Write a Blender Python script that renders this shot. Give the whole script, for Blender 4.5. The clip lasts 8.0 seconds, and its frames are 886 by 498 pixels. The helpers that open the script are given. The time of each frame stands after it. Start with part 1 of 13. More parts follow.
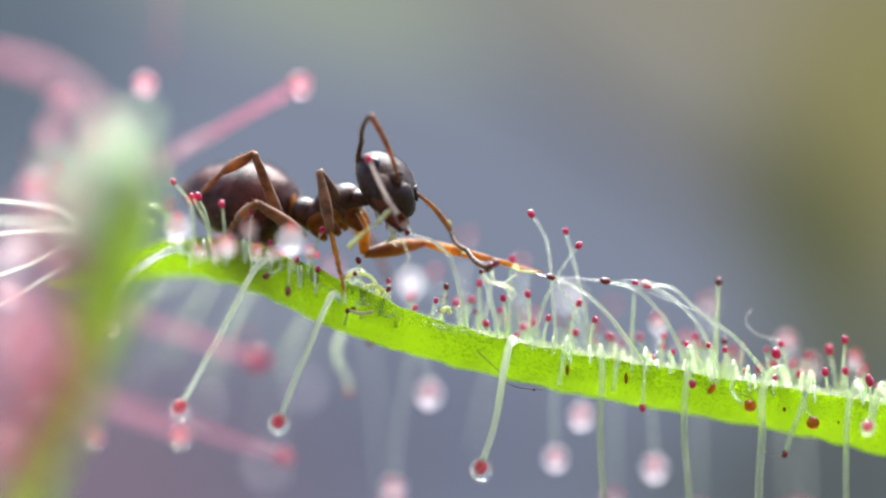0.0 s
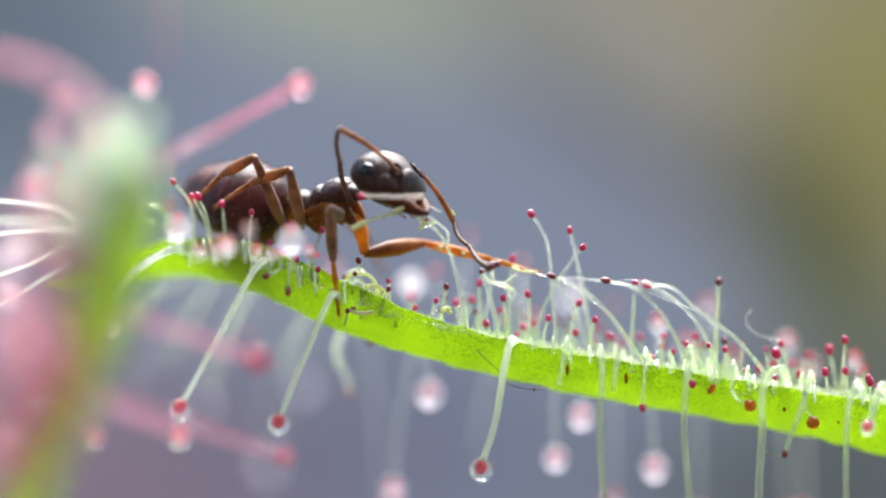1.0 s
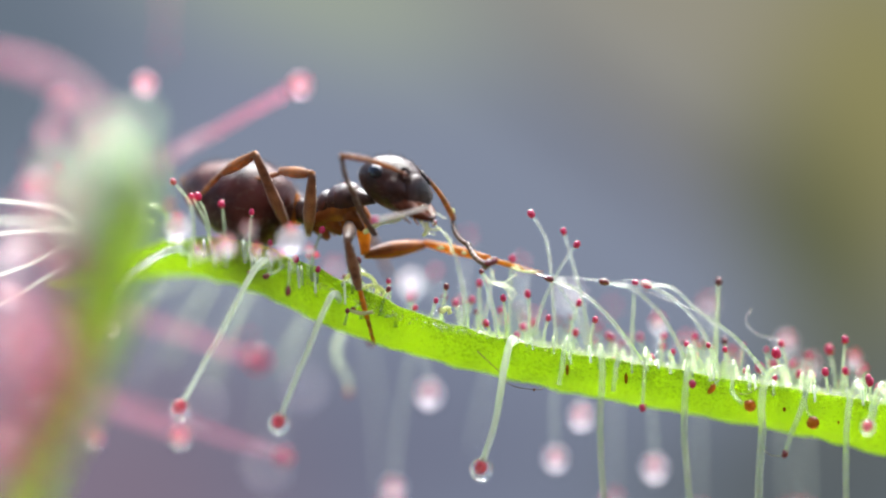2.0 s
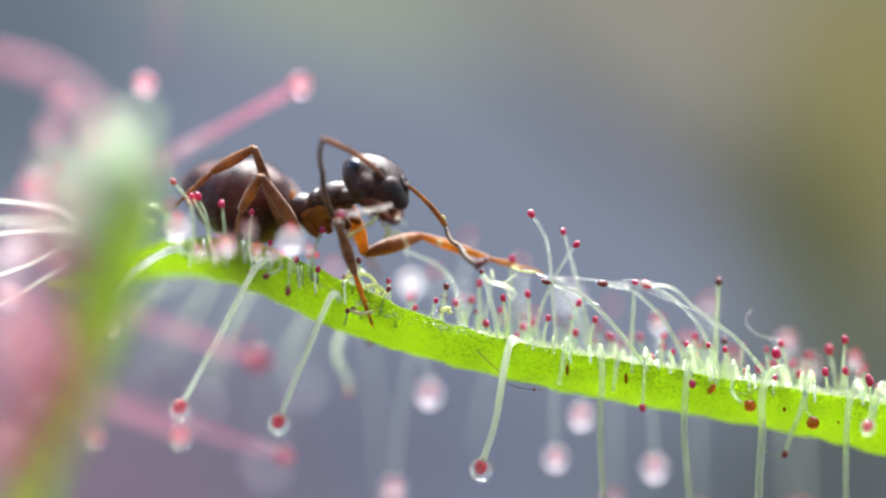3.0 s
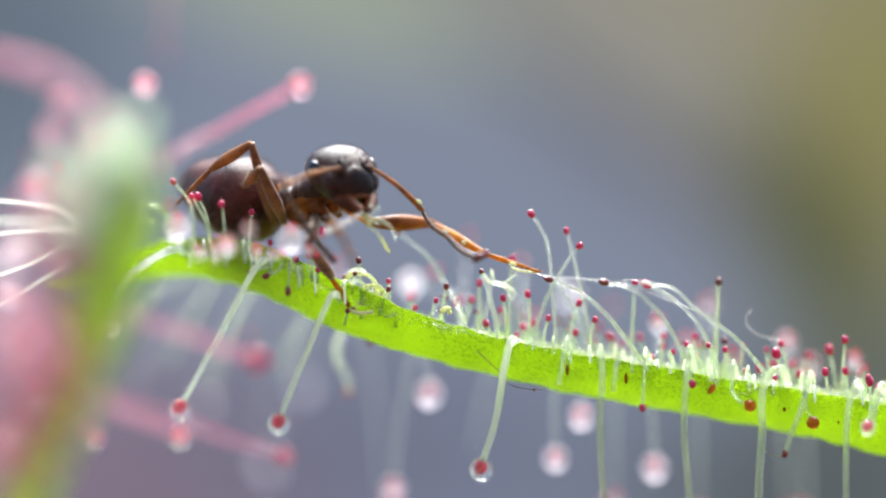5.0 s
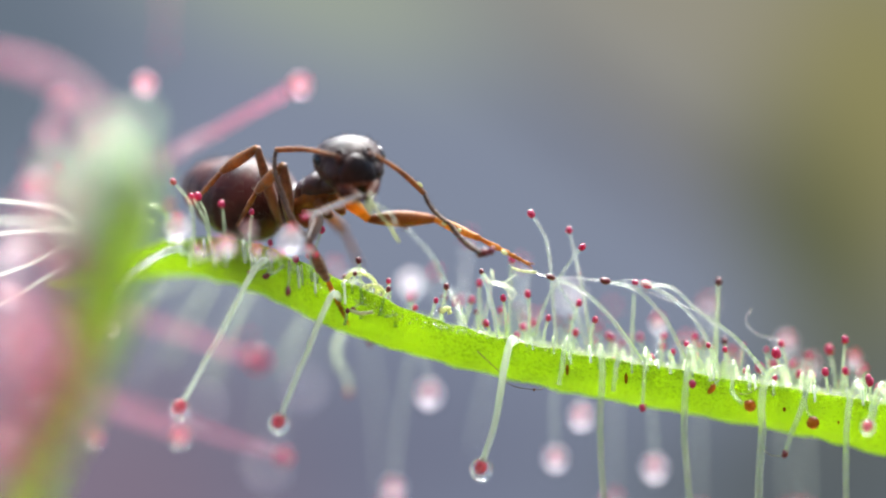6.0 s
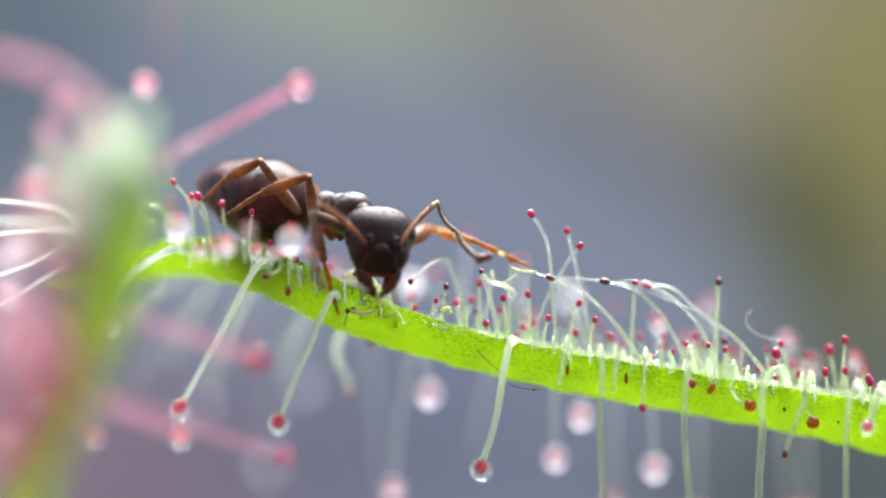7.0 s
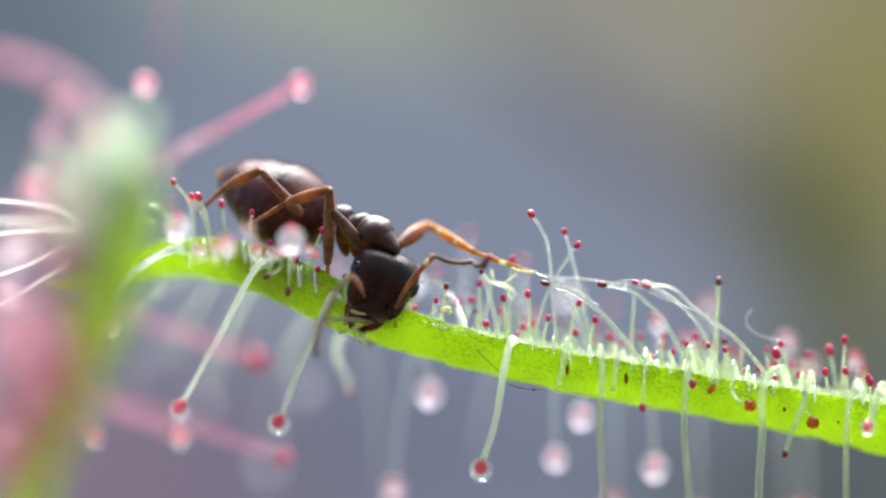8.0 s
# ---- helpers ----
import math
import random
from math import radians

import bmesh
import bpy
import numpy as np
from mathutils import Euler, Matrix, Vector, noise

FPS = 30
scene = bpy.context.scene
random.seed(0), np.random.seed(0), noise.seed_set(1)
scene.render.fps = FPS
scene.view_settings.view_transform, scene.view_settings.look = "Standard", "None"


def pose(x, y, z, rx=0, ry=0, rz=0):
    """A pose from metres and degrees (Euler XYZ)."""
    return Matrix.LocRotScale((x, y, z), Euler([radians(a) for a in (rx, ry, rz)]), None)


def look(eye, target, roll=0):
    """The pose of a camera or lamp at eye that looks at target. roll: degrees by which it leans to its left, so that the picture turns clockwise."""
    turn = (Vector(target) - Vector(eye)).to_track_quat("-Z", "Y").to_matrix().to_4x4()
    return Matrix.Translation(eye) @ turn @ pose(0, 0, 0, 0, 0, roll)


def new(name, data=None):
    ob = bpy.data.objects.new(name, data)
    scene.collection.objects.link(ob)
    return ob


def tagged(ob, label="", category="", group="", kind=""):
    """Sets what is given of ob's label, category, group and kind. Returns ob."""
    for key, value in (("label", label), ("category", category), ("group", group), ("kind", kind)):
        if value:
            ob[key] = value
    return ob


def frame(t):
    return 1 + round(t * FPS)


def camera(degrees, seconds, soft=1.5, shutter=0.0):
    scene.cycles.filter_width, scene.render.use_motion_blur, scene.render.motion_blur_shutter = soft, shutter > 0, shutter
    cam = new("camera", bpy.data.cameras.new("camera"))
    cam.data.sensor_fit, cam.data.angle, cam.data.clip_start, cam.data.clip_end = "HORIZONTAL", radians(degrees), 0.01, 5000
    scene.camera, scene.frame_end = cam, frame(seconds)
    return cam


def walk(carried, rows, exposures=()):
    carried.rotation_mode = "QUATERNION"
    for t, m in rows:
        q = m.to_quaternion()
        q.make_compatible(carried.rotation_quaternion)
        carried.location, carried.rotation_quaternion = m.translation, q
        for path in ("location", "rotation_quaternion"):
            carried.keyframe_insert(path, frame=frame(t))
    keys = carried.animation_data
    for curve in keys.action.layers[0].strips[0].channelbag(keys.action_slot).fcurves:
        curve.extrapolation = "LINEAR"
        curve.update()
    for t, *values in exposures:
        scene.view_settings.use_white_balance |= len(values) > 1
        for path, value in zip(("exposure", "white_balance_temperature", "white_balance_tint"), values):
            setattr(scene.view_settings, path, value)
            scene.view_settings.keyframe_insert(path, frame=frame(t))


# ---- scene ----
cam = camera(7.476, 8.0, soft=2.0)
CAMERA_POSE = look((0, -0.12, 0), (0, 0, 0))
walk(cam, [(0.0, CAMERA_POSE), (8.0, CAMERA_POSE)], exposures=[(0.0, 1.5)])
# macro lens, focused on the near side of the ant's head
cam.data.dof.use_dof = True
cam.data.dof.focus_distance = 0.1193
cam.data.dof.aperture_fstop = 28.0

# ---- daylight ----
world = bpy.data.worlds.new("daylight")
scene.world = world
world.use_nodes = True
wn = world.node_tree.nodes
sky = wn.new("ShaderNodeTexSky")
sky.sky_type, sky.sun_disc = "NISHITA", False
sky.sun_elevation, sky.sun_rotation = radians(58), radians(35)
sky.air_density, sky.dust_density = 1.0, 3.0
world.node_tree.links.new(sky.outputs[0], wn["Background"].inputs[0])
wn["Background"].inputs[1].default_value = 0.12

sun_data = bpy.data.lights.new("sun", "SUN")
sun_data.energy, sun_data.angle, sun_data.color = 4.8, radians(48), (1.0, 0.98, 0.95)
sun = new("sun", sun_data)
sun.matrix_world = look((0.05, 0.5, 0.86), (0, 0, 0))

MM = 0.001


# ---- materials ----
class Nodes:
    """A short way to write a node material."""

    def __init__(self, name):
        self.mat = bpy.data.materials.new(name)
        self.mat.use_nodes = True
        self.tree = self.mat.node_tree
        self.tree.nodes.clear()
        self.out = self.tree.nodes.new("ShaderNodeOutputMaterial")

    def add(self, kind, **inputs):
        node = self.tree.nodes.new("ShaderNode" + kind)
        for key, value in inputs.items():
            socket = node.inputs[key.replace("_", " ")]
            if hasattr(value, "is_output"):
                self.tree.links.new(value, socket)
            else:
                socket.default_value = value
        return node

    def place(self, scale=1.0):
        co = self.tree.nodes.new("ShaderNodeTexCoord")
        mp = self.tree.nodes.new("ShaderNodeMapping")
        self.tree.links.new(co.outputs["Object"], mp.inputs[0])
        mp.inputs["Scale"].default_value = (scale, scale, scale)
        return mp.outputs[0]

    def noise(self, scale, detail=4.0, rough=0.6, where=None):
        return self.add("TexNoise", Vector=where or self.place(), Scale=scale, Detail=detail, Roughness=rough)

    def ramp(self, fac, stops):
        node = self.tree.nodes.new("ShaderNodeValToRGB")
        self.tree.links.new(fac, node.inputs[0])
        while len(node.color_ramp.elements) < len(stops):
            node.color_ramp.elements.new(0.5)
        for el, (pos, col) in zip(node.color_ramp.elements, stops):
            el.position, el.color = pos, (*col, 1)
        return node.outputs[0]

    def bump(self, height, strength, distance):
        return self.add("Bump", Height=height, Strength=strength, Distance=distance).outputs[0]

    def mix(self, fac, a, b):
        node = self.tree.nodes.new("ShaderNodeMixShader")
        if hasattr(fac, "is_output"):
            self.tree.links.new(fac, node.inputs[0])
        else:
            node.inputs[0].default_value = fac
        self.tree.links.new(a, node.inputs[1])
        self.tree.links.new(b, node.inputs[2])
        return node.outputs[0]

    def done(self, shader):
        self.tree.links.new(shader, self.out.inputs[0])
        return self.mat


def chitin(name, dark, light, scale, rough, sheen, glow=0.0, bump=0.32, spec=0.3):
    """Insect cuticle: dark, glossy, finely engraved; thin limbs let light through."""
    n = Nodes(name)
    big = n.noise(scale, 3.0)
    col = n.ramp(big.outputs[0], [(0.35, dark), (0.65, light)])
    fine = n.noise(38000.0, 3.0, 0.7)
    coarse = n.bump(n.noise(7000.0, 2.0).outputs[0], bump, 0.00003)
    nor = n.add("Bump", Height=fine.outputs[0], Strength=bump, Distance=0.000018, Normal=coarse).outputs[0]
    rgh = n.ramp(big.outputs[0], [(0.3, (rough * 0.8,) * 3), (0.7, (rough * 1.25,) * 3)])
    # bluish specular tint stands in for blue skylight in the highlights
    p = n.add("BsdfPrincipled", Base_Color=col, Roughness=rgh, Normal=nor, IOR=1.5, Specular_IOR_Level=spec,
              Specular_Tint=(0.8, 0.9, 1.0, 1), Sheen_Weight=sheen, Sheen_Roughness=0.4, Coat_Weight=0.05, Coat_Roughness=0.12)
    if glow:
        t = n.add("BsdfTranslucent", Color=col)
        return n.done(n.mix(glow, p.outputs[0], t.outputs[0]))
    return n.done(p.outputs[0])


def flesh(name, low, high, scale, through_share, rough, bump=0.3, grain=9000.0, coat=0.5, depth=0.00002, mottle=0.25):
    """Living plant tissue, wet and translucent, with cells that differ a little."""
    n = Nodes(name)
    big = n.noise(scale, 5.0, 0.7)
    cells = n.add("TexVoronoi", Vector=n.place(), Scale=grain)
    speck = n.noise(grain * 0.6, 2.0)
    both = n.add("Math", Value=big.outputs[0])
    both.operation = "MULTIPLY_ADD"
    n.tree.links.new(speck.outputs[0], both.inputs[0])
    both.inputs[1].default_value = mottle * 2
    n.tree.links.new(big.outputs[0], both.inputs[2])
    col = n.ramp(both.outputs[0], [(0.3 + mottle * 0.8, low), (0.7 + mottle * 1.2, high)])
    nor = n.bump(cells.outputs[0], bump, depth)
    p = n.add("BsdfPrincipled", Base_Color=col, Roughness=rough, Normal=nor, Coat_Weight=coat, Coat_Roughness=0.08,
              Specular_IOR_Level=0.6, Coat_Normal=nor)
    t = n.add("BsdfTranslucent", Color=col, Normal=nor)
    return n.done(n.mix(through_share, p.outputs[0], t.outputs[0]))


def slime(name, tint, rough=0.0, cloud=0.14, clear=0.0):
    """Sticky drops and strands: clear, a little cloudy."""
    n = Nodes(name)
    wob = n.noise(5000.0, 2.0)
    p = n.add("BsdfPrincipled", Base_Color=(*tint, 1), Roughness=rough, IOR=1.34, Transmission_Weight=1.0,
              Normal=n.bump(wob.outputs[0], 0.06, 0.00002))
    t = n.add("BsdfTranslucent", Color=(*[c * 0.97 for c in tint], 1))
    body = n.mix(cloud, p.outputs[0], t.outputs[0])
    return n.done(n.mix(clear, body, n.add("BsdfTransparent").outputs[0]) if clear else body)


def stalk_material(name, root_col, tip_col, share, clear=0.1, gloss=0.06, glass=0.7):
    """Tentacle stalk: greenish at its root, paler or redder to its tip, glassy flesh with lengthwise streaks."""
    n = Nodes(name)
    uv = n.tree.nodes.new("ShaderNodeUVMap")
    sep = n.add("SeparateXYZ", Vector=uv.outputs[0])
    streak = n.noise(9000.0, 3.0)
    along = n.add("Math", Value=sep.outputs[0])
    along.operation = "ADD"
    n.tree.links.new(n.ramp(streak.outputs[0], [(0.3, (-0.0, 0, 0)), (0.7, (0.25, 0.25, 0.25))]), along.inputs[1])
    col = n.ramp(along.outputs[0], [(0.05, root_col), (0.8, tip_col)])
    nor = n.bump(streak.outputs[0], 0.35, 0.00002)
    p = n.add("BsdfPrincipled", Base_Color=col, Roughness=gloss * 3, Normal=nor, Coat_Weight=0.5, Coat_Roughness=gloss, IOR=1.36,
              Transmission_Weight=glass)
    t = n.add("BsdfTranslucent", Color=col)
    body = n.mix(share, p.outputs[0], t.outputs[0])
    return n.done(n.mix(clear, body, n.add("BsdfTransparent").outputs[0]))


BLACK = chitin("black_cuticle", (0.005, 0.0038, 0.0036), (0.045, 0.014, 0.007), 1100.0, 0.32, 0.015, 0.0, 0.5, 0.2)
GASTER = chitin("red_brown_cuticle", (0.034, 0.009, 0.007), (0.11, 0.026, 0.017), 1500.0, 0.34, 0.02, 0.1, 0.45, 0.2)
RUST = chitin("rusty_cuticle", (0.12, 0.034, 0.007), (0.42, 0.14, 0.018), 1600.0, 0.38, 0.03, 0.38)
AMBER = chitin("amber_leg", (0.42, 0.15, 0.012), (0.8, 0.38, 0.035), 3200.0, 0.32, 0.1, 0.5)
DUSK = chitin("dusky_leg", (0.08, 0.042, 0.026), (0.19, 0.1, 0.055), 2600.0, 0.38, 0.15, 0.2)
THORAX = chitin("thorax_cuticle", (0.01, 0.005, 0.003), (0.055, 0.015, 0.005), 2600.0, 0.32, 0.02, 0.06, 0.4, 0.4)
LIMB = chitin("brown_leg", (0.15, 0.06, 0.028), (0.36, 0.165, 0.08), 3200.0, 0.42, 0.45, 0.3)
LEG = chitin("red_brown_leg", (0.22, 0.08, 0.024), (0.5, 0.215, 0.06), 3200.0, 0.4, 0.35, 0.4)
EYE = chitin("eye_facets", (0.004, 0.004, 0.006), (0.008, 0.008, 0.011), 3000.0, 0.18, 0.0, 0.0, 0.2, 0.5)
HAIR = chitin("pale_hair", (0.2, 0.15, 0.1), (0.32, 0.25, 0.17), 2000.0, 0.4, 0.2, 0.3)
JAW = chitin("jaw_cuticle", (0.042, 0.01, 0.004), (0.15, 0.038, 0.011), 2200.0, 0.36, 0.0, 0.05, 0.32, 0.1)
LEAF = flesh("leaf_flesh", (0.3, 0.46, 0.014), (0.56, 0.76, 0.04), 600.0, 0.63, 0.36, 1.0, 26000.0, 0.25, 0.00006, 0.55)
FAR_LEAF = flesh("front_leaf_flesh", (0.46, 0.62, 0.11), (0.62, 0.78, 0.23), 300.0, 0.82, 0.45)
GLAND = flesh("gland_red", (0.5, 0.01, 0.08), (0.75, 0.04, 0.2), 4000.0, 0.45, 0.2, 0.25, 26000.0, 0.8)
WET_GLAND = flesh("gland_wet", (0.8, 0.07, 0.12), (0.92, 0.22, 0.3), 4000.0, 0.7, 0.3, 0.2, 26000.0, 0.5)
DARK_GLAND = flesh("gland_dark", (0.1, 0.01, 0.012), (0.34, 0.02, 0.035), 4000.0, 0.3, 0.22, 0.25, 26000.0, 0.8)
PALE = stalk_material("pale_stalk", (0.5, 0.62, 0.4), (0.7, 0.78, 0.72), 0.14, 0.32, 0.04, 0.95)
FAINT = stalk_material("faint_stalk", (0.5, 0.62, 0.44), (0.62, 0.72, 0.6), 0.4, 0.89)
LIMP = stalk_material("limp_stalk", (0.6, 0.73, 0.46), (0.68, 0.79, 0.58), 0.26, 0.34, 0.05, 0.93)
HANG = stalk_material("white_stalk", (0.8, 0.9, 0.72), (0.88, 0.95, 0.84), 0.55, 0.1, 0.05, 0.85)
GREEN = stalk_material("green_stalk", (0.42, 0.6, 0.2), (0.64, 0.75, 0.52), 0.2, 0.25, 0.04, 0.92)
PINK = stalk_material("pink_stalk", (0.57, 0.29, 0.34), (0.55, 0.21, 0.3), 0.55, 0.54, 0.12, 0.2)
BLUSH = stalk_material("blush_stalk", (0.6, 0.55, 0.5), (0.66, 0.56, 0.53), 0.3, 0.3, 0.05, 0.7)
MINT = flesh("pale_mint_flesh", (0.7, 0.84, 0.62), (0.9, 0.94, 0.88), 900.0, 0.7, 0.3)
YELLOW = flesh("dried_slime", (0.66, 0.7, 0.34), (0.84, 0.87, 0.58), 3000.0, 0.55, 0.25, 0.4, 12000.0, 0.6)
DROP = slime("clear_drop", (1.0, 0.985, 0.99), 0.08, 0.12, 0.45)
PINK_DROP = slime("pink_drop", (1.0, 0.74, 0.82), 0.35, 0.3)
MILKY_DROP = slime("milky_drop", (0.86, 0.79, 0.88), 0.6, 0.12, 0.4)
GREY_DROP = slime("dull_drop", (0.84, 0.8, 0.9), 0.55, 0.15, 0.42)
PALE_DROP = slime("pale_drop", (0.78, 0.56, 0.65), 0.4, 0.25, 0.38)
HAZY_DROP = slime("hazy_drop", (0.8, 0.66, 0.72), 0.6, 0.1, 0.6)
WHITE_DROP = slime("white_drop", (0.97, 0.96, 1.0), 0.25, 0.45)
BROWN_GLAND = slime("gland_brown", (0.5, 0.18, 0.04), 0.12, 0.5)
WEB = slime("white_slime", (0.9, 0.95, 0.8), 0.1, 0.22)


# ---- geometry helpers; all lengths below are millimetres ----
def part(name, bm, material, parent, label="", at=(0, 0, 0)):
    mesh = bpy.data.meshes.new(name)
    bmesh.ops.scale(bm, vec=(MM, MM, MM), verts=bm.verts)
    bm.to_mesh(mesh)
    bm.free()
    for f in mesh.polygons:
        f.use_smooth = True
    mesh.materials.append(material)
    ob = new(name, mesh)
    ob.parent = parent
    ob.location = Vector(at) * MM
    return tagged(ob, label=label) if label else ob


def thing(name, label, category, at=(0, 0, 0), group="", kind=""):
    ob = new(name)
    ob.empty_display_size = 0.001
    ob.location = Vector(at) * MM
    return tagged(ob, label, category, group, kind)


def curve_through(points, steps):
    """Points of a smooth curve through the given ones."""
    pts = [Vector(p) for p in points]
    ext = [pts[0] * 2 - pts[1]] + pts + [pts[-1] * 2 - pts[-2]]
    out = []
    for i in range(len(pts) - 1):
        a, b, c, d = ext[i:i + 4]
        for k in range(steps):
            t = k / steps
            out.append(0.5 * ((2 * b) + (c - a) * t + (2 * a - 5 * b + 4 * c - d) * t * t + (3 * b - a - 3 * c + d) * t ** 3))
    return out + [pts[-1]]


def tube(path, radius, sides=8, bm=None, flat=1.0):
    """A round body swept along path; radius(u) for u from 0 to 1. UV x runs along it."""
    bm = bm or bmesh.new()
    uv = bm.loops.layers.uv.verify()
    n = len(path)
    side = None
    rings = []
    for i, p in enumerate(path):
        d = (path[min(i + 1, n - 1)] - path[max(i - 1, 0)]).normalized()
        if side is None:
            side = d.orthogonal().normalized()
        side = (side - d * side.dot(d)).normalized()
        up = d.cross(side)
        r = radius(i / (n - 1))
        rings.append([bm.verts.new(p + (side * math.cos(a) + up * math.sin(a) * flat) * r)
                      for a in (2 * math.pi * k / sides for k in range(sides))])
    for i in range(n - 1):
        for k in range(sides):
            j = (k + 1) % sides
            f = bm.faces.new((rings[i][k], rings[i][j], rings[i + 1][j], rings[i + 1][k]))
            for loop, u in zip(f.loops, (i, i, i + 1, i + 1)):
                loop[uv].uv = (u / (n - 1), k / sides)
    for ring, turn in ((rings[0], -1), (rings[-1], 1)):
        f = bm.faces.new(ring[::turn])
        for loop in f.loops:
            loop[uv].uv = (0.0 if turn < 0 else 1.0, 0)
    return bm


def loft(rings, sides=24, bm=None, square=0.0, lump=0.0):
    """A body along X from rings of (x, y, z, half width, half height)."""
    bm = bm or bmesh.new()
    made = []
    for x, y, z, ry, rz in rings:
        ring = []
        for k in range(sides):
            a = 2 * math.pi * k / sides
            c, s = math.cos(a), math.sin(a)
            w = 1 + square * (abs(math.sin(2 * a)) ** 2)
            p = Vector((x, y + c * ry * w, z + s * rz * w))
            if lump:
                p += Vector((0, c, s)) * lump * noise.noise(p * 4)
            ring.append(bm.verts.new(p))
        made.append(ring)
    for a, b in zip(made, made[1:]):
        for k in range(sides):
            j = (k + 1) % sides
            bm.faces.new((a[k], a[j], b[j], b[k]))
    bm.faces.new(made[0][::-1])
    bm.faces.new(made[-1])
    return bm


def smooth_rings(rings, steps=5):
    """More rings between the given ones, on a smooth curve."""
    a = np.array(rings, float)
    out = []
    ext = np.vstack([2 * a[0] - a[1], a, 2 * a[-1] - a[-2]])
    for i in range(len(a) - 1):
        p, q, r, s = ext[i:i + 4]
        for k in range(steps):
            t = k / steps
            out.append(0.5 * (2 * q + (r - p) * t + (2 * p - 5 * q + 4 * r - s) * t * t + (3 * q - p - 3 * r + s) * t ** 3))
    out.append(a[-1])
    return [(r[0], r[1], r[2], max(r[3], 0.004), max(r[4], 0.004)) for r in out]


def ball(rx, ry, rz, at=(0, 0, 0), bm=None, seg=16, lump=0.0):
    bm = bm or bmesh.new()
    m = Matrix.Translation(at) @ Matrix.Diagonal((rx, ry, rz, 1))
    got = bmesh.ops.create_uvsphere(bm, u_segments=seg, v_segments=seg // 2, radius=1.0, matrix=m)
    if lump:
        for v in got["verts"]:
            v.co += (v.co - Vector(at)) * lump * noise.noise(v.co * 9)
    return bm


# ---- setting: peat ground far below, a self-lit painted distance and an added wall ----
def soil():
    n = Nodes("peat")
    a = n.noise(60.0, 6.0)
    b = n.noise(900.0, 5.0)
    col = n.ramp(a.outputs[0], [(0.3, (0.035, 0.024, 0.016)), (0.7, (0.1, 0.075, 0.05))])
    p = n.add("BsdfPrincipled", Base_Color=col, Roughness=0.9, Normal=n.bump(b.outputs[0], 0.8, 0.002))
    return n.done(p.outputs[0])


def ground():
    bm = bmesh.new()
    bmesh.ops.create_grid(bm, x_segments=120, y_segments=120, size=9000)
    for v in bm.verts:
        v.co.z = -62 + 1.5 * noise.noise(v.co * 0.01)
    tagged(part("ground", bm, soil(), None), "dark peaty ground below the plant", "ground", kind="structure")


def distance_material():
    """Self-lit distance, its blur painted: grey-violet air, a greenish top, olive growth, a dark slanting band."""
    n = Nodes("self_lit_distance")
    co = n.tree.nodes.new("ShaderNodeTexCoord").outputs["Object"]
    sep = n.add("SeparateXYZ", Vector=co)
    x, z = sep.outputs[0], sep.outputs[2]

    def calc(op, a, b=0.0, c=None):
        node = n.tree.nodes.new("ShaderNodeMath")
        node.operation = op
        for i, value in enumerate((a, b) if c is None else (a, b, c)):
            if hasattr(value, "is_output"):
                n.tree.links.new(value, node.inputs[i])
            else:
                node.inputs[i].default_value = value
        return node.outputs[0]

    def blob(cx, cz, rx, rz, turn=0.0):
        c, s = math.cos(radians(turn)), math.sin(radians(turn))
        dx, dz = calc("SUBTRACT", x, cx * MM), calc("SUBTRACT", z, cz * MM)
        u = calc("DIVIDE", calc("ADD", calc("MULTIPLY", dx, c), calc("MULTIPLY", dz, s)), rx * MM)
        w = calc("DIVIDE", calc("SUBTRACT", calc("MULTIPLY", dz, c), calc("MULTIPLY", dx, s)), rz * MM)
        r2 = calc("ADD", calc("MULTIPLY", u, u), calc("MULTIPLY", w, w))
        return calc("POWER", 2.718, calc("MULTIPLY", calc("POWER", r2, 1.6), -1.0))

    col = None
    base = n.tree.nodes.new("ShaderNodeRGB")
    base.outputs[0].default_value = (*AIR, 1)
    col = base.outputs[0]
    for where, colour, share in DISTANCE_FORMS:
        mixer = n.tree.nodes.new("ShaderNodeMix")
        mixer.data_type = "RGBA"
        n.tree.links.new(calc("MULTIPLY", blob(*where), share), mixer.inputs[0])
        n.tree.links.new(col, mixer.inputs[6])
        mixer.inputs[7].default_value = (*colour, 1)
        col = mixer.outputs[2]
    # the panel glows by itself; its brightness is set here, not by the sun
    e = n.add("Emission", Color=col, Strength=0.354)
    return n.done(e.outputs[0])


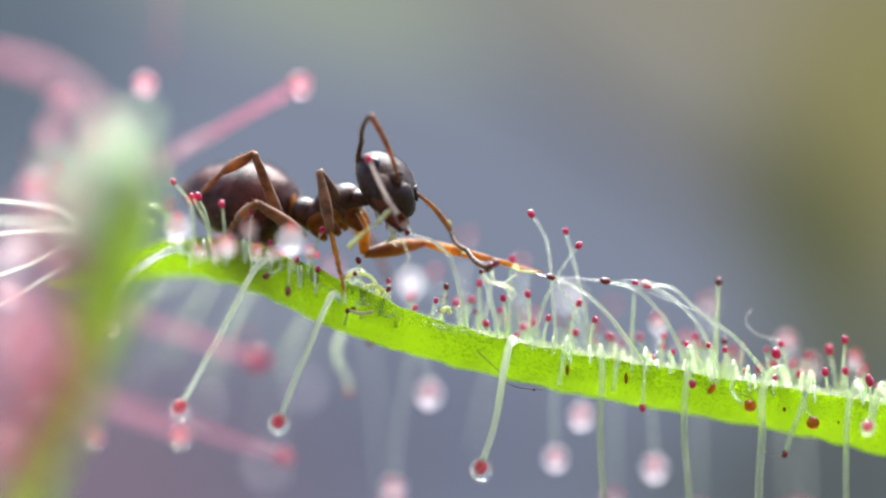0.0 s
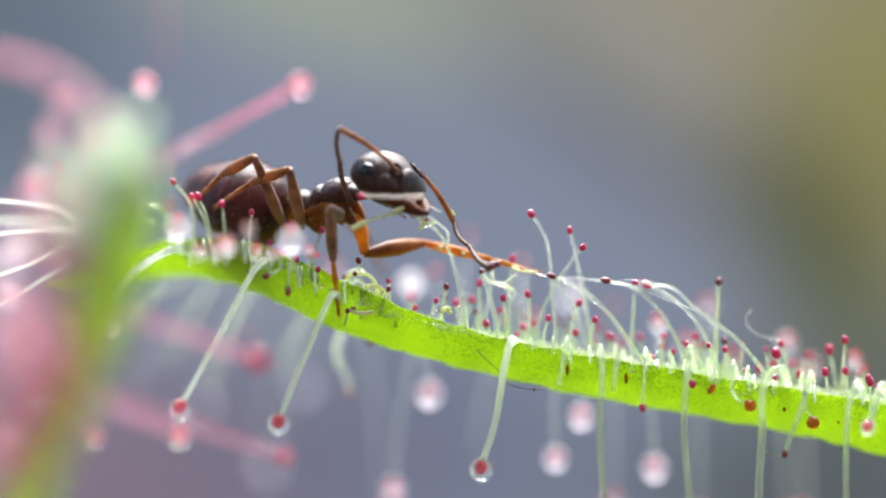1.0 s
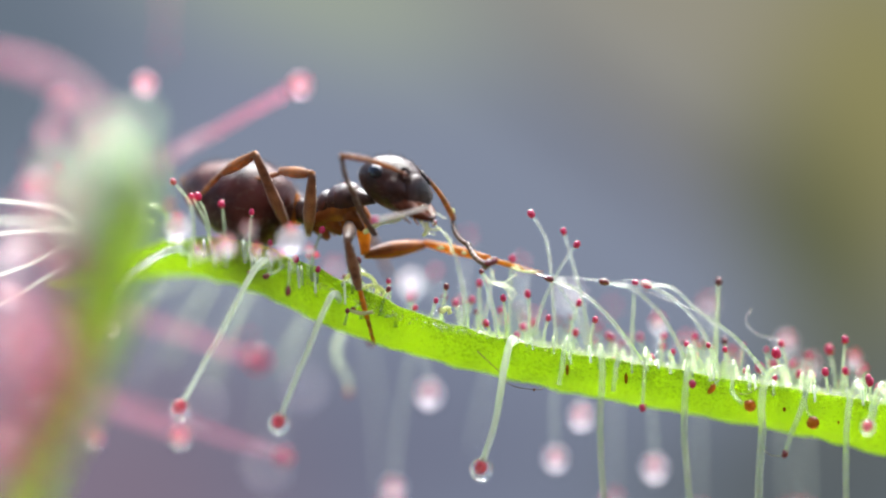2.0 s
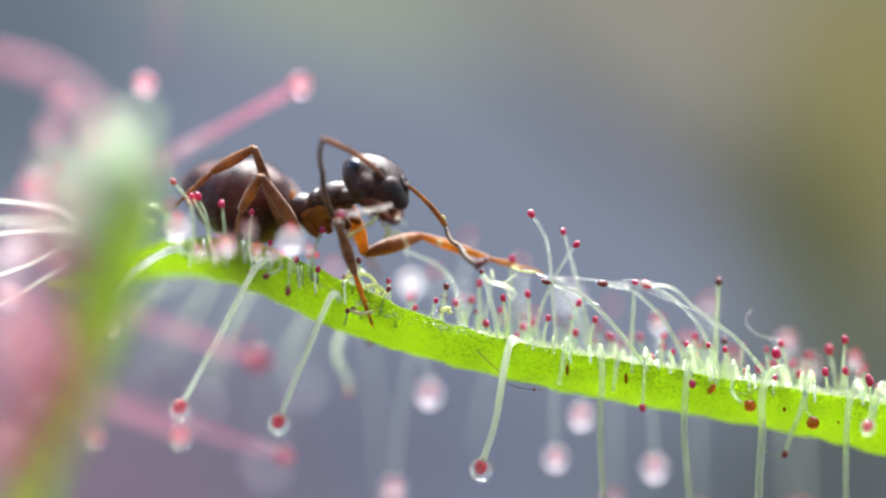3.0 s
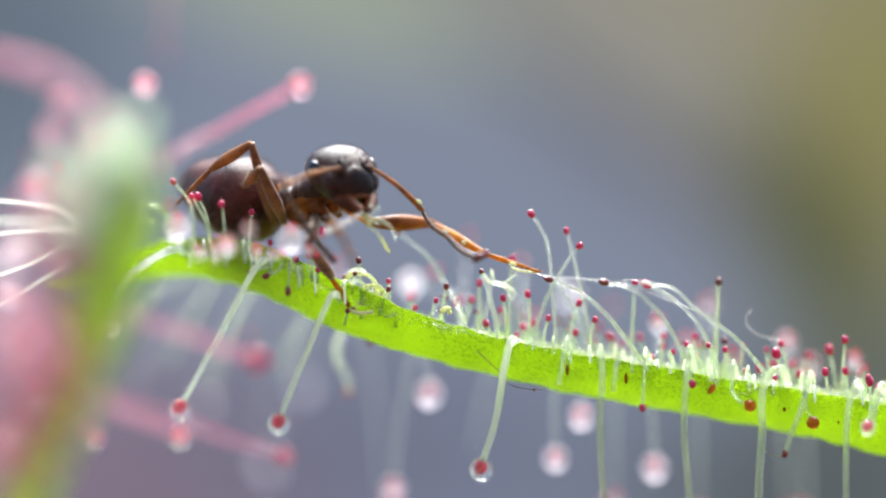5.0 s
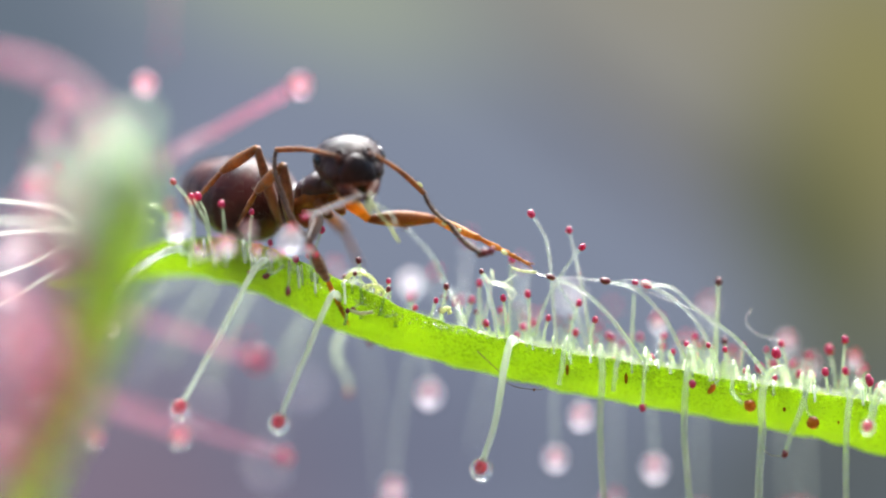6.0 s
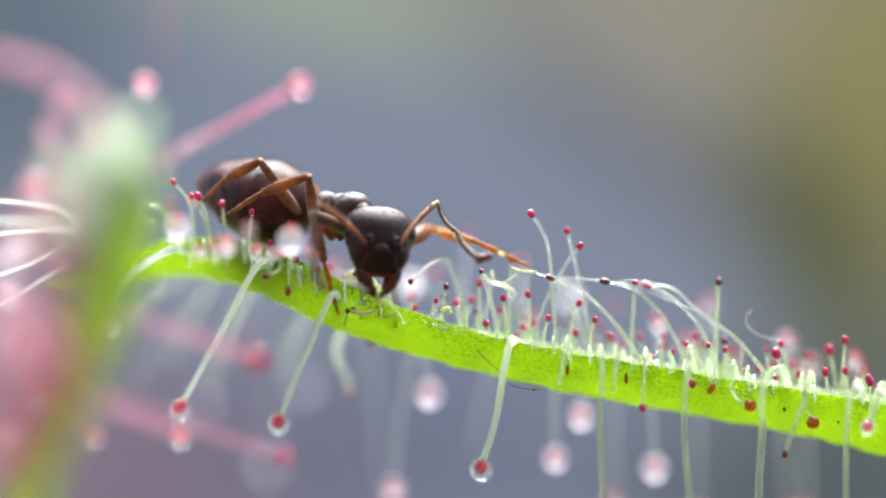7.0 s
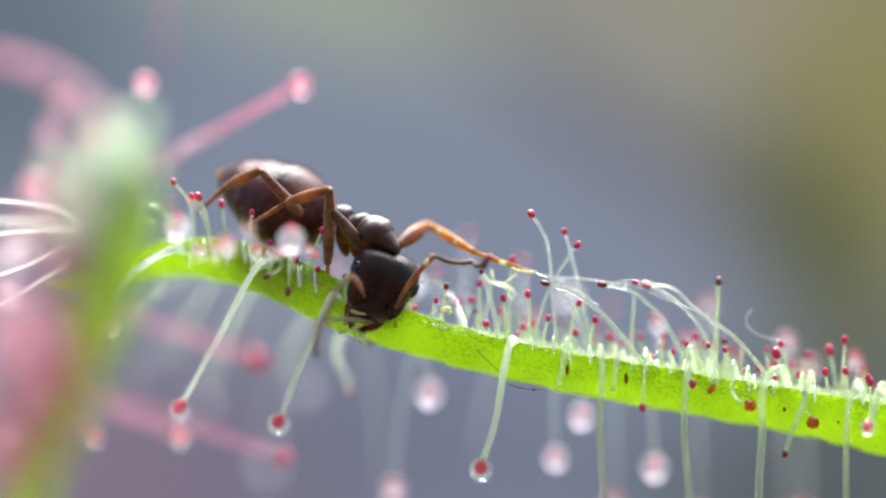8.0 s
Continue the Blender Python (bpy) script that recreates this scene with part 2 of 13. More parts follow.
# colours painted into the self-lit distance: where (x, z, half widths, turn), colour, share
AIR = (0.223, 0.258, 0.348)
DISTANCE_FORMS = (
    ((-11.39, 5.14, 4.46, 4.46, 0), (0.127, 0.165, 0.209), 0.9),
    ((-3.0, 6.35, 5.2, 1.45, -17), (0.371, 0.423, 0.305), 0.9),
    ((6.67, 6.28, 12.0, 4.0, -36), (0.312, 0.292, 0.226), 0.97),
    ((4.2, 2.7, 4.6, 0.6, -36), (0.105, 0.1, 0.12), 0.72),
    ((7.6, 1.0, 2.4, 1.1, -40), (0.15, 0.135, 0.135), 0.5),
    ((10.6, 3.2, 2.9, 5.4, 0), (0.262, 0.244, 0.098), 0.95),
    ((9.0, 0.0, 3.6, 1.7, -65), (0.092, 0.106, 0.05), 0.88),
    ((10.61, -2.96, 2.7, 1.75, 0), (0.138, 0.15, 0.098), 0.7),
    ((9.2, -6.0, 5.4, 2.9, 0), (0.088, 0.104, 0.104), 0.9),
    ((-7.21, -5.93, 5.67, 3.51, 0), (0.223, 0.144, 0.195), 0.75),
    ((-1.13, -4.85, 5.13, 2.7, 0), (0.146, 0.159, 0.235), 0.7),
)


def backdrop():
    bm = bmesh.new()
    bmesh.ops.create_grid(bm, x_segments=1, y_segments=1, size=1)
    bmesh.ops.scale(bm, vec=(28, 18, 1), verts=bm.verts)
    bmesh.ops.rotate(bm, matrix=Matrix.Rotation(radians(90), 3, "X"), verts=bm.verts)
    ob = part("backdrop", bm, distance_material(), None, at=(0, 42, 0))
    tagged(ob, "self-lit panel painted with blurred grey violet and olive distance", "backdrop", kind="structure")


def wall_behind():
    """A plain wall, added out of view behind the camera, blocks the low front sky."""
    n = Nodes("grey_plaster")
    a = n.noise(6.0, 6.0)
    p = n.add("BsdfPrincipled", Base_Color=n.ramp(a.outputs[0], [(0.3, (0.09, 0.09, 0.08)), (0.7, (0.14, 0.135, 0.12))]), Roughness=0.85,
              Normal=n.bump(n.noise(120.0, 4.0).outputs[0], 0.4, 0.002))
    bm = bmesh.new()
    bmesh.ops.create_cube(bm, size=1)
    bmesh.ops.scale(bm, vec=(500, 12, 300), verts=bm.verts)
    tagged(part("unseen_wall_south", bm, n.done(p.outputs[0]), None, at=(0, -250, 87)), "unseen plain grey wall added behind the camera", "wall", kind="structure")


ground()
backdrop()
wall_behind()


# ---- sundew leaves ----
def blade(name, parent, spine, widths, material, sides=14, rough=0.03, label=""):
    """A channelled strap: spine points, and at each (half depth, rise of the margins, tilt in degrees, thickness)."""
    path = curve_through(spine, 14)
    w = curve_through([x[:3] for x in widths], 14)
    th = curve_through([(x[3], 0, 0) for x in widths], 14)
    bm = bmesh.new()
    rings = []
    for i, p in enumerate(path):
        d = (path[min(i + 1, len(path) - 1)] - path[max(i - 1, 0)]).normalized()
        across = Vector((0, 1, 0)) if abs(d.y) < 0.8 else Vector((1, 0, 0))
        across = (across - d * across.dot(d)).normalized()
        up = d.cross(across)
        if up.z < 0 and abs(d.z) < 0.7:
            up = -up
        half, rise, tilt = w[i]
        c, s = math.cos(radians(tilt)), math.sin(radians(tilt))
        ring = []
        for layer in (0, 1):
            for k in range(sides + 1):
                u = -1 + 2 * k / sides
                if layer:
                    u = -u
                t = th[i].x * (1 - 0.75 * abs(u) ** 3) * (0.5 if layer == 0 else -0.5)
                a, b = u * half, rise * (abs(u) ** 1.7) + t
                q = p + across * (a * c - b * s) + up * (a * s + b * c)
                q += up * rough * noise.noise(q * 3.1) + across * rough * noise.noise(q * 2.3 + Vector((9, 0, 0)))
                ring.append(bm.verts.new(q))
        rings.append(ring)
    m = len(rings[0])
    for a, b in zip(rings, rings[1:]):
        for k in range(m):
            bm.faces.new((a[k], a[(k + 1) % m], b[(k + 1) % m], b[k]))
    bm.faces.new(rings[0][::-1])
    bm.faces.new(rings[-1])
    bmesh.ops.recalc_face_normals(bm, faces=bm.faces)
    return part(name, bm, material, parent, label)


def shared_balls():
    out = []
    for name, seg, lump in (("gland", 14, 0.12), ("droplet", 20, 0.03)):
        bm = ball(1, 1, 1, seg=seg, lump=lump)
        mesh = bpy.data.meshes.new(name)
        bm.to_mesh(mesh)
        bm.free()
        for f in mesh.polygons:
            f.use_smooth = True
        out.append(mesh)
    return out


GLAND_BALL, DROP_BALL = shared_balls()
BALLS = {}


def bead(name, mesh, material, parent, at, size, direction=None, label=""):
    """A gland or a drop: one shared ball a material, scaled and turned."""
    key = (name, material.name)
    if key not in BALLS:
        BALLS[key] = mesh.copy()
        BALLS[key].materials.clear()
        BALLS[key].materials.append(material)
    ob = new(name, BALLS[key])
    ob.parent = parent
    ob.location = Vector(at) * MM
    if direction is not None:
        ob.rotation_mode = "QUATERNION"
        ob.rotation_quaternion = direction.to_track_quat("Z", "Y")
    ob.scale = Vector(size) * MM
    if label:
        tagged(ob, label=label)
    return ob


def tentacle(leaf, points, r0, r1, stalk=PALE, gland=0.0, colour=GLAND, drop=0.0, drop_stuff=DROP, sag=0.35, long=1.25, rooted=True):
    """A stalk through points from its root, a gland at its tip and, where drop is set, a drop of slime round it."""
    if rooted and leaf is LEAF_THING:
        foot = leaf_root(Vector(points[0]))
        if 0.06 < (foot - Vector(points[0])).length < 2.6 and foot.z < points[0][2] + 0.1:
            points = (foot, *points)
    base = Vector(points[0])
    path = [p - base for p in curve_through(points, 6 if len(points) > 2 else 10)]
    wob = random.uniform(0, 50)
    amp = 0.25 * r0
    path = [p + Vector((noise.noise(Vector((i * 0.35, wob, 0))), noise.noise(Vector((i * 0.35, wob, 7))), noise.noise(Vector((i * 0.35, wob, 3))))) * amp
            for i, p in enumerate(path)]
    bm = tube(path, lambda u: (r0 + (r1 - r0) * u ** 0.7) * (1 + 0.25 * max(0, 1 - u * 9)), 9)
    ob = part("tentacle", bm, stalk, leaf, at=base)
    tip, way = path[-1], (path[-1] - path[-3]).normalized()
    if gland:
        bead("gland", GLAND_BALL, WET_GLAND if drop else colour, ob, tip + way * gland * 0.6, (gland, gland, gland * long), way)
    if drop:
        bead("droplet", DROP_BALL, drop_stuff, ob, tip + way * gland * 0.5 + Vector((0, 0, -drop * sag)),
             (drop, drop, drop * 1.04))
    return ob


def strand(leaf, points, r, stuff=DROP, name="slime_strand"):
    path = [Vector(p) for p in curve_through(points, 8)]
    base = path[0].copy()
    path = [p - base for p in path]
    wob = random.uniform(0, 50)
    bm = tube(path, lambda u: r * (1 + 0.5 * noise.noise(Vector((u * 9, wob, 0)))), 7)
    return part(name, bm, stuff, leaf, at=base)

# ---- the leaf on which the ant is caught ----
LEAF_THING = thing("sundew_leaf", "bright green sundew leaf with red-tipped sticky tentacles", "carnivorous plant")
LEAF_SPINE = ((-6.9, 4.6, -0.7), (-5.8, 3.3, -0.46), (-4.5, 1.9, -0.4), (-3.3, 0.75, -0.68), (-2.2, 0.35, -1.18), (-0.8, 0.35, -1.68),
              (0.7, 0.45, -2.09), (2.2, 0.6, -2.41), (4.2, 0.6, -2.77), (6.2, 0.6, -3.14), (7.9, 0.6, -3.54), (10.5, 0.7, -4.2),
              (16, 1.0, -7.5), (24, 2, -18), (31, 2, -38), (34, 2, -63))
LEAF_WIDTHS = ((0.4, 0.1, -5, 0.14), (0.6, 0.2, -8, 0.16), (0.8, 0.38, -8, 0.18), (0.85, 0.58, -6, 0.2), (0.9, 0.66, -5, 0.22), (0.95, 0.58, -2, 0.22),
               (1.05, 0.55, 0, 0.24), (1.25, 0.56, 0, 0.26), (1.3, 0.58, 0, 0.27), (1.3, 0.62, 0, 0.27), (1.3, 0.72, 0, 0.28), (1.3, 0.7, 0, 0.3),
               (1.1, 0.5, 0, 0.4), (0.8, 0.2, 0, 0.6), (0.8, 0.1, 0, 0.8), (0.9, 0.1, 0, 0.9))
blade("blade", LEAF_THING, LEAF_SPINE, LEAF_WIDTHS, LEAF, rough=0.05)

def leaf_root(p):
    """Where a tentacle through p leaves the upper face of the long leaf."""
    xs = [q[0] for q in LEAF_SPINE[:12]]
    y, z = (float(np.interp(p.x, xs, [q[k] for q in LEAF_SPINE[:12]])) for k in (1, 2))
    half, rise = (float(np.interp(p.x, xs, [q[k] for q in LEAF_WIDTHS[:12]])) for k in (0, 1))
    u = min(0.95, max(-0.95, (p.y - y) / half))
    return Vector((p.x, y + u * half, z + rise * abs(u) ** 1.7 + 0.03))


# the tentacle that the ant drags along by its mouth
DRAGGED = {}
SWAY = {}
DRAGGED["foot"] = part("tentacle", tube(curve_through(((0, 0, 0), (0.7, 0, 0.05), (1.42, 0, 0)), 8), lambda u: 0.055 - 0.02 * u, 9), PALE, LEAF_THING)
DRAGGED["upper"] = part("tentacle", tube(curve_through(((0, 0, 0), (0.5, 0, 0.08), (1.15, 0, 0)), 8), lambda u: 0.032 - 0.01 * u, 9), PALE, LEAF_THING)
bead("gland", GLAND_BALL, DARK_GLAND, DRAGGED["upper"], (1.17, 0, 0), (0.05, 0.05, 0.06))
# ---- the leaf in front ----
FRONT_THING = thing("sundew_leaf", "upright sundew leaf with pink tentacles and clear drops", "carnivorous plant")
blade("blade", FRONT_THING,
      ((-4.9, -12, 1.5), (-5.0, -12, 0.5), (-5.5, -12, -1.0), (-6.1, -12, -2.6), (-6.7, -12, -4.2), (-8.0, -11, -10), (-10, -8, -30), (-11, -6, -63)),
      ((0.3, 0.1, 0, 0.4), (0.4, 0.12, 0, 0.8), (0.45, 0.12, 0, 1.0), (0.45, 0.12, 0, 0.85), (0.45, 0.12, 0, 0.8),
       (0.6, 0.1, 0, 0.9), (0.6, 0.1, 0, 0.8), (0.7, 0.1, 0, 0.8)), FAR_LEAF)


def dew(leaf, count):
    """Tiny sessile glands and beads of dew along the near margin, too many to count."""
    bm = bmesh.new()
    for _ in range(count):
        x = random.uniform(-2.4, 8.4)
        i = (x + 1.0) / 9.4
        z = float(np.interp(x, (-4.5, -3.0, -2.0, -0.8, 1.2, 4.2, 8.4), (-0.1, -0.35, -0.7, -1.2, -1.6, -2.1, -2.75)))
        r = random.uniform(0.008, 0.024)
        bmesh.ops.create_icosphere(bm, subdivisions=1, radius=r, matrix=Matrix.Translation((x, random.uniform(-0.8, -0.4), z + random.gauss(0.0, 0.035))))
    tagged(part("dew", bm, DROP, leaf, "tiny clear beads of dew"), kind="stuff")


dew(LEAF_THING, 900)
# short upright tentacles of the leaf by the ant
tentacle(LEAF_THING, ((-4.346, -1.2, 0.01), (-4.415, -1.2, 0.752), (-4.702, -1.2, 1.158)), 0.036, 0.024, stalk=GREEN, gland=0.055, colour=GLAND)
tentacle(LEAF_THING, ((-4.066, -1, 0.01), (-4.145, -1, 0.555), (-4.284, -1, 0.883)), 0.036, 0.024, stalk=GREEN, gland=0.07, colour=GLAND)
tentacle(LEAF_THING, ((-4.079, -1.2, 0.109), (-4.18, -1.2, 0.505), (-4.386, -1.2, 0.901)), 0.036, 0.024, stalk=GREEN, gland=0.05, colour=GLAND)
tentacle(LEAF_THING, ((-3.815, -1.4, 0.109), (-3.831, -1.4, 0.43), (-3.864, -1.4, 0.751)), 0.036, 0.024, stalk=GREEN, gland=0.06, colour=GLAND)
tentacle(LEAF_THING, ((-3.392, -1, 0.01), (-3.382, -1, 0.312), (-3.362, -1, 0.615)), 0.036, 0.024, stalk=GREEN, gland=0.05, colour=GLAND)
tentacle(LEAF_THING, ((-4.178, -1.2, -0.139), (-4.217, -1.2, -0.069), (-4.297, -1.2, 0)), 0.036, 0.024, stalk=GREEN, gland=0.045, colour=DARK_GLAND)
tentacle(LEAF_THING, ((-3.111, -1.1, -0.287), (-3.19, -1.1, -0.342), (-3.349, -1.1, -0.396)), 0.036, 0.024, stalk=GREEN, gland=0.05, colour=DARK_GLAND)
tentacle(LEAF_THING, ((-2.814, -1.1, -0.307), (-2.899, -1.1, -0.386), (-3.072, -1.1, -0.466)), 0.036, 0.024, stalk=GREEN, gland=0.055, colour=DARK_GLAND)
tentacle(LEAF_THING, ((-2.7, -1.3, -0.208), (-2.691, -1.3, -0.435), (-2.71, -1.3, -0.702)), 0.036, 0.024, stalk=GREEN, gland=0.055, colour=DARK_GLAND, long=1.7)
tentacle(LEAF_THING, ((-2.308, -0.6, -0.289), (-2.253, -0.6, 0.01), (-2.139, -0.6, 0.308)), 0.036, 0.024, stalk=GREEN, gland=0.055, colour=GLAND)
tentacle(LEAF_THING, ((-2.547, -0.6, -0.488), (-2.56, -0.6, -0.348), (-2.587, -0.6, -0.209)), 0.036, 0.024, stalk=GREEN, gland=0.06, colour=GLAND)
tentacle(LEAF_THING, ((-2.302, -0.4, -0.468), (-2.319, -0.4, -0.309), (-2.352, -0.4, -0.149)), 0.036, 0.024, stalk=GREEN, gland=0.055, colour=GLAND)
tentacle(LEAF_THING, ((-3.032, -0.3, -0.289), (-3.039, -0.3, -0.105), (-3.052, -0.3, 0.08)), 0.036, 0.024, stalk=GREEN, gland=0.05, colour=GLAND)
tentacle(LEAF_THING, ((-2.229, -0.6, -0.587), (-2.219, -0.6, -0.488), (-2.199, -0.6, -0.388)), 0.036, 0.024, stalk=GREEN, gland=0.05, colour=GLAND)
tentacle(LEAF_THING, ((-1.848, 0.53, -0.994), (-1.881, 0.53, -0.819), (-1.949, 0.53, -0.643)), 0.036, 0.024, stalk=GREEN, gland=0.05, colour=DARK_GLAND)
tentacle(LEAF_THING, ((-1.338, -0.22, -1.188), (-1.459, -0.22, -0.853), (-1.707, -0.22, -0.519)), 0.036, 0.024, stalk=GREEN, gland=0.05, colour=DARK_GLAND)
tentacle(LEAF_THING, ((-1.433, -0.58, -0.985), (-1.449, -0.58, -0.607), (-1.483, -0.58, -0.229)), 0.036, 0.024, stalk=GREEN, gland=0.055, colour=DARK_GLAND)
tentacle(LEAF_THING, ((-1.739, -0.07, -1.069), (-1.785, -0.07, -0.994), (-1.879, -0.07, -0.919)), 0.036, 0.024, stalk=GREEN, gland=0.05, colour=DARK_GLAND)
tentacle(LEAF_THING, ((-1.041, 0.13, -1.271), (-1.101, 0.13, -1.231), (-1.221, 0.13, -1.191)), 0.036, 0.024, stalk=GREEN, gland=0.055, colour=DARK_GLAND)
tentacle(LEAF_THING, ((-1.115, -0.58, -1.184), (-1.069, -0.58, -0.96), (-0.975, -0.58, -0.736)), 0.036, 0.024, stalk=GREEN, gland=0.05, colour=DARK_GLAND)
tentacle(LEAF_THING, ((-1.141, 0.08, -1.241), (-1.131, 0.08, -1.071), (-1.111, 0.08, -0.901)), 0.036, 0.024, stalk=GREEN, gland=0.05, colour=DARK_GLAND)
tentacle(LEAF_THING, ((-1.433, -0.58, -1.234), (-1.472, -0.58, -1.164), (-1.552, -0.58, -1.095)), 0.036, 0.024, stalk=GREEN, gland=0.05, colour=DARK_GLAND)
tentacle(LEAF_THING, ((-1.294, 0.38, -1.254), (-1.327, 0.38, -1.154), (-1.394, 0.38, -1.053)), 0.036, 0.024, stalk=GREEN, gland=0.045, colour=DARK_GLAND)
tentacle(LEAF_THING, ((-0.938, -0.21, -1.338), (-0.945, -0.21, -0.963), (-0.958, -0.21, -0.589)), 0.036, 0.024, stalk=GREEN, gland=0.045, colour=GLAND)
tentacle(LEAF_THING, ((-0.718, -0.25, -1.407), (-0.751, -0.25, -1.332), (-0.818, -0.25, -1.257)), 0.036, 0.024, stalk=GREEN, gland=0.05, colour=GLAND)
tentacle(LEAF_THING, ((-0.837, -0.4, -1.385), (-0.827, -0.4, -1.236), (-0.807, -0.4, -1.086)), 0.036, 0.024, stalk=GREEN, gland=0.05, colour=GLAND)
tentacle(LEAF_THING, ((-0.621, 0.13, -1.412), (-0.584, 0.13, -1.241), (-0.511, 0.13, -1.071)), 0.036, 0.024, stalk=GREEN, gland=0.05, colour=GLAND)
tentacle(LEAF_THING, ((-0.04, -0.36, -1.486), (-0.01, -0.36, -1.092), (0.05, -0.36, -0.698)), 0.036, 0.024, stalk=GREEN, gland=0.055, colour=DARK_GLAND)
tentacle(LEAF_THING, ((-0.09, -0.02, -1.44), (-0.073, -0.02, -1.28), (-0.04, -0.02, -1.12)), 0.036, 0.024, stalk=GREEN, gland=0.05, colour=DARK_GLAND)
tentacle(LEAF_THING, ((0.382, 0.5, -1.496), (0.421, 0.5, -1.215), (0.502, 0.5, -0.934)), 0.036, 0.024, stalk=GREEN, gland=0.055, colour=GLAND)
tentacle(LEAF_THING, ((0.662, 0.39, -1.555), (0.656, 0.39, -1.099), (0.642, 0.39, -0.642)), 0.036, 0.024, stalk=GREEN, gland=0.055, colour=GLAND)
tentacle(LEAF_THING, ((0.839, -0.12, -1.568), (0.819, -0.12, -1.459), (0.779, -0.12, -1.349)), 0.036, 0.024, stalk=GREEN, gland=0.06, colour=GLAND)
tentacle(LEAF_THING, ((1.125, -0.54, -1.603), (1.105, -0.54, -1.249), (1.065, -0.54, -0.896)), 0.036, 0.024, stalk=GREEN, gland=0.055, colour=GLAND)
tentacle(LEAF_THING, ((0.965, 0.6, -1.598), (0.981, 0.6, -1.357), (1.015, 0.6, -1.116)), 0.036, 0.024, stalk=GREEN, gland=0.05, colour=GLAND)
tentacle(LEAF_THING, ((1.165, 0.52, -1.657), (1.185, 0.52, -0.939), (1.225, 0.52, -0.221)), 0.036, 0.024, stalk=GREEN, gland=0.06, colour=GLAND)
tentacle(LEAF_THING, ((1.539, -0.06, -1.689), (1.529, -0.06, -1.259), (1.509, -0.06, -0.83)), 0.036, 0.024, stalk=GREEN, gland=0.06, colour=GLAND)
tentacle(LEAF_THING, ((1.467, 0.54, -1.698), (1.457, 0.54, -1.557), (1.436, 0.54, -1.416)), 0.036, 0.024, stalk=GREEN, gland=0.055, colour=GLAND)
tentacle(LEAF_THING, ((1.345, 0.45, -1.676), (1.335, 0.45, -1.616), (1.315, 0.45, -1.556)), 0.036, 0.024, stalk=GREEN, gland=0.045, colour=GLAND)
tentacle(LEAF_THING, ((-0.239, -0.44, -1.385), (-0.203, -0.44, -1.161), (-0.13, -0.44, -0.937)), 0.036, 0.024, stalk=GREEN, gland=0.045, colour=GLAND)
# tall and leaning tentacles beyond the ant
tentacle(LEAF_THING, ((2.007, -0.2, -1.807), (1.937, -0.2, -0.789), (1.835, -0.3, 0.11), (1.586, -0.3, 0.589)), 0.04, 0.028, stalk=PALE, gland=0.065, colour=GLAND)
SWAY["tall"] = tentacle(LEAF_THING, ((2.642, 0.1, -1.872), (2.482, 0.1, -0.941), (2.3, 0, -0.19), (2.17, 0, 0.29)), 0.04, 0.028, stalk=PALE, gland=0.055, colour=GLAND, rooted=False)
SWAY["leaning"] = tentacle(LEAF_THING, ((1.536, -0.3, -1.706), (1.805, -0.3, -0.888), (2.155, -0.3, -0.239), (2.364, -0.3, 0.04)), 0.04, 0.028, stalk=PALE, gland=0.06, colour=GLAND, rooted=False)
tentacle(LEAF_THING, ((0.997, -0.4, -1.645), (0.877, -0.4, -1.037), (0.777, -0.4, -0.638), (0.688, -0.4, -0.429)), 0.055, 0.035, stalk=PALE, gland=0.045, colour=DARK_GLAND)
tentacle(LEAF_THING, ((0.639, -0.1, -1.589), (0.779, -0.1, -1.039), (0.879, -0.1, -0.39)), 0.055, 0.035, stalk=PALE)
SWAY["arch"] = tentacle(LEAF_THING, ((3.565, -0.5, -2.081), (3.027, -0.5, -1.305), (2.452, -0.4, -0.757), (1.905, -0.3, -0.529)), 0.046, 0.028, stalk=PALE, gland=0.055, colour=DARK_GLAND, long=1.7, rooted=False)
SWAY["second_arch"] = tentacle(LEAF_THING, ((4.365, -0.4, -2.183), (3.967, -0.4, -1.336), (3.431, -0.3, -0.748), (2.893, -0.3, -0.579)), 0.043, 0.027, stalk=PALE, gland=0.065, colour=DARK_GLAND, long=1.5, rooted=False)
tentacle(LEAF_THING, ((4.932, -0.2, -2.306), (4.602, -0.2, -1.488), (4.133, -0.2, -0.928), (3.634, -0.2, -0.639)), 0.043, 0.027, stalk=PALE, gland=0.07, colour=GLAND, long=1.5)
tentacle(LEAF_THING, ((5.756, -0.5, -2.3), (5.138, -0.5, -1.563), (4.465, -0.4, -1.066), (4.05, -0.3, -0.688), (3.431, -0.3, -0.589)), 0.043, 0.027, stalk=PALE, gland=0.05, colour=GLAND)
tentacle(LEAF_THING, ((2.573, 0.6, -2), (2.392, 0.6, -1.196), (2.017, 0.4, -0.592)), 0.06, 0.03, stalk=PALE)
tentacle(LEAF_THING, ((3.348, 0.3, -1.995), (3.368, 0.3, -1.293), (3.388, 0.3, -0.812)), 0.05, 0.02, stalk=GREEN)
tentacle(LEAF_THING, ((4.818, 0.2, -2.314), (4.848, 0.2, -1.392), (4.878, 0.2, -0.611)), 0.055, 0.04, stalk=GREEN, gland=0.065, colour=DARK_GLAND)
strand(LEAF_THING, ((1.406, -0.3, -0.329), (1.835, -0.3, -0.479), (2.354, -0.3, -0.509), (2.873, -0.3, -0.569), (3.352, -0.3, -0.648), (4.053, -0.2, -0.938), (4.549, -0.3, -1.107)), 0.011, DROP)
strand(LEAF_THING, ((1.207, -0.33, -0.329), (1.406, -0.33, -0.389), (1.655, -0.33, -0.409)), 0.02, YELLOW)
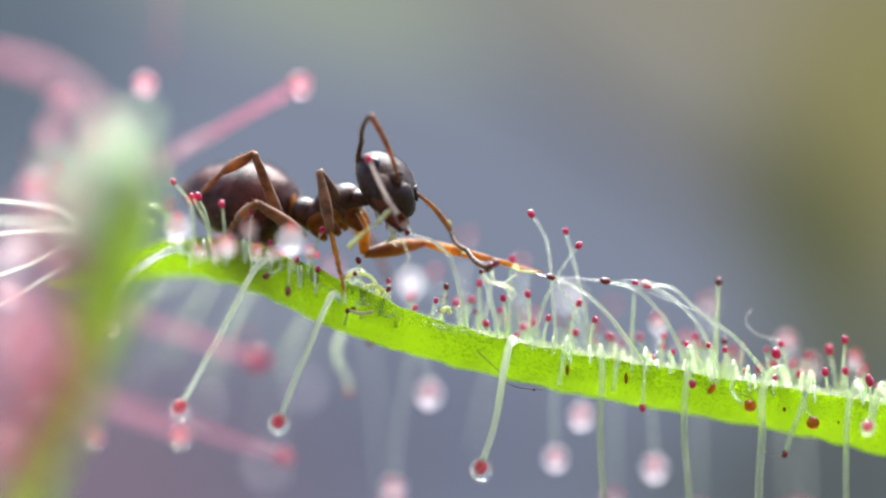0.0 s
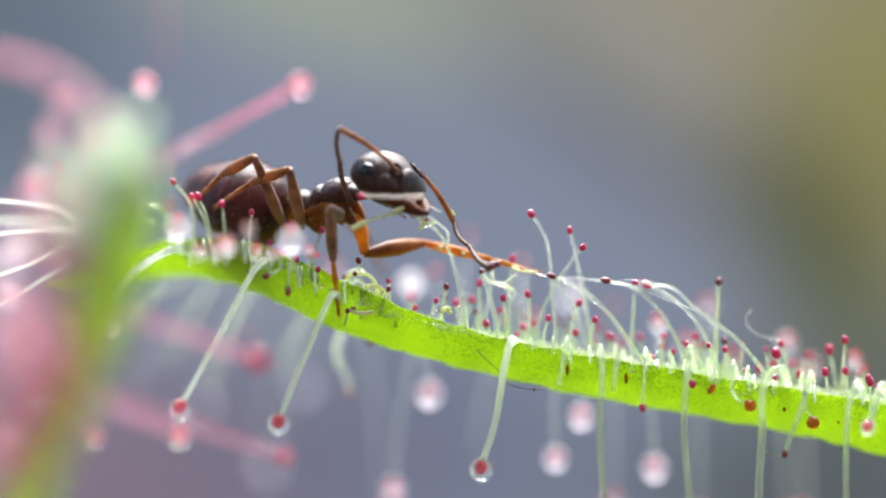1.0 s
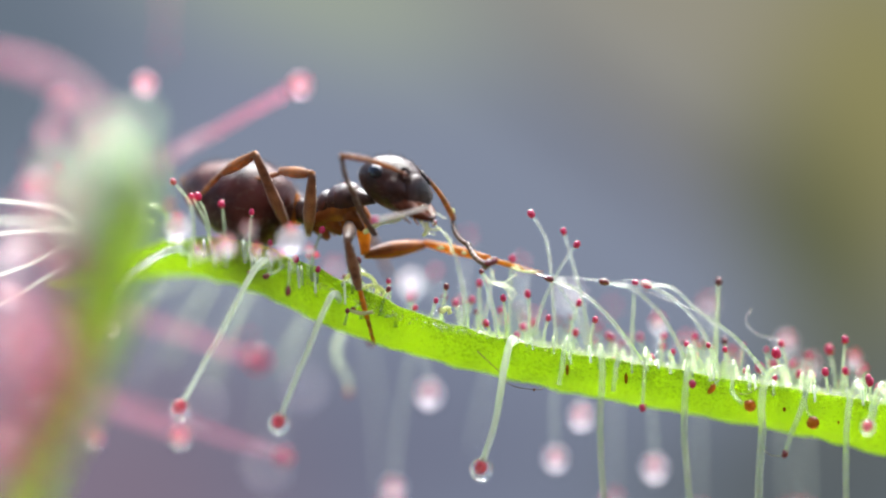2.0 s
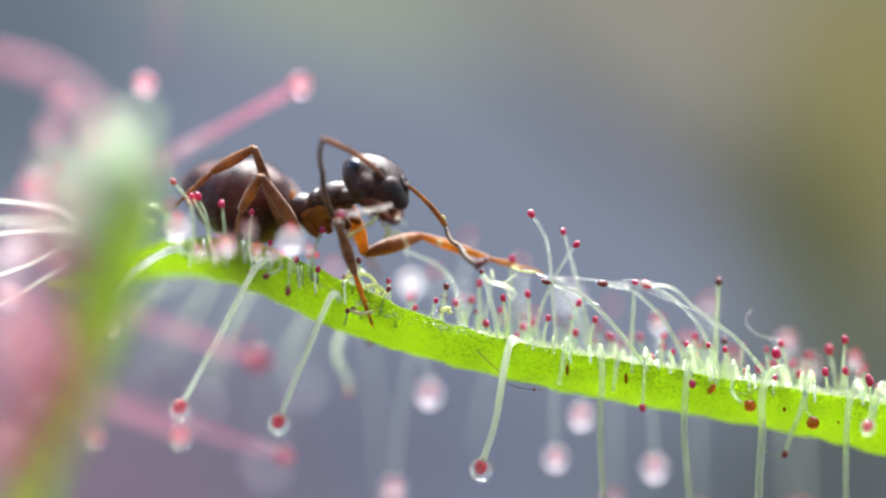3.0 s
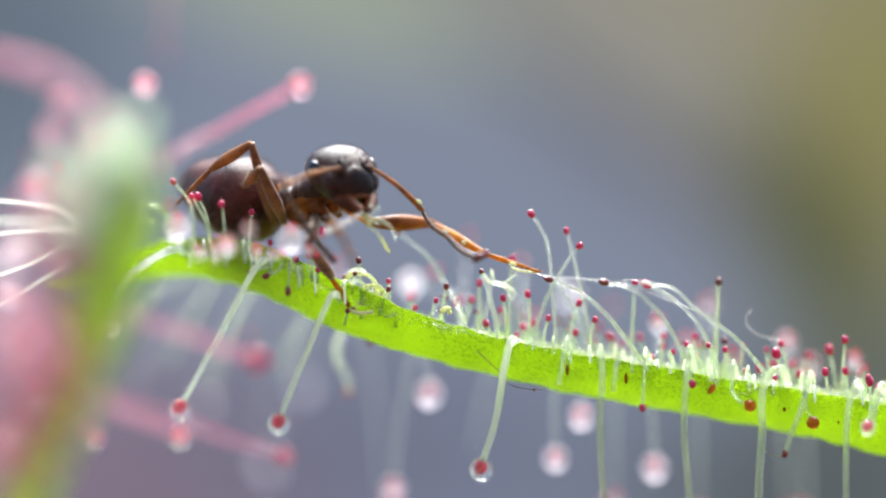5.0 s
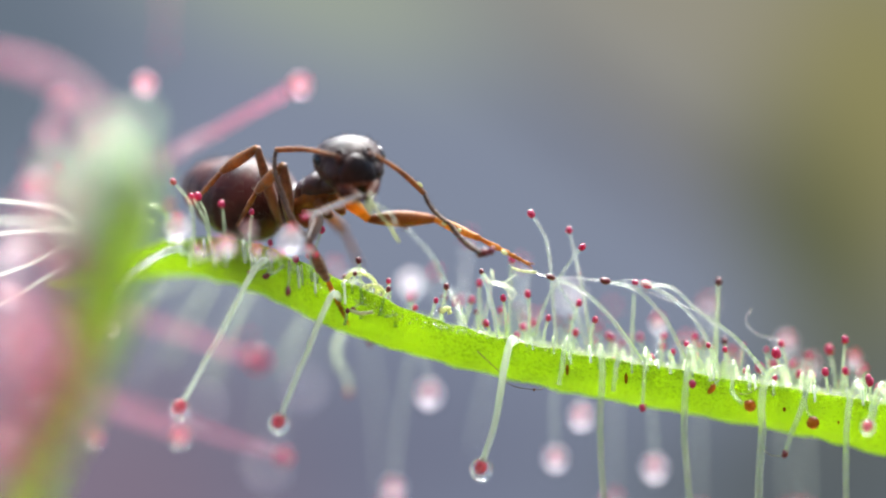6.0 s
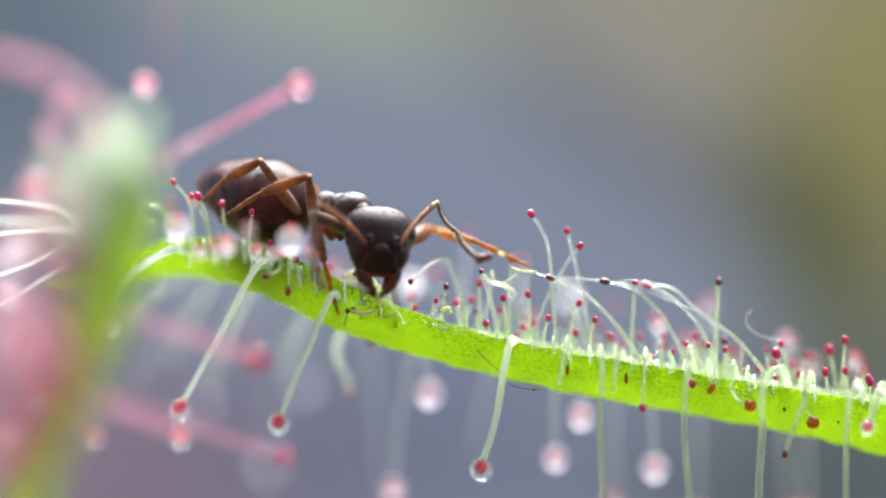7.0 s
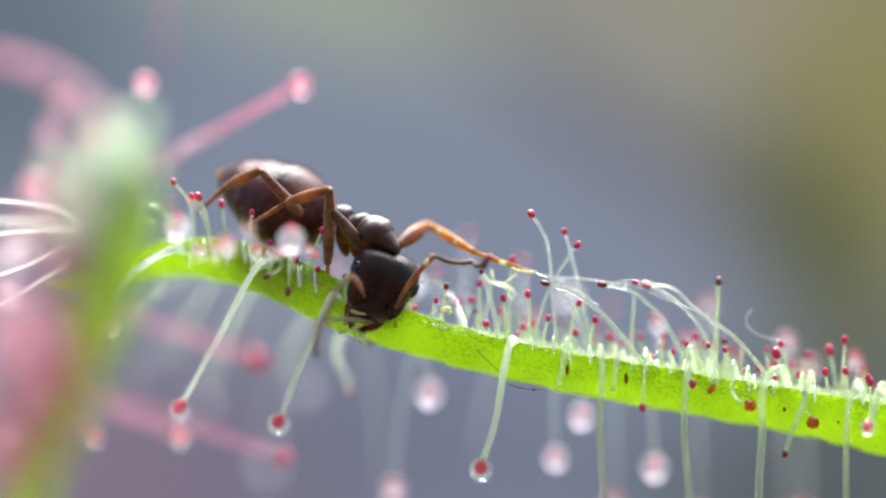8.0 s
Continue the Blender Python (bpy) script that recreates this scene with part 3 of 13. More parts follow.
strand(LEAF_THING, ((1.605, -0.35, -0.409), (2.155, -0.3, -0.589), (2.751, -0.4, -0.987)), 0.011, DROP)
strand(LEAF_THING, ((2.905, -0.2, -0.609), (3.454, -0.2, -0.559), (4.153, -0.2, -0.889)), 0.011, DROP)
strand(LEAF_THING, ((5.46, 0, -1.07), (5.36, 0, -1.25), (5.56, 0, -1.51), (5.995, -0.1, -1.609)), 0.011, DROP)
# short tentacles along the right half
tentacle(LEAF_THING, ((2.189, -0.05, -1.869), (2.255, -0.05, -1.429), (2.389, -0.05, -0.99)), 0.036, 0.024, stalk=GREEN, gland=0.055, colour=GLAND)
tentacle(LEAF_THING, ((2.263, 0.17, -1.873), (2.29, 0.17, -1.692), (2.343, 0.17, -1.512)), 0.036, 0.024, stalk=GREEN, gland=0.055, colour=GLAND)
tentacle(LEAF_THING, ((2.572, -0.38, -1.904), (2.605, -0.38, -1.59), (2.672, -0.38, -1.276)), 0.036, 0.024, stalk=GREEN, gland=0.055, colour=GLAND)
tentacle(LEAF_THING, ((1.757, -0.2, -1.767), (1.79, -0.2, -1.508), (1.857, -0.2, -1.248)), 0.036, 0.024, stalk=GREEN, gland=0.05, colour=GLAND)
tentacle(LEAF_THING, ((4.782, -0.69, -2.257), (4.749, -0.69, -1.988), (4.683, -0.69, -1.72)), 0.036, 0.024, stalk=GREEN, gland=0.045, colour=GLAND)
tentacle(LEAF_THING, ((4.482, 0.05, -2.211), (4.479, 0.05, -2.066), (4.472, 0.05, -1.921)), 0.036, 0.024, stalk=GREEN, gland=0.05, colour=GLAND)
tentacle(LEAF_THING, ((4.056, -0.11, -2.148), (4.056, -0.11, -1.998), (4.056, -0.11, -1.848)), 0.036, 0.024, stalk=GREEN, gland=0.05, colour=GLAND)
tentacle(LEAF_THING, ((3.756, -0.12, -2.088), (3.74, -0.12, -2.008), (3.706, -0.12, -1.928)), 0.036, 0.024, stalk=GREEN, gland=0.05, colour=GLAND)
tentacle(LEAF_THING, ((3.057, -0.11, -2.088), (3.051, -0.11, -2.038), (3.037, -0.11, -1.988)), 0.036, 0.024, stalk=GREEN, gland=0.045, colour=GLAND)
tentacle(LEAF_THING, ((4.994, -0.37, -2.303), (4.988, -0.37, -2.054), (4.975, -0.37, -1.804)), 0.036, 0.024, stalk=GREEN, gland=0.045, colour=GLAND)
tentacle(LEAF_THING, ((6.118, 0.16, -2.493), (6.082, 0.16, -2.098), (6.008, 0.16, -1.702)), 0.036, 0.024, stalk=GREEN, gland=0.055, colour=GLAND)
tentacle(LEAF_THING, ((6.995, 0.6, -2.603), (6.958, 0.6, -2.221), (6.884, 0.6, -1.839)), 0.036, 0.024, stalk=GREEN, gland=0.08, colour=GLAND)
tentacle(LEAF_THING, ((7.059, -0.02, -2.63), (7.075, -0.02, -2.14), (7.109, -0.02, -1.65)), 0.036, 0.024, stalk=GREEN, gland=0.065, colour=GLAND)
tentacle(LEAF_THING, ((6.788, -0.39, -2.562), (6.775, -0.39, -2.382), (6.748, -0.39, -2.203)), 0.036, 0.024, stalk=GREEN, gland=0.065, colour=GLAND)
tentacle(LEAF_THING, ((6.357, 0.31, -2.537), (6.347, 0.31, -2.396), (6.327, 0.31, -2.256)), 0.036, 0.024, stalk=GREEN, gland=0.06, colour=GLAND)
tentacle(LEAF_THING, ((5.667, 0.58, -2.442), (5.657, 0.58, -2.301), (5.637, 0.58, -2.16)), 0.036, 0.024, stalk=GREEN, gland=0.07, colour=GLAND)
tentacle(LEAF_THING, ((5.915, -0.09, -2.468), (5.902, -0.09, -2.388), (5.876, -0.09, -2.308)), 0.036, 0.024, stalk=GREEN, gland=0.05, colour=GLAND)
tentacle(LEAF_THING, ((5.985, -0.5, -2.48), (5.952, -0.5, -2.181), (5.885, -0.5, -1.882)), 0.036, 0.024, stalk=GREEN, gland=0.085, colour=GLAND)
tentacle(LEAF_THING, ((7.519, -0.66, -2.655), (7.519, -0.66, -2.516), (7.519, -0.66, -2.377)), 0.036, 0.024, stalk=GREEN, gland=0.07, colour=GLAND)
tentacle(LEAF_THING, ((7.419, -0.65, -2.636), (7.436, -0.65, -2.462), (7.469, -0.65, -2.287)), 0.036, 0.024, stalk=GREEN, gland=0.055, colour=GLAND)
tentacle(LEAF_THING, ((7.142, -0.3, -2.604), (7.132, -0.3, -2.399), (7.112, -0.3, -2.195)), 0.036, 0.024, stalk=GREEN, gland=0.06, colour=GLAND)
tentacle(LEAF_THING, ((7.794, 0.52, -2.722), (7.78, 0.52, -2.611), (7.753, 0.52, -2.501)), 0.036, 0.024, stalk=GREEN, gland=0.06, colour=GLAND)
tentacle(LEAF_THING, ((5.282, 0.51, -2.36), (5.299, 0.51, -2.039), (5.332, 0.51, -1.717)), 0.036, 0.024, stalk=GREEN, gland=0.03, colour=GLAND)
tentacle(LEAF_THING, ((4.64, -0.51, -2.26), (4.535, -0.51, -1.982), (4.322, -0.51, -1.703)), 0.036, 0.024, stalk=GREEN, gland=0.05, colour=GLAND)
tentacle(LEAF_THING, ((5.449, -0.25, -2.385), (5.422, -0.25, -2.285), (5.369, -0.25, -2.186)), 0.036, 0.024, stalk=GREEN, gland=0.05, colour=GLAND)
tentacle(LEAF_THING, ((6.538, -0.4, -2.542), (6.532, -0.4, -2.402), (6.518, -0.4, -2.263)), 0.036, 0.024, stalk=GREEN, gland=0.06, colour=GLAND)
tentacle(LEAF_THING, ((4.588, 1.81, -2.355), (4.622, 1.81, -2.025), (4.69, 1.81, -1.695)), 0.04, 0.025, stalk=GREEN, gland=0.053, colour=DARK_GLAND)
tentacle(LEAF_THING, ((-0.6, 2.09, -1.424), (-0.587, 2.09, -1.15), (-0.56, 2.09, -0.875)), 0.04, 0.025, stalk=GREEN, gland=0.058, colour=GLAND)
tentacle(LEAF_THING, ((2.38, 1.02, -1.956), (2.347, 1.02, -1.604), (2.279, 1.02, -1.251)), 0.04, 0.025, stalk=GREEN, gland=0.041, colour=DARK_GLAND)
tentacle(LEAF_THING, ((1.037, 2.04, -1.749), (1.061, 2.04, -1.52), (1.109, 2.04, -1.292)), 0.04, 0.025, stalk=GREEN, gland=0.039, colour=GLAND)
tentacle(LEAF_THING, ((0.352, 0.54, -1.597), (0.312, 0.54, -1.296), (0.231, 0.54, -0.994)), 0.04, 0.025, stalk=GREEN, gland=0.057, colour=GLAND)
tentacle(LEAF_THING, ((5.84, 0.62, -2.563), (5.813, 0.62, -2.191), (5.76, 0.62, -1.819)), 0.04, 0.025, stalk=GREEN, gland=0.043, colour=GLAND)
tentacle(LEAF_THING, ((3.822, 0.69, -2.213), (3.855, 0.69, -1.896), (3.922, 0.69, -1.579)), 0.04, 0.025, stalk=GREEN, gland=0.052, colour=GLAND)
tentacle(LEAF_THING, ((1.739, 0.62, -1.839), (1.709, 0.62, -1.593), (1.648, 0.62, -1.347)), 0.04, 0.025, stalk=GREEN, gland=0.037, colour=GLAND)
tentacle(LEAF_THING, ((6.264, 1.43, -2.651), (6.28, 1.43, -2.353), (6.314, 1.43, -2.054)), 0.04, 0.025, stalk=GREEN, gland=0.037, colour=GLAND)
tentacle(LEAF_THING, ((6.247, 0.9, -2.64), (6.243, 0.9, -2.363), (6.236, 0.9, -2.086)), 0.04, 0.025, stalk=GREEN, gland=0.053, colour=GLAND)
tentacle(LEAF_THING, ((1.384, 2.1, -1.801), (1.374, 2.1, -1.43), (1.353, 2.1, -1.058)), 0.04, 0.025, stalk=GREEN, gland=0.045, colour=DARK_GLAND)
tentacle(LEAF_THING, ((5.999, 1.4, -2.6), (5.962, 1.4, -2.352), (5.888, 1.4, -2.104)), 0.04, 0.025, stalk=GREEN, gland=0.036, colour=GLAND)
tentacle(LEAF_THING, ((4.54, 0.53, -2.33), (4.52, 0.53, -1.959), (4.48, 0.53, -1.587)), 0.04, 0.025, stalk=GREEN, gland=0.055, colour=GLAND)
tentacle(LEAF_THING, ((2.143, 1.3, -1.921), (2.166, 1.3, -1.673), (2.214, 1.3, -1.425)), 0.04, 0.025, stalk=GREEN, gland=0.038, colour=DARK_GLAND)
tentacle(LEAF_THING, ((5.922, 0.86, -2.578), (5.915, 0.86, -2.332), (5.902, 0.86, -2.085)), 0.04, 0.025, stalk=GREEN, gland=0.059, colour=GLAND)
tentacle(LEAF_THING, ((2.126, 2.04, -1.932), (2.112, 2.04, -1.627), (2.085, 2.04, -1.322)), 0.04, 0.025, stalk=GREEN, gland=0.058, colour=DARK_GLAND)
tentacle(LEAF_THING, ((-0.05, 0.88, -1.521), (-0.027, 0.88, -1.204), (0.02, 0.88, -0.886)), 0.04, 0.025, stalk=GREEN, gland=0.051, colour=DARK_GLAND)
tentacle(LEAF_THING, ((5.116, 0.61, -2.432), (5.079, 0.61, -2.05), (5.005, 0.61, -1.668)), 0.04, 0.025, stalk=GREEN, gland=0.06, colour=DARK_GLAND)
tentacle(LEAF_THING, ((7.201, 1.71, -2.82), (7.191, 1.71, -2.637), (7.171, 1.71, -2.454)), 0.04, 0.025, stalk=GREEN, gland=0.041, colour=DARK_GLAND)
tentacle(LEAF_THING, ((2.837, 2.04, -2.054), (2.797, 2.04, -1.871), (2.715, 2.04, -1.688)), 0.04, 0.025, stalk=GREEN, gland=0.047, colour=GLAND)
tentacle(LEAF_THING, ((0.285, 2.1, -1.597), (0.295, 2.1, -1.272), (0.315, 2.1, -0.946)), 0.04, 0.025, stalk=GREEN, gland=0.055, colour=GLAND)
tentacle(LEAF_THING, ((0.612, 0.41, -1.646), (0.605, 0.41, -1.395), (0.592, 0.41, -1.144)), 0.04, 0.025, stalk=GREEN, gland=0.039, colour=DARK_GLAND)
tentacle(LEAF_THING, ((6.553, 1.16, -2.696), (6.553, 1.16, -2.317), (6.553, 1.16, -1.939)), 0.04, 0.025, stalk=GREEN, gland=0.053, colour=GLAND)
tentacle(LEAF_THING, ((1.545, 2.01, -1.83), (1.512, 2.01, -1.556), (1.444, 2.01, -1.281)), 0.04, 0.025, stalk=GREEN, gland=0.056, colour=DARK_GLAND)
tentacle(LEAF_THING, ((7.487, 1.25, -2.859), (7.477, 1.25, -2.556), (7.457, 1.25, -2.253)), 0.04, 0.025, stalk=GREEN, gland=0.037, colour=GLAND)
tentacle(LEAF_THING, ((3.628, 1.26, -2.183), (3.594, 1.26, -1.895), (3.527, 1.26, -1.607)), 0.04, 0.025, stalk=GREEN, gland=0.055, colour=GLAND)
tentacle(LEAF_THING, ((5.204, 1.74, -2.465), (5.194, 1.74, -2.151), (5.174, 1.74, -1.836)), 0.04, 0.025, stalk=GREEN, gland=0.053, colour=GLAND)
tentacle(LEAF_THING, ((6.454, 2.16, -2.688), (6.471, 2.16, -2.458), (6.505, 2.16, -2.229)), 0.04, 0.025, stalk=GREEN, gland=0.059, colour=GLAND)
tentacle(LEAF_THING, ((4.763, 0.32, -2.366), (4.766, 0.32, -2.076), (4.773, 0.32, -1.785)), 0.04, 0.025, stalk=GREEN, gland=0.041, colour=DARK_GLAND)
tentacle(LEAF_THING, ((1.526, 1.25, -1.819), (1.542, 1.25, -1.586), (1.576, 1.25, -1.354)), 0.04, 0.025, stalk=GREEN, gland=0.044, colour=GLAND)
tentacle(LEAF_THING, ((4.773, 1.87, -2.387), (4.76, 1.87, -2.057), (4.733, 1.87, -1.726)), 0.04, 0.025, stalk=GREEN, gland=0.056, colour=DARK_GLAND)
tentacle(LEAF_THING, ((3.054, 0.94, -2.076), (3.024, 0.94, -1.829), (2.963, 0.94, -1.582)), 0.04, 0.025, stalk=GREEN, gland=0.06, colour=GLAND)
tentacle(LEAF_THING, ((6.414, 1.21, -2.667), (6.431, 1.21, -2.298), (6.465, 1.21, -1.929)), 0.04, 0.025, stalk=GREEN, gland=0.053, colour=DARK_GLAND)
tentacle(LEAF_THING, ((2.787, 2.08, -2.045), (2.791, 2.08, -1.74), (2.798, 2.08, -1.434)), 0.04, 0.025, stalk=GREEN, gland=0.058, colour=GLAND)
tentacle(LEAF_THING, ((4.577, 1.51, -2.349), (4.597, 1.51, -2.015), (4.638, 1.51, -1.681)), 0.04, 0.025, stalk=GREEN, gland=0.036, colour=GLAND)
tentacle(LEAF_THING, ((4.222, 0.64, -2.282), (4.246, 0.64, -1.981), (4.293, 0.64, -1.679)), 0.04, 0.025, stalk=GREEN, gland=0.04, colour=DARK_GLAND)
tentacle(LEAF_THING, ((-0.483, 0.73, -1.429), (-0.519, 0.73, -1.157), (-0.594, 0.73, -0.885)), 0.04, 0.025, stalk=GREEN, gland=0.038, colour=GLAND)
tentacle(LEAF_THING, ((7.564, 1.34, -2.872), (7.557, 1.34, -2.599), (7.543, 1.34, -2.326)), 0.04, 0.025, stalk=GREEN, gland=0.044, colour=DARK_GLAND)
tentacle(LEAF_THING, ((4.448, 0.75, -2.324), (4.481, 0.75, -2.028), (4.548, 0.75, -1.731)), 0.04, 0.025, stalk=GREEN, gland=0.035, colour=GLAND)
tentacle(LEAF_THING, ((7.469, 1.95, -2.866), (7.483, 1.95, -2.51), (7.51, 1.95, -2.154)), 0.04, 0.025, stalk=GREEN, gland=0.049, colour=GLAND)
tentacle(LEAF_THING, ((3.918, 0.86, -2.226), (3.918, 0.86, -1.994), (3.918, 0.86, -1.763)), 0.04, 0.025, stalk=GREEN, gland=0.059, colour=GLAND)
tentacle(LEAF_THING, ((7.468, 1.1, -2.856), (7.494, 1.1, -2.508), (7.549, 1.1, -2.16)), 0.04, 0.025, stalk=GREEN, gland=0.051, colour=GLAND)
tentacle(LEAF_THING, ((3.207, 1.03, -2.108), (3.204, 1.03, -1.901), (3.197, 1.03, -1.694)), 0.04, 0.025, stalk=GREEN, gland=0.04, colour=GLAND)
tentacle(LEAF_THING, ((4.463, 2, -2.338), (4.423, 2, -2.089), (4.341, 2, -1.84)), 0.04, 0.025, stalk=GREEN, gland=0.038, colour=DARK_GLAND)
tentacle(LEAF_THING, ((7.094, 0.92, -2.781), (7.124, 0.92, -2.499), (7.185, 0.92, -2.217)), 0.04, 0.025, stalk=GREEN, gland=0.049, colour=GLAND)
tentacle(LEAF_THING, ((2.89, 0.85, -2.044), (2.93, 0.85, -1.828), (3.011, 0.85, -1.611)), 0.04, 0.025, stalk=GREEN, gland=0.044, colour=GLAND)
# margin tentacles bent over the edge and hanging in front
tentacle(LEAF_THING, ((-4.605, -0.40, 0.000), (-4.891, -1.20, -0.059), (-5.300, -2.00, -0.364), (-5.762, -2.60, -0.851)), 0.08, 0.06, stalk=LIMP)
tentacle(LEAF_THING, ((-3.041, 0.05, -0.35), (-3.151, -1.1, -0.208), (-3.383, -1.3, -0.504), (-3.94, -1.5, -1.57), (-4.551, -1.8, -2.699)), 0.075, 0.045, stalk=HANG, gland=0.095, colour=GLAND, drop=0.19, sag=0.3)
tentacle(LEAF_THING, ((-1.793, 0.2, -1.042), (-1.902, -1.1, -0.783), (-2.097, -1.3, -1.128), (-2.508, -1.5, -2.113), (-2.859, -1.7, -2.967)), 0.075, 0.045, stalk=HANG, gland=0.09, colour=GLAND, drop=0.2, sag=0.25)
tentacle(LEAF_THING, ((1.277, -0.25, -1.706), (1.2, -0.95, -1.597), (1.08, -1.1, -2.071), (0.911, -1.2, -3.01), (0.683, -1.3, -3.769)), 0.088, 0.055, stalk=HANG, gland=0.09, colour=GLAND, drop=0.21, sag=0.25)
tentacle(LEAF_THING, ((2.255, -0.25, -1.906), (2.184, -0.85, -1.599), (2.102, -1, -1.973), (2.043, -1, -2.39)), 0.07, 0.04, stalk=LIMP)
tentacle(LEAF_THING, ((2.834, -0.25, -1.986), (2.759, -0.9, -1.707), (2.794, -1.1, -2.17), (2.752, -1.2, -3.158), (2.829, -1.3, -4.54)), 0.068, 0.055, stalk=LIMP, gland=0.08, drop=0.18)
tentacle(LEAF_THING, ((3.233, -0.25, -2.036), (3.156, -0.9, -1.826), (3.054, -1, -2.023), (2.995, -1, -2.489)), 0.07, 0.04, stalk=LIMP)
tentacle(LEAF_THING, ((4.431, -0.25, -2.225), (4.347, -0.9, -1.727), (4.28, -1.1, -2.219), (4.227, -1.2, -3.158), (4.323, -1.3, -4.54)), 0.07, 0.056, stalk=LIMP, gland=0.08, drop=0.18)
tentacle(LEAF_THING, ((6.097, -0.25, -2.485), (5.965, -0.9, -2.094), (5.628, -1.1, -2.368), (5.584, -1.2, -3.257), (5.51, -1.3, -4.54)), 0.078, 0.066, stalk=LIMP, gland=0.09, drop=0.2)
tentacle(LEAF_THING, ((6.546, -0.25, -2.545), (6.451, -0.9, -2.174), (6.341, -1.1, -2.616), (6.118, -1.2, -3.208), (5.999, -1.2, -3.554)), 0.08, 0.04, stalk=LIMP, gland=0.06, colour=DARK_GLAND)
tentacle(LEAF_THING, ((7.444, -0.25, -2.644), (7.295, -0.9, -2.332), (7.124, -1.1, -2.715), (7.059, -1.2, -3.554), (7.069, -1.2, -4.544)), 0.075, 0.05, stalk=LIMP, gland=0.08, drop=0.18)
tentacle(LEAF_THING, ((7.894, -0.25, -2.704), (7.725, -1, -2.39), (7.547, -1.3, -2.71), (7.446, -1.5, -3.071)), 0.1, 0.07, stalk=LIMP, gland=0.075, drop=0.15, sag=0.15, drop_stuff=DROP)
tentacle(LEAF_THING, ((5.199, -0.25, -2.305), (5.101, -0.9, -1.975), (5.073, -1.1, -2.467), (5.232, -1.1, -2.705)), 0.06, 0.03, stalk=LIMP)
tentacle(LEAF_THING, ((3.602, -0.25, -2.086), (3.55, -1, -1.795), (3.521, -1.3, -2.265), (3.492, -1.3, -2.74)), 0.05, 0.025, stalk=GREEN, gland=0.06)
tentacle(LEAF_THING, ((4.373, -1, -2.073), (4.358, -1.15, -2.248), (4.368, -1.15, -2.327)), 0.03, 0.02, stalk=GREEN, gland=0.065)
tentacle(LEAF_THING, ((4.923, -0.9, -1.975), (4.837, -1.05, -2.27), (4.738, -1.05, -2.429)), 0.03, 0.025, stalk=GREEN, gland=0.055, colour=BROWN_GLAND, long=1.9)
tentacle(LEAF_THING, ((5.298, -0.95, -2.689), (5.36, -1.1, -2.725)), 0.02, 0.02, stalk=GREEN, gland=0.11, colour=BROWN_GLAND, long=1)
tentacle(LEAF_THING, ((6.359, -0.95, -2.47), (6.381, -1.1, -2.814), (6.46, -1.1, -2.982)), 0.03, 0.02, stalk=GREEN, gland=0.115, colour=BROWN_GLAND, long=1)
tentacle(LEAF_THING, ((3.064, -0.25, -1.946), (3.035, -0.6, -1.741), (3.038, -0.85, -1.688), (3.055, -0.97, -1.895), (3.064, -1, -2.073)), 0.036, 0.03, stalk=LIMP)
tentacle(LEAF_THING, ((3.682, -0.25, -2.006), (3.602, -0.6, -1.801), (3.555, -0.85, -1.748), (3.571, -0.97, -1.954), (3.58, -1, -2.132)), 0.036, 0.03, stalk=LIMP)
tentacle(LEAF_THING, ((4.081, -0.25, -2.066), (4.01, -0.6, -1.861), (3.972, -0.85, -1.807), (3.988, -0.97, -2.014), (3.996, -1, -2.192)), 0.036, 0.03, stalk=LIMP)
tentacle(LEAF_THING, ((2.185, -0.25, -1.806), (2.174, -0.6, -1.602), (2.194, -0.85, -1.549), (2.212, -0.97, -1.756), (2.221, -1, -1.934)), 0.036, 0.03, stalk=LIMP)
tentacle(LEAF_THING, ((6.327, -0.25, -2.465), (6.308, -0.6, -2.259), (6.325, -0.85, -2.204), (6.338, -0.97, -2.41), (6.347, -1, -2.588)), 0.036, 0.03, stalk=LIMP)
tentacle(LEAF_THING, ((5.379, -0.25, -2.345), (5.353, -0.6, -2.139), (5.362, -0.85, -2.085), (5.376, -0.97, -2.291), (5.385, -1, -2.469)), 0.036, 0.03, stalk=LIMP)
tentacle(LEAF_THING, ((-3.523, -0.25, -0.11), (-3.527, -0.6, 0.09), (-3.505, -0.85, 0.139), (-3.482, -0.97, -0.069), (-3.471, -1, -0.248)), 0.036, 0.03, stalk=LIMP)
tentacle(LEAF_THING, ((-3.104, -0.25, -0.289), (-3.104, -0.6, -0.09), (-3.078, -0.85, -0.04), (-3.055, -0.97, -0.248), (-3.044, -1, -0.426)), 0.036, 0.03, stalk=LIMP)
tentacle(LEAF_THING, ((4.68, -0.25, -2.185), (4.657, -0.6, -1.98), (4.667, -0.85, -1.926), (4.682, -0.97, -2.133), (4.691, -1, -2.311)), 0.036, 0.03, stalk=LIMP)
tentacle(LEAF_THING, ((-4.213, -0.2, -0.06), (-4.222, -0.5, 0.129), (-4.203, -0.72, 0.166), (-4.189, -0.85, 0.036), (-4.177, -0.9, -0.115)), 0.025, 0.022, stalk=LIMP)
tentacle(LEAF_THING, ((-3.784, -0.2, -0.15), (-3.804, -0.5, 0.016), (-3.796, -0.72, 0.047), (-3.782, -0.85, -0.062), (-3.771, -0.9, -0.156)), 0.022, 0.022, stalk=LIMP)
tentacle(LEAF_THING, ((-3.304, -0.2, -0.28), (-3.354, -0.5, -0.125), (-3.376, -0.72, -0.097), (-3.363, -0.85, -0.196), (-3.351, -0.9, -0.387)), 0.035, 0.022, stalk=HANG)
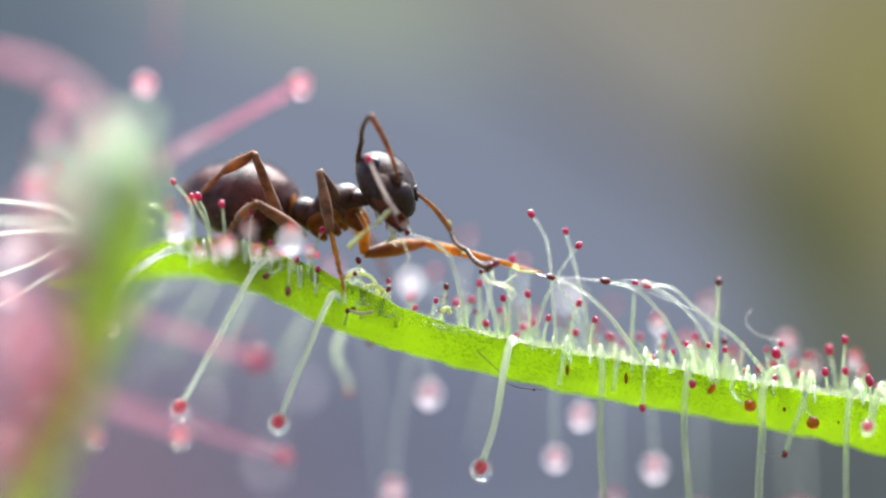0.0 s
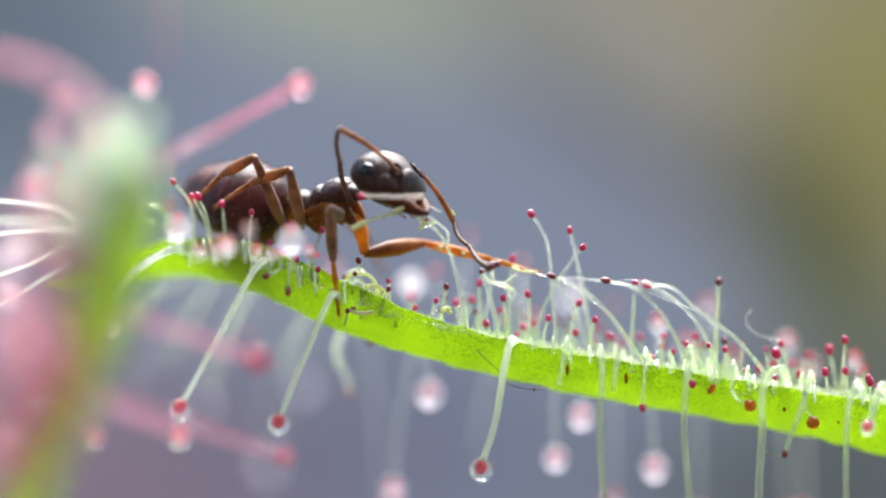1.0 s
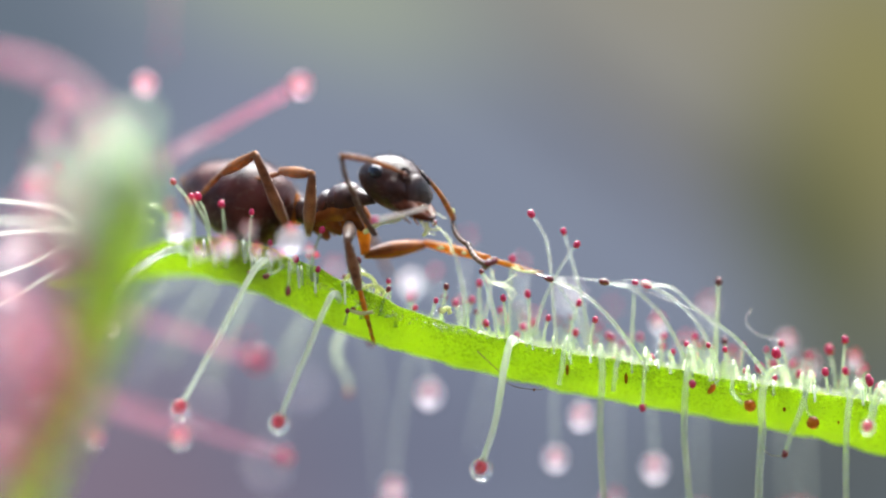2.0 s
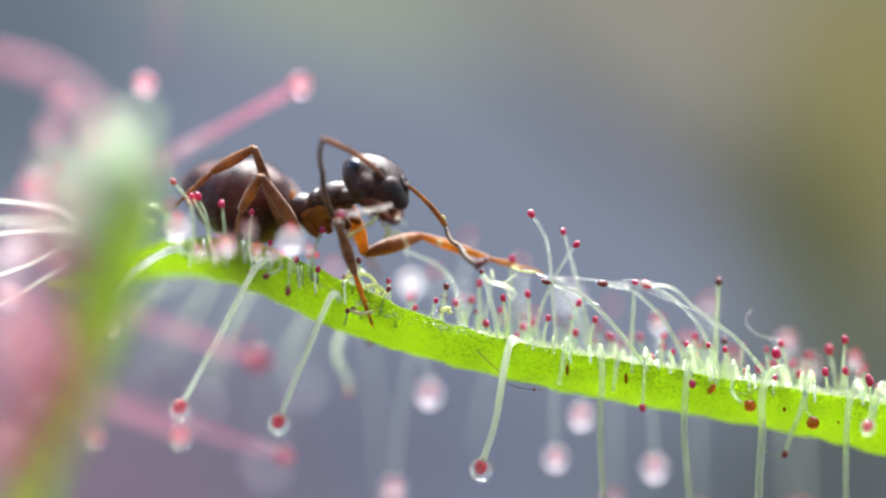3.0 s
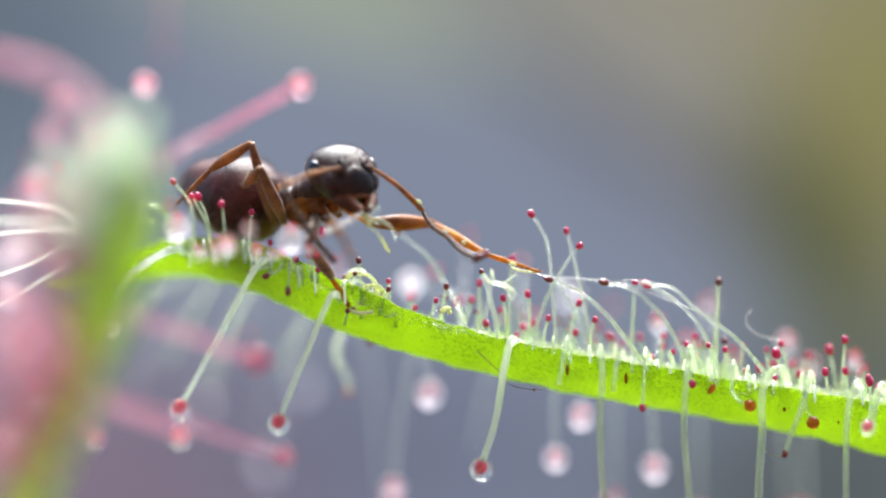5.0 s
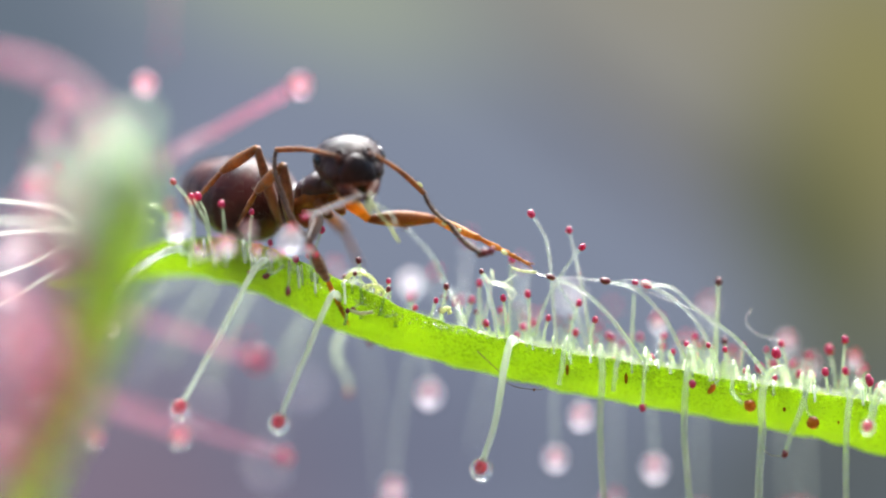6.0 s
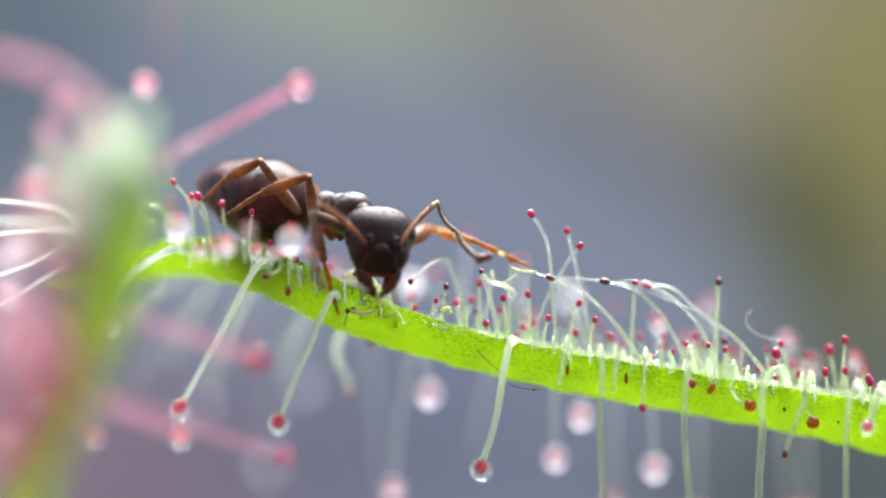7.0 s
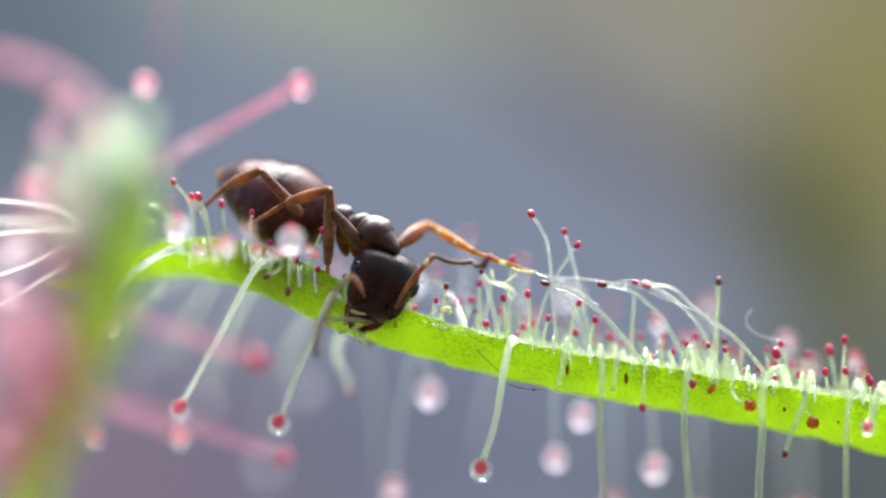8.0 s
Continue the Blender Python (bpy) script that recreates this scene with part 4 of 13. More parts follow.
tentacle(LEAF_THING, ((-3.245, -0.2, -0.299), (-3.245, -0.5, -0.068), (-3.217, -0.72, -0.021), (-3.204, -0.85, -0.187), (-3.193, -0.9, -0.339)), 0.028, 0.022, stalk=LIMP)
tentacle(LEAF_THING, ((-2.556, -0.2, -0.539), (-2.567, -0.5, -0.348), (-2.551, -0.72, -0.31), (-2.538, -0.85, -0.44), (-2.527, -0.9, -0.682)), 0.022, 0.022, stalk=HANG)
tentacle(LEAF_THING, ((-2.466, -0.2, -0.569), (-2.493, -0.5, -0.346), (-2.492, -0.72, -0.3), (-2.48, -0.85, -0.458), (-2.469, -0.9, -0.636)), 0.027, 0.022, stalk=LIMP)
tentacle(LEAF_THING, ((-2.236, -0.2, -0.659), (-2.263, -0.5, -0.472), (-2.261, -0.72, -0.434), (-2.249, -0.85, -0.561), (-2.238, -0.9, -0.778)), 0.023, 0.022, stalk=HANG)
tentacle(LEAF_THING, ((-1.777, -0.2, -0.869), (-1.771, -0.5, -0.64), (-1.736, -0.72, -0.592), (-1.725, -0.85, -0.754), (-1.714, -0.9, -0.974)), 0.033, 0.022, stalk=HANG)
tentacle(LEAF_THING, ((1.547, -0.2, -1.767), (1.54, -0.5, -1.603), (1.563, -0.72, -1.57), (1.571, -0.85, -1.673), (1.58, -0.9, -1.757)), 0.035, 0.022, stalk=LIMP)
tentacle(LEAF_THING, ((1.977, -0.2, -1.827), (1.942, -0.5, -1.598), (1.939, -0.72, -1.548), (1.946, -0.85, -1.708), (1.955, -0.9, -1.84)), 0.029, 0.022, stalk=LIMP)
tentacle(LEAF_THING, ((2.236, -0.2, -1.877), (2.218, -0.5, -1.764), (2.231, -0.72, -1.744), (2.239, -0.85, -1.801), (2.248, -0.9, -2.023)), 0.029, 0.022, stalk=LIMP)
tentacle(LEAF_THING, ((2.616, -0.2, -1.937), (2.581, -0.5, -1.755), (2.578, -0.72, -1.718), (2.585, -0.85, -1.835), (2.594, -0.9, -1.999)), 0.026, 0.022, stalk=HANG)
tentacle(LEAF_THING, ((3.374, -0.2, -2.047), (3.324, -0.5, -1.923), (3.306, -0.72, -1.9), (3.312, -0.85, -1.966), (3.321, -0.9, -2.179)), 0.027, 0.022, stalk=LIMP)
tentacle(LEAF_THING, ((3.754, -0.2, -2.106), (3.748, -0.5, -1.983), (3.775, -0.72, -1.959), (3.781, -0.85, -2.026), (3.789, -0.9, -2.089)), 0.028, 0.022, stalk=HANG)
tentacle(LEAF_THING, ((4.273, -0.2, -2.196), (4.264, -0.5, -2.004), (4.288, -0.72, -1.963), (4.293, -0.85, -2.09), (4.301, -0.9, -2.334)), 0.028, 0.022, stalk=HANG)
tentacle(LEAF_THING, ((4.732, -0.2, -2.266), (4.721, -0.5, -2.085), (4.743, -0.72, -2.047), (4.747, -0.85, -2.163), (4.755, -0.9, -2.311)), 0.027, 0.022, stalk=HANG)
tentacle(LEAF_THING, ((5.441, -0.2, -2.376), (5.402, -0.5, -2.241), (5.397, -0.72, -2.215), (5.401, -0.85, -2.29), (5.409, -0.9, -2.41)), 0.028, 0.022, stalk=LIMP)
tentacle(LEAF_THING, ((5.481, -0.2, -2.386), (5.465, -0.5, -2.245), (5.483, -0.72, -2.218), (5.487, -0.85, -2.298), (5.495, -0.9, -2.463)), 0.022, 0.022, stalk=HANG)
tentacle(LEAF_THING, ((5.88, -0.2, -2.446), (5.823, -0.5, -2.335), (5.799, -0.72, -2.314), (5.803, -0.85, -2.369), (5.81, -0.9, -2.57)), 0.036, 0.022, stalk=LIMP)
tentacle(LEAF_THING, ((6.559, -0.2, -2.556), (6.525, -0.5, -2.435), (6.525, -0.72, -2.412), (6.527, -0.85, -2.474), (6.535, -0.9, -2.682)), 0.029, 0.022, stalk=HANG)
tentacle(LEAF_THING, ((7.218, -0.2, -2.656), (7.142, -0.5, -2.504), (7.102, -0.72, -2.473), (7.104, -0.85, -2.562), (7.111, -0.9, -2.674)), 0.033, 0.022, stalk=LIMP)
tentacle(LEAF_THING, ((7.468, -0.2, -2.696), (7.404, -0.5, -2.478), (7.375, -0.72, -2.431), (7.377, -0.85, -2.577), (7.383, -0.9, -2.746)), 0.026, 0.022, stalk=HANG)
# margin tentacles of the far edge, hanging behind
tentacle(LEAF_THING, ((-0.396, 1.90, -1.818), (-0.373, 2.55, -1.974), (-0.309, 3.01, -2.196), (-0.247, 3.40, -2.550)), 0.05, 0.035, stalk=FAINT, gland=0.07, drop=0.24, drop_stuff=MILKY_DROP, sag=0.2)
tentacle(LEAF_THING, ((2.448, 1.90, -2.529), (2.476, 2.40, -2.687), (2.503, 2.75, -2.773), (2.526, 3.20, -2.977)), 0.05, 0.035, stalk=FAINT, gland=0.07, drop=0.22, drop_stuff=MILKY_DROP, sag=0.2)
tentacle(LEAF_THING, ((2.093, 1.90, -2.428), (2.013, 2.45, -2.582), (2.013, 2.83, -3.117), (2.045, 3.30, -3.730)), 0.05, 0.035, stalk=FAINT, gland=0.07, drop=0.21, drop_stuff=MILKY_DROP, sag=0.2)
tentacle(LEAF_THING, ((3.718, 1.90, -2.733), (3.762, 2.45, -2.901), (3.807, 2.84, -3.357), (3.843, 3.30, -3.904)), 0.05, 0.035, stalk=FAINT, gland=0.07, drop=0.23, drop_stuff=MILKY_DROP, sag=0.2)
tentacle(LEAF_THING, ((-0.549, 1.90, -1.920), (-0.626, 3.20, -2.081), (-0.783, 4.16, -3.190), (-0.903, 4.50, -4.326)), 0.05, 0.035, stalk=FAINT, gland=0.07, drop=0.18, drop_stuff=MILKY_DROP, sag=0.2)
tentacle(LEAF_THING, ((0.874, 1.90, -2.123), (0.834, 4.45, -2.256), (0.714, 6.30, -3.004), (0.614, 7.00, -3.694)), 0.05, 0.035, stalk=FAINT, gland=0.0, drop=0.0, drop_stuff=MILKY_DROP, sag=0.7)
tentacle(LEAF_THING, ((3.108, 1.9, -2.631), (3.15, 3.95, -2.799), (3.164, 5.4, -3.741), (3.161, 6, -4.61)), 0.05, 0.035, stalk=FAINT, gland=0.08, drop=0.16, drop_stuff=MILKY_DROP, sag=0.7)
tentacle(LEAF_THING, ((4.632, 1.9, -2.834), (4.7, 3.95, -3.006), (4.731, 5.4, -3.95), (4.736, 6, -4.82)), 0.05, 0.035, stalk=FAINT, gland=0.08, drop=0.16, drop_stuff=MILKY_DROP, sag=0.7)
tentacle(LEAF_THING, ((6.562, 1.9, -3.241), (6.669, 3.95, -3.419), (6.737, 5.4, -4.138), (6.762, 6, -4.82)), 0.05, 0.035, stalk=FAINT, gland=0.08, drop=0.16, drop_stuff=MILKY_DROP, sag=0.7)
tentacle(LEAF_THING, ((6.054, 1.9, -3.139), (6.223, 4.45, -3.329), (6.41, 6.3, -4.121), (6.519, 7, -4.858)), 0.05, 0.035, stalk=FAINT, gland=0.08, drop=0.16, drop_stuff=MILKY_DROP, sag=0.7)
tentacle(LEAF_THING, ((-2.296, 3.00, -1.220), (-2.415, 7.00, -1.391), (-2.562, 9.93, -1.982), (-2.653, 11.00, -2.565)), 0.05, 0.035, stalk=FAINT, gland=0, drop=0.15, drop_stuff=GREY_DROP, sag=0.7)
tentacle(LEAF_THING, ((-4.104, 1.90, -0.498), (-4.491, 4.45, -0.632), (-5.244, 6.30, -1.667), (-5.810, 7.00, -2.625)), 0.05, 0.035, stalk=FAINT, gland=0.0, drop=0.0, drop_stuff=MILKY_DROP, sag=0.7)
tentacle(LEAF_THING, ((-2.911, 3.00, -1.015), (-3.082, 7.75, -1.187), (-3.293, 11.26, -2.721), (-3.423, 12.50, -4.096)), 0.05, 0.035, stalk=FAINT, gland=0, drop=0.17, drop_stuff=GREY_DROP, sag=0.7)
tentacle(LEAF_THING, ((-3.731, 3.00, -0.707), (-3.991, 7.00, -0.867), (-4.363, 9.98, -1.918), (-4.607, 11.00, -2.893)), 0.05, 0.035, stalk=FAINT, gland=0, drop=0.13, drop_stuff=GREY_DROP, sag=0.7)
tentacle(LEAF_THING, ((-1.463, 1.9, -1.514), (-1.401, 5.45, -1.683), (-1.19, 8.1, -3.411), (-1.01, 9, -4.934)), 0.05, 0.035, stalk=FAINT, gland=0.08, drop=0.16, drop_stuff=MILKY_DROP, sag=0.7)
tentacle(LEAF_THING, ((-3.952, 1.9, -0.498), (-4.231, 4.45, -0.633), (-4.744, 6.3, -1.384), (-5.122, 7, -2.106)), 0.04, 0.03, stalk=LIMP, gland=0, drop=0, drop_stuff=MILKY_DROP, sag=0.7)
tentacle(LEAF_THING, ((-3.393, 1.9, -0.752), (-3.615, 3.95, -0.888), (-4.034, 5.4, -1.722), (-4.347, 6, -2.51)), 0.04, 0.03, stalk=LIMP, gland=0, drop=0, drop_stuff=MILKY_DROP, sag=0.7)
tentacle(LEAF_THING, ((-2.479, 1.9, -1.158), (-2.603, 4.45, -1.307), (-2.808, 6.3, -1.808), (-2.953, 7, -2.318)), 0.04, 0.03, stalk=LIMP, gland=0, drop=0, drop_stuff=MILKY_DROP, sag=0.7)
tentacle(LEAF_THING, ((-4.409, 1.9, -0.396), (-4.766, 4.45, -0.529), (-5.444, 6.3, -0.874), (-5.948, 7, -1.259)), 0.04, 0.03, stalk=LIMP, gland=0, drop=0, drop_stuff=MILKY_DROP, sag=0.7)
tentacle(LEAF_THING, ((-1.768, 1.90, -1.310), (-1.795, 2.95, -1.496), (-1.833, 3.66, -1.574), (-1.860, 4.00, -1.767)), 0.05, 0.035, stalk=FAINT, gland=0.0, drop=0.0, drop_stuff=MILKY_DROP, sag=0.7)
tentacle(LEAF_THING, ((-3.342, 1.9, -0.803), (-3.443, 4.45, -0.944), (-3.565, 6.3, -1.295), (-3.641, 7, -1.683)), 0.05, 0.035, stalk=FAINT, gland=0.08, drop=0.0, drop_stuff=MILKY_DROP, sag=0.7)
tentacle(LEAF_THING, ((-1.71, 1.4, -1.305), (-1.921, 2.6, -1.676), (-1.906, 3, -2.04), (-1.742, 3, -2.296), (-1.701, 3, -2.573)), 0.055, 0.04, stalk=LIMP, gland=0.05, colour=BROWN_GLAND)
tentacle(LEAF_THING, ((-1.252, 1.2, -1.454), (-1.305, 1.4, -1.649)), 0.04, 0.03, stalk=GREEN, gland=0.06, colour=DARK_GLAND)
# taller ones behind the leaf, out of focus
tentacle(LEAF_THING, ((0.314, 1.6, -1.307), (0.385, 3.3, -0.555), (0.458, 5, 0.219)), 0.05, 0.04, stalk=FAINT, gland=0.085, drop=0.0, drop_stuff=MILKY_DROP, sag=0.6)
tentacle(LEAF_THING, ((1.429, 1.6, -1.611), (1.43, 3.05, -0.943), (1.432, 4.5, -0.259)), 0.05, 0.04, stalk=FAINT, gland=0.085, drop=0.0, drop_stuff=MILKY_DROP, sag=0.6)
tentacle(LEAF_THING, ((-0.567, 1.60, -1.358), (-0.579, 2.90, -0.961), (-0.592, 4.60, -0.592)), 0.05, 0.04, stalk=FAINT, gland=0.05, drop=0.2, drop_stuff=WHITE_DROP, sag=0.2)
tentacle(LEAF_THING, ((3.101, 1.6, -2.017), (3.116, 3.8, -1.563), (3.129, 6, -1.092)), 0.05, 0.04, stalk=FAINT, gland=0.085, drop=0.0, drop_stuff=MILKY_DROP, sag=0.6)
tentacle(LEAF_THING, ((3.861, 1.60, -2.118), (3.880, 2.20, -1.714), (3.899, 2.80, -1.300)), 0.05, 0.04, stalk=FAINT, gland=0.08, drop=0.13, drop_stuff=MILKY_DROP, sag=0.6)
tentacle(LEAF_THING, ((4.773, 1.6, -2.219), (4.824, 3.3, -1.608), (4.875, 5, -0.979)), 0.05, 0.04, stalk=FAINT, gland=0.08, drop=0.136, drop_stuff=MILKY_DROP, sag=0.6)
tentacle(LEAF_THING, ((6.141, 1.60, -2.422), (6.191, 2.60, -2.010), (6.273, 3.80, -1.661)), 0.05, 0.04, stalk=FAINT, gland=0.07, drop=0.17, drop_stuff=MILKY_DROP, sag=0.2)
tentacle(LEAF_THING, ((7.407, 1.60, -2.625), (7.427, 2.10, -2.290), (7.448, 2.60, -1.951)), 0.05, 0.04, stalk=FAINT, gland=0.08, drop=0.12, drop_stuff=MILKY_DROP, sag=0.6)
tentacle(LEAF_THING, ((2.239, 1.6, -1.814), (2.306, 3.8, -1.331), (2.373, 6, -0.83)), 0.05, 0.04, stalk=FAINT, gland=0.05, drop=0.16, drop_stuff=WHITE_DROP, sag=0.6)
tentacle(LEAF_THING, ((3.202, 1.6, -2.017), (3.221, 3.3, -1.891), (3.24, 5, -1.76)), 0.05, 0.04, stalk=FAINT, gland=0.08, drop=0.153, drop_stuff=MILKY_DROP, sag=0.6)
tentacle(LEAF_THING, ((4.317, 1.6, -2.118), (4.385, 2.8, -1.883), (4.454, 4, -1.643)), 0.05, 0.04, stalk=FAINT, gland=0.08, drop=0.1275, drop_stuff=MILKY_DROP, sag=0.6)
tentacle(LEAF_THING, ((-0.142, 1.6, -1.206), (-0.143, 2.8, -0.824), (-0.145, 4, -0.434)), 0.05, 0.04, stalk=FAINT, gland=0.085, drop=0.0, drop_stuff=MILKY_DROP, sag=0.6)
tentacle(LEAF_THING, ((1.581, 1.6, -1.611), (1.622, 2.8, -1.422), (1.664, 4, -1.23)), 0.05, 0.04, stalk=FAINT, gland=0.08, drop=0.102, drop_stuff=MILKY_DROP, sag=0.6)
tentacle(LEAF_THING, ((5.431, 1.6, -2.321), (5.383, 2.8, -2.139), (5.332, 4, -1.953)), 0.05, 0.04, stalk=FAINT, gland=0.08, drop=0.085, drop_stuff=MILKY_DROP, sag=0.6)
tentacle(LEAF_THING, ((6.647, 1.6, -2.523), (6.686, 3.05, -2.297), (6.723, 4.5, -2.065)), 0.05, 0.04, stalk=FAINT, gland=0.08, drop=0.17, drop_stuff=MILKY_DROP, sag=0.6)
tentacle(LEAF_THING, ((-1.966, 1.6, -0.598), (-1.993, 3.3, -0.452), (-2.021, 5, -0.302)), 0.05, 0.04, stalk=FAINT, gland=0.08, drop=0.1275, drop_stuff=MILKY_DROP, sag=0.6)
# wet ones in front of the ant, out of focus
tentacle(LEAF_THING, ((-2.620, -0.90, -0.387), (-2.619, -2.05, -0.019), (-2.618, -3.20, 0.341)), 0.045, 0.03, stalk=FAINT, gland=0.07, drop=0.235, drop_stuff=GREY_DROP, sag=0.85)
tentacle(LEAF_THING, ((-4.625, -0.90, 0.010), (-4.595, -2.05, 0.280), (-4.565, -3.20, 0.545)), 0.045, 0.03, stalk=FAINT, gland=0.07, drop=0.22, drop_stuff=GREY_DROP, sag=0.85)
tentacle(LEAF_THING, ((-3.811, -0.9, -0.139), (-3.752, -2.45, 0.01), (-3.693, -4, 0.155)), 0.045, 0.03, stalk=FAINT, gland=0.045, drop=0.14, drop_stuff=HAZY_DROP, sag=0.4)
tentacle(LEAF_THING, ((-3.414, -0.9, -0.189), (-3.363, -2.7, 0.098), (-3.311, -4.5, 0.375)), 0.045, 0.03, stalk=FAINT, gland=0.045, drop=0.1, drop_stuff=HAZY_DROP, sag=0.4)
tentacle(LEAF_THING, ((-4.804, -0.9, 0.01), (-4.731, -2.45, 0.377), (-4.659, -4, 0.735)), 0.045, 0.03, stalk=FAINT, gland=0.07, drop=0, drop_stuff=GREY_DROP, sag=0.4)
tentacle(LEAF_THING, ((-4.605, -0.9, -0.089), (-4.589, -2.45, 0.137), (-4.572, -4, 0.358)), 0.045, 0.03, stalk=FAINT, gland=0.045, drop=0.1, drop_stuff=HAZY_DROP, sag=0.4)
tentacle(LEAF_THING, ((-3.762, -0.9, -0.189), (-3.709, -2.25, -0.049), (-3.657, -3.6, 0.087)), 0.045, 0.03, stalk=FAINT, gland=0.045, drop=0.11, drop_stuff=HAZY_DROP, sag=0.4)
tentacle(LEAF_THING, ((-3.265, -0.9, -0.238), (-3.236, -2.15, -0.118), (-3.207, -3.4, 0)), 0.045, 0.03, stalk=FAINT, gland=0.045, drop=0.1, drop_stuff=HAZY_DROP, sag=0.4)
tentacle(LEAF_THING, ((-4.307, -0.9, -0.109), (-4.245, -2.35, -0.049), (-4.183, -3.8, 0.01)), 0.045, 0.03, stalk=FAINT, gland=0.045, drop=0.12, drop_stuff=HAZY_DROP, sag=0.4)
tentacle(LEAF_THING, ((-4.01, -0.9, -0.169), (-3.931, -2.65, -0.064), (-3.853, -4.4, 0.039)), 0.045, 0.03, stalk=FAINT, gland=0.045, drop=0.13, drop_stuff=HAZY_DROP, sag=0.4)
tentacle(LEAF_THING, ((-3.017, -0.9, -0.288), (-2.971, -1.95, -0.167), (-2.925, -3, -0.049)), 0.045, 0.03, stalk=FAINT, gland=0.045, drop=0.08, drop_stuff=GREY_DROP, sag=0.4)
tentacle(LEAF_THING, ((-2.372, -0.9, -0.387), (-2.34, -1.75, -0.187), (-2.309, -2.6, 0.01)), 0.045, 0.03, stalk=FAINT, gland=0.045, drop=0.08, drop_stuff=GREY_DROP, sag=0.4)
# curled pale loops and dried slime
strand(LEAF_THING, ((-4.8, -1, 0.159), (-4.859, -1.5, 0.652), (-5.175, -1.5, 0.78), (-5.293, -1.5, 0.553), (-5.026, -1.5, 0.484)), 0.03, GREEN)
strand(LEAF_THING, ((-1.817, -0.2, -0.639), (-1.586, -0.3, -0.429), (-1.287, -0.3, -0.489), (-1.158, -0.2, -0.739), (-1.288, -0.2, -0.938)), 0.042, YELLOW)
strand(LEAF_THING, ((-1.438, -0.2, -1.188), (-1.157, -0.3, -1.037), (-1.037, -0.3, -0.788), (-1.236, -0.35, -0.638), (-1.436, -0.35, -0.738), (-1.336, -0.35, -0.937)), 0.038, YELLOW)
strand(LEAF_THING, ((-1.985, -0.3, -0.788), (-1.834, -0.4, -0.568), (-1.534, -0.5, -0.637), (-1.384, -0.5, -0.886), (-1.583, -0.5, -1.036)), 0.02, WEB)
strand(LEAF_THING, ((-1.686, -0.3, -0.389), (-1.435, -0.4, -0.349), (-1.235, -0.5, -0.588), (-1.285, -0.5, -0.837)), 0.018, WEB)
strand(LEAF_THING, ((-1.185, -0.5, -1.036), (-0.936, -0.5, -0.986), (-0.837, -0.5, -1.145), (-1.036, -0.5, -1.205)), 0.022, WEB)
strand(LEAF_THING, ((0.956, -0.5, -0.588), (1.115, -0.5, -0.707), (1.205, -0.5, -0.886), (1.305, -0.5, -0.767)), 0.016, WEB)
strand(LEAF_THING, ((-1.736, -0.3, -0.539), (-1.435, -0.4, -0.588), (-1.216, -0.4, -0.807), (-0.938, -0.3, -0.688)), 0.022, WEB)
strand(LEAF_THING, ((-1.63, -0.7, -1.084), (-1.431, -0.72, -1.133), (-1.233, -0.7, -1.104)), 0.035, YELLOW)
strand(LEAF_THING, ((-0.04, -0.5, -1.115), (0.08, -0.5, -1.046), (0.129, -0.5, -1.145)), 0.05, YELLOW)
strand(LEAF_THING, ((0.688, -0.4, -0.389), (0.837, -0.5, -0.588), (1.056, -0.5, -0.607), (1.275, -0.5, -0.737)), 0.024, WEB)
strand(LEAF_THING, ((0.858, -0.3, -0.369), (0.957, -0.4, -0.638), (1.206, -0.4, -0.508), (1.306, -0.4, -0.439)), 0.018, WEB)
# white tentacles that spread to the side
tentacle(LEAF_THING, ((-6.201, 1.20, 0.111), (-6.673, 0.60, 0.633), (-7.264, 0.40, 0.793), (-8.254, 0.20, 0.891)), 0.042, 0.03, stalk=HANG, gland=0.05)
tentacle(LEAF_THING, ((-6.201, 1.20, 0.111), (-6.794, 0.60, 0.332), (-7.465, 0.40, 0.301), (-8.254, 0.20, 0.230)), 0.042, 0.03, stalk=HANG, gland=0.05)
tentacle(LEAF_THING, ((-6.201, 1.20, 0.111), (-6.751, 0.20, 0.010), (-7.340, 0.00, -0.270), (-8.219, -0.30, -0.589)), 0.042, 0.03, stalk=HANG, gland=0.05)
tentacle(LEAF_THING, ((-6.151, 1.20, 0.010), (-6.857, 0.30, -0.391), (-7.390, 0.00, -0.740), (-8.213, -0.40, -1.206)), 0.042, 0.03, stalk=HANG, gland=0.05)
tentacle(LEAF_THING, ((-6.217, 1.50, 0.111), (-6.943, 1.80, 0.467), (-7.564, 2.00, 0.498), (-8.391, 2.20, 0.519)), 0.042, 0.03, stalk=HANG, gland=0.05)
tentacle(LEAF_THING, ((-6.217, 1.5, 0.111), (-6.695, 1, 0.565), (-7.048, 1, 0.968), (-7.351, 1, 1.119)), 0.036, 0.024, stalk=PALE, gland=0.05)
tentacle(LEAF_THING, ((-6.217, 1.5, 0.111), (-6.393, 1, 1.119), (-6.695, 1, 1.341), (-6.837, 1, 1.432)), 0.036, 0.024, stalk=PALE, gland=0.05)
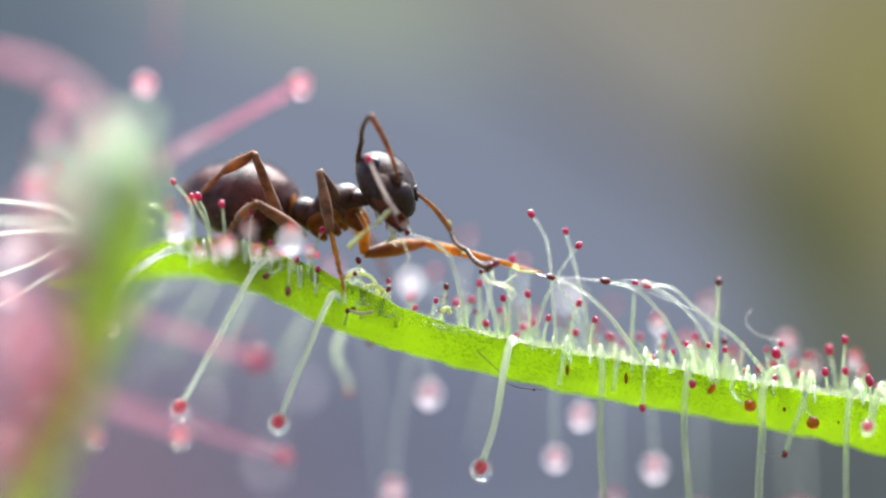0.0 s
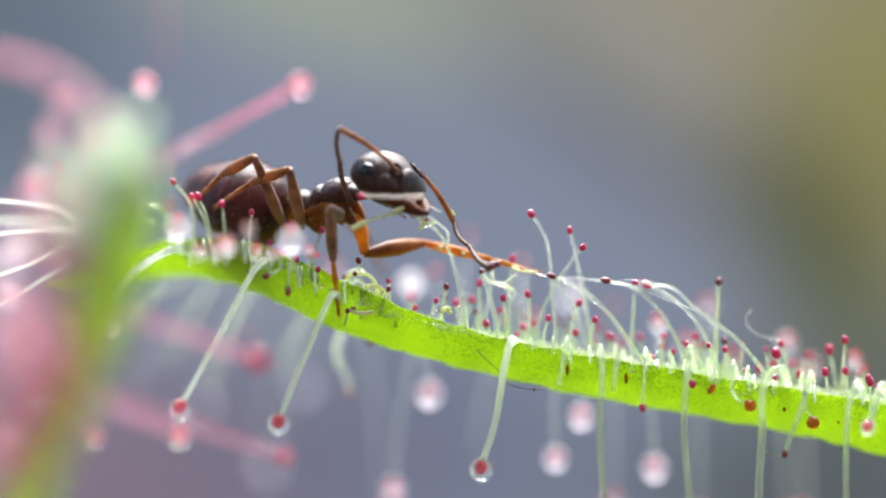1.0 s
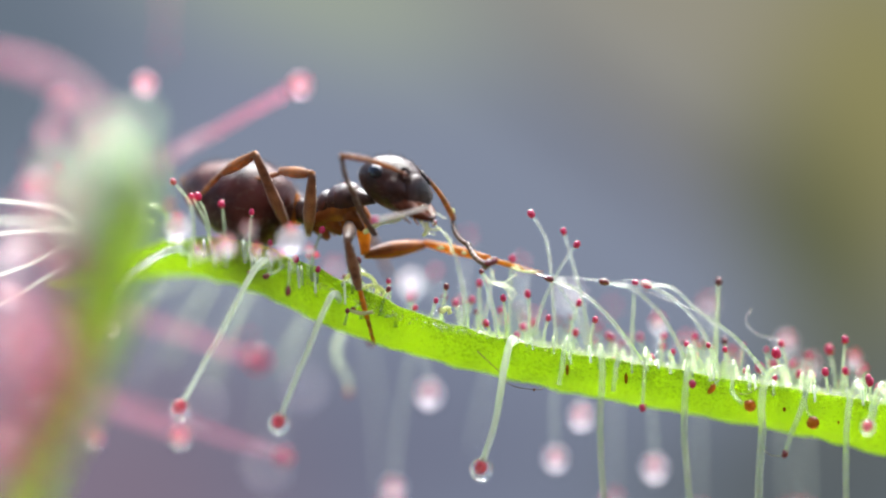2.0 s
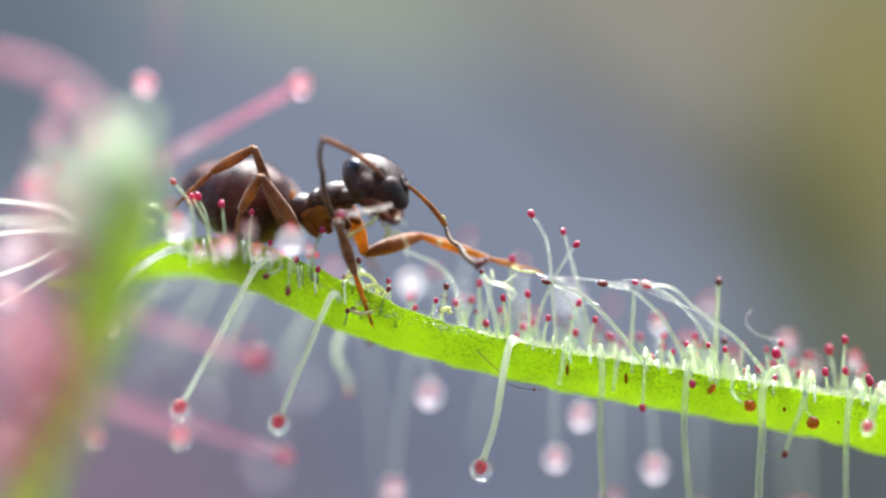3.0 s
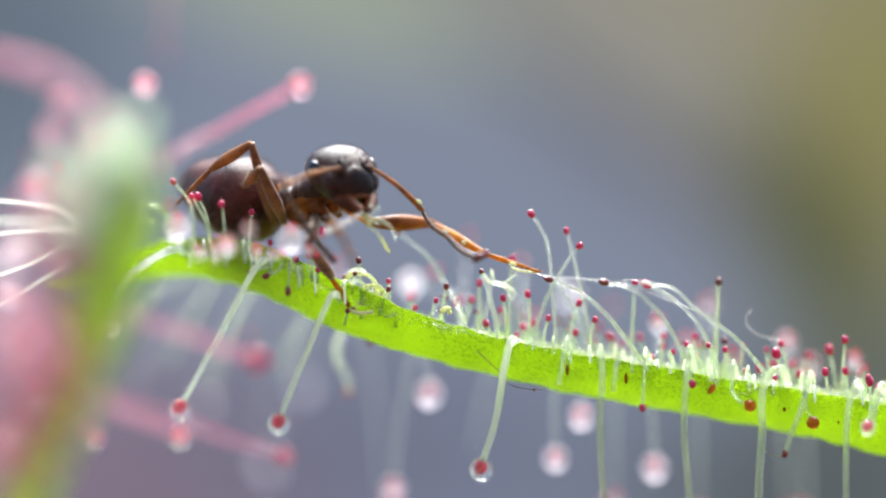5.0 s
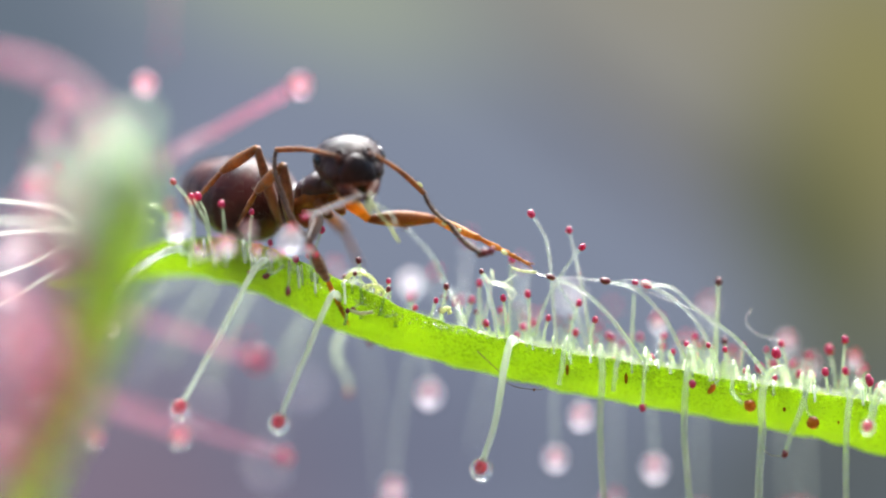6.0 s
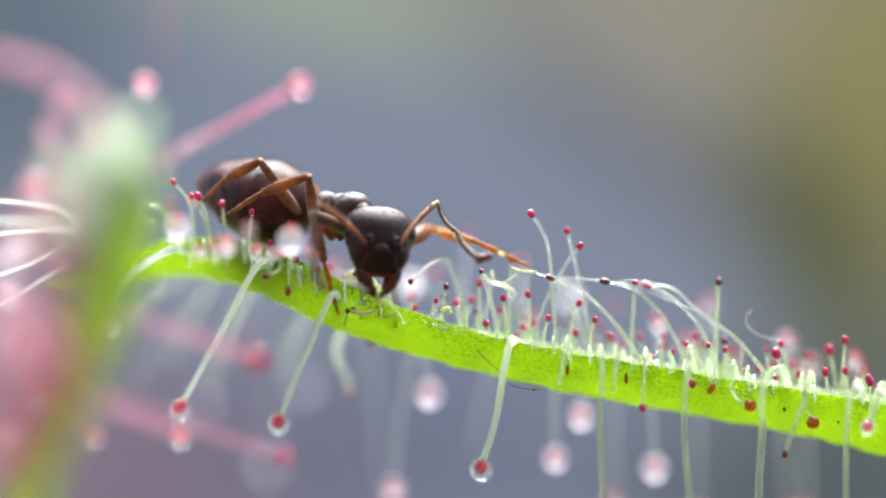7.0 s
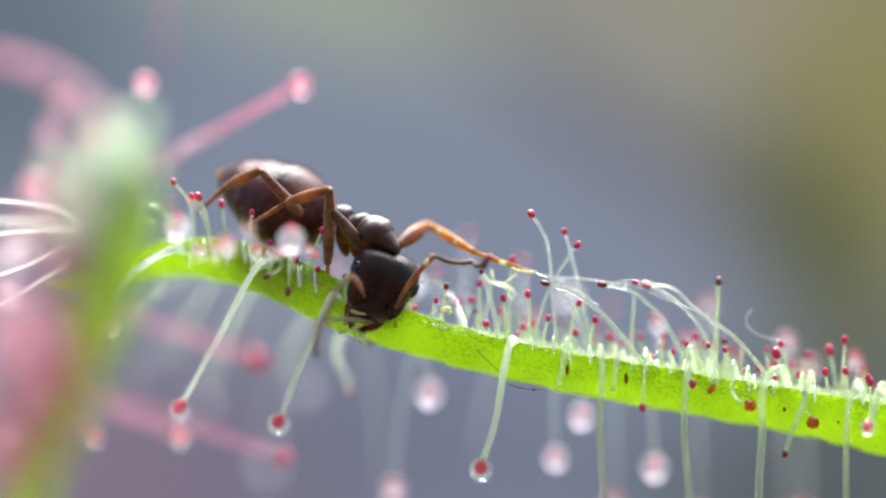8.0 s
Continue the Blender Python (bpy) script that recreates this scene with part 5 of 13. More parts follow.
# flecks and fibres on the underside
bead("fleck", GLAND_BALL, BROWN_GLAND, LEAF_THING, (2.187, -0.72, -2.127), (0.03, 0.03, 0.1))
bead("fleck", GLAND_BALL, BROWN_GLAND, LEAF_THING, (3.221, -0.72, -2.276), (0.035, 0.03, 0.1))
bead("fleck", GLAND_BALL, BROWN_GLAND, LEAF_THING, (2.827, -0.55, -2.479), (0.02, 0.03, 0.05))
bead("fleck", GLAND_BALL, BROWN_GLAND, LEAF_THING, (6.005, -0.7, -2.823), (0.03, 0.03, 0.04))
bead("fleck", GLAND_BALL, BROWN_GLAND, LEAF_THING, (6.962, -0.65, -3.053), (0.02, 0.03, 0.03))
bead("fleck", GLAND_BALL, BROWN_GLAND, LEAF_THING, (7.713, -0.72, -2.475), (0.05, 0.03, 0.06))
bead("fleck", GLAND_BALL, BROWN_GLAND, LEAF_THING, (1.605, -0.38, -2.482), (0.02, 0.03, 0.03))
strand(LEAF_THING, ((0.606, -0.85, -1.797), (0.954, -0.8, -2.126), (1.202, -0.75, -2.395), (1.652, -0.6, -2.478), (1.801, -0.6, -2.428)), 0.007, HAIR)
strand(LEAF_THING, ((5.07, -0.95, -2.47), (5.318, -0.95, -2.55), (5.635, -0.95, -2.371)), 0.007, HAIR)
strand(LEAF_THING, ((5.596, -0.3, -3.481), (5.766, -0.9, -3.623), (5.98, -1.2, -3.633)), 0.007, HAIR)

# red tentacles of the leaf in front
tentacle(FRONT_THING, ((-5.078, -11.00, 1.099), (-4.492, -5.67, 1.626), (-3.458, -4.60, 2.240), (-2.453, -5.00, 2.770)), 0.1, 0.09, stalk=PINK, gland=0.09, drop=0.17, drop_stuff=PINK_DROP, sag=0.08)
tentacle(FRONT_THING, ((-5.346, -12, 1.269), (-5.732, -11.5, 2.179), (-6.486, -11, 2.87), (-7.666, -11, 3.143)), 0.06, 0.055, stalk=PINK, gland=0.11, drop=0.24, drop_stuff=PALE_DROP, sag=0.08)
tentacle(FRONT_THING, ((-5.166, -12.00, 1.269), (-5.098, -8.96, 2.055), (-5.069, -4.80, 2.813)), 0.05, 0.045, stalk=FAINT, gland=0.09, drop=0.17, drop_stuff=PINK_DROP, sag=0.08)
tentacle(FRONT_THING, ((-5.72, -10, -0.953), (-5.006, -7.5, -1.191), (-4.105, -6.5, -1.504), (-3.22, -6, -1.843)), 0.075, 0.07, stalk=PINK, gland=0.17, drop=0, drop_stuff=PINK_DROP, sag=0.08)
tentacle(FRONT_THING, ((-6.087, -10.00, -2.283), (-5.464, -7.76, -2.646), (-4.794, -6.08, -2.979), (-4.499, -4.40, -3.189)), 0.06, 0.055, stalk=PINK, gland=0.09, drop=0.17, drop_stuff=DROP, sag=0.08)
tentacle(FRONT_THING, ((-5.976, -12.00, -2.511), (-5.904, -9.47, -2.797), (-5.905, -4.40, -3.227)), 0.08, 0.07, stalk=PINK, gland=0.07, drop=0.11, drop_stuff=DROP, sag=0.08)
tentacle(FRONT_THING, ((-5.094, -12, 1.494), (-5.911, -9, 1.813), (-6.506, -7.5, 1.931)), 0.05, 0.04, stalk=PINK, gland=0.09, drop=0.18, drop_stuff=PALE_DROP, sag=0.08)
tentacle(FRONT_THING, ((-5.256, -12, 0.684), (-6.05, -9, 0.981), (-6.908, -5.5, 1.107)), 0.05, 0.04, stalk=PINK, gland=0.09, drop=0.225, drop_stuff=PALE_DROP, sag=0.08)
tentacle(FRONT_THING, ((-5.463, -12, -0.351), (-6.188, -9, -0.083), (-7.069, -7.5, 0.009)), 0.05, 0.04, stalk=PINK, gland=0.09, drop=0.225, drop_stuff=WHITE_DROP, sag=0.08)
tentacle(FRONT_THING, ((-5.733, -12, -1.701), (-6.003, -9, -1.471), (-6.694, -7.5, -1.397)), 0.05, 0.04, stalk=PINK, gland=0.09, drop=0.21, drop_stuff=PALE_DROP, sag=0.08)
tentacle(FRONT_THING, ((-5.607, -12, -1.071), (-6.235, -9, -0.823), (-7.29, -5.5, -0.754)), 0.05, 0.04, stalk=PINK, gland=0.09, drop=0.1875, drop_stuff=WHITE_DROP, sag=0.08)
tentacle(FRONT_THING, ((-5.121, -12, 1.359), (-5.633, -9, 1.674), (-5.944, -7.5, 1.791)), 0.05, 0.04, stalk=PINK, gland=0.09, drop=0.15, drop_stuff=PALE_DROP, sag=0.08)
tentacle(FRONT_THING, ((-5.211, -12, 0.909), (-5.911, -9, 1.212), (-6.506, -7.5, 1.322)), 0.05, 0.04, stalk=PINK, gland=0.09, drop=0.15, drop_stuff=PALE_DROP, sag=0.08)
tentacle(FRONT_THING, ((-5.823, -12, -2.151), (-6.142, -9, -1.933), (-7.099, -5.5, -1.899)), 0.05, 0.04, stalk=PINK, gland=0.09, drop=0.21, drop_stuff=PALE_DROP, sag=0.08)
tentacle(FRONT_THING, ((-4.995, -12, 1.989), (-5.818, -9, 2.322), (-6.319, -7.5, 2.447)), 0.05, 0.04, stalk=PINK, gland=0.09, drop=0.15, drop_stuff=PALE_DROP, sag=0.08)
tentacle(FRONT_THING, ((-5.931, -12, -2.691), (-6.05, -9, -2.488), (-6.908, -5.5, -2.471)), 0.05, 0.04, stalk=PINK, gland=0.09, drop=0.1875, drop_stuff=PALE_DROP, sag=0.08)
tentacle(FRONT_THING, ((-6.057, -12, -3.321), (-6.235, -9, -3.136), (-7.29, -5.5, -3.139)), 0.05, 0.04, stalk=PINK, gland=0.09, drop=0.225, drop_stuff=PALE_DROP, sag=0.08)
tentacle(FRONT_THING, ((-5.679, -12, -1.431), (-5.772, -9, -1.193), (-6.336, -5.5, -1.135)), 0.05, 0.04, stalk=PINK, gland=0.09, drop=0.15, drop_stuff=PALE_DROP, sag=0.08)
tentacle(FRONT_THING, ((-5.751, -12, -1.791), (-6.281, -9, -1.563), (-7.256, -7.5, -1.491)), 0.05, 0.04, stalk=PINK, gland=0.09, drop=0.1875, drop_stuff=WHITE_DROP, sag=0.08)
tentacle(FRONT_THING, ((-5.499, -12, -0.531), (-5.911, -9, -0.268), (-6.506, -7.5, -0.178)), 0.05, 0.04, stalk=PINK, gland=0.09, drop=0.165, drop_stuff=WHITE_DROP, sag=0.08)
tentacle(FRONT_THING, ((-5.823, -12, -2.151), (-5.772, -9, -1.933), (-6.336, -5.5, -1.899)), 0.05, 0.04, stalk=PINK, gland=0.09, drop=0.15, drop_stuff=PALE_DROP, sag=0.08)
tentacle(FRONT_THING, ((-5.355, -12, 0.189), (-5.726, -9, 0.472), (-6.131, -7.5, 0.572)), 0.05, 0.04, stalk=PINK, gland=0.09, drop=0.15, drop_stuff=PALE_DROP, sag=0.08)
tentacle(FRONT_THING, ((-5.184, -12, 0.297), (-5.841, -12.5, 0.475), (-6.516, -12.6, 0.591)), 0.07, 0.06, stalk=PINK, gland=0.09, drop=0.2, drop_stuff=PALE_DROP, sag=0.08)
tentacle(FRONT_THING, ((-5.832, -12, -1.863), (-6.163, -12.5, -1.675), (-6.57, -11.7, -1.245)), 0.07, 0.06, stalk=PINK, gland=0.09, drop=0.2, drop_stuff=PALE_DROP, sag=0.08)
tentacle(FRONT_THING, ((-5.22, -12, 0.18), (-5.671, -12.5, 0.358), (-6.102, -13.1, -0.08)), 0.07, 0.06, stalk=PINK, gland=0.09, drop=0.2, drop_stuff=PALE_DROP, sag=0.08)
tentacle(FRONT_THING, ((-6.192, -12, -3.042), (-6.79, -12.5, -2.849), (-7.295, -14.4, -2.922)), 0.07, 0.06, stalk=PINK, gland=0.09, drop=0.2, drop_stuff=PALE_DROP, sag=0.08)
tentacle(FRONT_THING, ((-5.85, -12, -1.917), (-6.719, -12.5, -1.729), (-7.65, -12, -1.755)), 0.07, 0.06, stalk=PINK, gland=0.09, drop=0.2, drop_stuff=PALE_DROP, sag=0.08)
tentacle(FRONT_THING, ((-5.913, -12, -2.115), (-6.244, -12.5, -1.926), (-6.587, -12.6, -2.157)), 0.07, 0.06, stalk=PINK, gland=0.09, drop=0.2, drop_stuff=PALE_DROP, sag=0.08)
tentacle(FRONT_THING, ((-5.292, -12, -0.054), (-5.599, -12.5, 0.125), (-5.906, -13.1, -0.196)), 0.07, 0.06, stalk=PINK, gland=0.09, drop=0.2, drop_stuff=PALE_DROP, sag=0.08)
tentacle(FRONT_THING, ((-5.994, -12, -2.385), (-6.871, -12.5, -2.195), (-7.863, -11.3, -2.41)), 0.07, 0.06, stalk=PINK, gland=0.09, drop=0.2, drop_stuff=PALE_DROP, sag=0.08)
tentacle(FRONT_THING, ((-5.445, -12, -0.576), (-6.28, -12.5, -0.394), (-7.21, -11.3, -0.344)), 0.07, 0.06, stalk=PINK, gland=0.09, drop=0.2, drop_stuff=PALE_DROP, sag=0.08)
tentacle(FRONT_THING, ((-6.255, -12, -3.276), (-6.611, -12.5, -3.082), (-6.884, -14.1, -2.709)), 0.07, 0.06, stalk=PINK, gland=0.09, drop=0.2, drop_stuff=PALE_DROP, sag=0.08)
tentacle(FRONT_THING, ((-6.408, -12, -3.762), (-6.979, -12.5, -3.565), (-7.496, -13.8, -3.629)), 0.07, 0.06, stalk=PINK, gland=0.09, drop=0.2, drop_stuff=PALE_DROP, sag=0.08)
tentacle(FRONT_THING, ((-5.634, -12, -1.197), (-6.181, -12.5, -1.012), (-6.742, -12.7, -0.885)), 0.07, 0.06, stalk=PINK, gland=0.09, drop=0.2, drop_stuff=PALE_DROP, sag=0.08)
tentacle(FRONT_THING, ((-5.769, -12, -1.629), (-6.656, -12.5, -1.442), (-7.663, -11.3, -1.621)), 0.07, 0.06, stalk=PINK, gland=0.09, drop=0.2, drop_stuff=PALE_DROP, sag=0.08)
tentacle(FRONT_THING, ((-6.219, -12, -3.15), (-7.176, -12.5, -2.956), (-8.016, -14.3, -3.056)), 0.07, 0.06, stalk=PINK, gland=0.09, drop=0.2, drop_stuff=PALE_DROP, sag=0.08)
tentacle(FRONT_THING, ((-6.228, -12, -3.177), (-7.158, -12.5, -2.983), (-8.11, -12.7, -3.335)), 0.07, 0.06, stalk=PINK, gland=0.09, drop=0.2, drop_stuff=PALE_DROP, sag=0.08)
tentacle(FRONT_THING, ((-5.985, -12, -2.358), (-6.414, -12.5, -2.168), (-6.849, -12.7, -2.459)), 0.07, 0.06, stalk=PINK, gland=0.09, drop=0.2, drop_stuff=PALE_DROP, sag=0.08)
tentacle(FRONT_THING, ((-5.931, -12, -1.818), (-6.144, -13, -1.712), (-6.872, -13.6, -1.277)), 0.08, 0.07, stalk=PINK, gland=0.11, drop=0.24, drop_stuff=PALE_DROP, sag=0.08)
tentacle(FRONT_THING, ((-5.796, -12, -1.404), (-6.01, -13, -1.302), (-6.113, -14.6, -1.634)), 0.08, 0.07, stalk=PINK, gland=0.11, drop=0.24, drop_stuff=PALE_DROP, sag=0.08)
tentacle(FRONT_THING, ((-6.327, -12, -3.006), (-6.536, -13, -2.889), (-6.837, -14, -2.738)), 0.08, 0.07, stalk=PINK, gland=0.11, drop=0.24, drop_stuff=PALE_DROP, sag=0.08)
tentacle(FRONT_THING, ((-5.895, -12, -1.719), (-6.108, -13, -1.614), (-6.682, -14.5, -1.134)), 0.08, 0.07, stalk=PINK, gland=0.11, drop=0.24, drop_stuff=PALE_DROP, sag=0.08)
tentacle(FRONT_THING, ((-5.733, -12, -1.215), (-5.947, -13, -1.115), (-6.15, -13.2, -0.943)), 0.08, 0.07, stalk=PINK, gland=0.11, drop=0.24, drop_stuff=PALE_DROP, sag=0.08)
tentacle(FRONT_THING, ((-6.075, -12, -2.25), (-6.286, -13, -2.14), (-6.375, -13, -1.837)), 0.08, 0.07, stalk=PINK, gland=0.11, drop=0.24, drop_stuff=PALE_DROP, sag=0.08)
tentacle(FRONT_THING, ((-5.778, -12, -1.341), (-5.992, -13, -1.239), (-6.44, -13.7, -1.036)), 0.08, 0.07, stalk=PINK, gland=0.11, drop=0.24, drop_stuff=PALE_DROP, sag=0.08)
tentacle(FRONT_THING, ((-6.039, -12, -2.133), (-6.251, -13, -2.024), (-6.759, -13.7, -1.922)), 0.08, 0.07, stalk=PINK, gland=0.11, drop=0.24, drop_stuff=PALE_DROP, sag=0.08)
tentacle(FRONT_THING, ((-6.57, -12, -3.753), (-6.777, -13, -3.629), (-7.112, -14.9, -3.171)), 0.08, 0.07, stalk=PINK, gland=0.11, drop=0.24, drop_stuff=PALE_DROP, sag=0.08)
tentacle(FRONT_THING, ((-6.615, -12, -3.888), (-6.821, -13, -3.763), (-7.207, -13.1, -3.394)), 0.08, 0.07, stalk=PINK, gland=0.11, drop=0.24, drop_stuff=PALE_DROP, sag=0.08)
tentacle(FRONT_THING, ((-6.264, -12, -2.826), (-6.473, -13, -2.711), (-6.97, -14.4, -2.922)), 0.08, 0.07, stalk=PINK, gland=0.11, drop=0.24, drop_stuff=PALE_DROP, sag=0.08)
tentacle(FRONT_THING, ((-6.057, -12, -2.187), (-6.268, -13, -2.078), (-6.94, -13.5, -1.66)), 0.08, 0.07, stalk=PINK, gland=0.11, drop=0.24, drop_stuff=PALE_DROP, sag=0.08)
# pale ones crowding the tip of the leaf in front
tentacle(FRONT_THING, ((-5.031, -12, 0.729), (-5.077, -12.5, 1.261), (-5.186, -11.2, 1.632)), 0.13, 0.13, stalk=MINT, gland=0, drop=0, drop_stuff=PINK_DROP, sag=0.08)
tentacle(FRONT_THING, ((-5.031, -12, 0.729), (-5.071, -12.5, 1.292), (-5.13, -12, 1.683)), 0.13, 0.13, stalk=MINT, gland=0, drop=0, drop_stuff=PINK_DROP, sag=0.08)
tentacle(FRONT_THING, ((-5.031, -12, 0.729), (-5.203, -12.5, 1.29), (-5.405, -11.9, 1.685)), 0.13, 0.13, stalk=MINT, gland=0, drop=0, drop_stuff=PINK_DROP, sag=0.08)
tentacle(FRONT_THING, ((-5.031, -12, 0.729), (-4.917, -12.5, 1.542), (-4.793, -12.7, 2.173)), 0.13, 0.13, stalk=MINT, gland=0, drop=0, drop_stuff=PINK_DROP, sag=0.08)
tentacle(FRONT_THING, ((-5.031, -12, 0.729), (-5.247, -12.5, 1.109), (-5.491, -11.8, 1.325)), 0.13, 0.13, stalk=MINT, gland=0, drop=0, drop_stuff=PINK_DROP, sag=0.08)
tentacle(FRONT_THING, ((-5.031, -12, 0.729), (-5.27, -12.5, 1.005), (-5.581, -11.1, 1.116)), 0.13, 0.13, stalk=MINT, gland=0, drop=0, drop_stuff=PINK_DROP, sag=0.08)
tentacle(FRONT_THING, ((-5.031, -12, 0.729), (-4.982, -12.5, 1.227), (-4.9, -13.1, 1.541)), 0.13, 0.13, stalk=MINT, gland=0, drop=0, drop_stuff=PINK_DROP, sag=0.08)
tentacle(FRONT_THING, ((-5.031, -12, 0.729), (-5.283, -12.5, 1.28), (-5.481, -13.4, 1.643)), 0.13, 0.13, stalk=MINT, gland=0, drop=0, drop_stuff=PINK_DROP, sag=0.08)
tentacle(FRONT_THING, ((-5.031, -12, 0.729), (-5.2, -12.5, 1.453), (-5.321, -13.4, 1.981)), 0.13, 0.13, stalk=MINT, gland=0, drop=0, drop_stuff=PINK_DROP, sag=0.08)
tentacle(FRONT_THING, ((-5.031, -12, 0.729), (-5.072, -12.5, 1.333), (-5.159, -11.4, 1.783)), 0.13, 0.13, stalk=MINT, gland=0, drop=0, drop_stuff=PINK_DROP, sag=0.08)
tentacle(FRONT_THING, ((-5.031, -12, 0.729), (-5.046, -12.5, 1.212), (-5.062, -12.3, 1.526)), 0.13, 0.13, stalk=MINT, gland=0, drop=0, drop_stuff=PINK_DROP, sag=0.08)
tentacle(FRONT_THING, ((-5.031, -12, 0.729), (-4.978, -12.5, 1.323), (-4.904, -12.8, 1.733)), 0.13, 0.13, stalk=MINT, gland=0, drop=0, drop_stuff=PINK_DROP, sag=0.08)
tentacle(FRONT_THING, ((-5.031, -12, 0.729), (-4.821, -12.5, 0.997), (-4.652, -11.4, 1.104)), 0.13, 0.13, stalk=MINT, gland=0, drop=0, drop_stuff=PINK_DROP, sag=0.08)
# and crowding its side
tentacle(FRONT_THING, ((-5.472, -12, -0.657), (-5.895, -12.5, -0.385), (-6.321, -12.1, -0.171)), 0.09, 0.08, stalk=PINK, gland=0.12, drop=0, drop_stuff=PINK_DROP, sag=0.08)
tentacle(FRONT_THING, ((-5.121, -12, 0.837), (-5.545, -12.5, 1.102), (-6.387, -10.5, 1.232)), 0.09, 0.08, stalk=MINT, gland=0.12, drop=0, drop_stuff=PINK_DROP, sag=0.08)
tentacle(FRONT_THING, ((-5.283, -12, 0.099), (-5.706, -12.5, 0.367), (-6.536, -13, 0.187)), 0.09, 0.08, stalk=MINT, gland=0.12, drop=0, drop_stuff=PINK_DROP, sag=0.08)
tentacle(FRONT_THING, ((-5.175, -12, 0.504), (-5.599, -12.5, 0.77), (-6.576, -10.1, 0.861)), 0.09, 0.08, stalk=PINK, gland=0.12, drop=0, drop_stuff=PINK_DROP, sag=0.08)
tentacle(FRONT_THING, ((-5.283, -12, 0.072), (-5.706, -12.5, 0.34), (-6.039, -10.7, 0.31)), 0.09, 0.08, stalk=MINT, gland=0.12, drop=0, drop_stuff=PINK_DROP, sag=0.08)
tentacle(FRONT_THING, ((-5.211, -12, 0.369), (-5.635, -12.5, 0.636), (-6.008, -10.1, 0.806)), 0.09, 0.08, stalk=MINT, gland=0.12, drop=0, drop_stuff=PINK_DROP, sag=0.08)
tentacle(FRONT_THING, ((-5.499, -12, -0.774), (-5.921, -12.5, -0.502), (-6.17, -12.7, -0.295)), 0.09, 0.08, stalk=PINK, gland=0.12, drop=0, drop_stuff=PINK_DROP, sag=0.08)
tentacle(FRONT_THING, ((-5.121, -12, 0.855), (-5.545, -12.5, 1.12), (-6.368, -11.3, 1.386)), 0.09, 0.08, stalk=MINT, gland=0.12, drop=0, drop_stuff=PINK_DROP, sag=0.08)
tentacle(FRONT_THING, ((-5.319, -12, -0.045), (-5.742, -12.5, 0.224), (-6.05, -12.6, 0.116)), 0.09, 0.08, stalk=MINT, gland=0.12, drop=0, drop_stuff=PINK_DROP, sag=0.08)
tentacle(FRONT_THING, ((-5.427, -12, -0.504), (-5.85, -12.5, -0.233), (-6.124, -12.4, -0.143)), 0.09, 0.08, stalk=PINK, gland=0.12, drop=0, drop_stuff=PINK_DROP, sag=0.08)
tentacle(FRONT_THING, ((-5.211, -12, 0.369), (-5.635, -12.5, 0.636), (-6.537, -12.1, 0.495)), 0.09, 0.08, stalk=MINT, gland=0.12, drop=0, drop_stuff=PINK_DROP, sag=0.08)
# more wet red glands before the ant and a long red tentacle below
tentacle(LEAF_THING, ((-4.454, -0.70, -0.288), (-4.388, -1.95, 0.339), (-4.322, -3.20, 0.866)), 0.04, 0.03, stalk=FAINT, gland=0.05, colour=WET_GLAND)
tentacle(LEAF_THING, ((-4.016, -0.70, -0.288), (-3.938, -2.45, -0.031), (-3.860, -4.20, 0.125)), 0.04, 0.03, stalk=FAINT, gland=0.05, colour=WET_GLAND)
tentacle(LEAF_THING, ((-3.818, -0.70, -0.288), (-3.752, -2.15, -0.070), (-3.686, -3.60, 0.048)), 0.04, 0.03, stalk=FAINT, gland=0.05, colour=WET_GLAND)
tentacle(LEAF_THING, ((-3.311, -0.70, -0.288), (-3.259, -1.85, -0.075), (-3.208, -3.00, 0.039)), 0.04, 0.03, stalk=FAINT, gland=0.05, colour=WET_GLAND)
tentacle(LEAF_THING, ((-2.267, -0.70, -0.288), (-2.237, -1.25, -0.148), (-2.206, -1.80, -0.108)), 0.04, 0.03, stalk=FAINT, gland=0.05, colour=WET_GLAND)
tentacle(LEAF_THING, ((-2.863, -0.70, -0.288), (-2.823, -1.55, -0.128), (-2.783, -2.40, -0.069)), 0.04, 0.03, stalk=FAINT, gland=0.05, colour=WET_GLAND)
tentacle(LEAF_THING, ((-1.729, -0.55, -1.323), (-1.679, -0.78, -1.103)), 0.028, 0.022, stalk=GREEN, gland=0.045, colour=DARK_GLAND)
tentacle(LEAF_THING, ((-1.600, -0.55, -0.667), (-1.550, -0.78, -0.447)), 0.028, 0.022, stalk=GREEN, gland=0.045, colour=DARK_GLAND)
tentacle(LEAF_THING, ((-4.787, 1.20, -0.394), (-5.290, 0.00, -0.970), (-5.684, -2.60, -1.379)), 0.04, 0.03, stalk=FAINT, drop=0.13, drop_stuff=PALE_DROP, sag=0.2)
tentacle(FRONT_THING, ((-6.304, -11.00, -2.262), (-5.077, -8.00, -2.623), (-3.648, -6.00, -3.173), (-2.741, -5.00, -3.498)), 0.06, 0.05, stalk=PINK, gland=0.13)
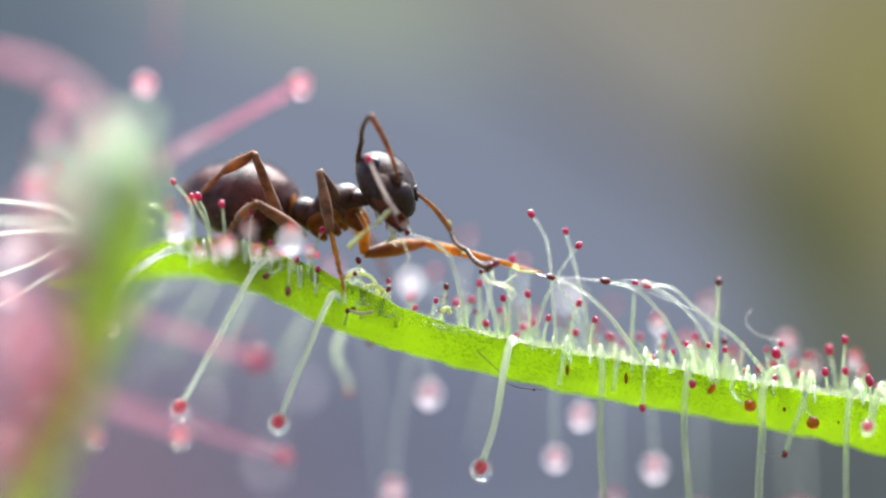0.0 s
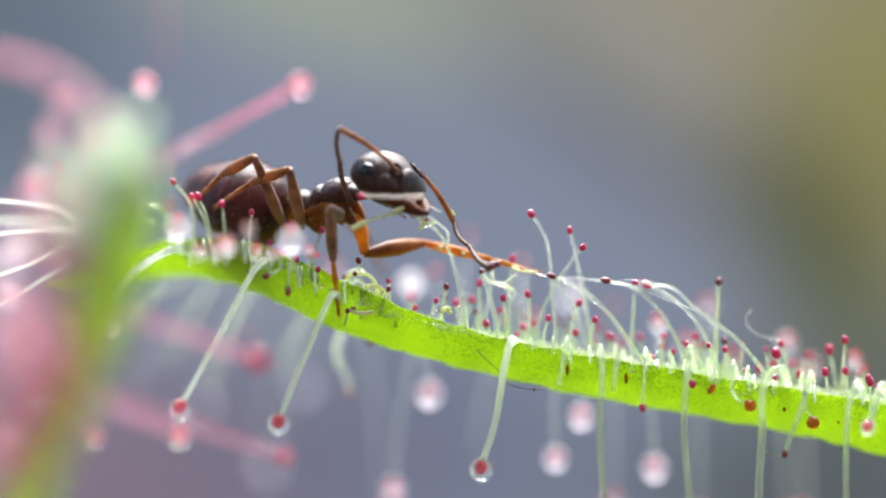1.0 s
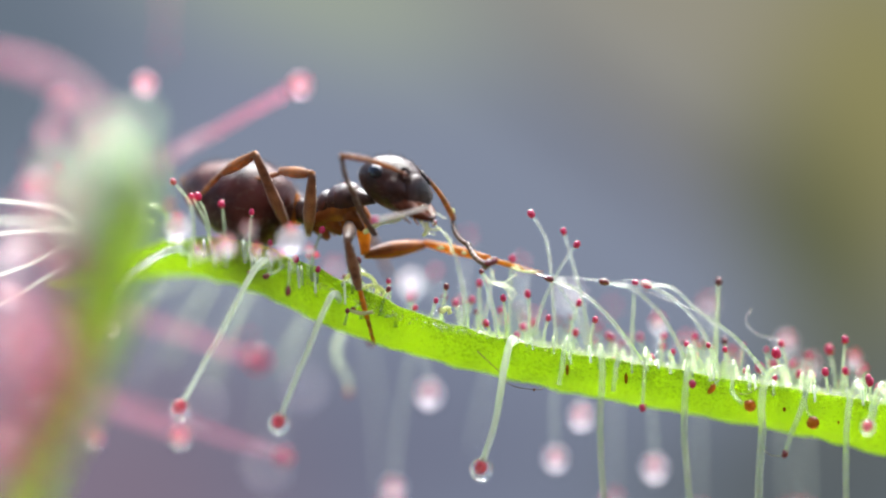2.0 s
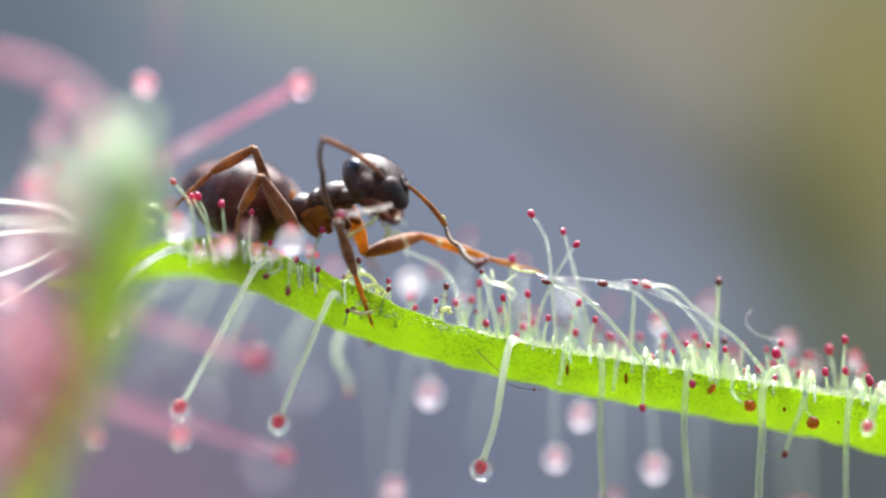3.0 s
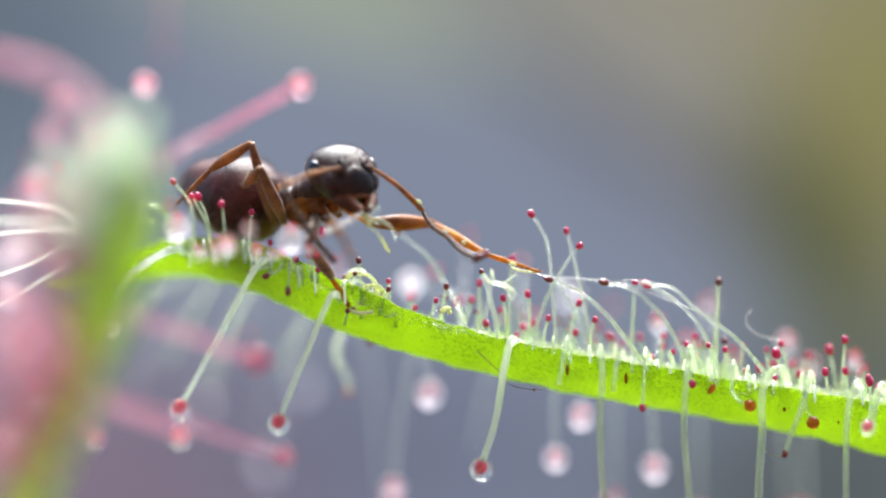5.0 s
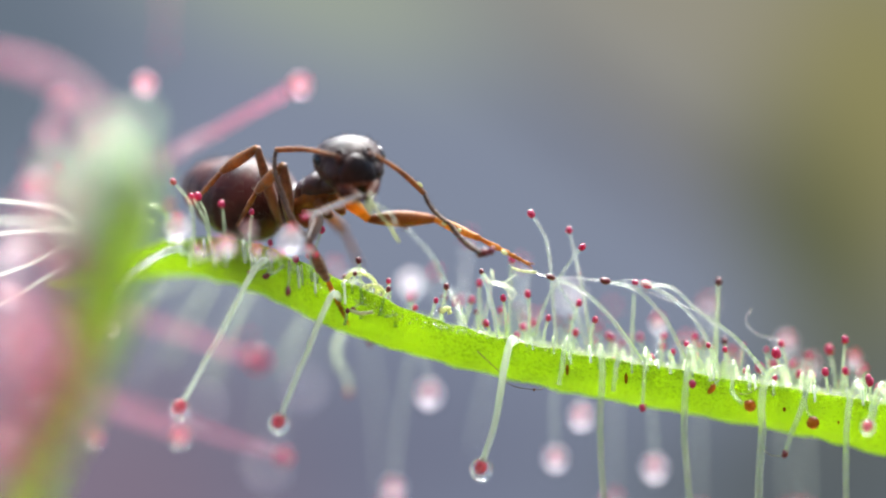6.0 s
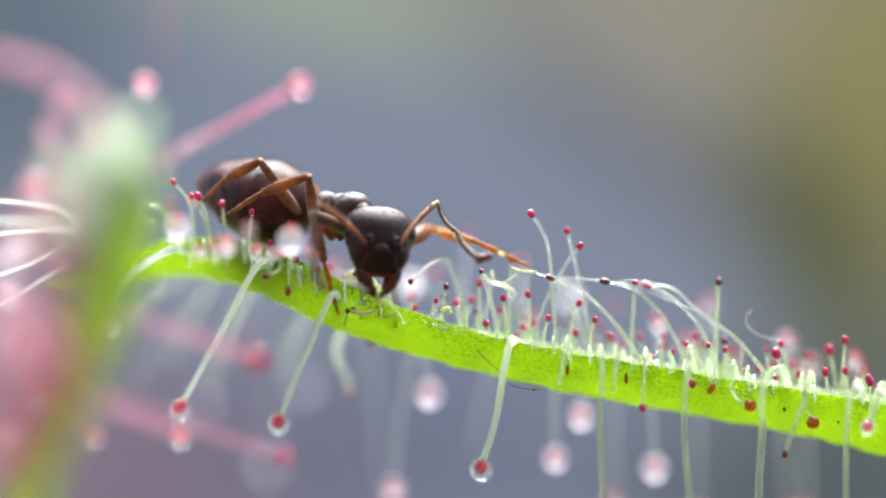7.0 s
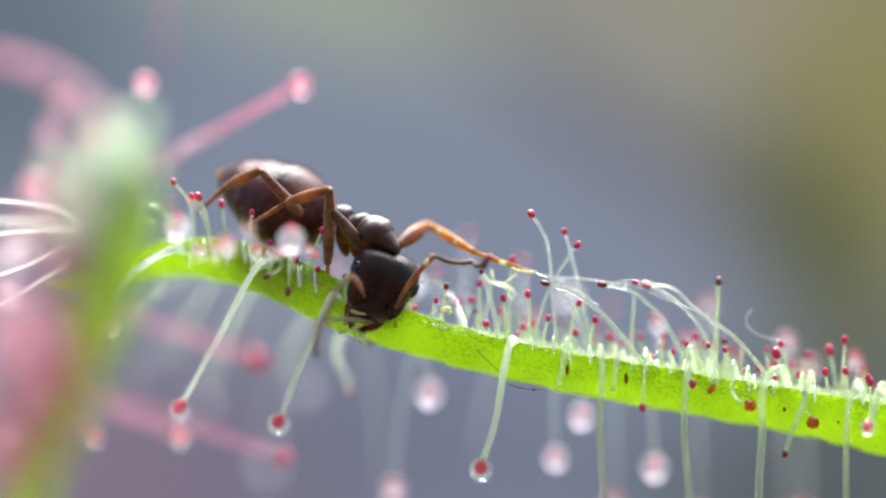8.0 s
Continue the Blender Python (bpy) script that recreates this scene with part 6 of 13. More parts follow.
# more that crowd the side of the leaf in front, and a second red one arching over it
tentacle(FRONT_THING, ((-5.031, -12.00, 1.067), (-5.278, -11.77, 1.466), (-5.526, -11.53, 1.704)), 0.1, 0.11, stalk=BLUSH)
tentacle(FRONT_THING, ((-5.067, -12.00, 0.865), (-5.316, -11.60, 1.266), (-5.566, -11.20, 1.506)), 0.1, 0.11, stalk=MINT, gland=0.12)
tentacle(FRONT_THING, ((-5.103, -12.00, 0.886), (-5.397, -11.57, 1.287), (-5.691, -11.15, 1.528)), 0.1, 0.11, stalk=MINT)
tentacle(FRONT_THING, ((-5.139, -12.00, 0.630), (-5.292, -12.65, 1.018), (-5.446, -13.31, 1.245)), 0.1, 0.11, stalk=BLUSH)
tentacle(FRONT_THING, ((-5.175, -12.00, 0.519), (-5.468, -12.09, 0.913), (-5.760, -12.19, 1.147)), 0.1, 0.11, stalk=MINT)
tentacle(FRONT_THING, ((-5.211, -12.00, 0.356), (-5.516, -12.52, 0.746), (-5.820, -13.04, 0.976)), 0.1, 0.11, stalk=MINT, gland=0.12)
tentacle(FRONT_THING, ((-5.247, -12.00, 0.265), (-5.421, -11.80, 0.661), (-5.594, -11.61, 0.898)), 0.1, 0.11, stalk=BLUSH)
tentacle(FRONT_THING, ((-5.283, -12.00, 0.142), (-5.429, -12.62, 0.533), (-5.575, -13.24, 0.763)), 0.1, 0.11, stalk=MINT)
tentacle(FRONT_THING, ((-5.319, -12.00, -0.084), (-5.568, -12.80, 0.307), (-5.816, -13.60, 0.538)), 0.1, 0.11, stalk=MINT)
tentacle(FRONT_THING, ((-5.355, -12.00, -0.274), (-5.597, -12.52, 0.119), (-5.839, -13.04, 0.353)), 0.1, 0.11, stalk=BLUSH, gland=0.12)
tentacle(FRONT_THING, ((-5.391, -12.00, -0.438), (-5.513, -12.42, -0.044), (-5.635, -12.85, 0.191)), 0.1, 0.11, stalk=MINT)
tentacle(FRONT_THING, ((-5.427, -12.00, -0.578), (-5.629, -11.92, -0.183), (-5.831, -11.84, 0.052)), 0.1, 0.11, stalk=MINT)
tentacle(FRONT_THING, ((-5.463, -12.00, -0.586), (-5.587, -11.90, -0.191), (-5.711, -11.80, 0.044)), 0.1, 0.11, stalk=BLUSH)
tentacle(FRONT_THING, ((-5.499, -12.00, -0.867), (-5.597, -12.41, -0.471), (-5.696, -12.82, -0.235)), 0.1, 0.11, stalk=MINT, gland=0.12)
tentacle(FRONT_THING, ((-5.004, -12.00, 1.611), (-5.694, -10.50, 2.382), (-6.483, -9.50, 2.974), (-7.622, -9.00, 3.228)), 0.11, 0.09, stalk=PINK)
# red ones that lie across the lower part of the leaf in front
tentacle(FRONT_THING, ((-5.674, -12.60, -1.952), (-5.725, -14.74, -1.611), (-5.675, -16.08, -1.369)), 0.07, 0.06, stalk=PINK, gland=0.15)
tentacle(FRONT_THING, ((-5.764, -12.60, -2.069), (-5.843, -13.60, -1.742), (-5.822, -13.81, -1.515)), 0.07, 0.06, stalk=PINK, gland=0.10)
tentacle(FRONT_THING, ((-5.853, -12.60, -2.401), (-5.831, -14.89, -2.050), (-5.709, -16.38, -1.799)), 0.07, 0.06, stalk=PINK, gland=0.12)
tentacle(FRONT_THING, ((-5.943, -12.60, -2.648), (-6.008, -13.86, -2.313), (-5.974, -14.32, -2.077)), 0.07, 0.06, stalk=PINK, gland=0.11)
tentacle(FRONT_THING, ((-6.032, -12.60, -2.763), (-6.149, -14.19, -2.420), (-6.165, -14.98, -2.177)), 0.07, 0.06, stalk=PINK, gland=0.16)
tentacle(FRONT_THING, ((-6.122, -12.60, -3.053), (-6.077, -14.37, -2.703), (-5.933, -15.35, -2.452)), 0.07, 0.06, stalk=PINK, gland=0.14)
tentacle(FRONT_THING, ((-6.211, -12.60, -3.163), (-6.292, -13.94, -2.822), (-6.274, -14.48, -2.580)), 0.07, 0.06, stalk=PINK, gland=0.14)
tentacle(FRONT_THING, ((-6.301, -12.60, -3.447), (-6.384, -14.55, -3.086), (-6.368, -15.70, -2.826)), 0.07, 0.06, stalk=PINK, gland=0.11)
tentacle(FRONT_THING, ((-6.390, -12.60, -3.631), (-6.305, -14.65, -3.265), (-6.120, -15.90, -2.999)), 0.07, 0.06, stalk=PINK, gland=0.15)
tentacle(FRONT_THING, ((-6.480, -12.60, -3.975), (-6.570, -14.38, -3.612), (-6.559, -15.36, -3.349)), 0.07, 0.06, stalk=PINK, gland=0.13)
tentacle(FRONT_THING, ((-6.569, -12.60, -4.006), (-6.622, -13.59, -3.668), (-6.575, -13.78, -3.431)), 0.07, 0.06, stalk=PINK, gland=0.11)
tentacle(FRONT_THING, ((-6.659, -12.60, -4.344), (-6.742, -14.08, -3.987), (-6.726, -14.76, -3.730)), 0.07, 0.06, stalk=PINK, gland=0.15)
# far red stalk behind
tentacle(FRONT_THING, ((-5.289, 9, 5.386), (-5.289, 9, 4.418), (-5.31, 9, 3.719)), 0.035, 0.035, stalk=PINK, gland=0.06, drop=0, drop_stuff=PINK_DROP, sag=0.08)

# ---- the ant ----
ANT = {}
ant = thing("ant", "dark brown ant stuck on sticky leaf tentacles", "ant")
ANT["root"] = ant


def hairs(parent, spots, length, r=0.007):
    """Fine bristles standing on the cuticle: (root, direction)."""
    bm = bmesh.new()
    for p, d in spots:
        d = (d + Vector((random.uniform(-0.25, 0.25), random.uniform(-0.25, 0.25), random.uniform(-0.25, 0.25)))).normalized()
        k = length * random.uniform(0.6, 1.2)
        tube([p, p + d * k * 0.5, p + d * k + Vector((0.15 * k, 0, 0))], lambda u: r * (1 - 0.8 * u), 4, bm)
    return tagged(part("bristles", bm, HAIR, parent, "pale fine bristles"), kind="stuff")


def surface_spots(rings, count, low=-0.2):
    """Places on a lofted body, mostly on its back, with their normals."""
    out = []
    while len(out) < count:
        x, y, z, ry, rz = random.choice(rings[1:-1])
        a = random.uniform(0, 2 * math.pi)
        if math.sin(a) < low:
            continue
        out.append((Vector((x, y + math.cos(a) * ry, z + math.sin(a) * rz)), Vector((-0.2, math.cos(a) * rz, math.sin(a) * ry)).normalized()))
    return out


def build_mesosoma():
    rings = smooth_rings([(-0.06, 0, -0.06, 0.08, 0.08), (0.04, 0, -0.05, 0.22, 0.22), (0.32, 0, -0.04, 0.26, 0.24), (0.52, 0, -0.01, 0.25, 0.24), (0.63, 0, -0.04, 0.21, 0.19),
                          (0.8, 0, 0.02, 0.28, 0.27), (1.0, 0, 0.04, 0.33, 0.28), (1.2, 0, 0.03, 0.29, 0.24), (1.36, 0, -0.03, 0.19, 0.17), (1.5, 0, -0.1, 0.13, 0.12), (1.62, 0, -0.16, 0.09, 0.08)])
    rings = [(r[0] * 0.9, *r[1:]) for r in rings]
    bm = loft(rings, 28, lump=0.012)
    ob = part("mesosoma", bm, THORAX, ant, "glossy dark brown back plates")
    hairs(ob, surface_spots(rings, 70), 0.09, 0.004)
    for name, x, z, rx, ry, rz in (("pronotum", 0.95, 0.06, 0.31, 0.34, 0.27), ("mesonotum", 0.58, 0.1, 0.22, 0.28, 0.22), ("propodeum", 0.1, 0.08, 0.26, 0.27, 0.27)):
        part(name, ball(rx, ry, rz, (x, 0, z - 0.02), seg=28, lump=0.05), THORAX, ant)
    flank = smooth_rings([(0.02, 0, -0.14, 0.12, 0.1), (0.25, 0, -0.12, 0.3, 0.2), (0.6, 0, -0.1, 0.31, 0.21), (0.9, 0, -0.1, 0.34, 0.22), (1.2, 0, -0.1, 0.15, 0.12)])
    part("underside", loft(flank, 20), RUST, ant, "rust brown flanks")
    for side in (-1, 1):
        for x, s in ((0.92, 1.15), (0.5, 1.0), (0.2, 1.0)):
            cox = smooth_rings([(0, 0, 0, 0.04, 0.04), (0.1, 0, 0, 0.11 * s, 0.12 * s), (0.28 * s, 0, 0, 0.1 * s, 0.1 * s), (0.42 * s, 0, 0, 0.05, 0.05)])
            b = loft(cox, 14)
            bmesh.ops.rotate(b, matrix=Euler((0, radians(70), radians(-10 * side))).to_matrix(), verts=b.verts)
            bmesh.ops.translate(b, vec=(x, 0.17 * side, -0.12), verts=b.verts)
            part("coxa", b, RUST, ant)


def build_petiole():
    rings = smooth_rings([(-0.2, 0, -0.06, 0.05, 0.05), (-0.1, 0, 0.0, 0.12, 0.13), (-0.04, 0, 0.16, 0.17, 0.3), (0.03, 0, 0.07, 0.13, 0.18), (0.16, 0, -0.05, 0.06, 0.06)])
    ANT["petiole"] = part("petiole", loft(rings, 18), AMBER, ant, "rusty upright waist scale")


def build_gaster():
    outline = smooth_rings([(-0.12, 0, -0.02, 0.05, 0.05), (-0.02, 0, 0.0, 0.28, 0.26), (0.2, 0, 0.02, 0.54, 0.5), (0.6, 0, 0.03, 0.7, 0.63), (1.0, 0, 0.03, 0.73, 0.64), (1.4, 0, 0.02, 0.66, 0.55),
                            (1.8, 0, 0.03, 0.53, 0.44), (2.1, 0, 0.02, 0.36, 0.3), (2.32, 0, 0.0, 0.19, 0.17), (2.42, 0, -0.01, 0.06, 0.06)], 8)
    outline = [(r[0] * 0.95 - 0.14, r[1], r[2] - 0.09, r[3] * 1.08, r[4] * 1.16) for r in outline]
    # each plate ends in a small step over the next
    rings = []
    for x, y, z, ry, rz in outline:
        lip = 0.0
        for edge in (0.75, 1.3, 1.75, 2.05):
            if 0 <= edge - x < 0.14:
                lip += 0.022 * (1 - (edge - x) / 0.14)
        rings.append((x, y, z, ry + lip, rz + lip))
    body = part("gaster", loft(rings, 36, lump=0.01), GASTER, ant, "swollen red-brown abdomen with pale fuzz")
    ANT["gaster"] = body
    hairs(body, surface_spots(outline, 1000, -0.4), 0.13, 0.0028)
    part("tail_tip", loft(smooth_rings([(1.9, 0, -0.08, 0.2, 0.18), (2.06, 0, -0.09, 0.21, 0.19), (2.17, 0, -0.1, 0.13, 0.12), (2.25, 0, -0.11, 0.03, 0.03)]), 18), AMBER, body, "amber tail end")


def build_head():
    rings = smooth_rings([(-0.6, 0, -0.02, 0.16, 0.1), (-0.575, 0, 0.0, 0.36, 0.22), (-0.47, 0, 0.02, 0.54, 0.36), (-0.25, 0, 0.04, 0.615, 0.44), (0.0, 0, 0.04, 0.6, 0.45), (0.25, 0, 0.02, 0.53, 0.4),
                          (0.45, 0, -0.02, 0.45, 0.31), (0.57, 0, -0.06, 0.36, 0.2), (0.62, 0, -0.08, 0.15, 0.08)])
    head = part("head", loft(rings, 36, lump=0.008), BLACK, ant, "glossy black head")
    ANT["head"] = head
    hairs(head, surface_spots(rings, 500, -0.8), 0.075, 0.0024)
    part("clypeus", loft(smooth_rings([(0.24, 0, 0.33, 0.06, 0.05), (0.34, 0, 0.29, 0.2, 0.13), (0.46, 0, 0.2, 0.3, 0.17), (0.57, 0, 0.08, 0.33, 0.16), (0.66, 0, -0.03, 0.28, 0.08)]), 24), BLACK, head)
    part("clypeus_keel", tube(curve_through(((0.3, 0, 0.4), (0.42, 0, 0.38), (0.54, 0, 0.26), (0.64, 0, 0.08)), 5), lambda u: 0.026 * (1 - 0.5 * u), 8), BLACK, head)
    part("clypeus_rim", tube(curve_through(((0.6, -0.3, -0.04), (0.68, -0.16, 0.0), (0.7, 0, 0.02), (0.68, 0.16, 0.0), (0.6, 0.3, -0.04)), 5), lambda u: 0.035, 8), JAW, head, "red-brown lip")
    for side in (-1, 1):
        # cheek swelling between the eye and the jaw, and the pit in which the feeler turns
        b = ball(0.26, 0.12, 0.17, seg=20, lump=0.06)
        bmesh.ops.rotate(b, matrix=Euler((radians(25 * side), radians(8), radians(-14 * side))).to_matrix(), verts=b.verts)
        bmesh.ops.translate(b, vec=(0.3, 0.4 * side, 0.1), verts=b.verts)
        part("cheek", b, BLACK, head)
        ring = [Vector((0.28 + 0.12 * math.cos(a), (0.27 + 0.09 * math.sin(a)) * side, 0.375 - 0.12 * math.cos(a) * 0.35 - 0.05 * math.sin(a))) for a in (2 * math.pi * k / 14 for k in range(15))]
        part("socket_rim", tube(ring, lambda u: 0.028, 7), BLACK, head)
    part("frontal_ridge", tube(curve_through(((0.32, 0, 0.34), (0.2, 0, 0.42), (0.08, 0, 0.46)), 5), lambda u: 0.03 * (1 - 0.6 * u), 8), BLACK, head)
    for side in (-1, 1):
        b = ball(0.16, 0.085, 0.125, seg=24)
        bmesh.ops.rotate(b, matrix=Euler((radians(22 * side), 0, radians(-6 * side))).to_matrix(), verts=b.verts)
        bmesh.ops.translate(b, vec=(-0.1, 0.56 * side, 0.16), verts=b.verts)
        part("eye", b, EYE, head, "black oval compound eye")
        part("antenna_socket", ball(0.085, 0.075, 0.06, (0.28, 0.29 * side, 0.345), seg=14), JAW, head)
        part("frontal_lobe", tube(curve_through(((0.42, 0.17 * side, 0.26), (0.28, 0.22 * side, 0.39), (0.12, 0.19 * side, 0.45)), 5), lambda u: 0.036 * (1 - 0.6 * u), 8), BLACK, head)
        # jaws: curved blades whose inner edges carry teeth
        path = curve_through(((0.42, 0.27 * side, -0.09), (0.64, 0.24 * side, -0.1), (0.86, 0.15 * side, -0.11), (1.04, 0.02 * side, -0.1)), 6)
        bm = tube(path, lambda u: 0.155 * (1 - 0.75 * u ** 2.2) + 0.01, 12, flat=0.75)
        for k in range(5):
            p = path[8 + 2 * k]
            tube([p, p + Vector((0.03, -0.07 * side, 0))], lambda u: 0.03 * (1 - 0.8 * u), 5, bm)
        ANT["mandible_" + ("l" if side > 0 else "r")] = part("mandible", bm, JAW, head, "red-brown toothed jaw")
        part("palp", tube(curve_through(((0.4, 0.12 * side, -0.2), (0.55, 0.16 * side, -0.32), (0.75, 0.1 * side, -0.34)), 5), lambda u: 0.022 * (1 - 0.4 * u), 6), AMBER, head)


def segment(key, name, length, shape, material, bend=0.0, label="", fuzz=0):
    """One limb segment from its joint along X. shape: radius at even steps."""
    pts = [Vector((length * k / 12, 0, bend * math.sin(math.pi * k / 12))) for k in range(13)]
    grid = np.linspace(0, 1, len(shape))
    ob = part(name, tube(pts, lambda u: float(np.interp(u, grid, shape)), 12), material, ant, label)
    ANT[key] = ob
    if fuzz:
        spots = []
        for _ in range(fuzz):
            u, a = random.random(), random.uniform(0, 6.28)
            r = float(np.interp(u, grid, shape))
            d = Vector((0.9, math.cos(a), math.sin(a)))
            spots.append((Vector((length * u, math.cos(a) * r, math.sin(a) * r + bend * math.sin(math.pi * u))), d))
        hairs(ob, spots, 0.06, 0.004)
    return ob


def build_funiculus(key, first, last):
    """Joints first to last of the eleven, each waisted where it meets the next."""
    steps = [0.226] + [0.139] * 9 + [0.225]
    full = sum(steps[first:last])
    rings, x = [], 0.0
    for k in range(first, last):
        r = 0.037 + 0.002 * k
        for u, w in ((0.0, 0.8), (0.12, 0.88), (0.35, 0.97), (0.7, 1.0), (0.92, 0.92)):
            q = x + steps[k] * u
            rings.append((q, 0, 0.07 * math.sin(math.pi * q / full), r * w, r * w))
        x += steps[k]
    rings.append((x, 0, 0, 0.012, 0.012))
    ob = part("funiculus", loft(rings, 10), DUSK, ant, "beaded grey-brown feeler")
    ANT[key] = ob
    spots = []
    for _ in range(110):
        u, a = random.random() * full * 0.97, random.uniform(0, 6.28)
        spots.append((Vector((u, 0.04 * math.cos(a), 0.04 * math.sin(a) + 0.07 * math.sin(math.pi * u / full))), Vector((0.8, math.cos(a), math.sin(a)))))
    hairs(ob, spots, 0.045, 0.004)


def build_tarsus(key, length, material):
    rings, x = [], 0.0
    for k, share in enumerate((0.42, 0.17, 0.14, 0.1, 0.17)):
        s, r = length * share, 0.054 - 0.005 * k
        for u, w in ((0.0, 0.6), (0.15, 0.75), (0.6, 0.9), (0.85, 1.0), (0.97, 0.8)):
            rings.append((x + s * u, 0, 0, r * w, r * w))
        x += s
    rings.append((x, 0, 0, 0.01, 0.01))
    bm = loft(rings, 9)
    for side in (-1, 1):
        tube(curve_through(((length - 0.01, 0.01 * side, 0), (length + 0.05, 0.04 * side, 0.01), (length + 0.08, 0.05 * side, -0.04)), 4), lambda u: 0.012 * (1 - 0.8 * u), 5, bm)
    ob = part("tarsus", bm, material, ant)
    ANT[key] = ob
    spots = [(Vector((random.random() * length, 0, 0)), Vector((0.8, math.cos(a), math.sin(a)))) for a in (random.uniform(0, 6.28) for _ in range(50))]
    hairs(ob, spots, 0.08, 0.004)


build_mesosoma()
build_petiole()
build_gaster()
build_head()
for k in "rl":
    segment("scape_" + k, "scape", 1.3, (0.03, 0.035, 0.042, 0.048, 0.052, 0.05), LEG, 0.06, "slender amber feeler shaft", 60)
    build_funiculus("funiculus_" + k, 0, 5)
    build_funiculus("club_" + k, 5, 11)
for k, fem, tib, stuff in (("fr", 1.1, 1.1, LIMB), ("mr", 1.5, 0.95, LEG), ("hr", 1.9, 0.95, LEG), ("hl", 1.9, 0.95, LEG), ("ml", 1.5, 0.95, LEG)):
    segment("femur_" + k, "femur", fem, (0.055, 0.085, 0.11, 0.1, 0.085, 0.065) if k == "hr" else (0.045, 0.045, 0.045, 0.05, 0.06, 0.065) if k == "hl" else (0.055, 0.095, 0.12, 0.11, 0.09, 0.065), {"mr": LIMB, "hr": LIMB, "ml": LEG, "hl": JAW}.get(k, DUSK), 0.03, fuzz=0 if k == "hl" else 60)
    segment("tibia_" + k, "tibia", tib, (0.06, 0.08, 0.1, 0.105, 0.09, 0.06), stuff, 0.0, fuzz=0 if k == "hl" else 130)
    build_tarsus("tarsus_" + k, tib, AMBER if k == "fr" else LEG)
segment("femur_fl", "femur", 1.2, (0.07, 0.12, 0.15, 0.145, 0.11, 0.07), RUST, 0.04, fuzz=40)
segment("tibia_fl", "tibia", 1.27, (0.06, 0.075, 0.09, 0.085, 0.065, 0.05), AMBER, -0.02, fuzz=50)
build_tarsus("tarsus_fl", 1.0, AMBER)
segment("coxa_fl", "coxa", 0.75, (0.08, 0.13, 0.13, 0.1, 0.075), AMBER, 0.03)
bead("stuck_gland", GLAND_BALL, DARK_GLAND, ANT["club_l"], (0.88, 0.03, -0.03), (0.09, 0.06, 0.07), label="dark dried gland stuck to the feeler")
bead("stuck_gland", GLAND_BALL, DARK_GLAND, ANT["club_l"], (0.95, 0.02, -0.12), (0.07, 0.06, 0.08), label="dark dried gland stuck to the feeler")
bead("stuck_gland", GLAND_BALL, DARK_GLAND, ANT["club_l"], (0.8, -0.03, 0.06), (0.07, 0.05, 0.06), label="dark dried gland stuck to the feeler")


def mouth_slime():
    """Threads of slime that cling to the jaws and the far foreleg."""
    head = ANT["head"]
    for pts, r in ((((0.95, 0.05, -0.2), (1.0, 0.1, -0.34), (0.92, 0.16, -0.46)), 0.03),
                   (((0.9, -0.1, -0.2), (1.08, 0.02, -0.26), (1.16, 0.2, -0.2)), 0.018),
                   (((0.7, 0.2, -0.28), (0.85, 0.25, -0.4), (1.05, 0.3, -0.36)), 0.015),
                   (((0.88, 0.0, -0.14), (0.8, -0.35, -0.22), (0.68, -0.62, -0.4)), 0.014),
                   (((0.92, 0.08, -0.14), (1.12, 0.22, -0.2), (1.3, 0.42, -0.3), (1.36, 0.5, -0.5)), 0.013),
                   (((0.86, 0.12, -0.05), (1.05, 0.05, 0.04), (1.2, 0.18, 0.02)), 0.012)):
        part("slime_thread", tube(curve_through(pts, 6), lambda u: r * (1 + 0.5 * noise.noise(Vector((u * 7, r * 90, 0)))), 7), YELLOW if r > 0.016 else WEB, head, "yellowish sticky thread")
    for key, x in (("femur_fl", 0.75), ("femur_fl", 1.0), ("tibia_fl", 0.35), ("tibia_fl", 0.8), ("tarsus_fl", 0.5), ("scape_l", 1.15), ("funiculus_l", 0.5)):
        part("slime_blob", ball(0.07, 0.04, 0.035, (x, -0.03, 0.07), seg=12, lump=0.5), YELLOW, ANT[key], "dried sticky slime")


mouth_slime()


def held_by_the_jaws():
    """A torn-off tentacle with its red gland, and a ribbon of slime, both stuck to the jaws."""
    head = ANT["head"]
    stalk = part("torn_tentacle", tube(curve_through(((0, 0, 0), (0.35, 0, 0.04), (0.75, 0, 0.03), (1.08, 0, 0)), 8), lambda u: 0.05 - 0.016 * u, 10), BLUSH, head, "pale torn tentacle")
    bead("gland", GLAND_BALL, GLAND, stalk, (1.12, 0, 0), (0.075, 0.065, 0.065))
    ANT["held_tentacle"] = stalk
    path = curve_through(((0, 0, 0), (0.3, 0, 0.03), (0.65, 0, -0.03), (1.0, 0, 0.02)), 8)
    ANT["ribbon"] = part("slime_ribbon", tube(path, lambda u: 0.034 + 0.016 * math.sin(9 * u), 10, flat=0.5), YELLOW, head, "yellow-green ribbon of slime")


held_by_the_jaws()


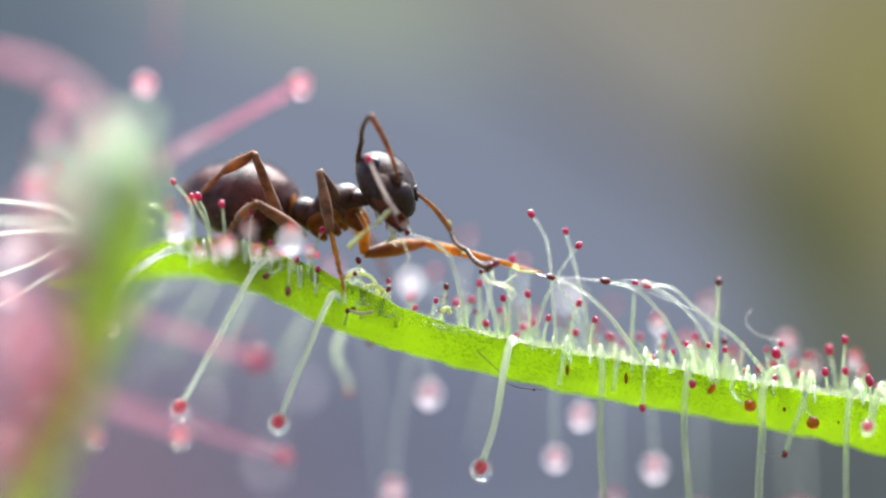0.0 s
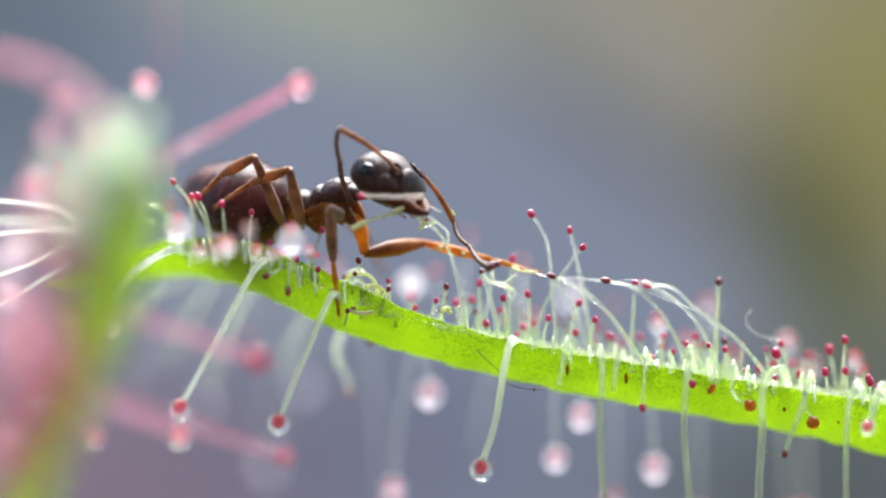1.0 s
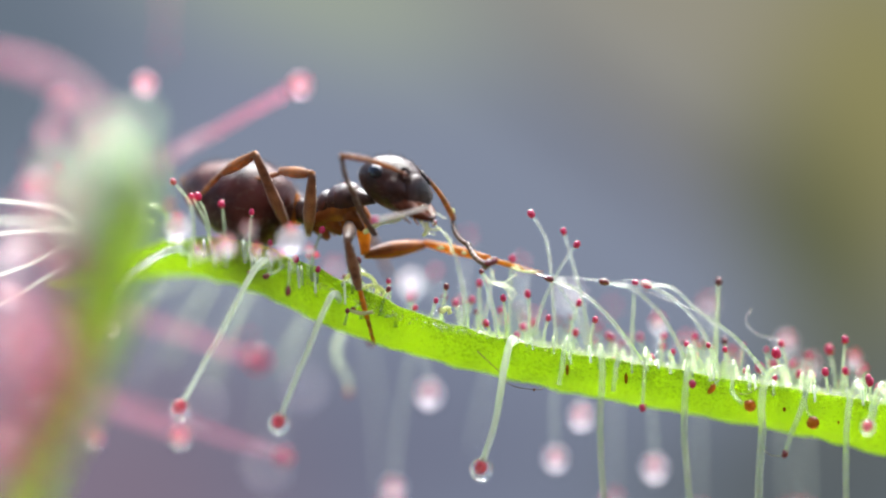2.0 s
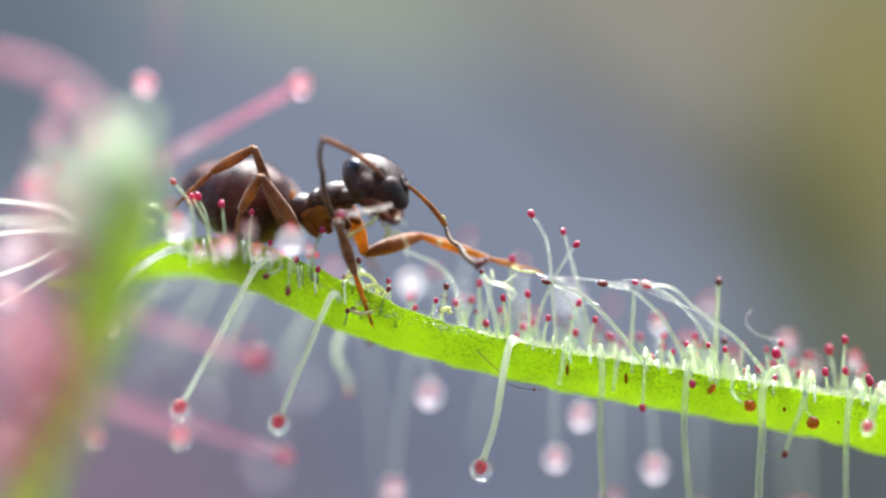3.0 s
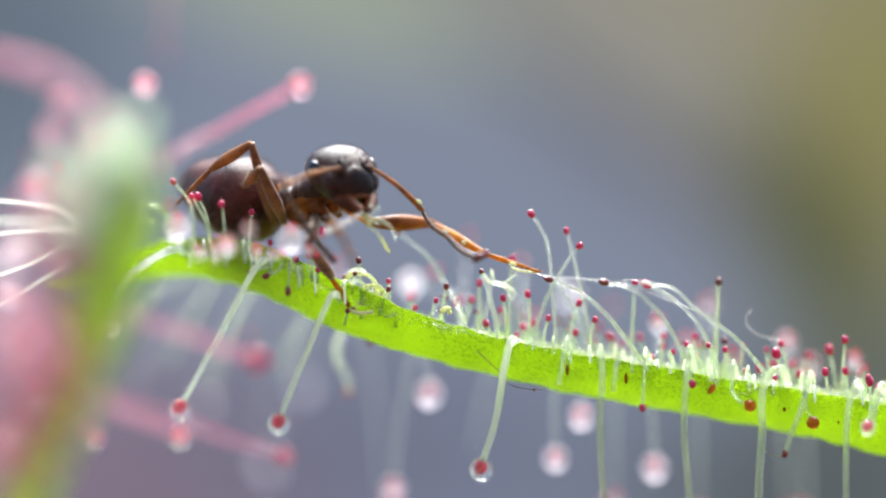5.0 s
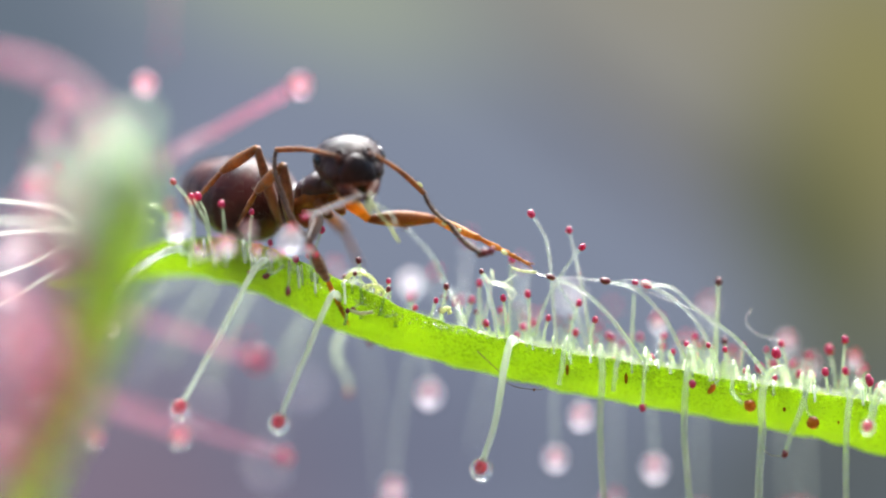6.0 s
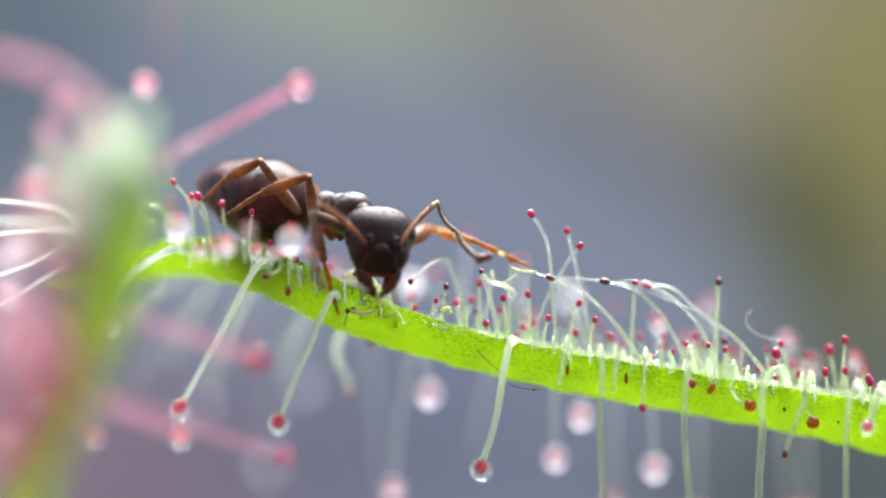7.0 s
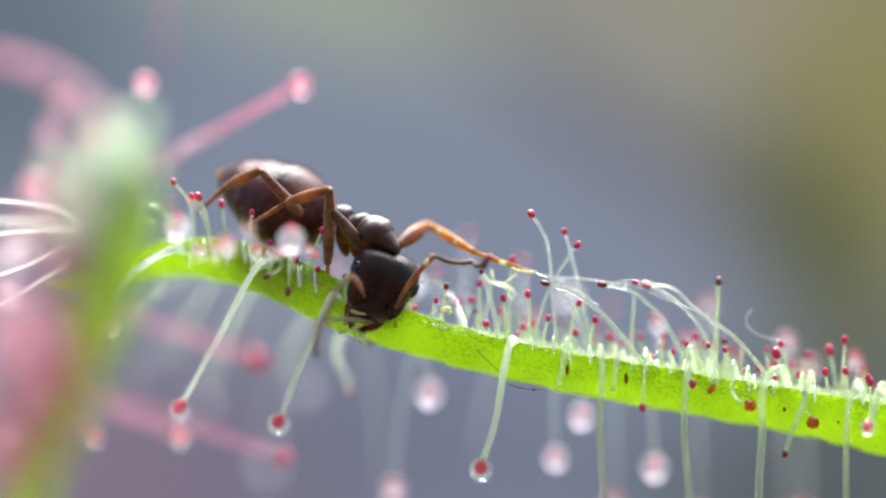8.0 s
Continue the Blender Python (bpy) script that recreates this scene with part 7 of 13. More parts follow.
def motions():
    """Rows of seconds and poses for the struggling ant and the tentacle that it drags."""
    walk(ANT["root"], [
        (0, pose(-0.002493, 0.000150, 0.000561, 19.6, -17.7, -31.2)), (0.1, pose(-0.002493, 0.000150, 0.000561, 19.3, -17.7, -32.9)),
        (0.2, pose(-0.002493, 0.000150, 0.000581, 18.9, -17.7, -35.4)), (0.3, pose(-0.002523, 0.000150, 0.000611, 18.7, -16.7, -35.7)),
        (0.4, pose(-0.002543, 0.000150, 0.000631, 18.4, -15.8, -36.1)), (0.5, pose(-0.002493, 0.000150, 0.000551, 17.8, -14.9, -38.6)),
        (0.6, pose(-0.002463, 0.000150, 0.000511, 18.6, -15.4, -34.7)), (0.8, pose(-0.002393, 0.000150, 0.000531, 20.6, -19.1, -25.7)),
        (1, pose(-0.002523, 0.000150, 0.000691, 18.2, -16.2, -37.4)), (1.2, pose(-0.002483, 0.000150, 0.000611, 18.2, -15.4, -37.0)),
        (1.4, pose(-0.002443, 0.000150, 0.000571, 18.1, -15.8, -37.6)), (1.5, pose(-0.002423, 0.000150, 0.000571, 18.1, -15.8, -37.6)),
        (1.6, pose(-0.002423, 0.000150, 0.000571, 19.1, -16.8, -33.4)), (1.7, pose(-0.002403, 0.000150, 0.000571, 19.2, -16.8, -32.6)),
        (2.25, pose(-0.002473, 0.000150, 0.000611, 18.1, -17.6, -39.1)), (2.8, pose(-0.002543, 0.000150, 0.000651, 16.8, -16.7, -44.2)),
        (3, pose(-0.002523, 0.000150, 0.000631, 16.6, -15.8, -44.5)), (3.2, pose(-0.002503, 0.000150, 0.000611, 16.5, -15.3, -44.6)),
        (3.4, pose(-0.002543, 0.000150, 0.000611, 15.3, -13.9, -48.6)), (3.5, pose(-0.002563, 0.000150, 0.000611, 15.1, -13.0, -48.8)),
        (3.6, pose(-0.002603, 0.000150, 0.000671, 15.1, -14.8, -49.6)), (3.8, pose(-0.002683, 0.000150, 0.000791, 15.6, -17.5, -49.5)),
        (4, pose(-0.002663, 0.000150, 0.000791, 16.5, -20.3, -48.0)), (4.2, pose(-0.002683, 0.000150, 0.000791, 15.5, -19.4, -50.7)),
        (4.4, pose(-0.002693, 0.000150, 0.000771, 16.3, -20.3, -48.6)), (4.5, pose(-0.002693, 0.000150, 0.000791, 17.6, -22.2, -45.4)),
        (4.6, pose(-0.002723, 0.000150, 0.000771, 15.9, -19.4, -49.5)), (4.7, pose(-0.002743, 0.000150, 0.000751, 14.9, -17.5, -51.8)),
        (5.25, pose(-0.002723, 0.000150, 0.000771, 13.8, -16.6, -54.8)), (5.8, pose(-0.002693, 0.000150, 0.000791, 12.9, -14.7, -56.8)),
        (6, pose(-0.002643, 0.000150, 0.000791, 13.7, -17.5, -55.8)), (6.2, pose(-0.002543, 0.000150, 0.000711, 11.5, -7.6, -58.8)),
        (6.4, pose(-0.002393, 0.000150, 0.000611, 11.7, -6.3, -57.9)), (6.5, pose(-0.002363, 0.000150, 0.000651, 12.6, -10.3, -56.0)),
        (6.6, pose(-0.002293, 0.000150, 0.000731, 12.6, -9.8, -56.1)), (6.8, pose(-0.002123, 0.000150, 0.000751, 11.2, 1.2, -57.7)),
        (7, pose(-0.002103, 0.000150, 0.000691, 11.7, 0.3, -56.2)), (7.2, pose(-0.002063, 0.000150, 0.000711, 13.0, -5.0, -52.9)),
        (7.4, pose(-0.002143, 0.000150, 0.000631, 14.6, 0.2, -45.5)), (7.5, pose(-0.002103, 0.000150, 0.000591, 14.6, 1.1, -45.5)),
        (7.6, pose(-0.002083, 0.000150, 0.000531, 15.3, 5.4, -41.5)), (7.8, pose(-0.001962, 0.000150, 0.000511, 15.1, 11.2, -42.0)),
        (8, pose(-0.001842, 0.000150, 0.000481, 14.9, 13.9, -42.7)),
    ])
    walk(ANT["gaster"], [
        (0, pose(-0.000326, 0.000025, 0.000236, 14.1, -27.9, 165.1)), (0.1, pose(-0.000324, 0.000013, 0.000239, 13.4, -28.6, 167.0)),
        (0.2, pose(-0.000343, -0.000019, 0.000234, 12.6, -29.8, 168.8)), (0.3, pose(-0.000354, -0.000034, 0.000202, 12.6, -29.2, 168.3)),
        (0.4, pose(-0.000370, -0.000050, 0.000183, 12.5, -28.7, 167.9)), (0.5, pose(-0.000375, -0.000073, 0.000216, 9.7, -33.1, 175.0)),
        (0.6, pose(-0.000400, -0.000054, 0.000212, 12.6, -34.4, 168.4)), (0.8, pose(-0.000474, -0.000001, 0.000234, 18.6, -28.6, 153.6)),
        (1, pose(-0.000413, -0.000097, 0.000149, 12.3, -28.2, 168.5)), (1.2, pose(-0.000387, -0.000067, 0.000211, 11.4, -28.5, 170.5)),
        (1.4, pose(-0.000397, -0.000078, 0.000232, 11.0, -31.1, 171.8)), (1.5, pose(-0.000404, -0.000083, 0.000236, 10.4, -32.5, 173.8)),
        (1.6, pose(-0.000411, -0.000045, 0.000236, 12.8, -31.8, 168.3)), (1.7, pose(-0.000428, -0.000046, 0.000242, 13.1, -31.5, 167.4)),
        (2.25, pose(-0.000401, -0.000096, 0.000255, 11.1, -33.2, 172.2)), (2.8, pose(-0.000389, -0.000142, 0.000253, 8.9, -32.4, 176.2)),
        (3, pose(-0.000384, -0.000140, 0.000243, 8.3, -31.7, 177.3)), (3.2, pose(-0.000385, -0.000143, 0.000240, 8.1, -31.3, 177.7)),
        (3.4, pose(-0.000362, -0.000166, 0.000225, 5.8, -30.3, -177.8)), (3.5, pose(-0.000364, -0.000169, 0.000219, 6.0, -29.3, -178.1)),
        (3.6, pose(-0.000361, -0.000176, 0.000212, 6.0, -31.0, -178.6)), (3.8, pose(-0.000359, -0.000173, 0.000189, 7.1, -33.1, 179.1)),
        (4, pose(-0.000358, -0.000154, 0.000185, 8.7, -35.1, 176.5)), (4.2, pose(-0.000345, -0.000168, 0.000152, 6.8, -34.8, 179.6)),
        (4.4, pose(-0.000351, -0.000150, 0.000136, 8.7, -35.6, 176.4)), (4.5, pose(-0.000351, -0.000116, 0.000120, 11.4, -37.1, 172.0)),
        (4.6, pose(-0.000331, -0.000138, 0.000117, 7.8, -35.6, 178.0)), (4.7, pose(-0.000315, -0.000146, 0.000143, 5.7, -33.8, -178.3)),
        (5.25, pose(-0.000307, -0.000167, 0.000136, 3.0, -33.6, -173.1)), (5.8, pose(-0.000298, -0.000175, 0.000122, 1.1, -32.2, -169.2)),
        (6, pose(-0.000324, -0.000202, 0.000155, 2.5, -32.9, -172.6)), (6.2, pose(-0.000345, -0.000270, 0.000103, 0.4, -26.1, -164.3)),
        (6.4, pose(-0.000377, -0.000307, 0.000107, -0.5, -28.8, -159.9)), (6.5, pose(-0.000392, -0.000298, 0.000120, -1.0, -34.4, -161.0)),
        (6.6, pose(-0.000387, -0.000292, 0.000114, -1.6, -32.5, -158.8)), (6.8, pose(-0.000363, -0.000295, 0.000031, 0.4, -17.8, -150.9)),
        (7, pose(-0.000372, -0.000282, 0.000047, 1.6, -21.0, -158.7)), (7.2, pose(-0.000398, -0.000264, 0.000098, 0.6, -26.6, -159.2)),
        (7.4, pose(-0.000320, -0.000083, 0.000125, 2.0, -25.0, -151.0)), (7.5, pose(-0.000314, -0.000077, 0.000118, 3.4, -24.5, -157.2)),
        (7.6, pose(-0.000342, -0.000074, 0.000092, 6.2, -22.1, -162.9)), (7.8, pose(-0.000355, -0.000107, 0.000031, 7.7, -16.5, -167.1)),
        (8, pose(-0.000399, -0.000170, -0.000003, 7.6, -12.5, -172.4)),
    ])
    walk(ANT["petiole"], [
        (0, pose(-0.000130, 0.000000, 0.000000, -9.0, 21.4, 4.6)), (0.1, pose(-0.000130, 0.000000, 0.000000, -8.1, 21.8, 6.4)),
        (0.2, pose(-0.000130, -0.000000, 0.000000, -6.5, 21.4, 9.9)), (0.3, pose(-0.000130, -0.000000, -0.000000, -6.1, 19.0, 11.0)),
        (0.4, pose(-0.000130, 0.000000, -0.000000, -5.8, 17.1, 12.1)), (0.5, pose(-0.000130, 0.000000, 0.000000, -4.4, 18.4, 15.1)),
        (0.6, pose(-0.000130, -0.000000, -0.000000, -6.3, 17.7, 11.3)), (0.8, pose(-0.000130, -0.000000, 0.000000, -10.6, 18.4, 1.9)),
        (1, pose(-0.000130, 0.000000, -0.000000, -4.4, 15.0, 14.9)), (1.2, pose(-0.000130, 0.000000, 0.000000, -5.2, 18.1, 13.6)),
        (1.4, pose(-0.000130, 0.000000, 0.000000, -4.7, 19.3, 14.3)), (1.5, pose(-0.000130, 0.000000, 0.000000, -4.6, 19.3, 14.5)),
        (1.6, pose(-0.000130, 0.000000, 0.000000, -6.9, 19.4, 9.6)), (1.7, pose(-0.000130, -0.000000, -0.000000, -7.2, 19.3, 9.0)),
        (2.25, pose(-0.000130, 0.000000, 0.000000, -3.5, 21.3, 15.8)), (2.8, pose(-0.000130, 0.000000, -0.000000, -0.5, 20.9, 21.8)),
        (3, pose(-0.000130, 0.000000, 0.000000, -0.6, 20.1, 22.1)), (3.2, pose(-0.000130, 0.000000, 0.000000, -0.6, 19.6, 22.4)),
        (3.4, pose(-0.000130, 0.000000, 0.000000, 1.3, 18.4, 26.8)), (3.5, pose(-0.000130, 0.000000, -0.000000, 1.1, 17.6, 27.1)),
        (3.6, pose(-0.000130, -0.000000, -0.000000, 2.2, 18.1, 27.9)), (3.8, pose(-0.000130, 0.000000, -0.000000, 3.1, 18.5, 27.4)),
        (4, pose(-0.000130, 0.000000, -0.000000, 2.8, 20.1, 25.2)), (4.2, pose(-0.000130, 0.000000, 0.000000, 4.4, 17.8, 28.1)),
        (4.4, pose(-0.000130, 0.000000, 0.000000, 3.1, 17.7, 25.5)), (4.5, pose(-0.000130, 0.000000, -0.000000, 1.1, 18.2, 21.2)),
        (4.6, pose(-0.000130, -0.000000, 0.000000, 3.2, 16.5, 26.1)), (4.7, pose(-0.000130, 0.000000, -0.000000, 4.1, 16.9, 28.7)),
        (5.25, pose(-0.000130, 0.000000, 0.000000, 5.8, 15.7, 32.2)), (5.8, pose(-0.000130, 0.000000, 0.000000, 6.2, 13.7, 34.4)),
        (6, pose(-0.000130, -0.000000, 0.000000, 7.1, 16.6, 34.0)), (6.2, pose(-0.000130, -0.000000, 0.000000, 4.2, 7.9, 39.0)),
        (6.4, pose(-0.000130, 0.000000, -0.000000, 3.3, 7.3, 39.1)), (6.5, pose(-0.000130, -0.000000, 0.000000, 4.5, 9.8, 36.8)),
        (6.6, pose(-0.000130, 0.000000, 0.000000, 4.3, 9.4, 36.8)), (6.8, pose(-0.000130, 0.000000, 0.000000, -1.1, 0.0, 39.8)),
        (7, pose(-0.000130, 0.000000, 0.000000, -1.1, 1.3, 38.0)), (7.2, pose(-0.000130, 0.000000, 0.000000, 0.3, 6.4, 34.0)),
        (7.4, pose(-0.000130, 0.000000, -0.000000, -5.4, 5.8, 23.7)), (7.5, pose(-0.000130, 0.000000, 0.000000, -5.7, 5.0, 23.7)),
        (7.6, pose(-0.000130, -0.000000, 0.000000, -8.2, 0.5, 21.2)), (7.8, pose(-0.000130, -0.000000, 0.000000, -10.1, -6.2, 24.1)),
        (8, pose(-0.000130, 0.000000, 0.000000, -11.2, -8.8, 27.2)),
    ])
    walk(ANT["head"], [
        (0, pose(0.001858, -0.000080, -0.000032, -72.1, 37.0, -60.1)), (0.1, pose(0.001862, -0.000040, -0.000040, -63.0, 42.3, -49.0)),
        (0.2, pose(0.001903, -0.000000, -0.000104, -49.6, 38.3, -32.1)), (0.3, pose(0.001895, 0.000018, -0.000133, -38.3, 36.8, -24.3)),
        (0.4, pose(0.001877, 0.000042, -0.000150, -27.1, 36.7, -17.3)), (0.5, pose(0.001934, 0.000111, -0.000266, -18.8, 37.4, -13.8)),
        (0.6, pose(0.001954, 0.000036, -0.000264, -22.7, 30.0, -21.9)), (0.8, pose(0.001998, -0.000081, -0.000261, -28.5, 22.8, -33.6)),
        (1, pose(0.001942, 0.000112, -0.000096, -27.8, 38.4, -22.1)), (1.2, pose(0.001934, 0.000091, -0.000171, -25.2, 41.6, -20.8)),
        (1.4, pose(0.001924, 0.000058, -0.000108, -22.1, 34.4, -17.3)), (1.5, pose(0.001943, 0.000081, -0.000110, -20.6, 36.5, -14.4)),
        (1.6, pose(0.001973, 0.000045, -0.000067, -25.5, 35.0, -22.0)), (1.7, pose(0.001997, 0.000048, -0.000078, -27.7, 35.0, -23.8)),
        (2.25, pose(0.001929, 0.000046, -0.000106, -45.9, 41.2, -37.3)), (2.8, pose(0.001827, 0.000038, -0.000067, -55.5, 44.0, -48.7)),
        (3, pose(0.001882, 0.000049, -0.000080, -50.9, 35.0, -41.3)), (3.2, pose(0.001908, 0.000056, -0.000101, -55.9, 33.7, -50.5)),
        (3.4, pose(0.001836, 0.000068, -0.000086, -66.1, 40.0, -68.7)), (3.5, pose(0.001792, 0.000048, -0.000122, -70.5, 41.2, -78.2)),
        (3.6, pose(0.001782, 0.000057, -0.000149, -73.6, 44.2, -79.2)), (3.8, pose(0.001800, 0.000067, -0.000077, -74.1, 49.5, -75.1)),
        (4, pose(0.001809, 0.000048, -0.000082, -74.6, 53.2, -73.2)), (4.2, pose(0.001771, 0.000001, -0.000118, -51.9, 52.8, -49.0)),
        (4.4, pose(0.001759, -0.000023, 0.000007, -41.4, 54.0, -45.0)), (4.5, pose(0.001805, -0.000021, 0.000057, -36.9, 50.4, -43.5)),
        (4.6, pose(0.001778, -0.000011, 0.000057, -25.9, 49.2, -31.9)), (4.7, pose(0.001758, -0.000022, -0.000004, -22.5, 45.6, -26.9)),
        (5.25, pose(0.001766, 0.000022, -0.000003, -16.1, 42.5, -22.3)), (5.8, pose(0.001772, 0.000049, 0.000013, -11.5, 36.7, -20.3)),
        (6, pose(0.001840, 0.000084, 0.000089, -17.3, 38.3, -33.1)), (6.2, pose(0.001686, 0.000142, -0.000253, -25.6, 59.0, -53.9)),
        (6.4, pose(0.001633, 0.000006, -0.000400, -6.4, 52.6, -28.4)), (6.5, pose(0.001649, 0.000035, -0.000302, -13.9, 54.8, -37.7)),
        (6.6, pose(0.001629, 0.000037, -0.000272, -30.3, 56.5, -58.0)), (6.8, pose(0.001586, -0.000020, -0.000658, -20.2, 60.4, -46.3)),
        (7, pose(0.001617, -0.000024, -0.000555, -24.0, 51.9, -44.8)), (7.2, pose(0.001605, -0.000078, -0.000433, -30.6, 55.9, -50.1)),
        (7.4, pose(0.001601, -0.000179, -0.000580, -14.0, 64.5, -38.2)), (7.5, pose(0.001594, -0.000162, -0.000625, -25.0, 73.1, -50.9)),
        (7.6, pose(0.001307, -0.000084, -0.000769, -145.7, 77.9, 177.0)), (7.8, pose(0.001265, -0.000160, -0.000841, -87.4, 71.8, -122.0)),
        (8, pose(0.001239, -0.000204, -0.000793, -66.1, 62.8, -100.2)),
    ])
    walk(ANT["held_tentacle"], [
        (0, pose(0.000905, -0.000181, 0.000038, 141.0, -13.3, -123.7)), (0.5, pose(0.001028, -0.000068, -0.000021, 138.4, 10.1, -119.3)),
        (1, pose(0.000919, -0.000082, 0.000182, 138.0, 16.3, -120.3)), (1.5, pose(0.000947, -0.000102, 0.000056, 141.6, 18.7, -109.7)),
        (3, pose(0.000933, -0.000127, 0.000134, 161.2, 21.5, -69.2)), (3.5, pose(0.001019, -0.000116, -0.000043, 147.9, -27.1, -104.6)),
        (3.8, pose(0.001003, -0.000032, 0.000010, 143.0, -3.8, -35.5)), (4, pose(0.000927, -0.000081, 0.000045, 144.7, 3.1, -11.3)),
        (4.5, pose(0.001066, -0.000111, -0.000128, 149.5, -3.3, -48.1)), (6, pose(0.001024, -0.000066, -0.000013, 151.8, 7.4, -73.1)),
        (6.5, pose(0.000854, -0.000254, 0.000075, 142.8, -38.6, -76.9)), (7, pose(0.001003, -0.000208, -0.000029, 149.0, -45.6, -86.3)),
        (7.5, pose(0.000992, -0.000071, -0.000001, 154.5, -47.0, -93.9)), (8, pose(0.000677, 0.000115, 0.000041, 140.6, -20.7, -75.5)),
    ])
    walk(ANT["ribbon"], [
        (0, pose(0.000816, -0.000291, -0.000013, -13.1, 76.9, -26.1)), (0.5, pose(0.000816, -0.000257, -0.000106, -127.3, 44.6, -158.9)),
        (1, pose(0.000783, -0.000305, -0.000118, -106.5, 42.1, -125.7)), (1.5, pose(0.000730, -0.000355, -0.000219, -155.9, 44.6, 176.8)),
        (3, pose(0.000965, -0.000237, -0.000158, -151.9, 60.1, -178.9)), (3.5, pose(0.001109, -0.000017, -0.000075, 69.9, 71.4, 29.5)),
        (3.8, pose(0.001106, 0.000061, -0.000016, 115.0, 51.6, 83.8)), (4, pose(0.001031, -0.000044, -0.000019, 121.7, 41.4, 93.7)),
        (4.5, pose(0.001036, -0.000137, -0.000115, 118.0, 45.5, 88.3)), (6, pose(0.001082, 0.000062, -0.000052, 104.9, 56.4, 72.5)),
        (6.5, pose(0.001052, -0.000139, -0.000052, 159.6, 50.7, 132.2)), (7, pose(0.001049, -0.000030, -0.000024, 145.2, 74.3, 117.3)),
        (7.5, pose(0.001002, -0.000072, -0.000002, 81.2, 63.0, 46.7)), (8, pose(0.000797, -0.000047, 0.000002, 26.4, 69.8, -9.8)),
    ])
    for key, side in (("mandible_r", -1), ("mandible_l", 1)):
        hinge = Matrix.Translation((0.00046, 0.0003 * side, -0.0001))
        walk(ANT[key], [(t, hinge @ pose(0, 0, 0, 0, down, a * side) @ hinge.inverted())
                        for t, a, down in ((0, 0, 0), (6.3, 0, 0), (6.5, 5, 0), (6.8, 3, 0), (7.1, 3, 0), (7.5, 17, 0), (7.8, 9, 25), (8, 7, 38))])
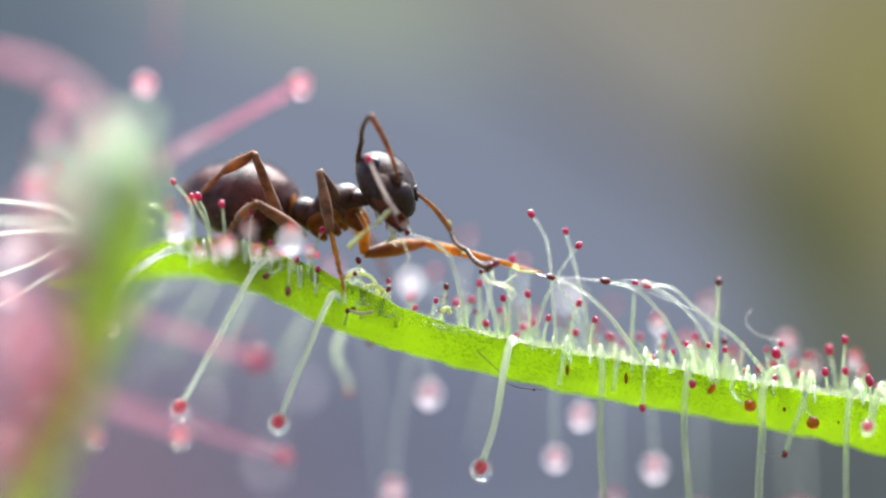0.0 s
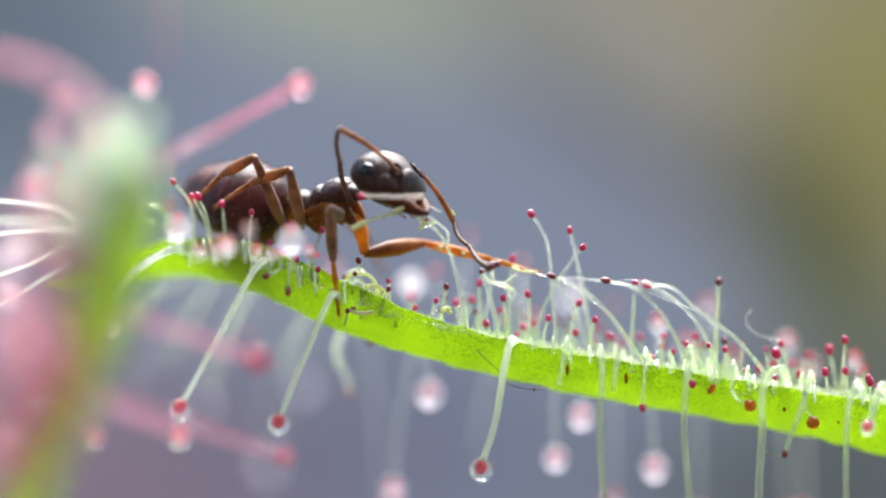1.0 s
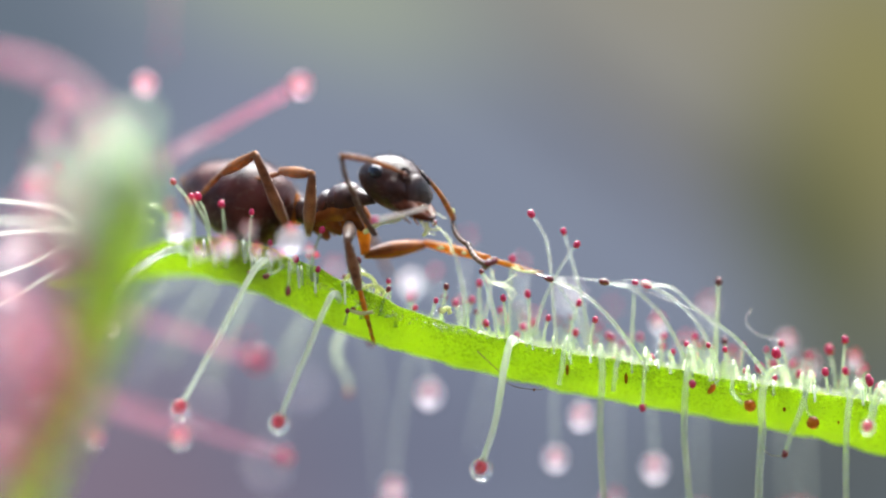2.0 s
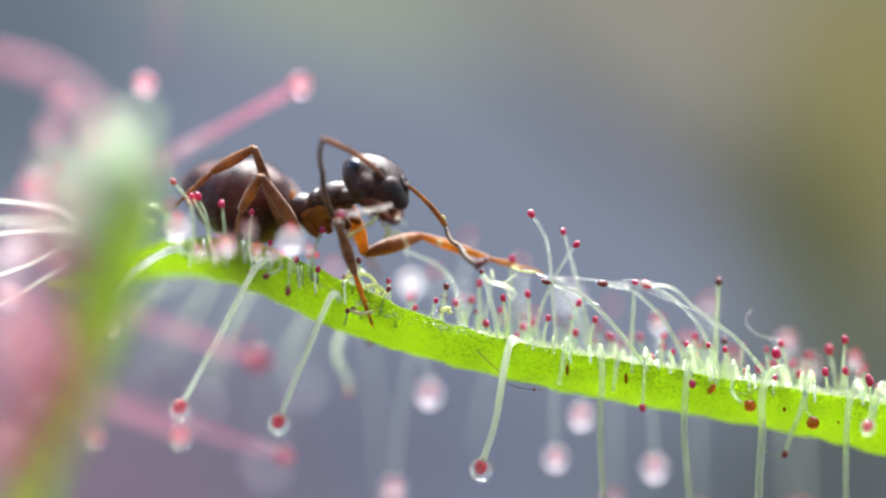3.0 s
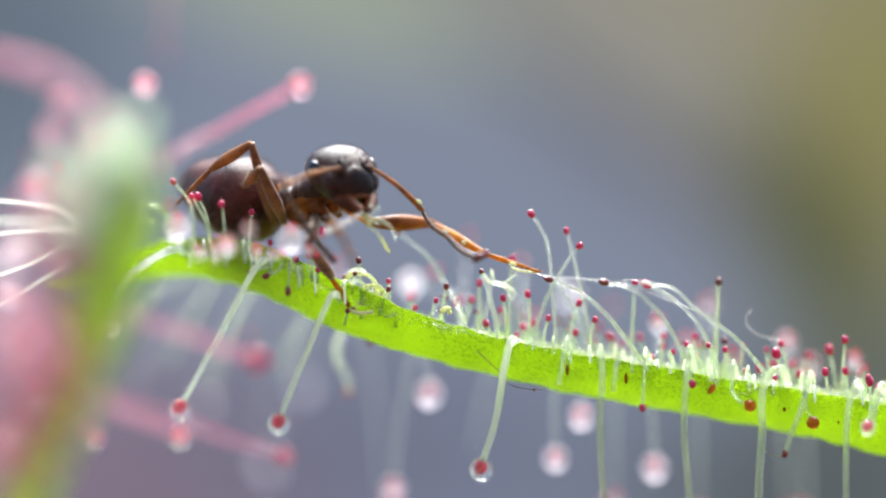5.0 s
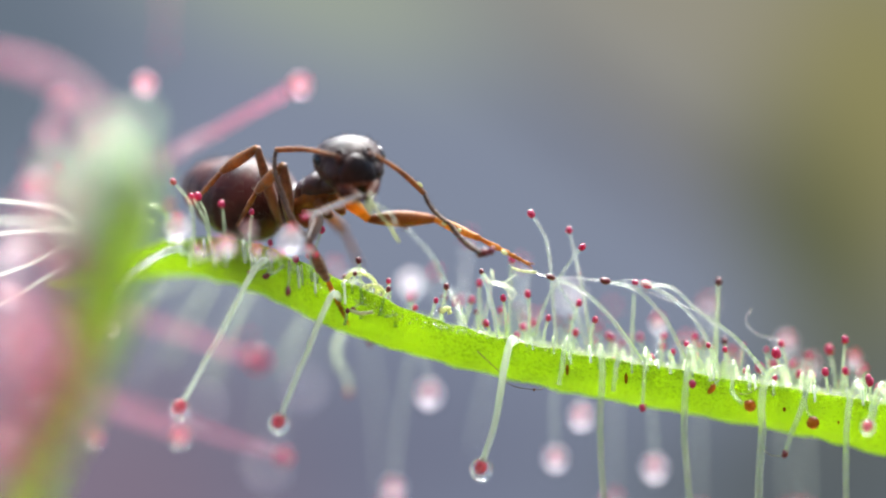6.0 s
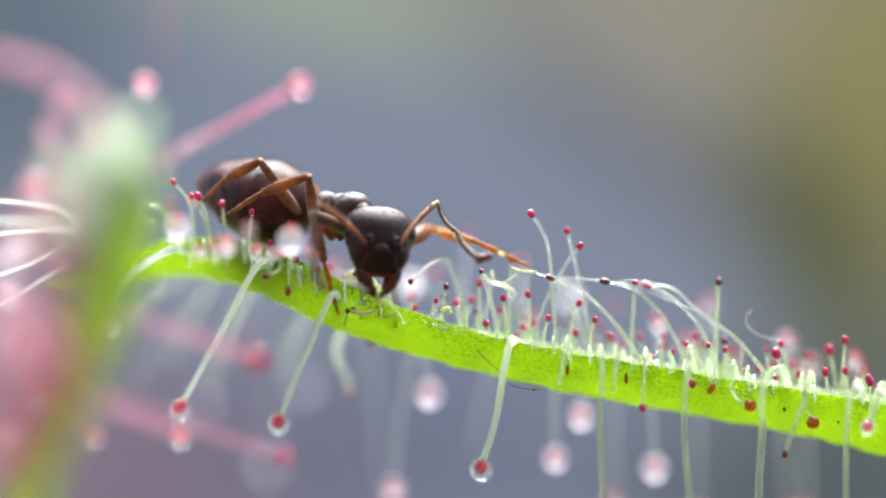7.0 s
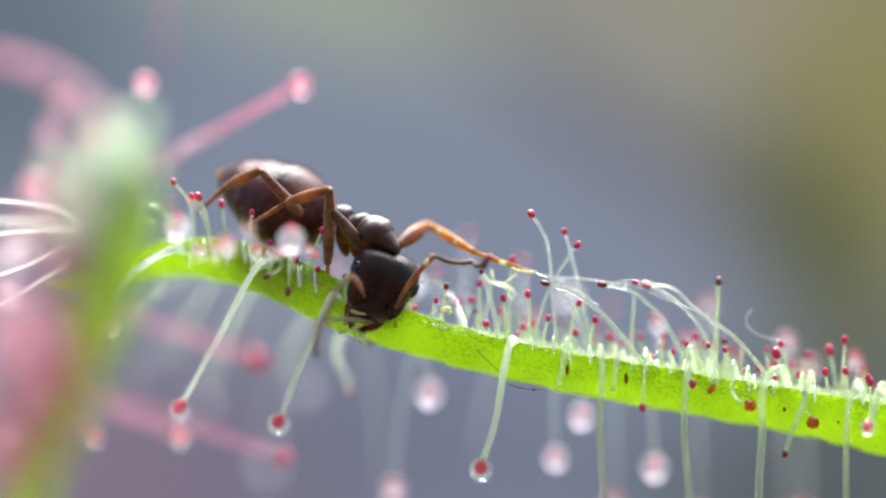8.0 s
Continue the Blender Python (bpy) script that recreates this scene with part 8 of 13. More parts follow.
    walk(ANT["scape_r"], [
        (0, pose(0.002325, -0.000349, 0.000111, -57.0, -72.7, -56.3)), (0.1, pose(0.002346, -0.000285, 0.000088, -36.3, -68.2, -79.5)),
        (0.2, pose(0.002391, -0.000191, 0.000087, -25.3, -57.7, -92.6)), (0.3, pose(0.002367, -0.000189, 0.000079, -20.6, -52.9, -98.6)),
        (0.4, pose(0.002338, -0.000193, 0.000057, -16.6, -48.8, -105.3)), (0.5, pose(0.002385, -0.000159, -0.000080, 28.1, -40.9, -179.5)),
        (0.6, pose(0.002352, -0.000258, -0.000006, 27.9, -37.1, 177.3)), (0.8, pose(0.002327, -0.000392, 0.000065, -7.9, -53.4, -128.3)),
        (1, pose(0.002390, -0.000159, 0.000096, -11.1, -55.8, -113.0)), (1.2, pose(0.002387, -0.000191, -0.000011, 17.7, -46.7, -163.4)),
        (1.4, pose(0.002359, -0.000212, 0.000111, -6.0, -41.0, -120.6)), (1.5, pose(0.002394, -0.000181, 0.000089, -5.2, -40.3, -122.0)),
        (1.6, pose(0.002400, -0.000237, 0.000152, -2.5, -33.5, -127.7)), (1.7, pose(0.002424, -0.000232, 0.000145, -2.9, -33.5, -126.7)),
        (2.25, pose(0.002390, -0.000219, 0.000063, -17.6, -45.8, -100.2)), (2.8, pose(0.002283, -0.000257, 0.000063, -37.3, -56.5, -70.5)),
        (3, pose(0.002331, -0.000199, 0.000139, -21.3, -45.3, -96.0)), (3.2, pose(0.002335, -0.000227, 0.000118, -41.5, -53.3, -48.7)),
        (3.4, pose(0.002226, -0.000305, 0.000053, -56.8, -60.5, -33.6)), (3.5, pose(0.002144, -0.000369, -0.000007, -74.5, -67.1, -31.4)),
        (3.6, pose(0.002148, -0.000357, -0.000070, -36.8, -49.1, -47.9)), (3.8, pose(0.002198, -0.000323, -0.000043, -22.8, -3.7, -59.7)),
        (4, pose(0.002223, -0.000326, -0.000081, -25.2, 2.1, -66.7)), (4.2, pose(0.002216, -0.000331, -0.000066, -27.3, -28.8, -60.6)),
        (4.4, pose(0.002173, -0.000392, 0.000057, -22.7, -3.9, -79.4)), (4.5, pose(0.002200, -0.000405, 0.000142, -23.4, -6.8, -84.6)),
        (4.6, pose(0.002186, -0.000381, 0.000147, -21.3, -0.4, -80.3)), (4.7, pose(0.002174, -0.000373, 0.000115, -17.1, 3.8, -87.9)),
        (5.25, pose(0.002172, -0.000335, 0.000132, -14.1, -1.7, -91.7)), (5.8, pose(0.002154, -0.000317, 0.000187, 2.3, -13.0, -154.3)),
        (6, pose(0.002170, -0.000330, 0.000264, 9.4, -26.8, -159.4)), (6.2, pose(0.001929, -0.000360, -0.000256, -23.1, -46.0, -78.7)),
        (6.4, pose(0.001953, -0.000450, -0.000377, 13.9, -26.9, -151.5)), (6.5, pose(0.001945, -0.000437, -0.000283, -17.7, -35.7, -89.0)),
        (6.6, pose(0.001870, -0.000465, -0.000248, -22.6, -50.7, -79.5)), (6.8, pose(0.001853, -0.000509, -0.000681, -5.4, -50.7, -75.3)),
        (7, pose(0.001923, -0.000487, -0.000493, -3.9, -43.8, -79.0)), (7.2, pose(0.001915, -0.000541, -0.000402, -7.9, -50.5, -80.2)),
        (7.4, pose(0.001889, -0.000651, -0.000649, 0.2, -43.1, -84.6)), (7.5, pose(0.001847, -0.000640, -0.000763, 1.7, -44.4, -84.9)),
        (7.6, pose(0.001368, -0.000543, -0.001080, 3.0, -53.5, -75.3)), (7.8, pose(0.001372, -0.000679, -0.001016, 2.7, -36.9, -60.4)),
        (8, pose(0.001374, -0.000741, -0.000854, 4.2, -35.7, -57.0)),
    ])
    walk(ANT["funiculus_r"], [
        (0, pose(0.002540, -0.000670, 0.001353, -9.7, 32.8, 152.0)), (0.1, pose(0.002435, -0.000761, 0.001295, -9.8, 36.5, 154.9)),
        (0.2, pose(0.002360, -0.000884, 0.001186, -12.1, 37.4, 153.2)), (0.3, pose(0.002250, -0.000964, 0.001116, -14.1, 43.9, 151.6)),
        (0.4, pose(0.002111, -0.001020, 0.001034, -17.6, 51.6, 147.9)), (0.5, pose(0.001402, -0.000167, 0.000771, -22.7, 55.8, 144.3)),
        (0.6, pose(0.001316, -0.000208, 0.000779, -29.8, 59.3, 124.3)), (0.8, pose(0.001847, -0.001000, 0.001108, -27.2, 46.8, 99.6)),
        (1, pose(0.002105, -0.000833, 0.001171, -16.6, 45.2, 149.5)), (1.2, pose(0.001533, -0.000447, 0.000936, -18.9, 57.6, 150.1)),
        (1.4, pose(0.001860, -0.001056, 0.000965, -27.2, 66.3, 140.0)), (1.5, pose(0.001869, -0.001021, 0.000930, -29.4, 68.1, 137.7)),
        (1.6, pose(0.001738, -0.001095, 0.000870, -30.3, 67.4, 126.7)), (1.7, pose(0.001777, -0.001102, 0.000863, -30.2, 70.6, 128.7)),
        (2.25, pose(0.002229, -0.001112, 0.000994, -16.8, 51.7, 152.6)), (2.8, pose(0.002522, -0.000933, 0.001147, -13.3, 39.4, 169.9)),
        (3, pose(0.002235, -0.001108, 0.001063, -18.6, 44.6, 158.6)), (3.2, pose(0.002849, -0.000811, 0.001160, -7.6, -1.2, -172.7)),
        (3.4, pose(0.002759, -0.000660, 0.001185, 4.4, 8.0, -137.1)), (3.5, pose(0.002575, -0.000632, 0.001190, 4.8, 9.5, -136.6)),
        (3.6, pose(0.002718, -0.000989, 0.000912, -6.2, 10.8, -159.1)), (3.8, pose(0.002852, -0.001443, 0.000041, -18.5, 19.3, 160.4)),
        (4, pose(0.002737, -0.001519, -0.000129, -18.4, 50.9, 166.4)), (4.2, pose(0.002775, -0.001323, 0.000561, -21.5, 23.2, 142.3)),
        (4.4, pose(0.002411, -0.001667, 0.000146, -26.3, 48.7, 137.8)), (4.5, pose(0.002321, -0.001690, 0.000296, -21.1, 51.3, 145.7)),
        (4.6, pose(0.002404, -0.001662, 0.000155, -26.1, 45.5, 139.9)), (4.7, pose(0.002222, -0.001670, 0.000029, -28.9, 40.5, 130.4)),
        (5.25, pose(0.002133, -0.001634, 0.000172, -66.1, 73.1, 125.8)), (5.8, pose(0.001012, -0.000866, 0.000480, 71.9, 77.1, -31.0)),
        (6, pose(0.001084, -0.000738, 0.000850, 27.8, 72.9, -82.5)), (6.2, pose(0.002105, -0.001246, 0.000679, 51.2, 71.0, -57.6)),
        (6.4, pose(0.000934, -0.001004, 0.000211, 60.4, 55.2, -15.5)), (6.5, pose(0.001963, -0.001493, 0.000476, 48.6, 64.8, -51.9)),
        (6.6, pose(0.002020, -0.001274, 0.000758, 29.3, 60.7, -83.2)), (6.8, pose(0.002062, -0.001305, 0.000326, 43.0, 56.5, -71.3)),
        (7, pose(0.002102, -0.001407, 0.000407, 48.6, 54.2, -59.5)), (7.2, pose(0.002056, -0.001356, 0.000601, 31.5, 57.2, -89.8)),
        (7.4, pose(0.001979, -0.001597, 0.000239, 56.9, 54.3, -60.1)), (7.5, pose(0.001929, -0.001565, 0.000147, 56.3, 59.0, -68.8)),
        (7.6, pose(0.001563, -0.001292, -0.000035, 55.7, 49.2, -72.1)), (7.8, pose(0.001886, -0.001583, -0.000236, 51.9, 34.5, -77.9)),
        (8, pose(0.001949, -0.001626, -0.000095, 50.8, 33.2, -84.1)),
    ])
    walk(ANT["club_r"], [
        (0, pose(0.001960, -0.000361, 0.000929, -12.4, 48.6, 147.9)), (0.1, pose(0.001865, -0.000495, 0.000830, -12.9, 52.2, 150.5)),
        (0.2, pose(0.001806, -0.000604, 0.000712, -16.1, 53.0, 147.7)), (0.3, pose(0.001755, -0.000696, 0.000575, -20.1, 59.2, 144.0)),
        (0.4, pose(0.001700, -0.000762, 0.000421, -28.1, 66.5, 135.8)), (0.5, pose(0.001045, 0.000090, 0.000125, -38.8, 69.7, 126.4)),
        (0.6, pose(0.001092, 0.000122, 0.000106, -53.5, 71.6, 98.4)), (0.8, pose(0.001759, -0.000473, 0.000538, -39.2, 60.4, 84.8)),
        (1, pose(0.001630, -0.000554, 0.000617, -23.9, 60.3, 140.4)), (1.2, pose(0.001169, -0.000238, 0.000276, -34.3, 72.1, 133.2)),
        (1.4, pose(0.001619, -0.000854, 0.000250, -63.7, 78.2, 101.9)), (1.5, pose(0.001653, -0.000825, 0.000204, -73.1, 79.0, 92.5)),
        (1.6, pose(0.001559, -0.000855, 0.000148, -71.9, 78.3, 83.4)), (1.7, pose(0.001614, -0.000899, 0.000126, -84.7, 80.3, 72.9)),
        (2.25, pose(0.001799, -0.000890, 0.000380, -26.9, 66.7, 141.0)), (2.8, pose(0.001927, -0.000826, 0.000651, -18.0, 54.9, 163.5)),
        (3, pose(0.001716, -0.000905, 0.000514, -26.6, 59.4, 148.6)), (3.2, pose(0.002074, -0.000910, 0.001177, -19.0, 65.9, 169.7)),
        (3.4, pose(0.002192, -0.001187, 0.001076, 17.7, 75.6, -120.5)), (3.5, pose(0.002015, -0.001162, 0.001061, 21.2, 76.9, -116.7)),
        (3.6, pose(0.002000, -0.001262, 0.000766, -29.5, 77.5, 173.1)), (3.8, pose(0.002157, -0.001195, -0.000218, -31.8, 55.4, 139.6)),
        (4, pose(0.002257, -0.001404, -0.000736, -34.0, 69.1, 148.8)), (4.2, pose(0.002206, -0.000884, 0.000253, -26.8, 41.5, 132.6)),
        (4.4, pose(0.002028, -0.001321, -0.000442, -44.4, 65.3, 116.5)), (4.5, pose(0.001917, -0.001415, -0.000315, -38.8, 69.0, 125.6)),
        (4.6, pose(0.001984, -0.001309, -0.000403, -41.6, 62.4, 121.0)), (4.7, pose(0.001836, -0.001217, -0.000478, -42.4, 56.9, 112.7)),
        (5.25, pose(0.002001, -0.001450, -0.000576, -129.4, 69.9, 59.8)), (5.8, pose(0.001161, -0.000956, -0.000282, 141.8, 70.0, 41.1)),
        (6, pose(0.001114, -0.000965, 0.000102, 121.6, 80.7, 12.7)), (6.2, pose(0.002242, -0.001461, -0.000060, 117.6, 73.4, 11.4)),
        (6.4, pose(0.001364, -0.001123, -0.000431, 92.0, 60.2, 21.5)), (6.5, pose(0.002168, -0.001755, -0.000231, 98.2, 71.2, 1.0)),
        (6.6, pose(0.002065, -0.001655, 0.000076, 66.9, 74.9, -43.1)), (6.8, pose(0.002200, -0.001714, -0.000326, 76.1, 67.2, -34.1)),
        (7, pose(0.002334, -0.001802, -0.000227, 79.0, 63.4, -24.4)), (7.2, pose(0.002058, -0.001780, -0.000056, 62.8, 71.4, -55.6)),
        (7.4, pose(0.002206, -0.001992, -0.000397, 87.6, 60.7, -24.0)), (7.5, pose(0.002074, -0.001941, -0.000523, 93.4, 64.6, -27.2)),
        (7.6, pose(0.001720, -0.001779, -0.000627, 80.9, 56.8, -40.9)), (7.8, pose(0.002021, -0.002213, -0.000679, 66.4, 45.0, -55.5)),
        (8, pose(0.002017, -0.002277, -0.000524, 64.5, 44.1, -62.3)),
    ])
    walk(ANT["scape_l"], [
        (0, pose(0.002314, 0.000032, -0.000334, 24.5, 47.7, 102.1)), (0.1, pose(0.002317, 0.000154, -0.000298, 25.3, 49.2, 103.6)),
        (0.2, pose(0.002359, 0.000278, -0.000263, 27.0, 50.0, 108.8)), (0.3, pose(0.002358, 0.000319, -0.000212, 23.8, 51.5, 103.7)),
        (0.4, pose(0.002340, 0.000352, -0.000157, 19.7, 52.0, 97.7)), (0.5, pose(0.002406, 0.000406, -0.000229, 19.5, 48.0, 103.1)),
        (0.6, pose(0.002449, 0.000286, -0.000201, 20.5, 47.1, 102.8)), (0.8, pose(0.002522, 0.000097, -0.000193, 31.4, 54.6, 110.4)),
        (1, pose(0.002428, 0.000385, -0.000117, 32.0, 60.4, 107.3)), (1.2, pose(0.002420, 0.000362, -0.000197, 27.1, 52.4, 109.9)),
        (1.4, pose(0.002401, 0.000343, -0.000071, 25.8, 52.8, 107.1)), (1.5, pose(0.002412, 0.000381, -0.000076, 27.1, 52.6, 111.2)),
        (1.6, pose(0.002465, 0.000307, -0.000054, 30.3, 56.2, 112.5)), (1.7, pose(0.002491, 0.000305, -0.000077, 30.3, 52.5, 115.5)),
        (2.25, pose(0.002416, 0.000273, -0.000254, 28.3, 44.8, 114.3)), (2.8, pose(0.002310, 0.000213, -0.000285, 23.8, 42.2, 106.4)),
        (3, pose(0.002379, 0.000250, -0.000234, 24.1, 47.1, 108.2)), (3.2, pose(0.002417, 0.000190, -0.000285, 21.5, 42.6, 105.7)),
        (3.4, pose(0.002322, 0.000102, -0.000357, 17.0, 23.5, 103.2)), (3.5, pose(0.002261, 0.000027, -0.000423, 14.2, 19.3, 95.6)),
        (3.6, pose(0.002236, 0.000059, -0.000473, 15.0, 26.6, 91.8)), (3.8, pose(0.002243, 0.000132, -0.000409, 19.7, 36.7, 93.5)),
        (4, pose(0.002241, 0.000151, -0.000419, 27.4, 43.1, 99.7)), (4.2, pose(0.002247, 0.000184, -0.000344, 25.9, 37.4, 106.2)),
        (4.4, pose(0.002262, 0.000140, -0.000171, 27.2, 52.0, 98.4)), (4.5, pose(0.002326, 0.000122, -0.000082, 29.5, 52.5, 100.7)),
        (4.6, pose(0.002301, 0.000169, -0.000020, 25.0, 50.9, 100.1)), (4.7, pose(0.002275, 0.000182, -0.000041, 18.9, 53.4, 91.4)),
        (5.25, pose(0.002284, 0.000227, 0.000013, 18.2, 47.4, 99.2)), (5.8, pose(0.002287, 0.000245, 0.000093, 16.3, 41.3, 105.1)),
        (6, pose(0.002384, 0.000198, 0.000127, 17.7, 44.0, 101.7)), (6.2, pose(0.002227, 0.000126, -0.000387, 11.1, -2.3, 101.4)),
        (6.4, pose(0.002184, 0.000086, -0.000417, 10.5, -8.0, 104.1)), (6.5, pose(0.002202, 0.000082, -0.000364, 13.9, -3.2, 102.4)),
        (6.6, pose(0.002168, 0.000012, -0.000411, 13.1, -3.7, 100.2)), (6.8, pose(0.002130, -0.000003, -0.000780, 3.3, -27.5, 101.9)),
        (7, pose(0.002166, 0.000025, -0.000640, 3.3, -24.7, 104.1)), (7.2, pose(0.002144, -0.000028, -0.000569, 6.8, -15.9, 95.1)),
        (7.4, pose(0.002140, -0.000126, -0.000710, 1.4, -32.4, 91.5)), (7.5, pose(0.002109, -0.000121, -0.000835, 2.5, -38.8, 92.9)),
        (7.6, pose(0.001715, -0.000077, -0.001149, -5.5, -54.8, 70.4)), (7.8, pose(0.001689, -0.000221, -0.001198, 38.0, -55.3, 24.0)),
        (8, pose(0.001692, -0.000315, -0.001099, 36.2, -55.2, 24.4)),
    ])
    walk(ANT["funiculus_l"], [
        (0, pose(0.002130, 0.000887, -0.001295, 113.8, 26.3, -50.9)), (0.1, pose(0.002117, 0.000980, -0.001282, 112.9, 26.1, -51.5)),
        (0.2, pose(0.002089, 0.001069, -0.001259, 111.9, 27.4, -51.8)), (0.3, pose(0.002165, 0.001106, -0.001228, 113.0, 31.0, -50.0)),
        (0.4, pose(0.002233, 0.001145, -0.001181, 113.5, 33.6, -49.5)), (0.5, pose(0.002208, 0.001254, -0.001195, 113.8, 28.1, -48.8)),
        (0.6, pose(0.002253, 0.001149, -0.001153, 112.9, 27.0, -53.2)), (0.8, pose(0.002259, 0.000803, -0.001252, 109.0, 24.7, -65.4)),
        (1, pose(0.002237, 0.000998, -0.001248, 114.1, 33.9, -47.1)), (1.2, pose(0.002150, 0.001108, -0.001228, 114.4, 27.4, -48.1)),
        (1.4, pose(0.002171, 0.001094, -0.001106, 113.3, 31.2, -49.1)), (1.5, pose(0.002127, 0.001116, -0.001110, 113.7, 31.2, -48.2)),
        (1.6, pose(0.002188, 0.000975, -0.001134, 112.0, 29.2, -54.2)), (1.7, pose(0.002151, 0.001019, -0.001109, 111.7, 29.8, -55.4)),
        (2.25, pose(0.002038, 0.001113, -0.001171, 113.2, 34.9, -46.3)), (2.8, pose(0.002038, 0.001138, -0.001157, 117.4, 37.9, -36.5)),
        (3, pose(0.002103, 0.001091, -0.001186, 115.7, 32.0, -40.2)), (3.2, pose(0.002158, 0.001111, -0.001164, 115.0, 30.8, -42.0)),
        (3.4, pose(0.002050, 0.001263, -0.000874, 119.3, 41.2, -32.4)), (3.5, pose(0.002142, 0.001248, -0.000853, 119.9, 41.4, -31.6)),
        (3.6, pose(0.002201, 0.001221, -0.001055, 117.5, 40.1, -34.4)), (3.8, pose(0.002178, 0.001173, -0.001186, 118.4, 44.9, -31.6)),
        (4, pose(0.002080, 0.001087, -0.001308, 114.6, 43.5, -36.7)), (4.2, pose(0.001959, 0.001175, -0.001134, 124.3, 51.6, -22.3)),
        (4.4, pose(0.002145, 0.000932, -0.001195, 119.6, 50.2, -29.3)), (4.5, pose(0.002179, 0.000900, -0.001112, 116.7, 58.7, -34.0)),
        (4.6, pose(0.002157, 0.000976, -0.001029, 129.7, 55.7, -16.4)), (4.7, pose(0.002257, 0.000956, -0.001085, 130.9, 48.7, -13.5)),
        (5.25, pose(0.002143, 0.001096, -0.000944, 138.2, 52.5, -3.1)), (5.8, pose(0.002033, 0.001188, -0.000765, 145.6, 54.7, 7.0)),
        (6, pose(0.002194, 0.001114, -0.000776, 145.9, 64.5, 6.0)), (6.2, pose(0.001970, 0.001400, -0.000334, 144.2, 53.0, 8.0)),
        (6.4, pose(0.001871, 0.001335, -0.000236, 137.4, 46.9, -1.6)), (6.5, pose(0.001924, 0.001350, -0.000293, 128.3, 55.3, -14.5)),
        (6.6, pose(0.001939, 0.001289, -0.000327, 130.2, 56.4, -11.7)), (6.8, pose(0.001892, 0.001126, -0.000179, 135.2, 36.2, -4.8)),
        (7, pose(0.001877, 0.001170, -0.000096, 132.4, 39.8, -10.3)), (7.2, pose(0.002032, 0.001217, -0.000213, 121.6, 46.8, -27.9)),
        (7.4, pose(0.002110, 0.000972, -0.000013, 128.2, 37.3, -25.1)), (7.5, pose(0.002057, 0.000891, -0.000020, 129.6, 31.6, -23.5)),
        (7.6, pose(0.001966, 0.000629, -0.000087, 133.3, 17.8, -20.8)), (7.8, pose(0.002365, 0.000080, -0.000129, 146.5, 21.4, 63.2)),
        (8, pose(0.002368, -0.000008, -0.000031, 138.6, 16.0, 67.5)),
    ])
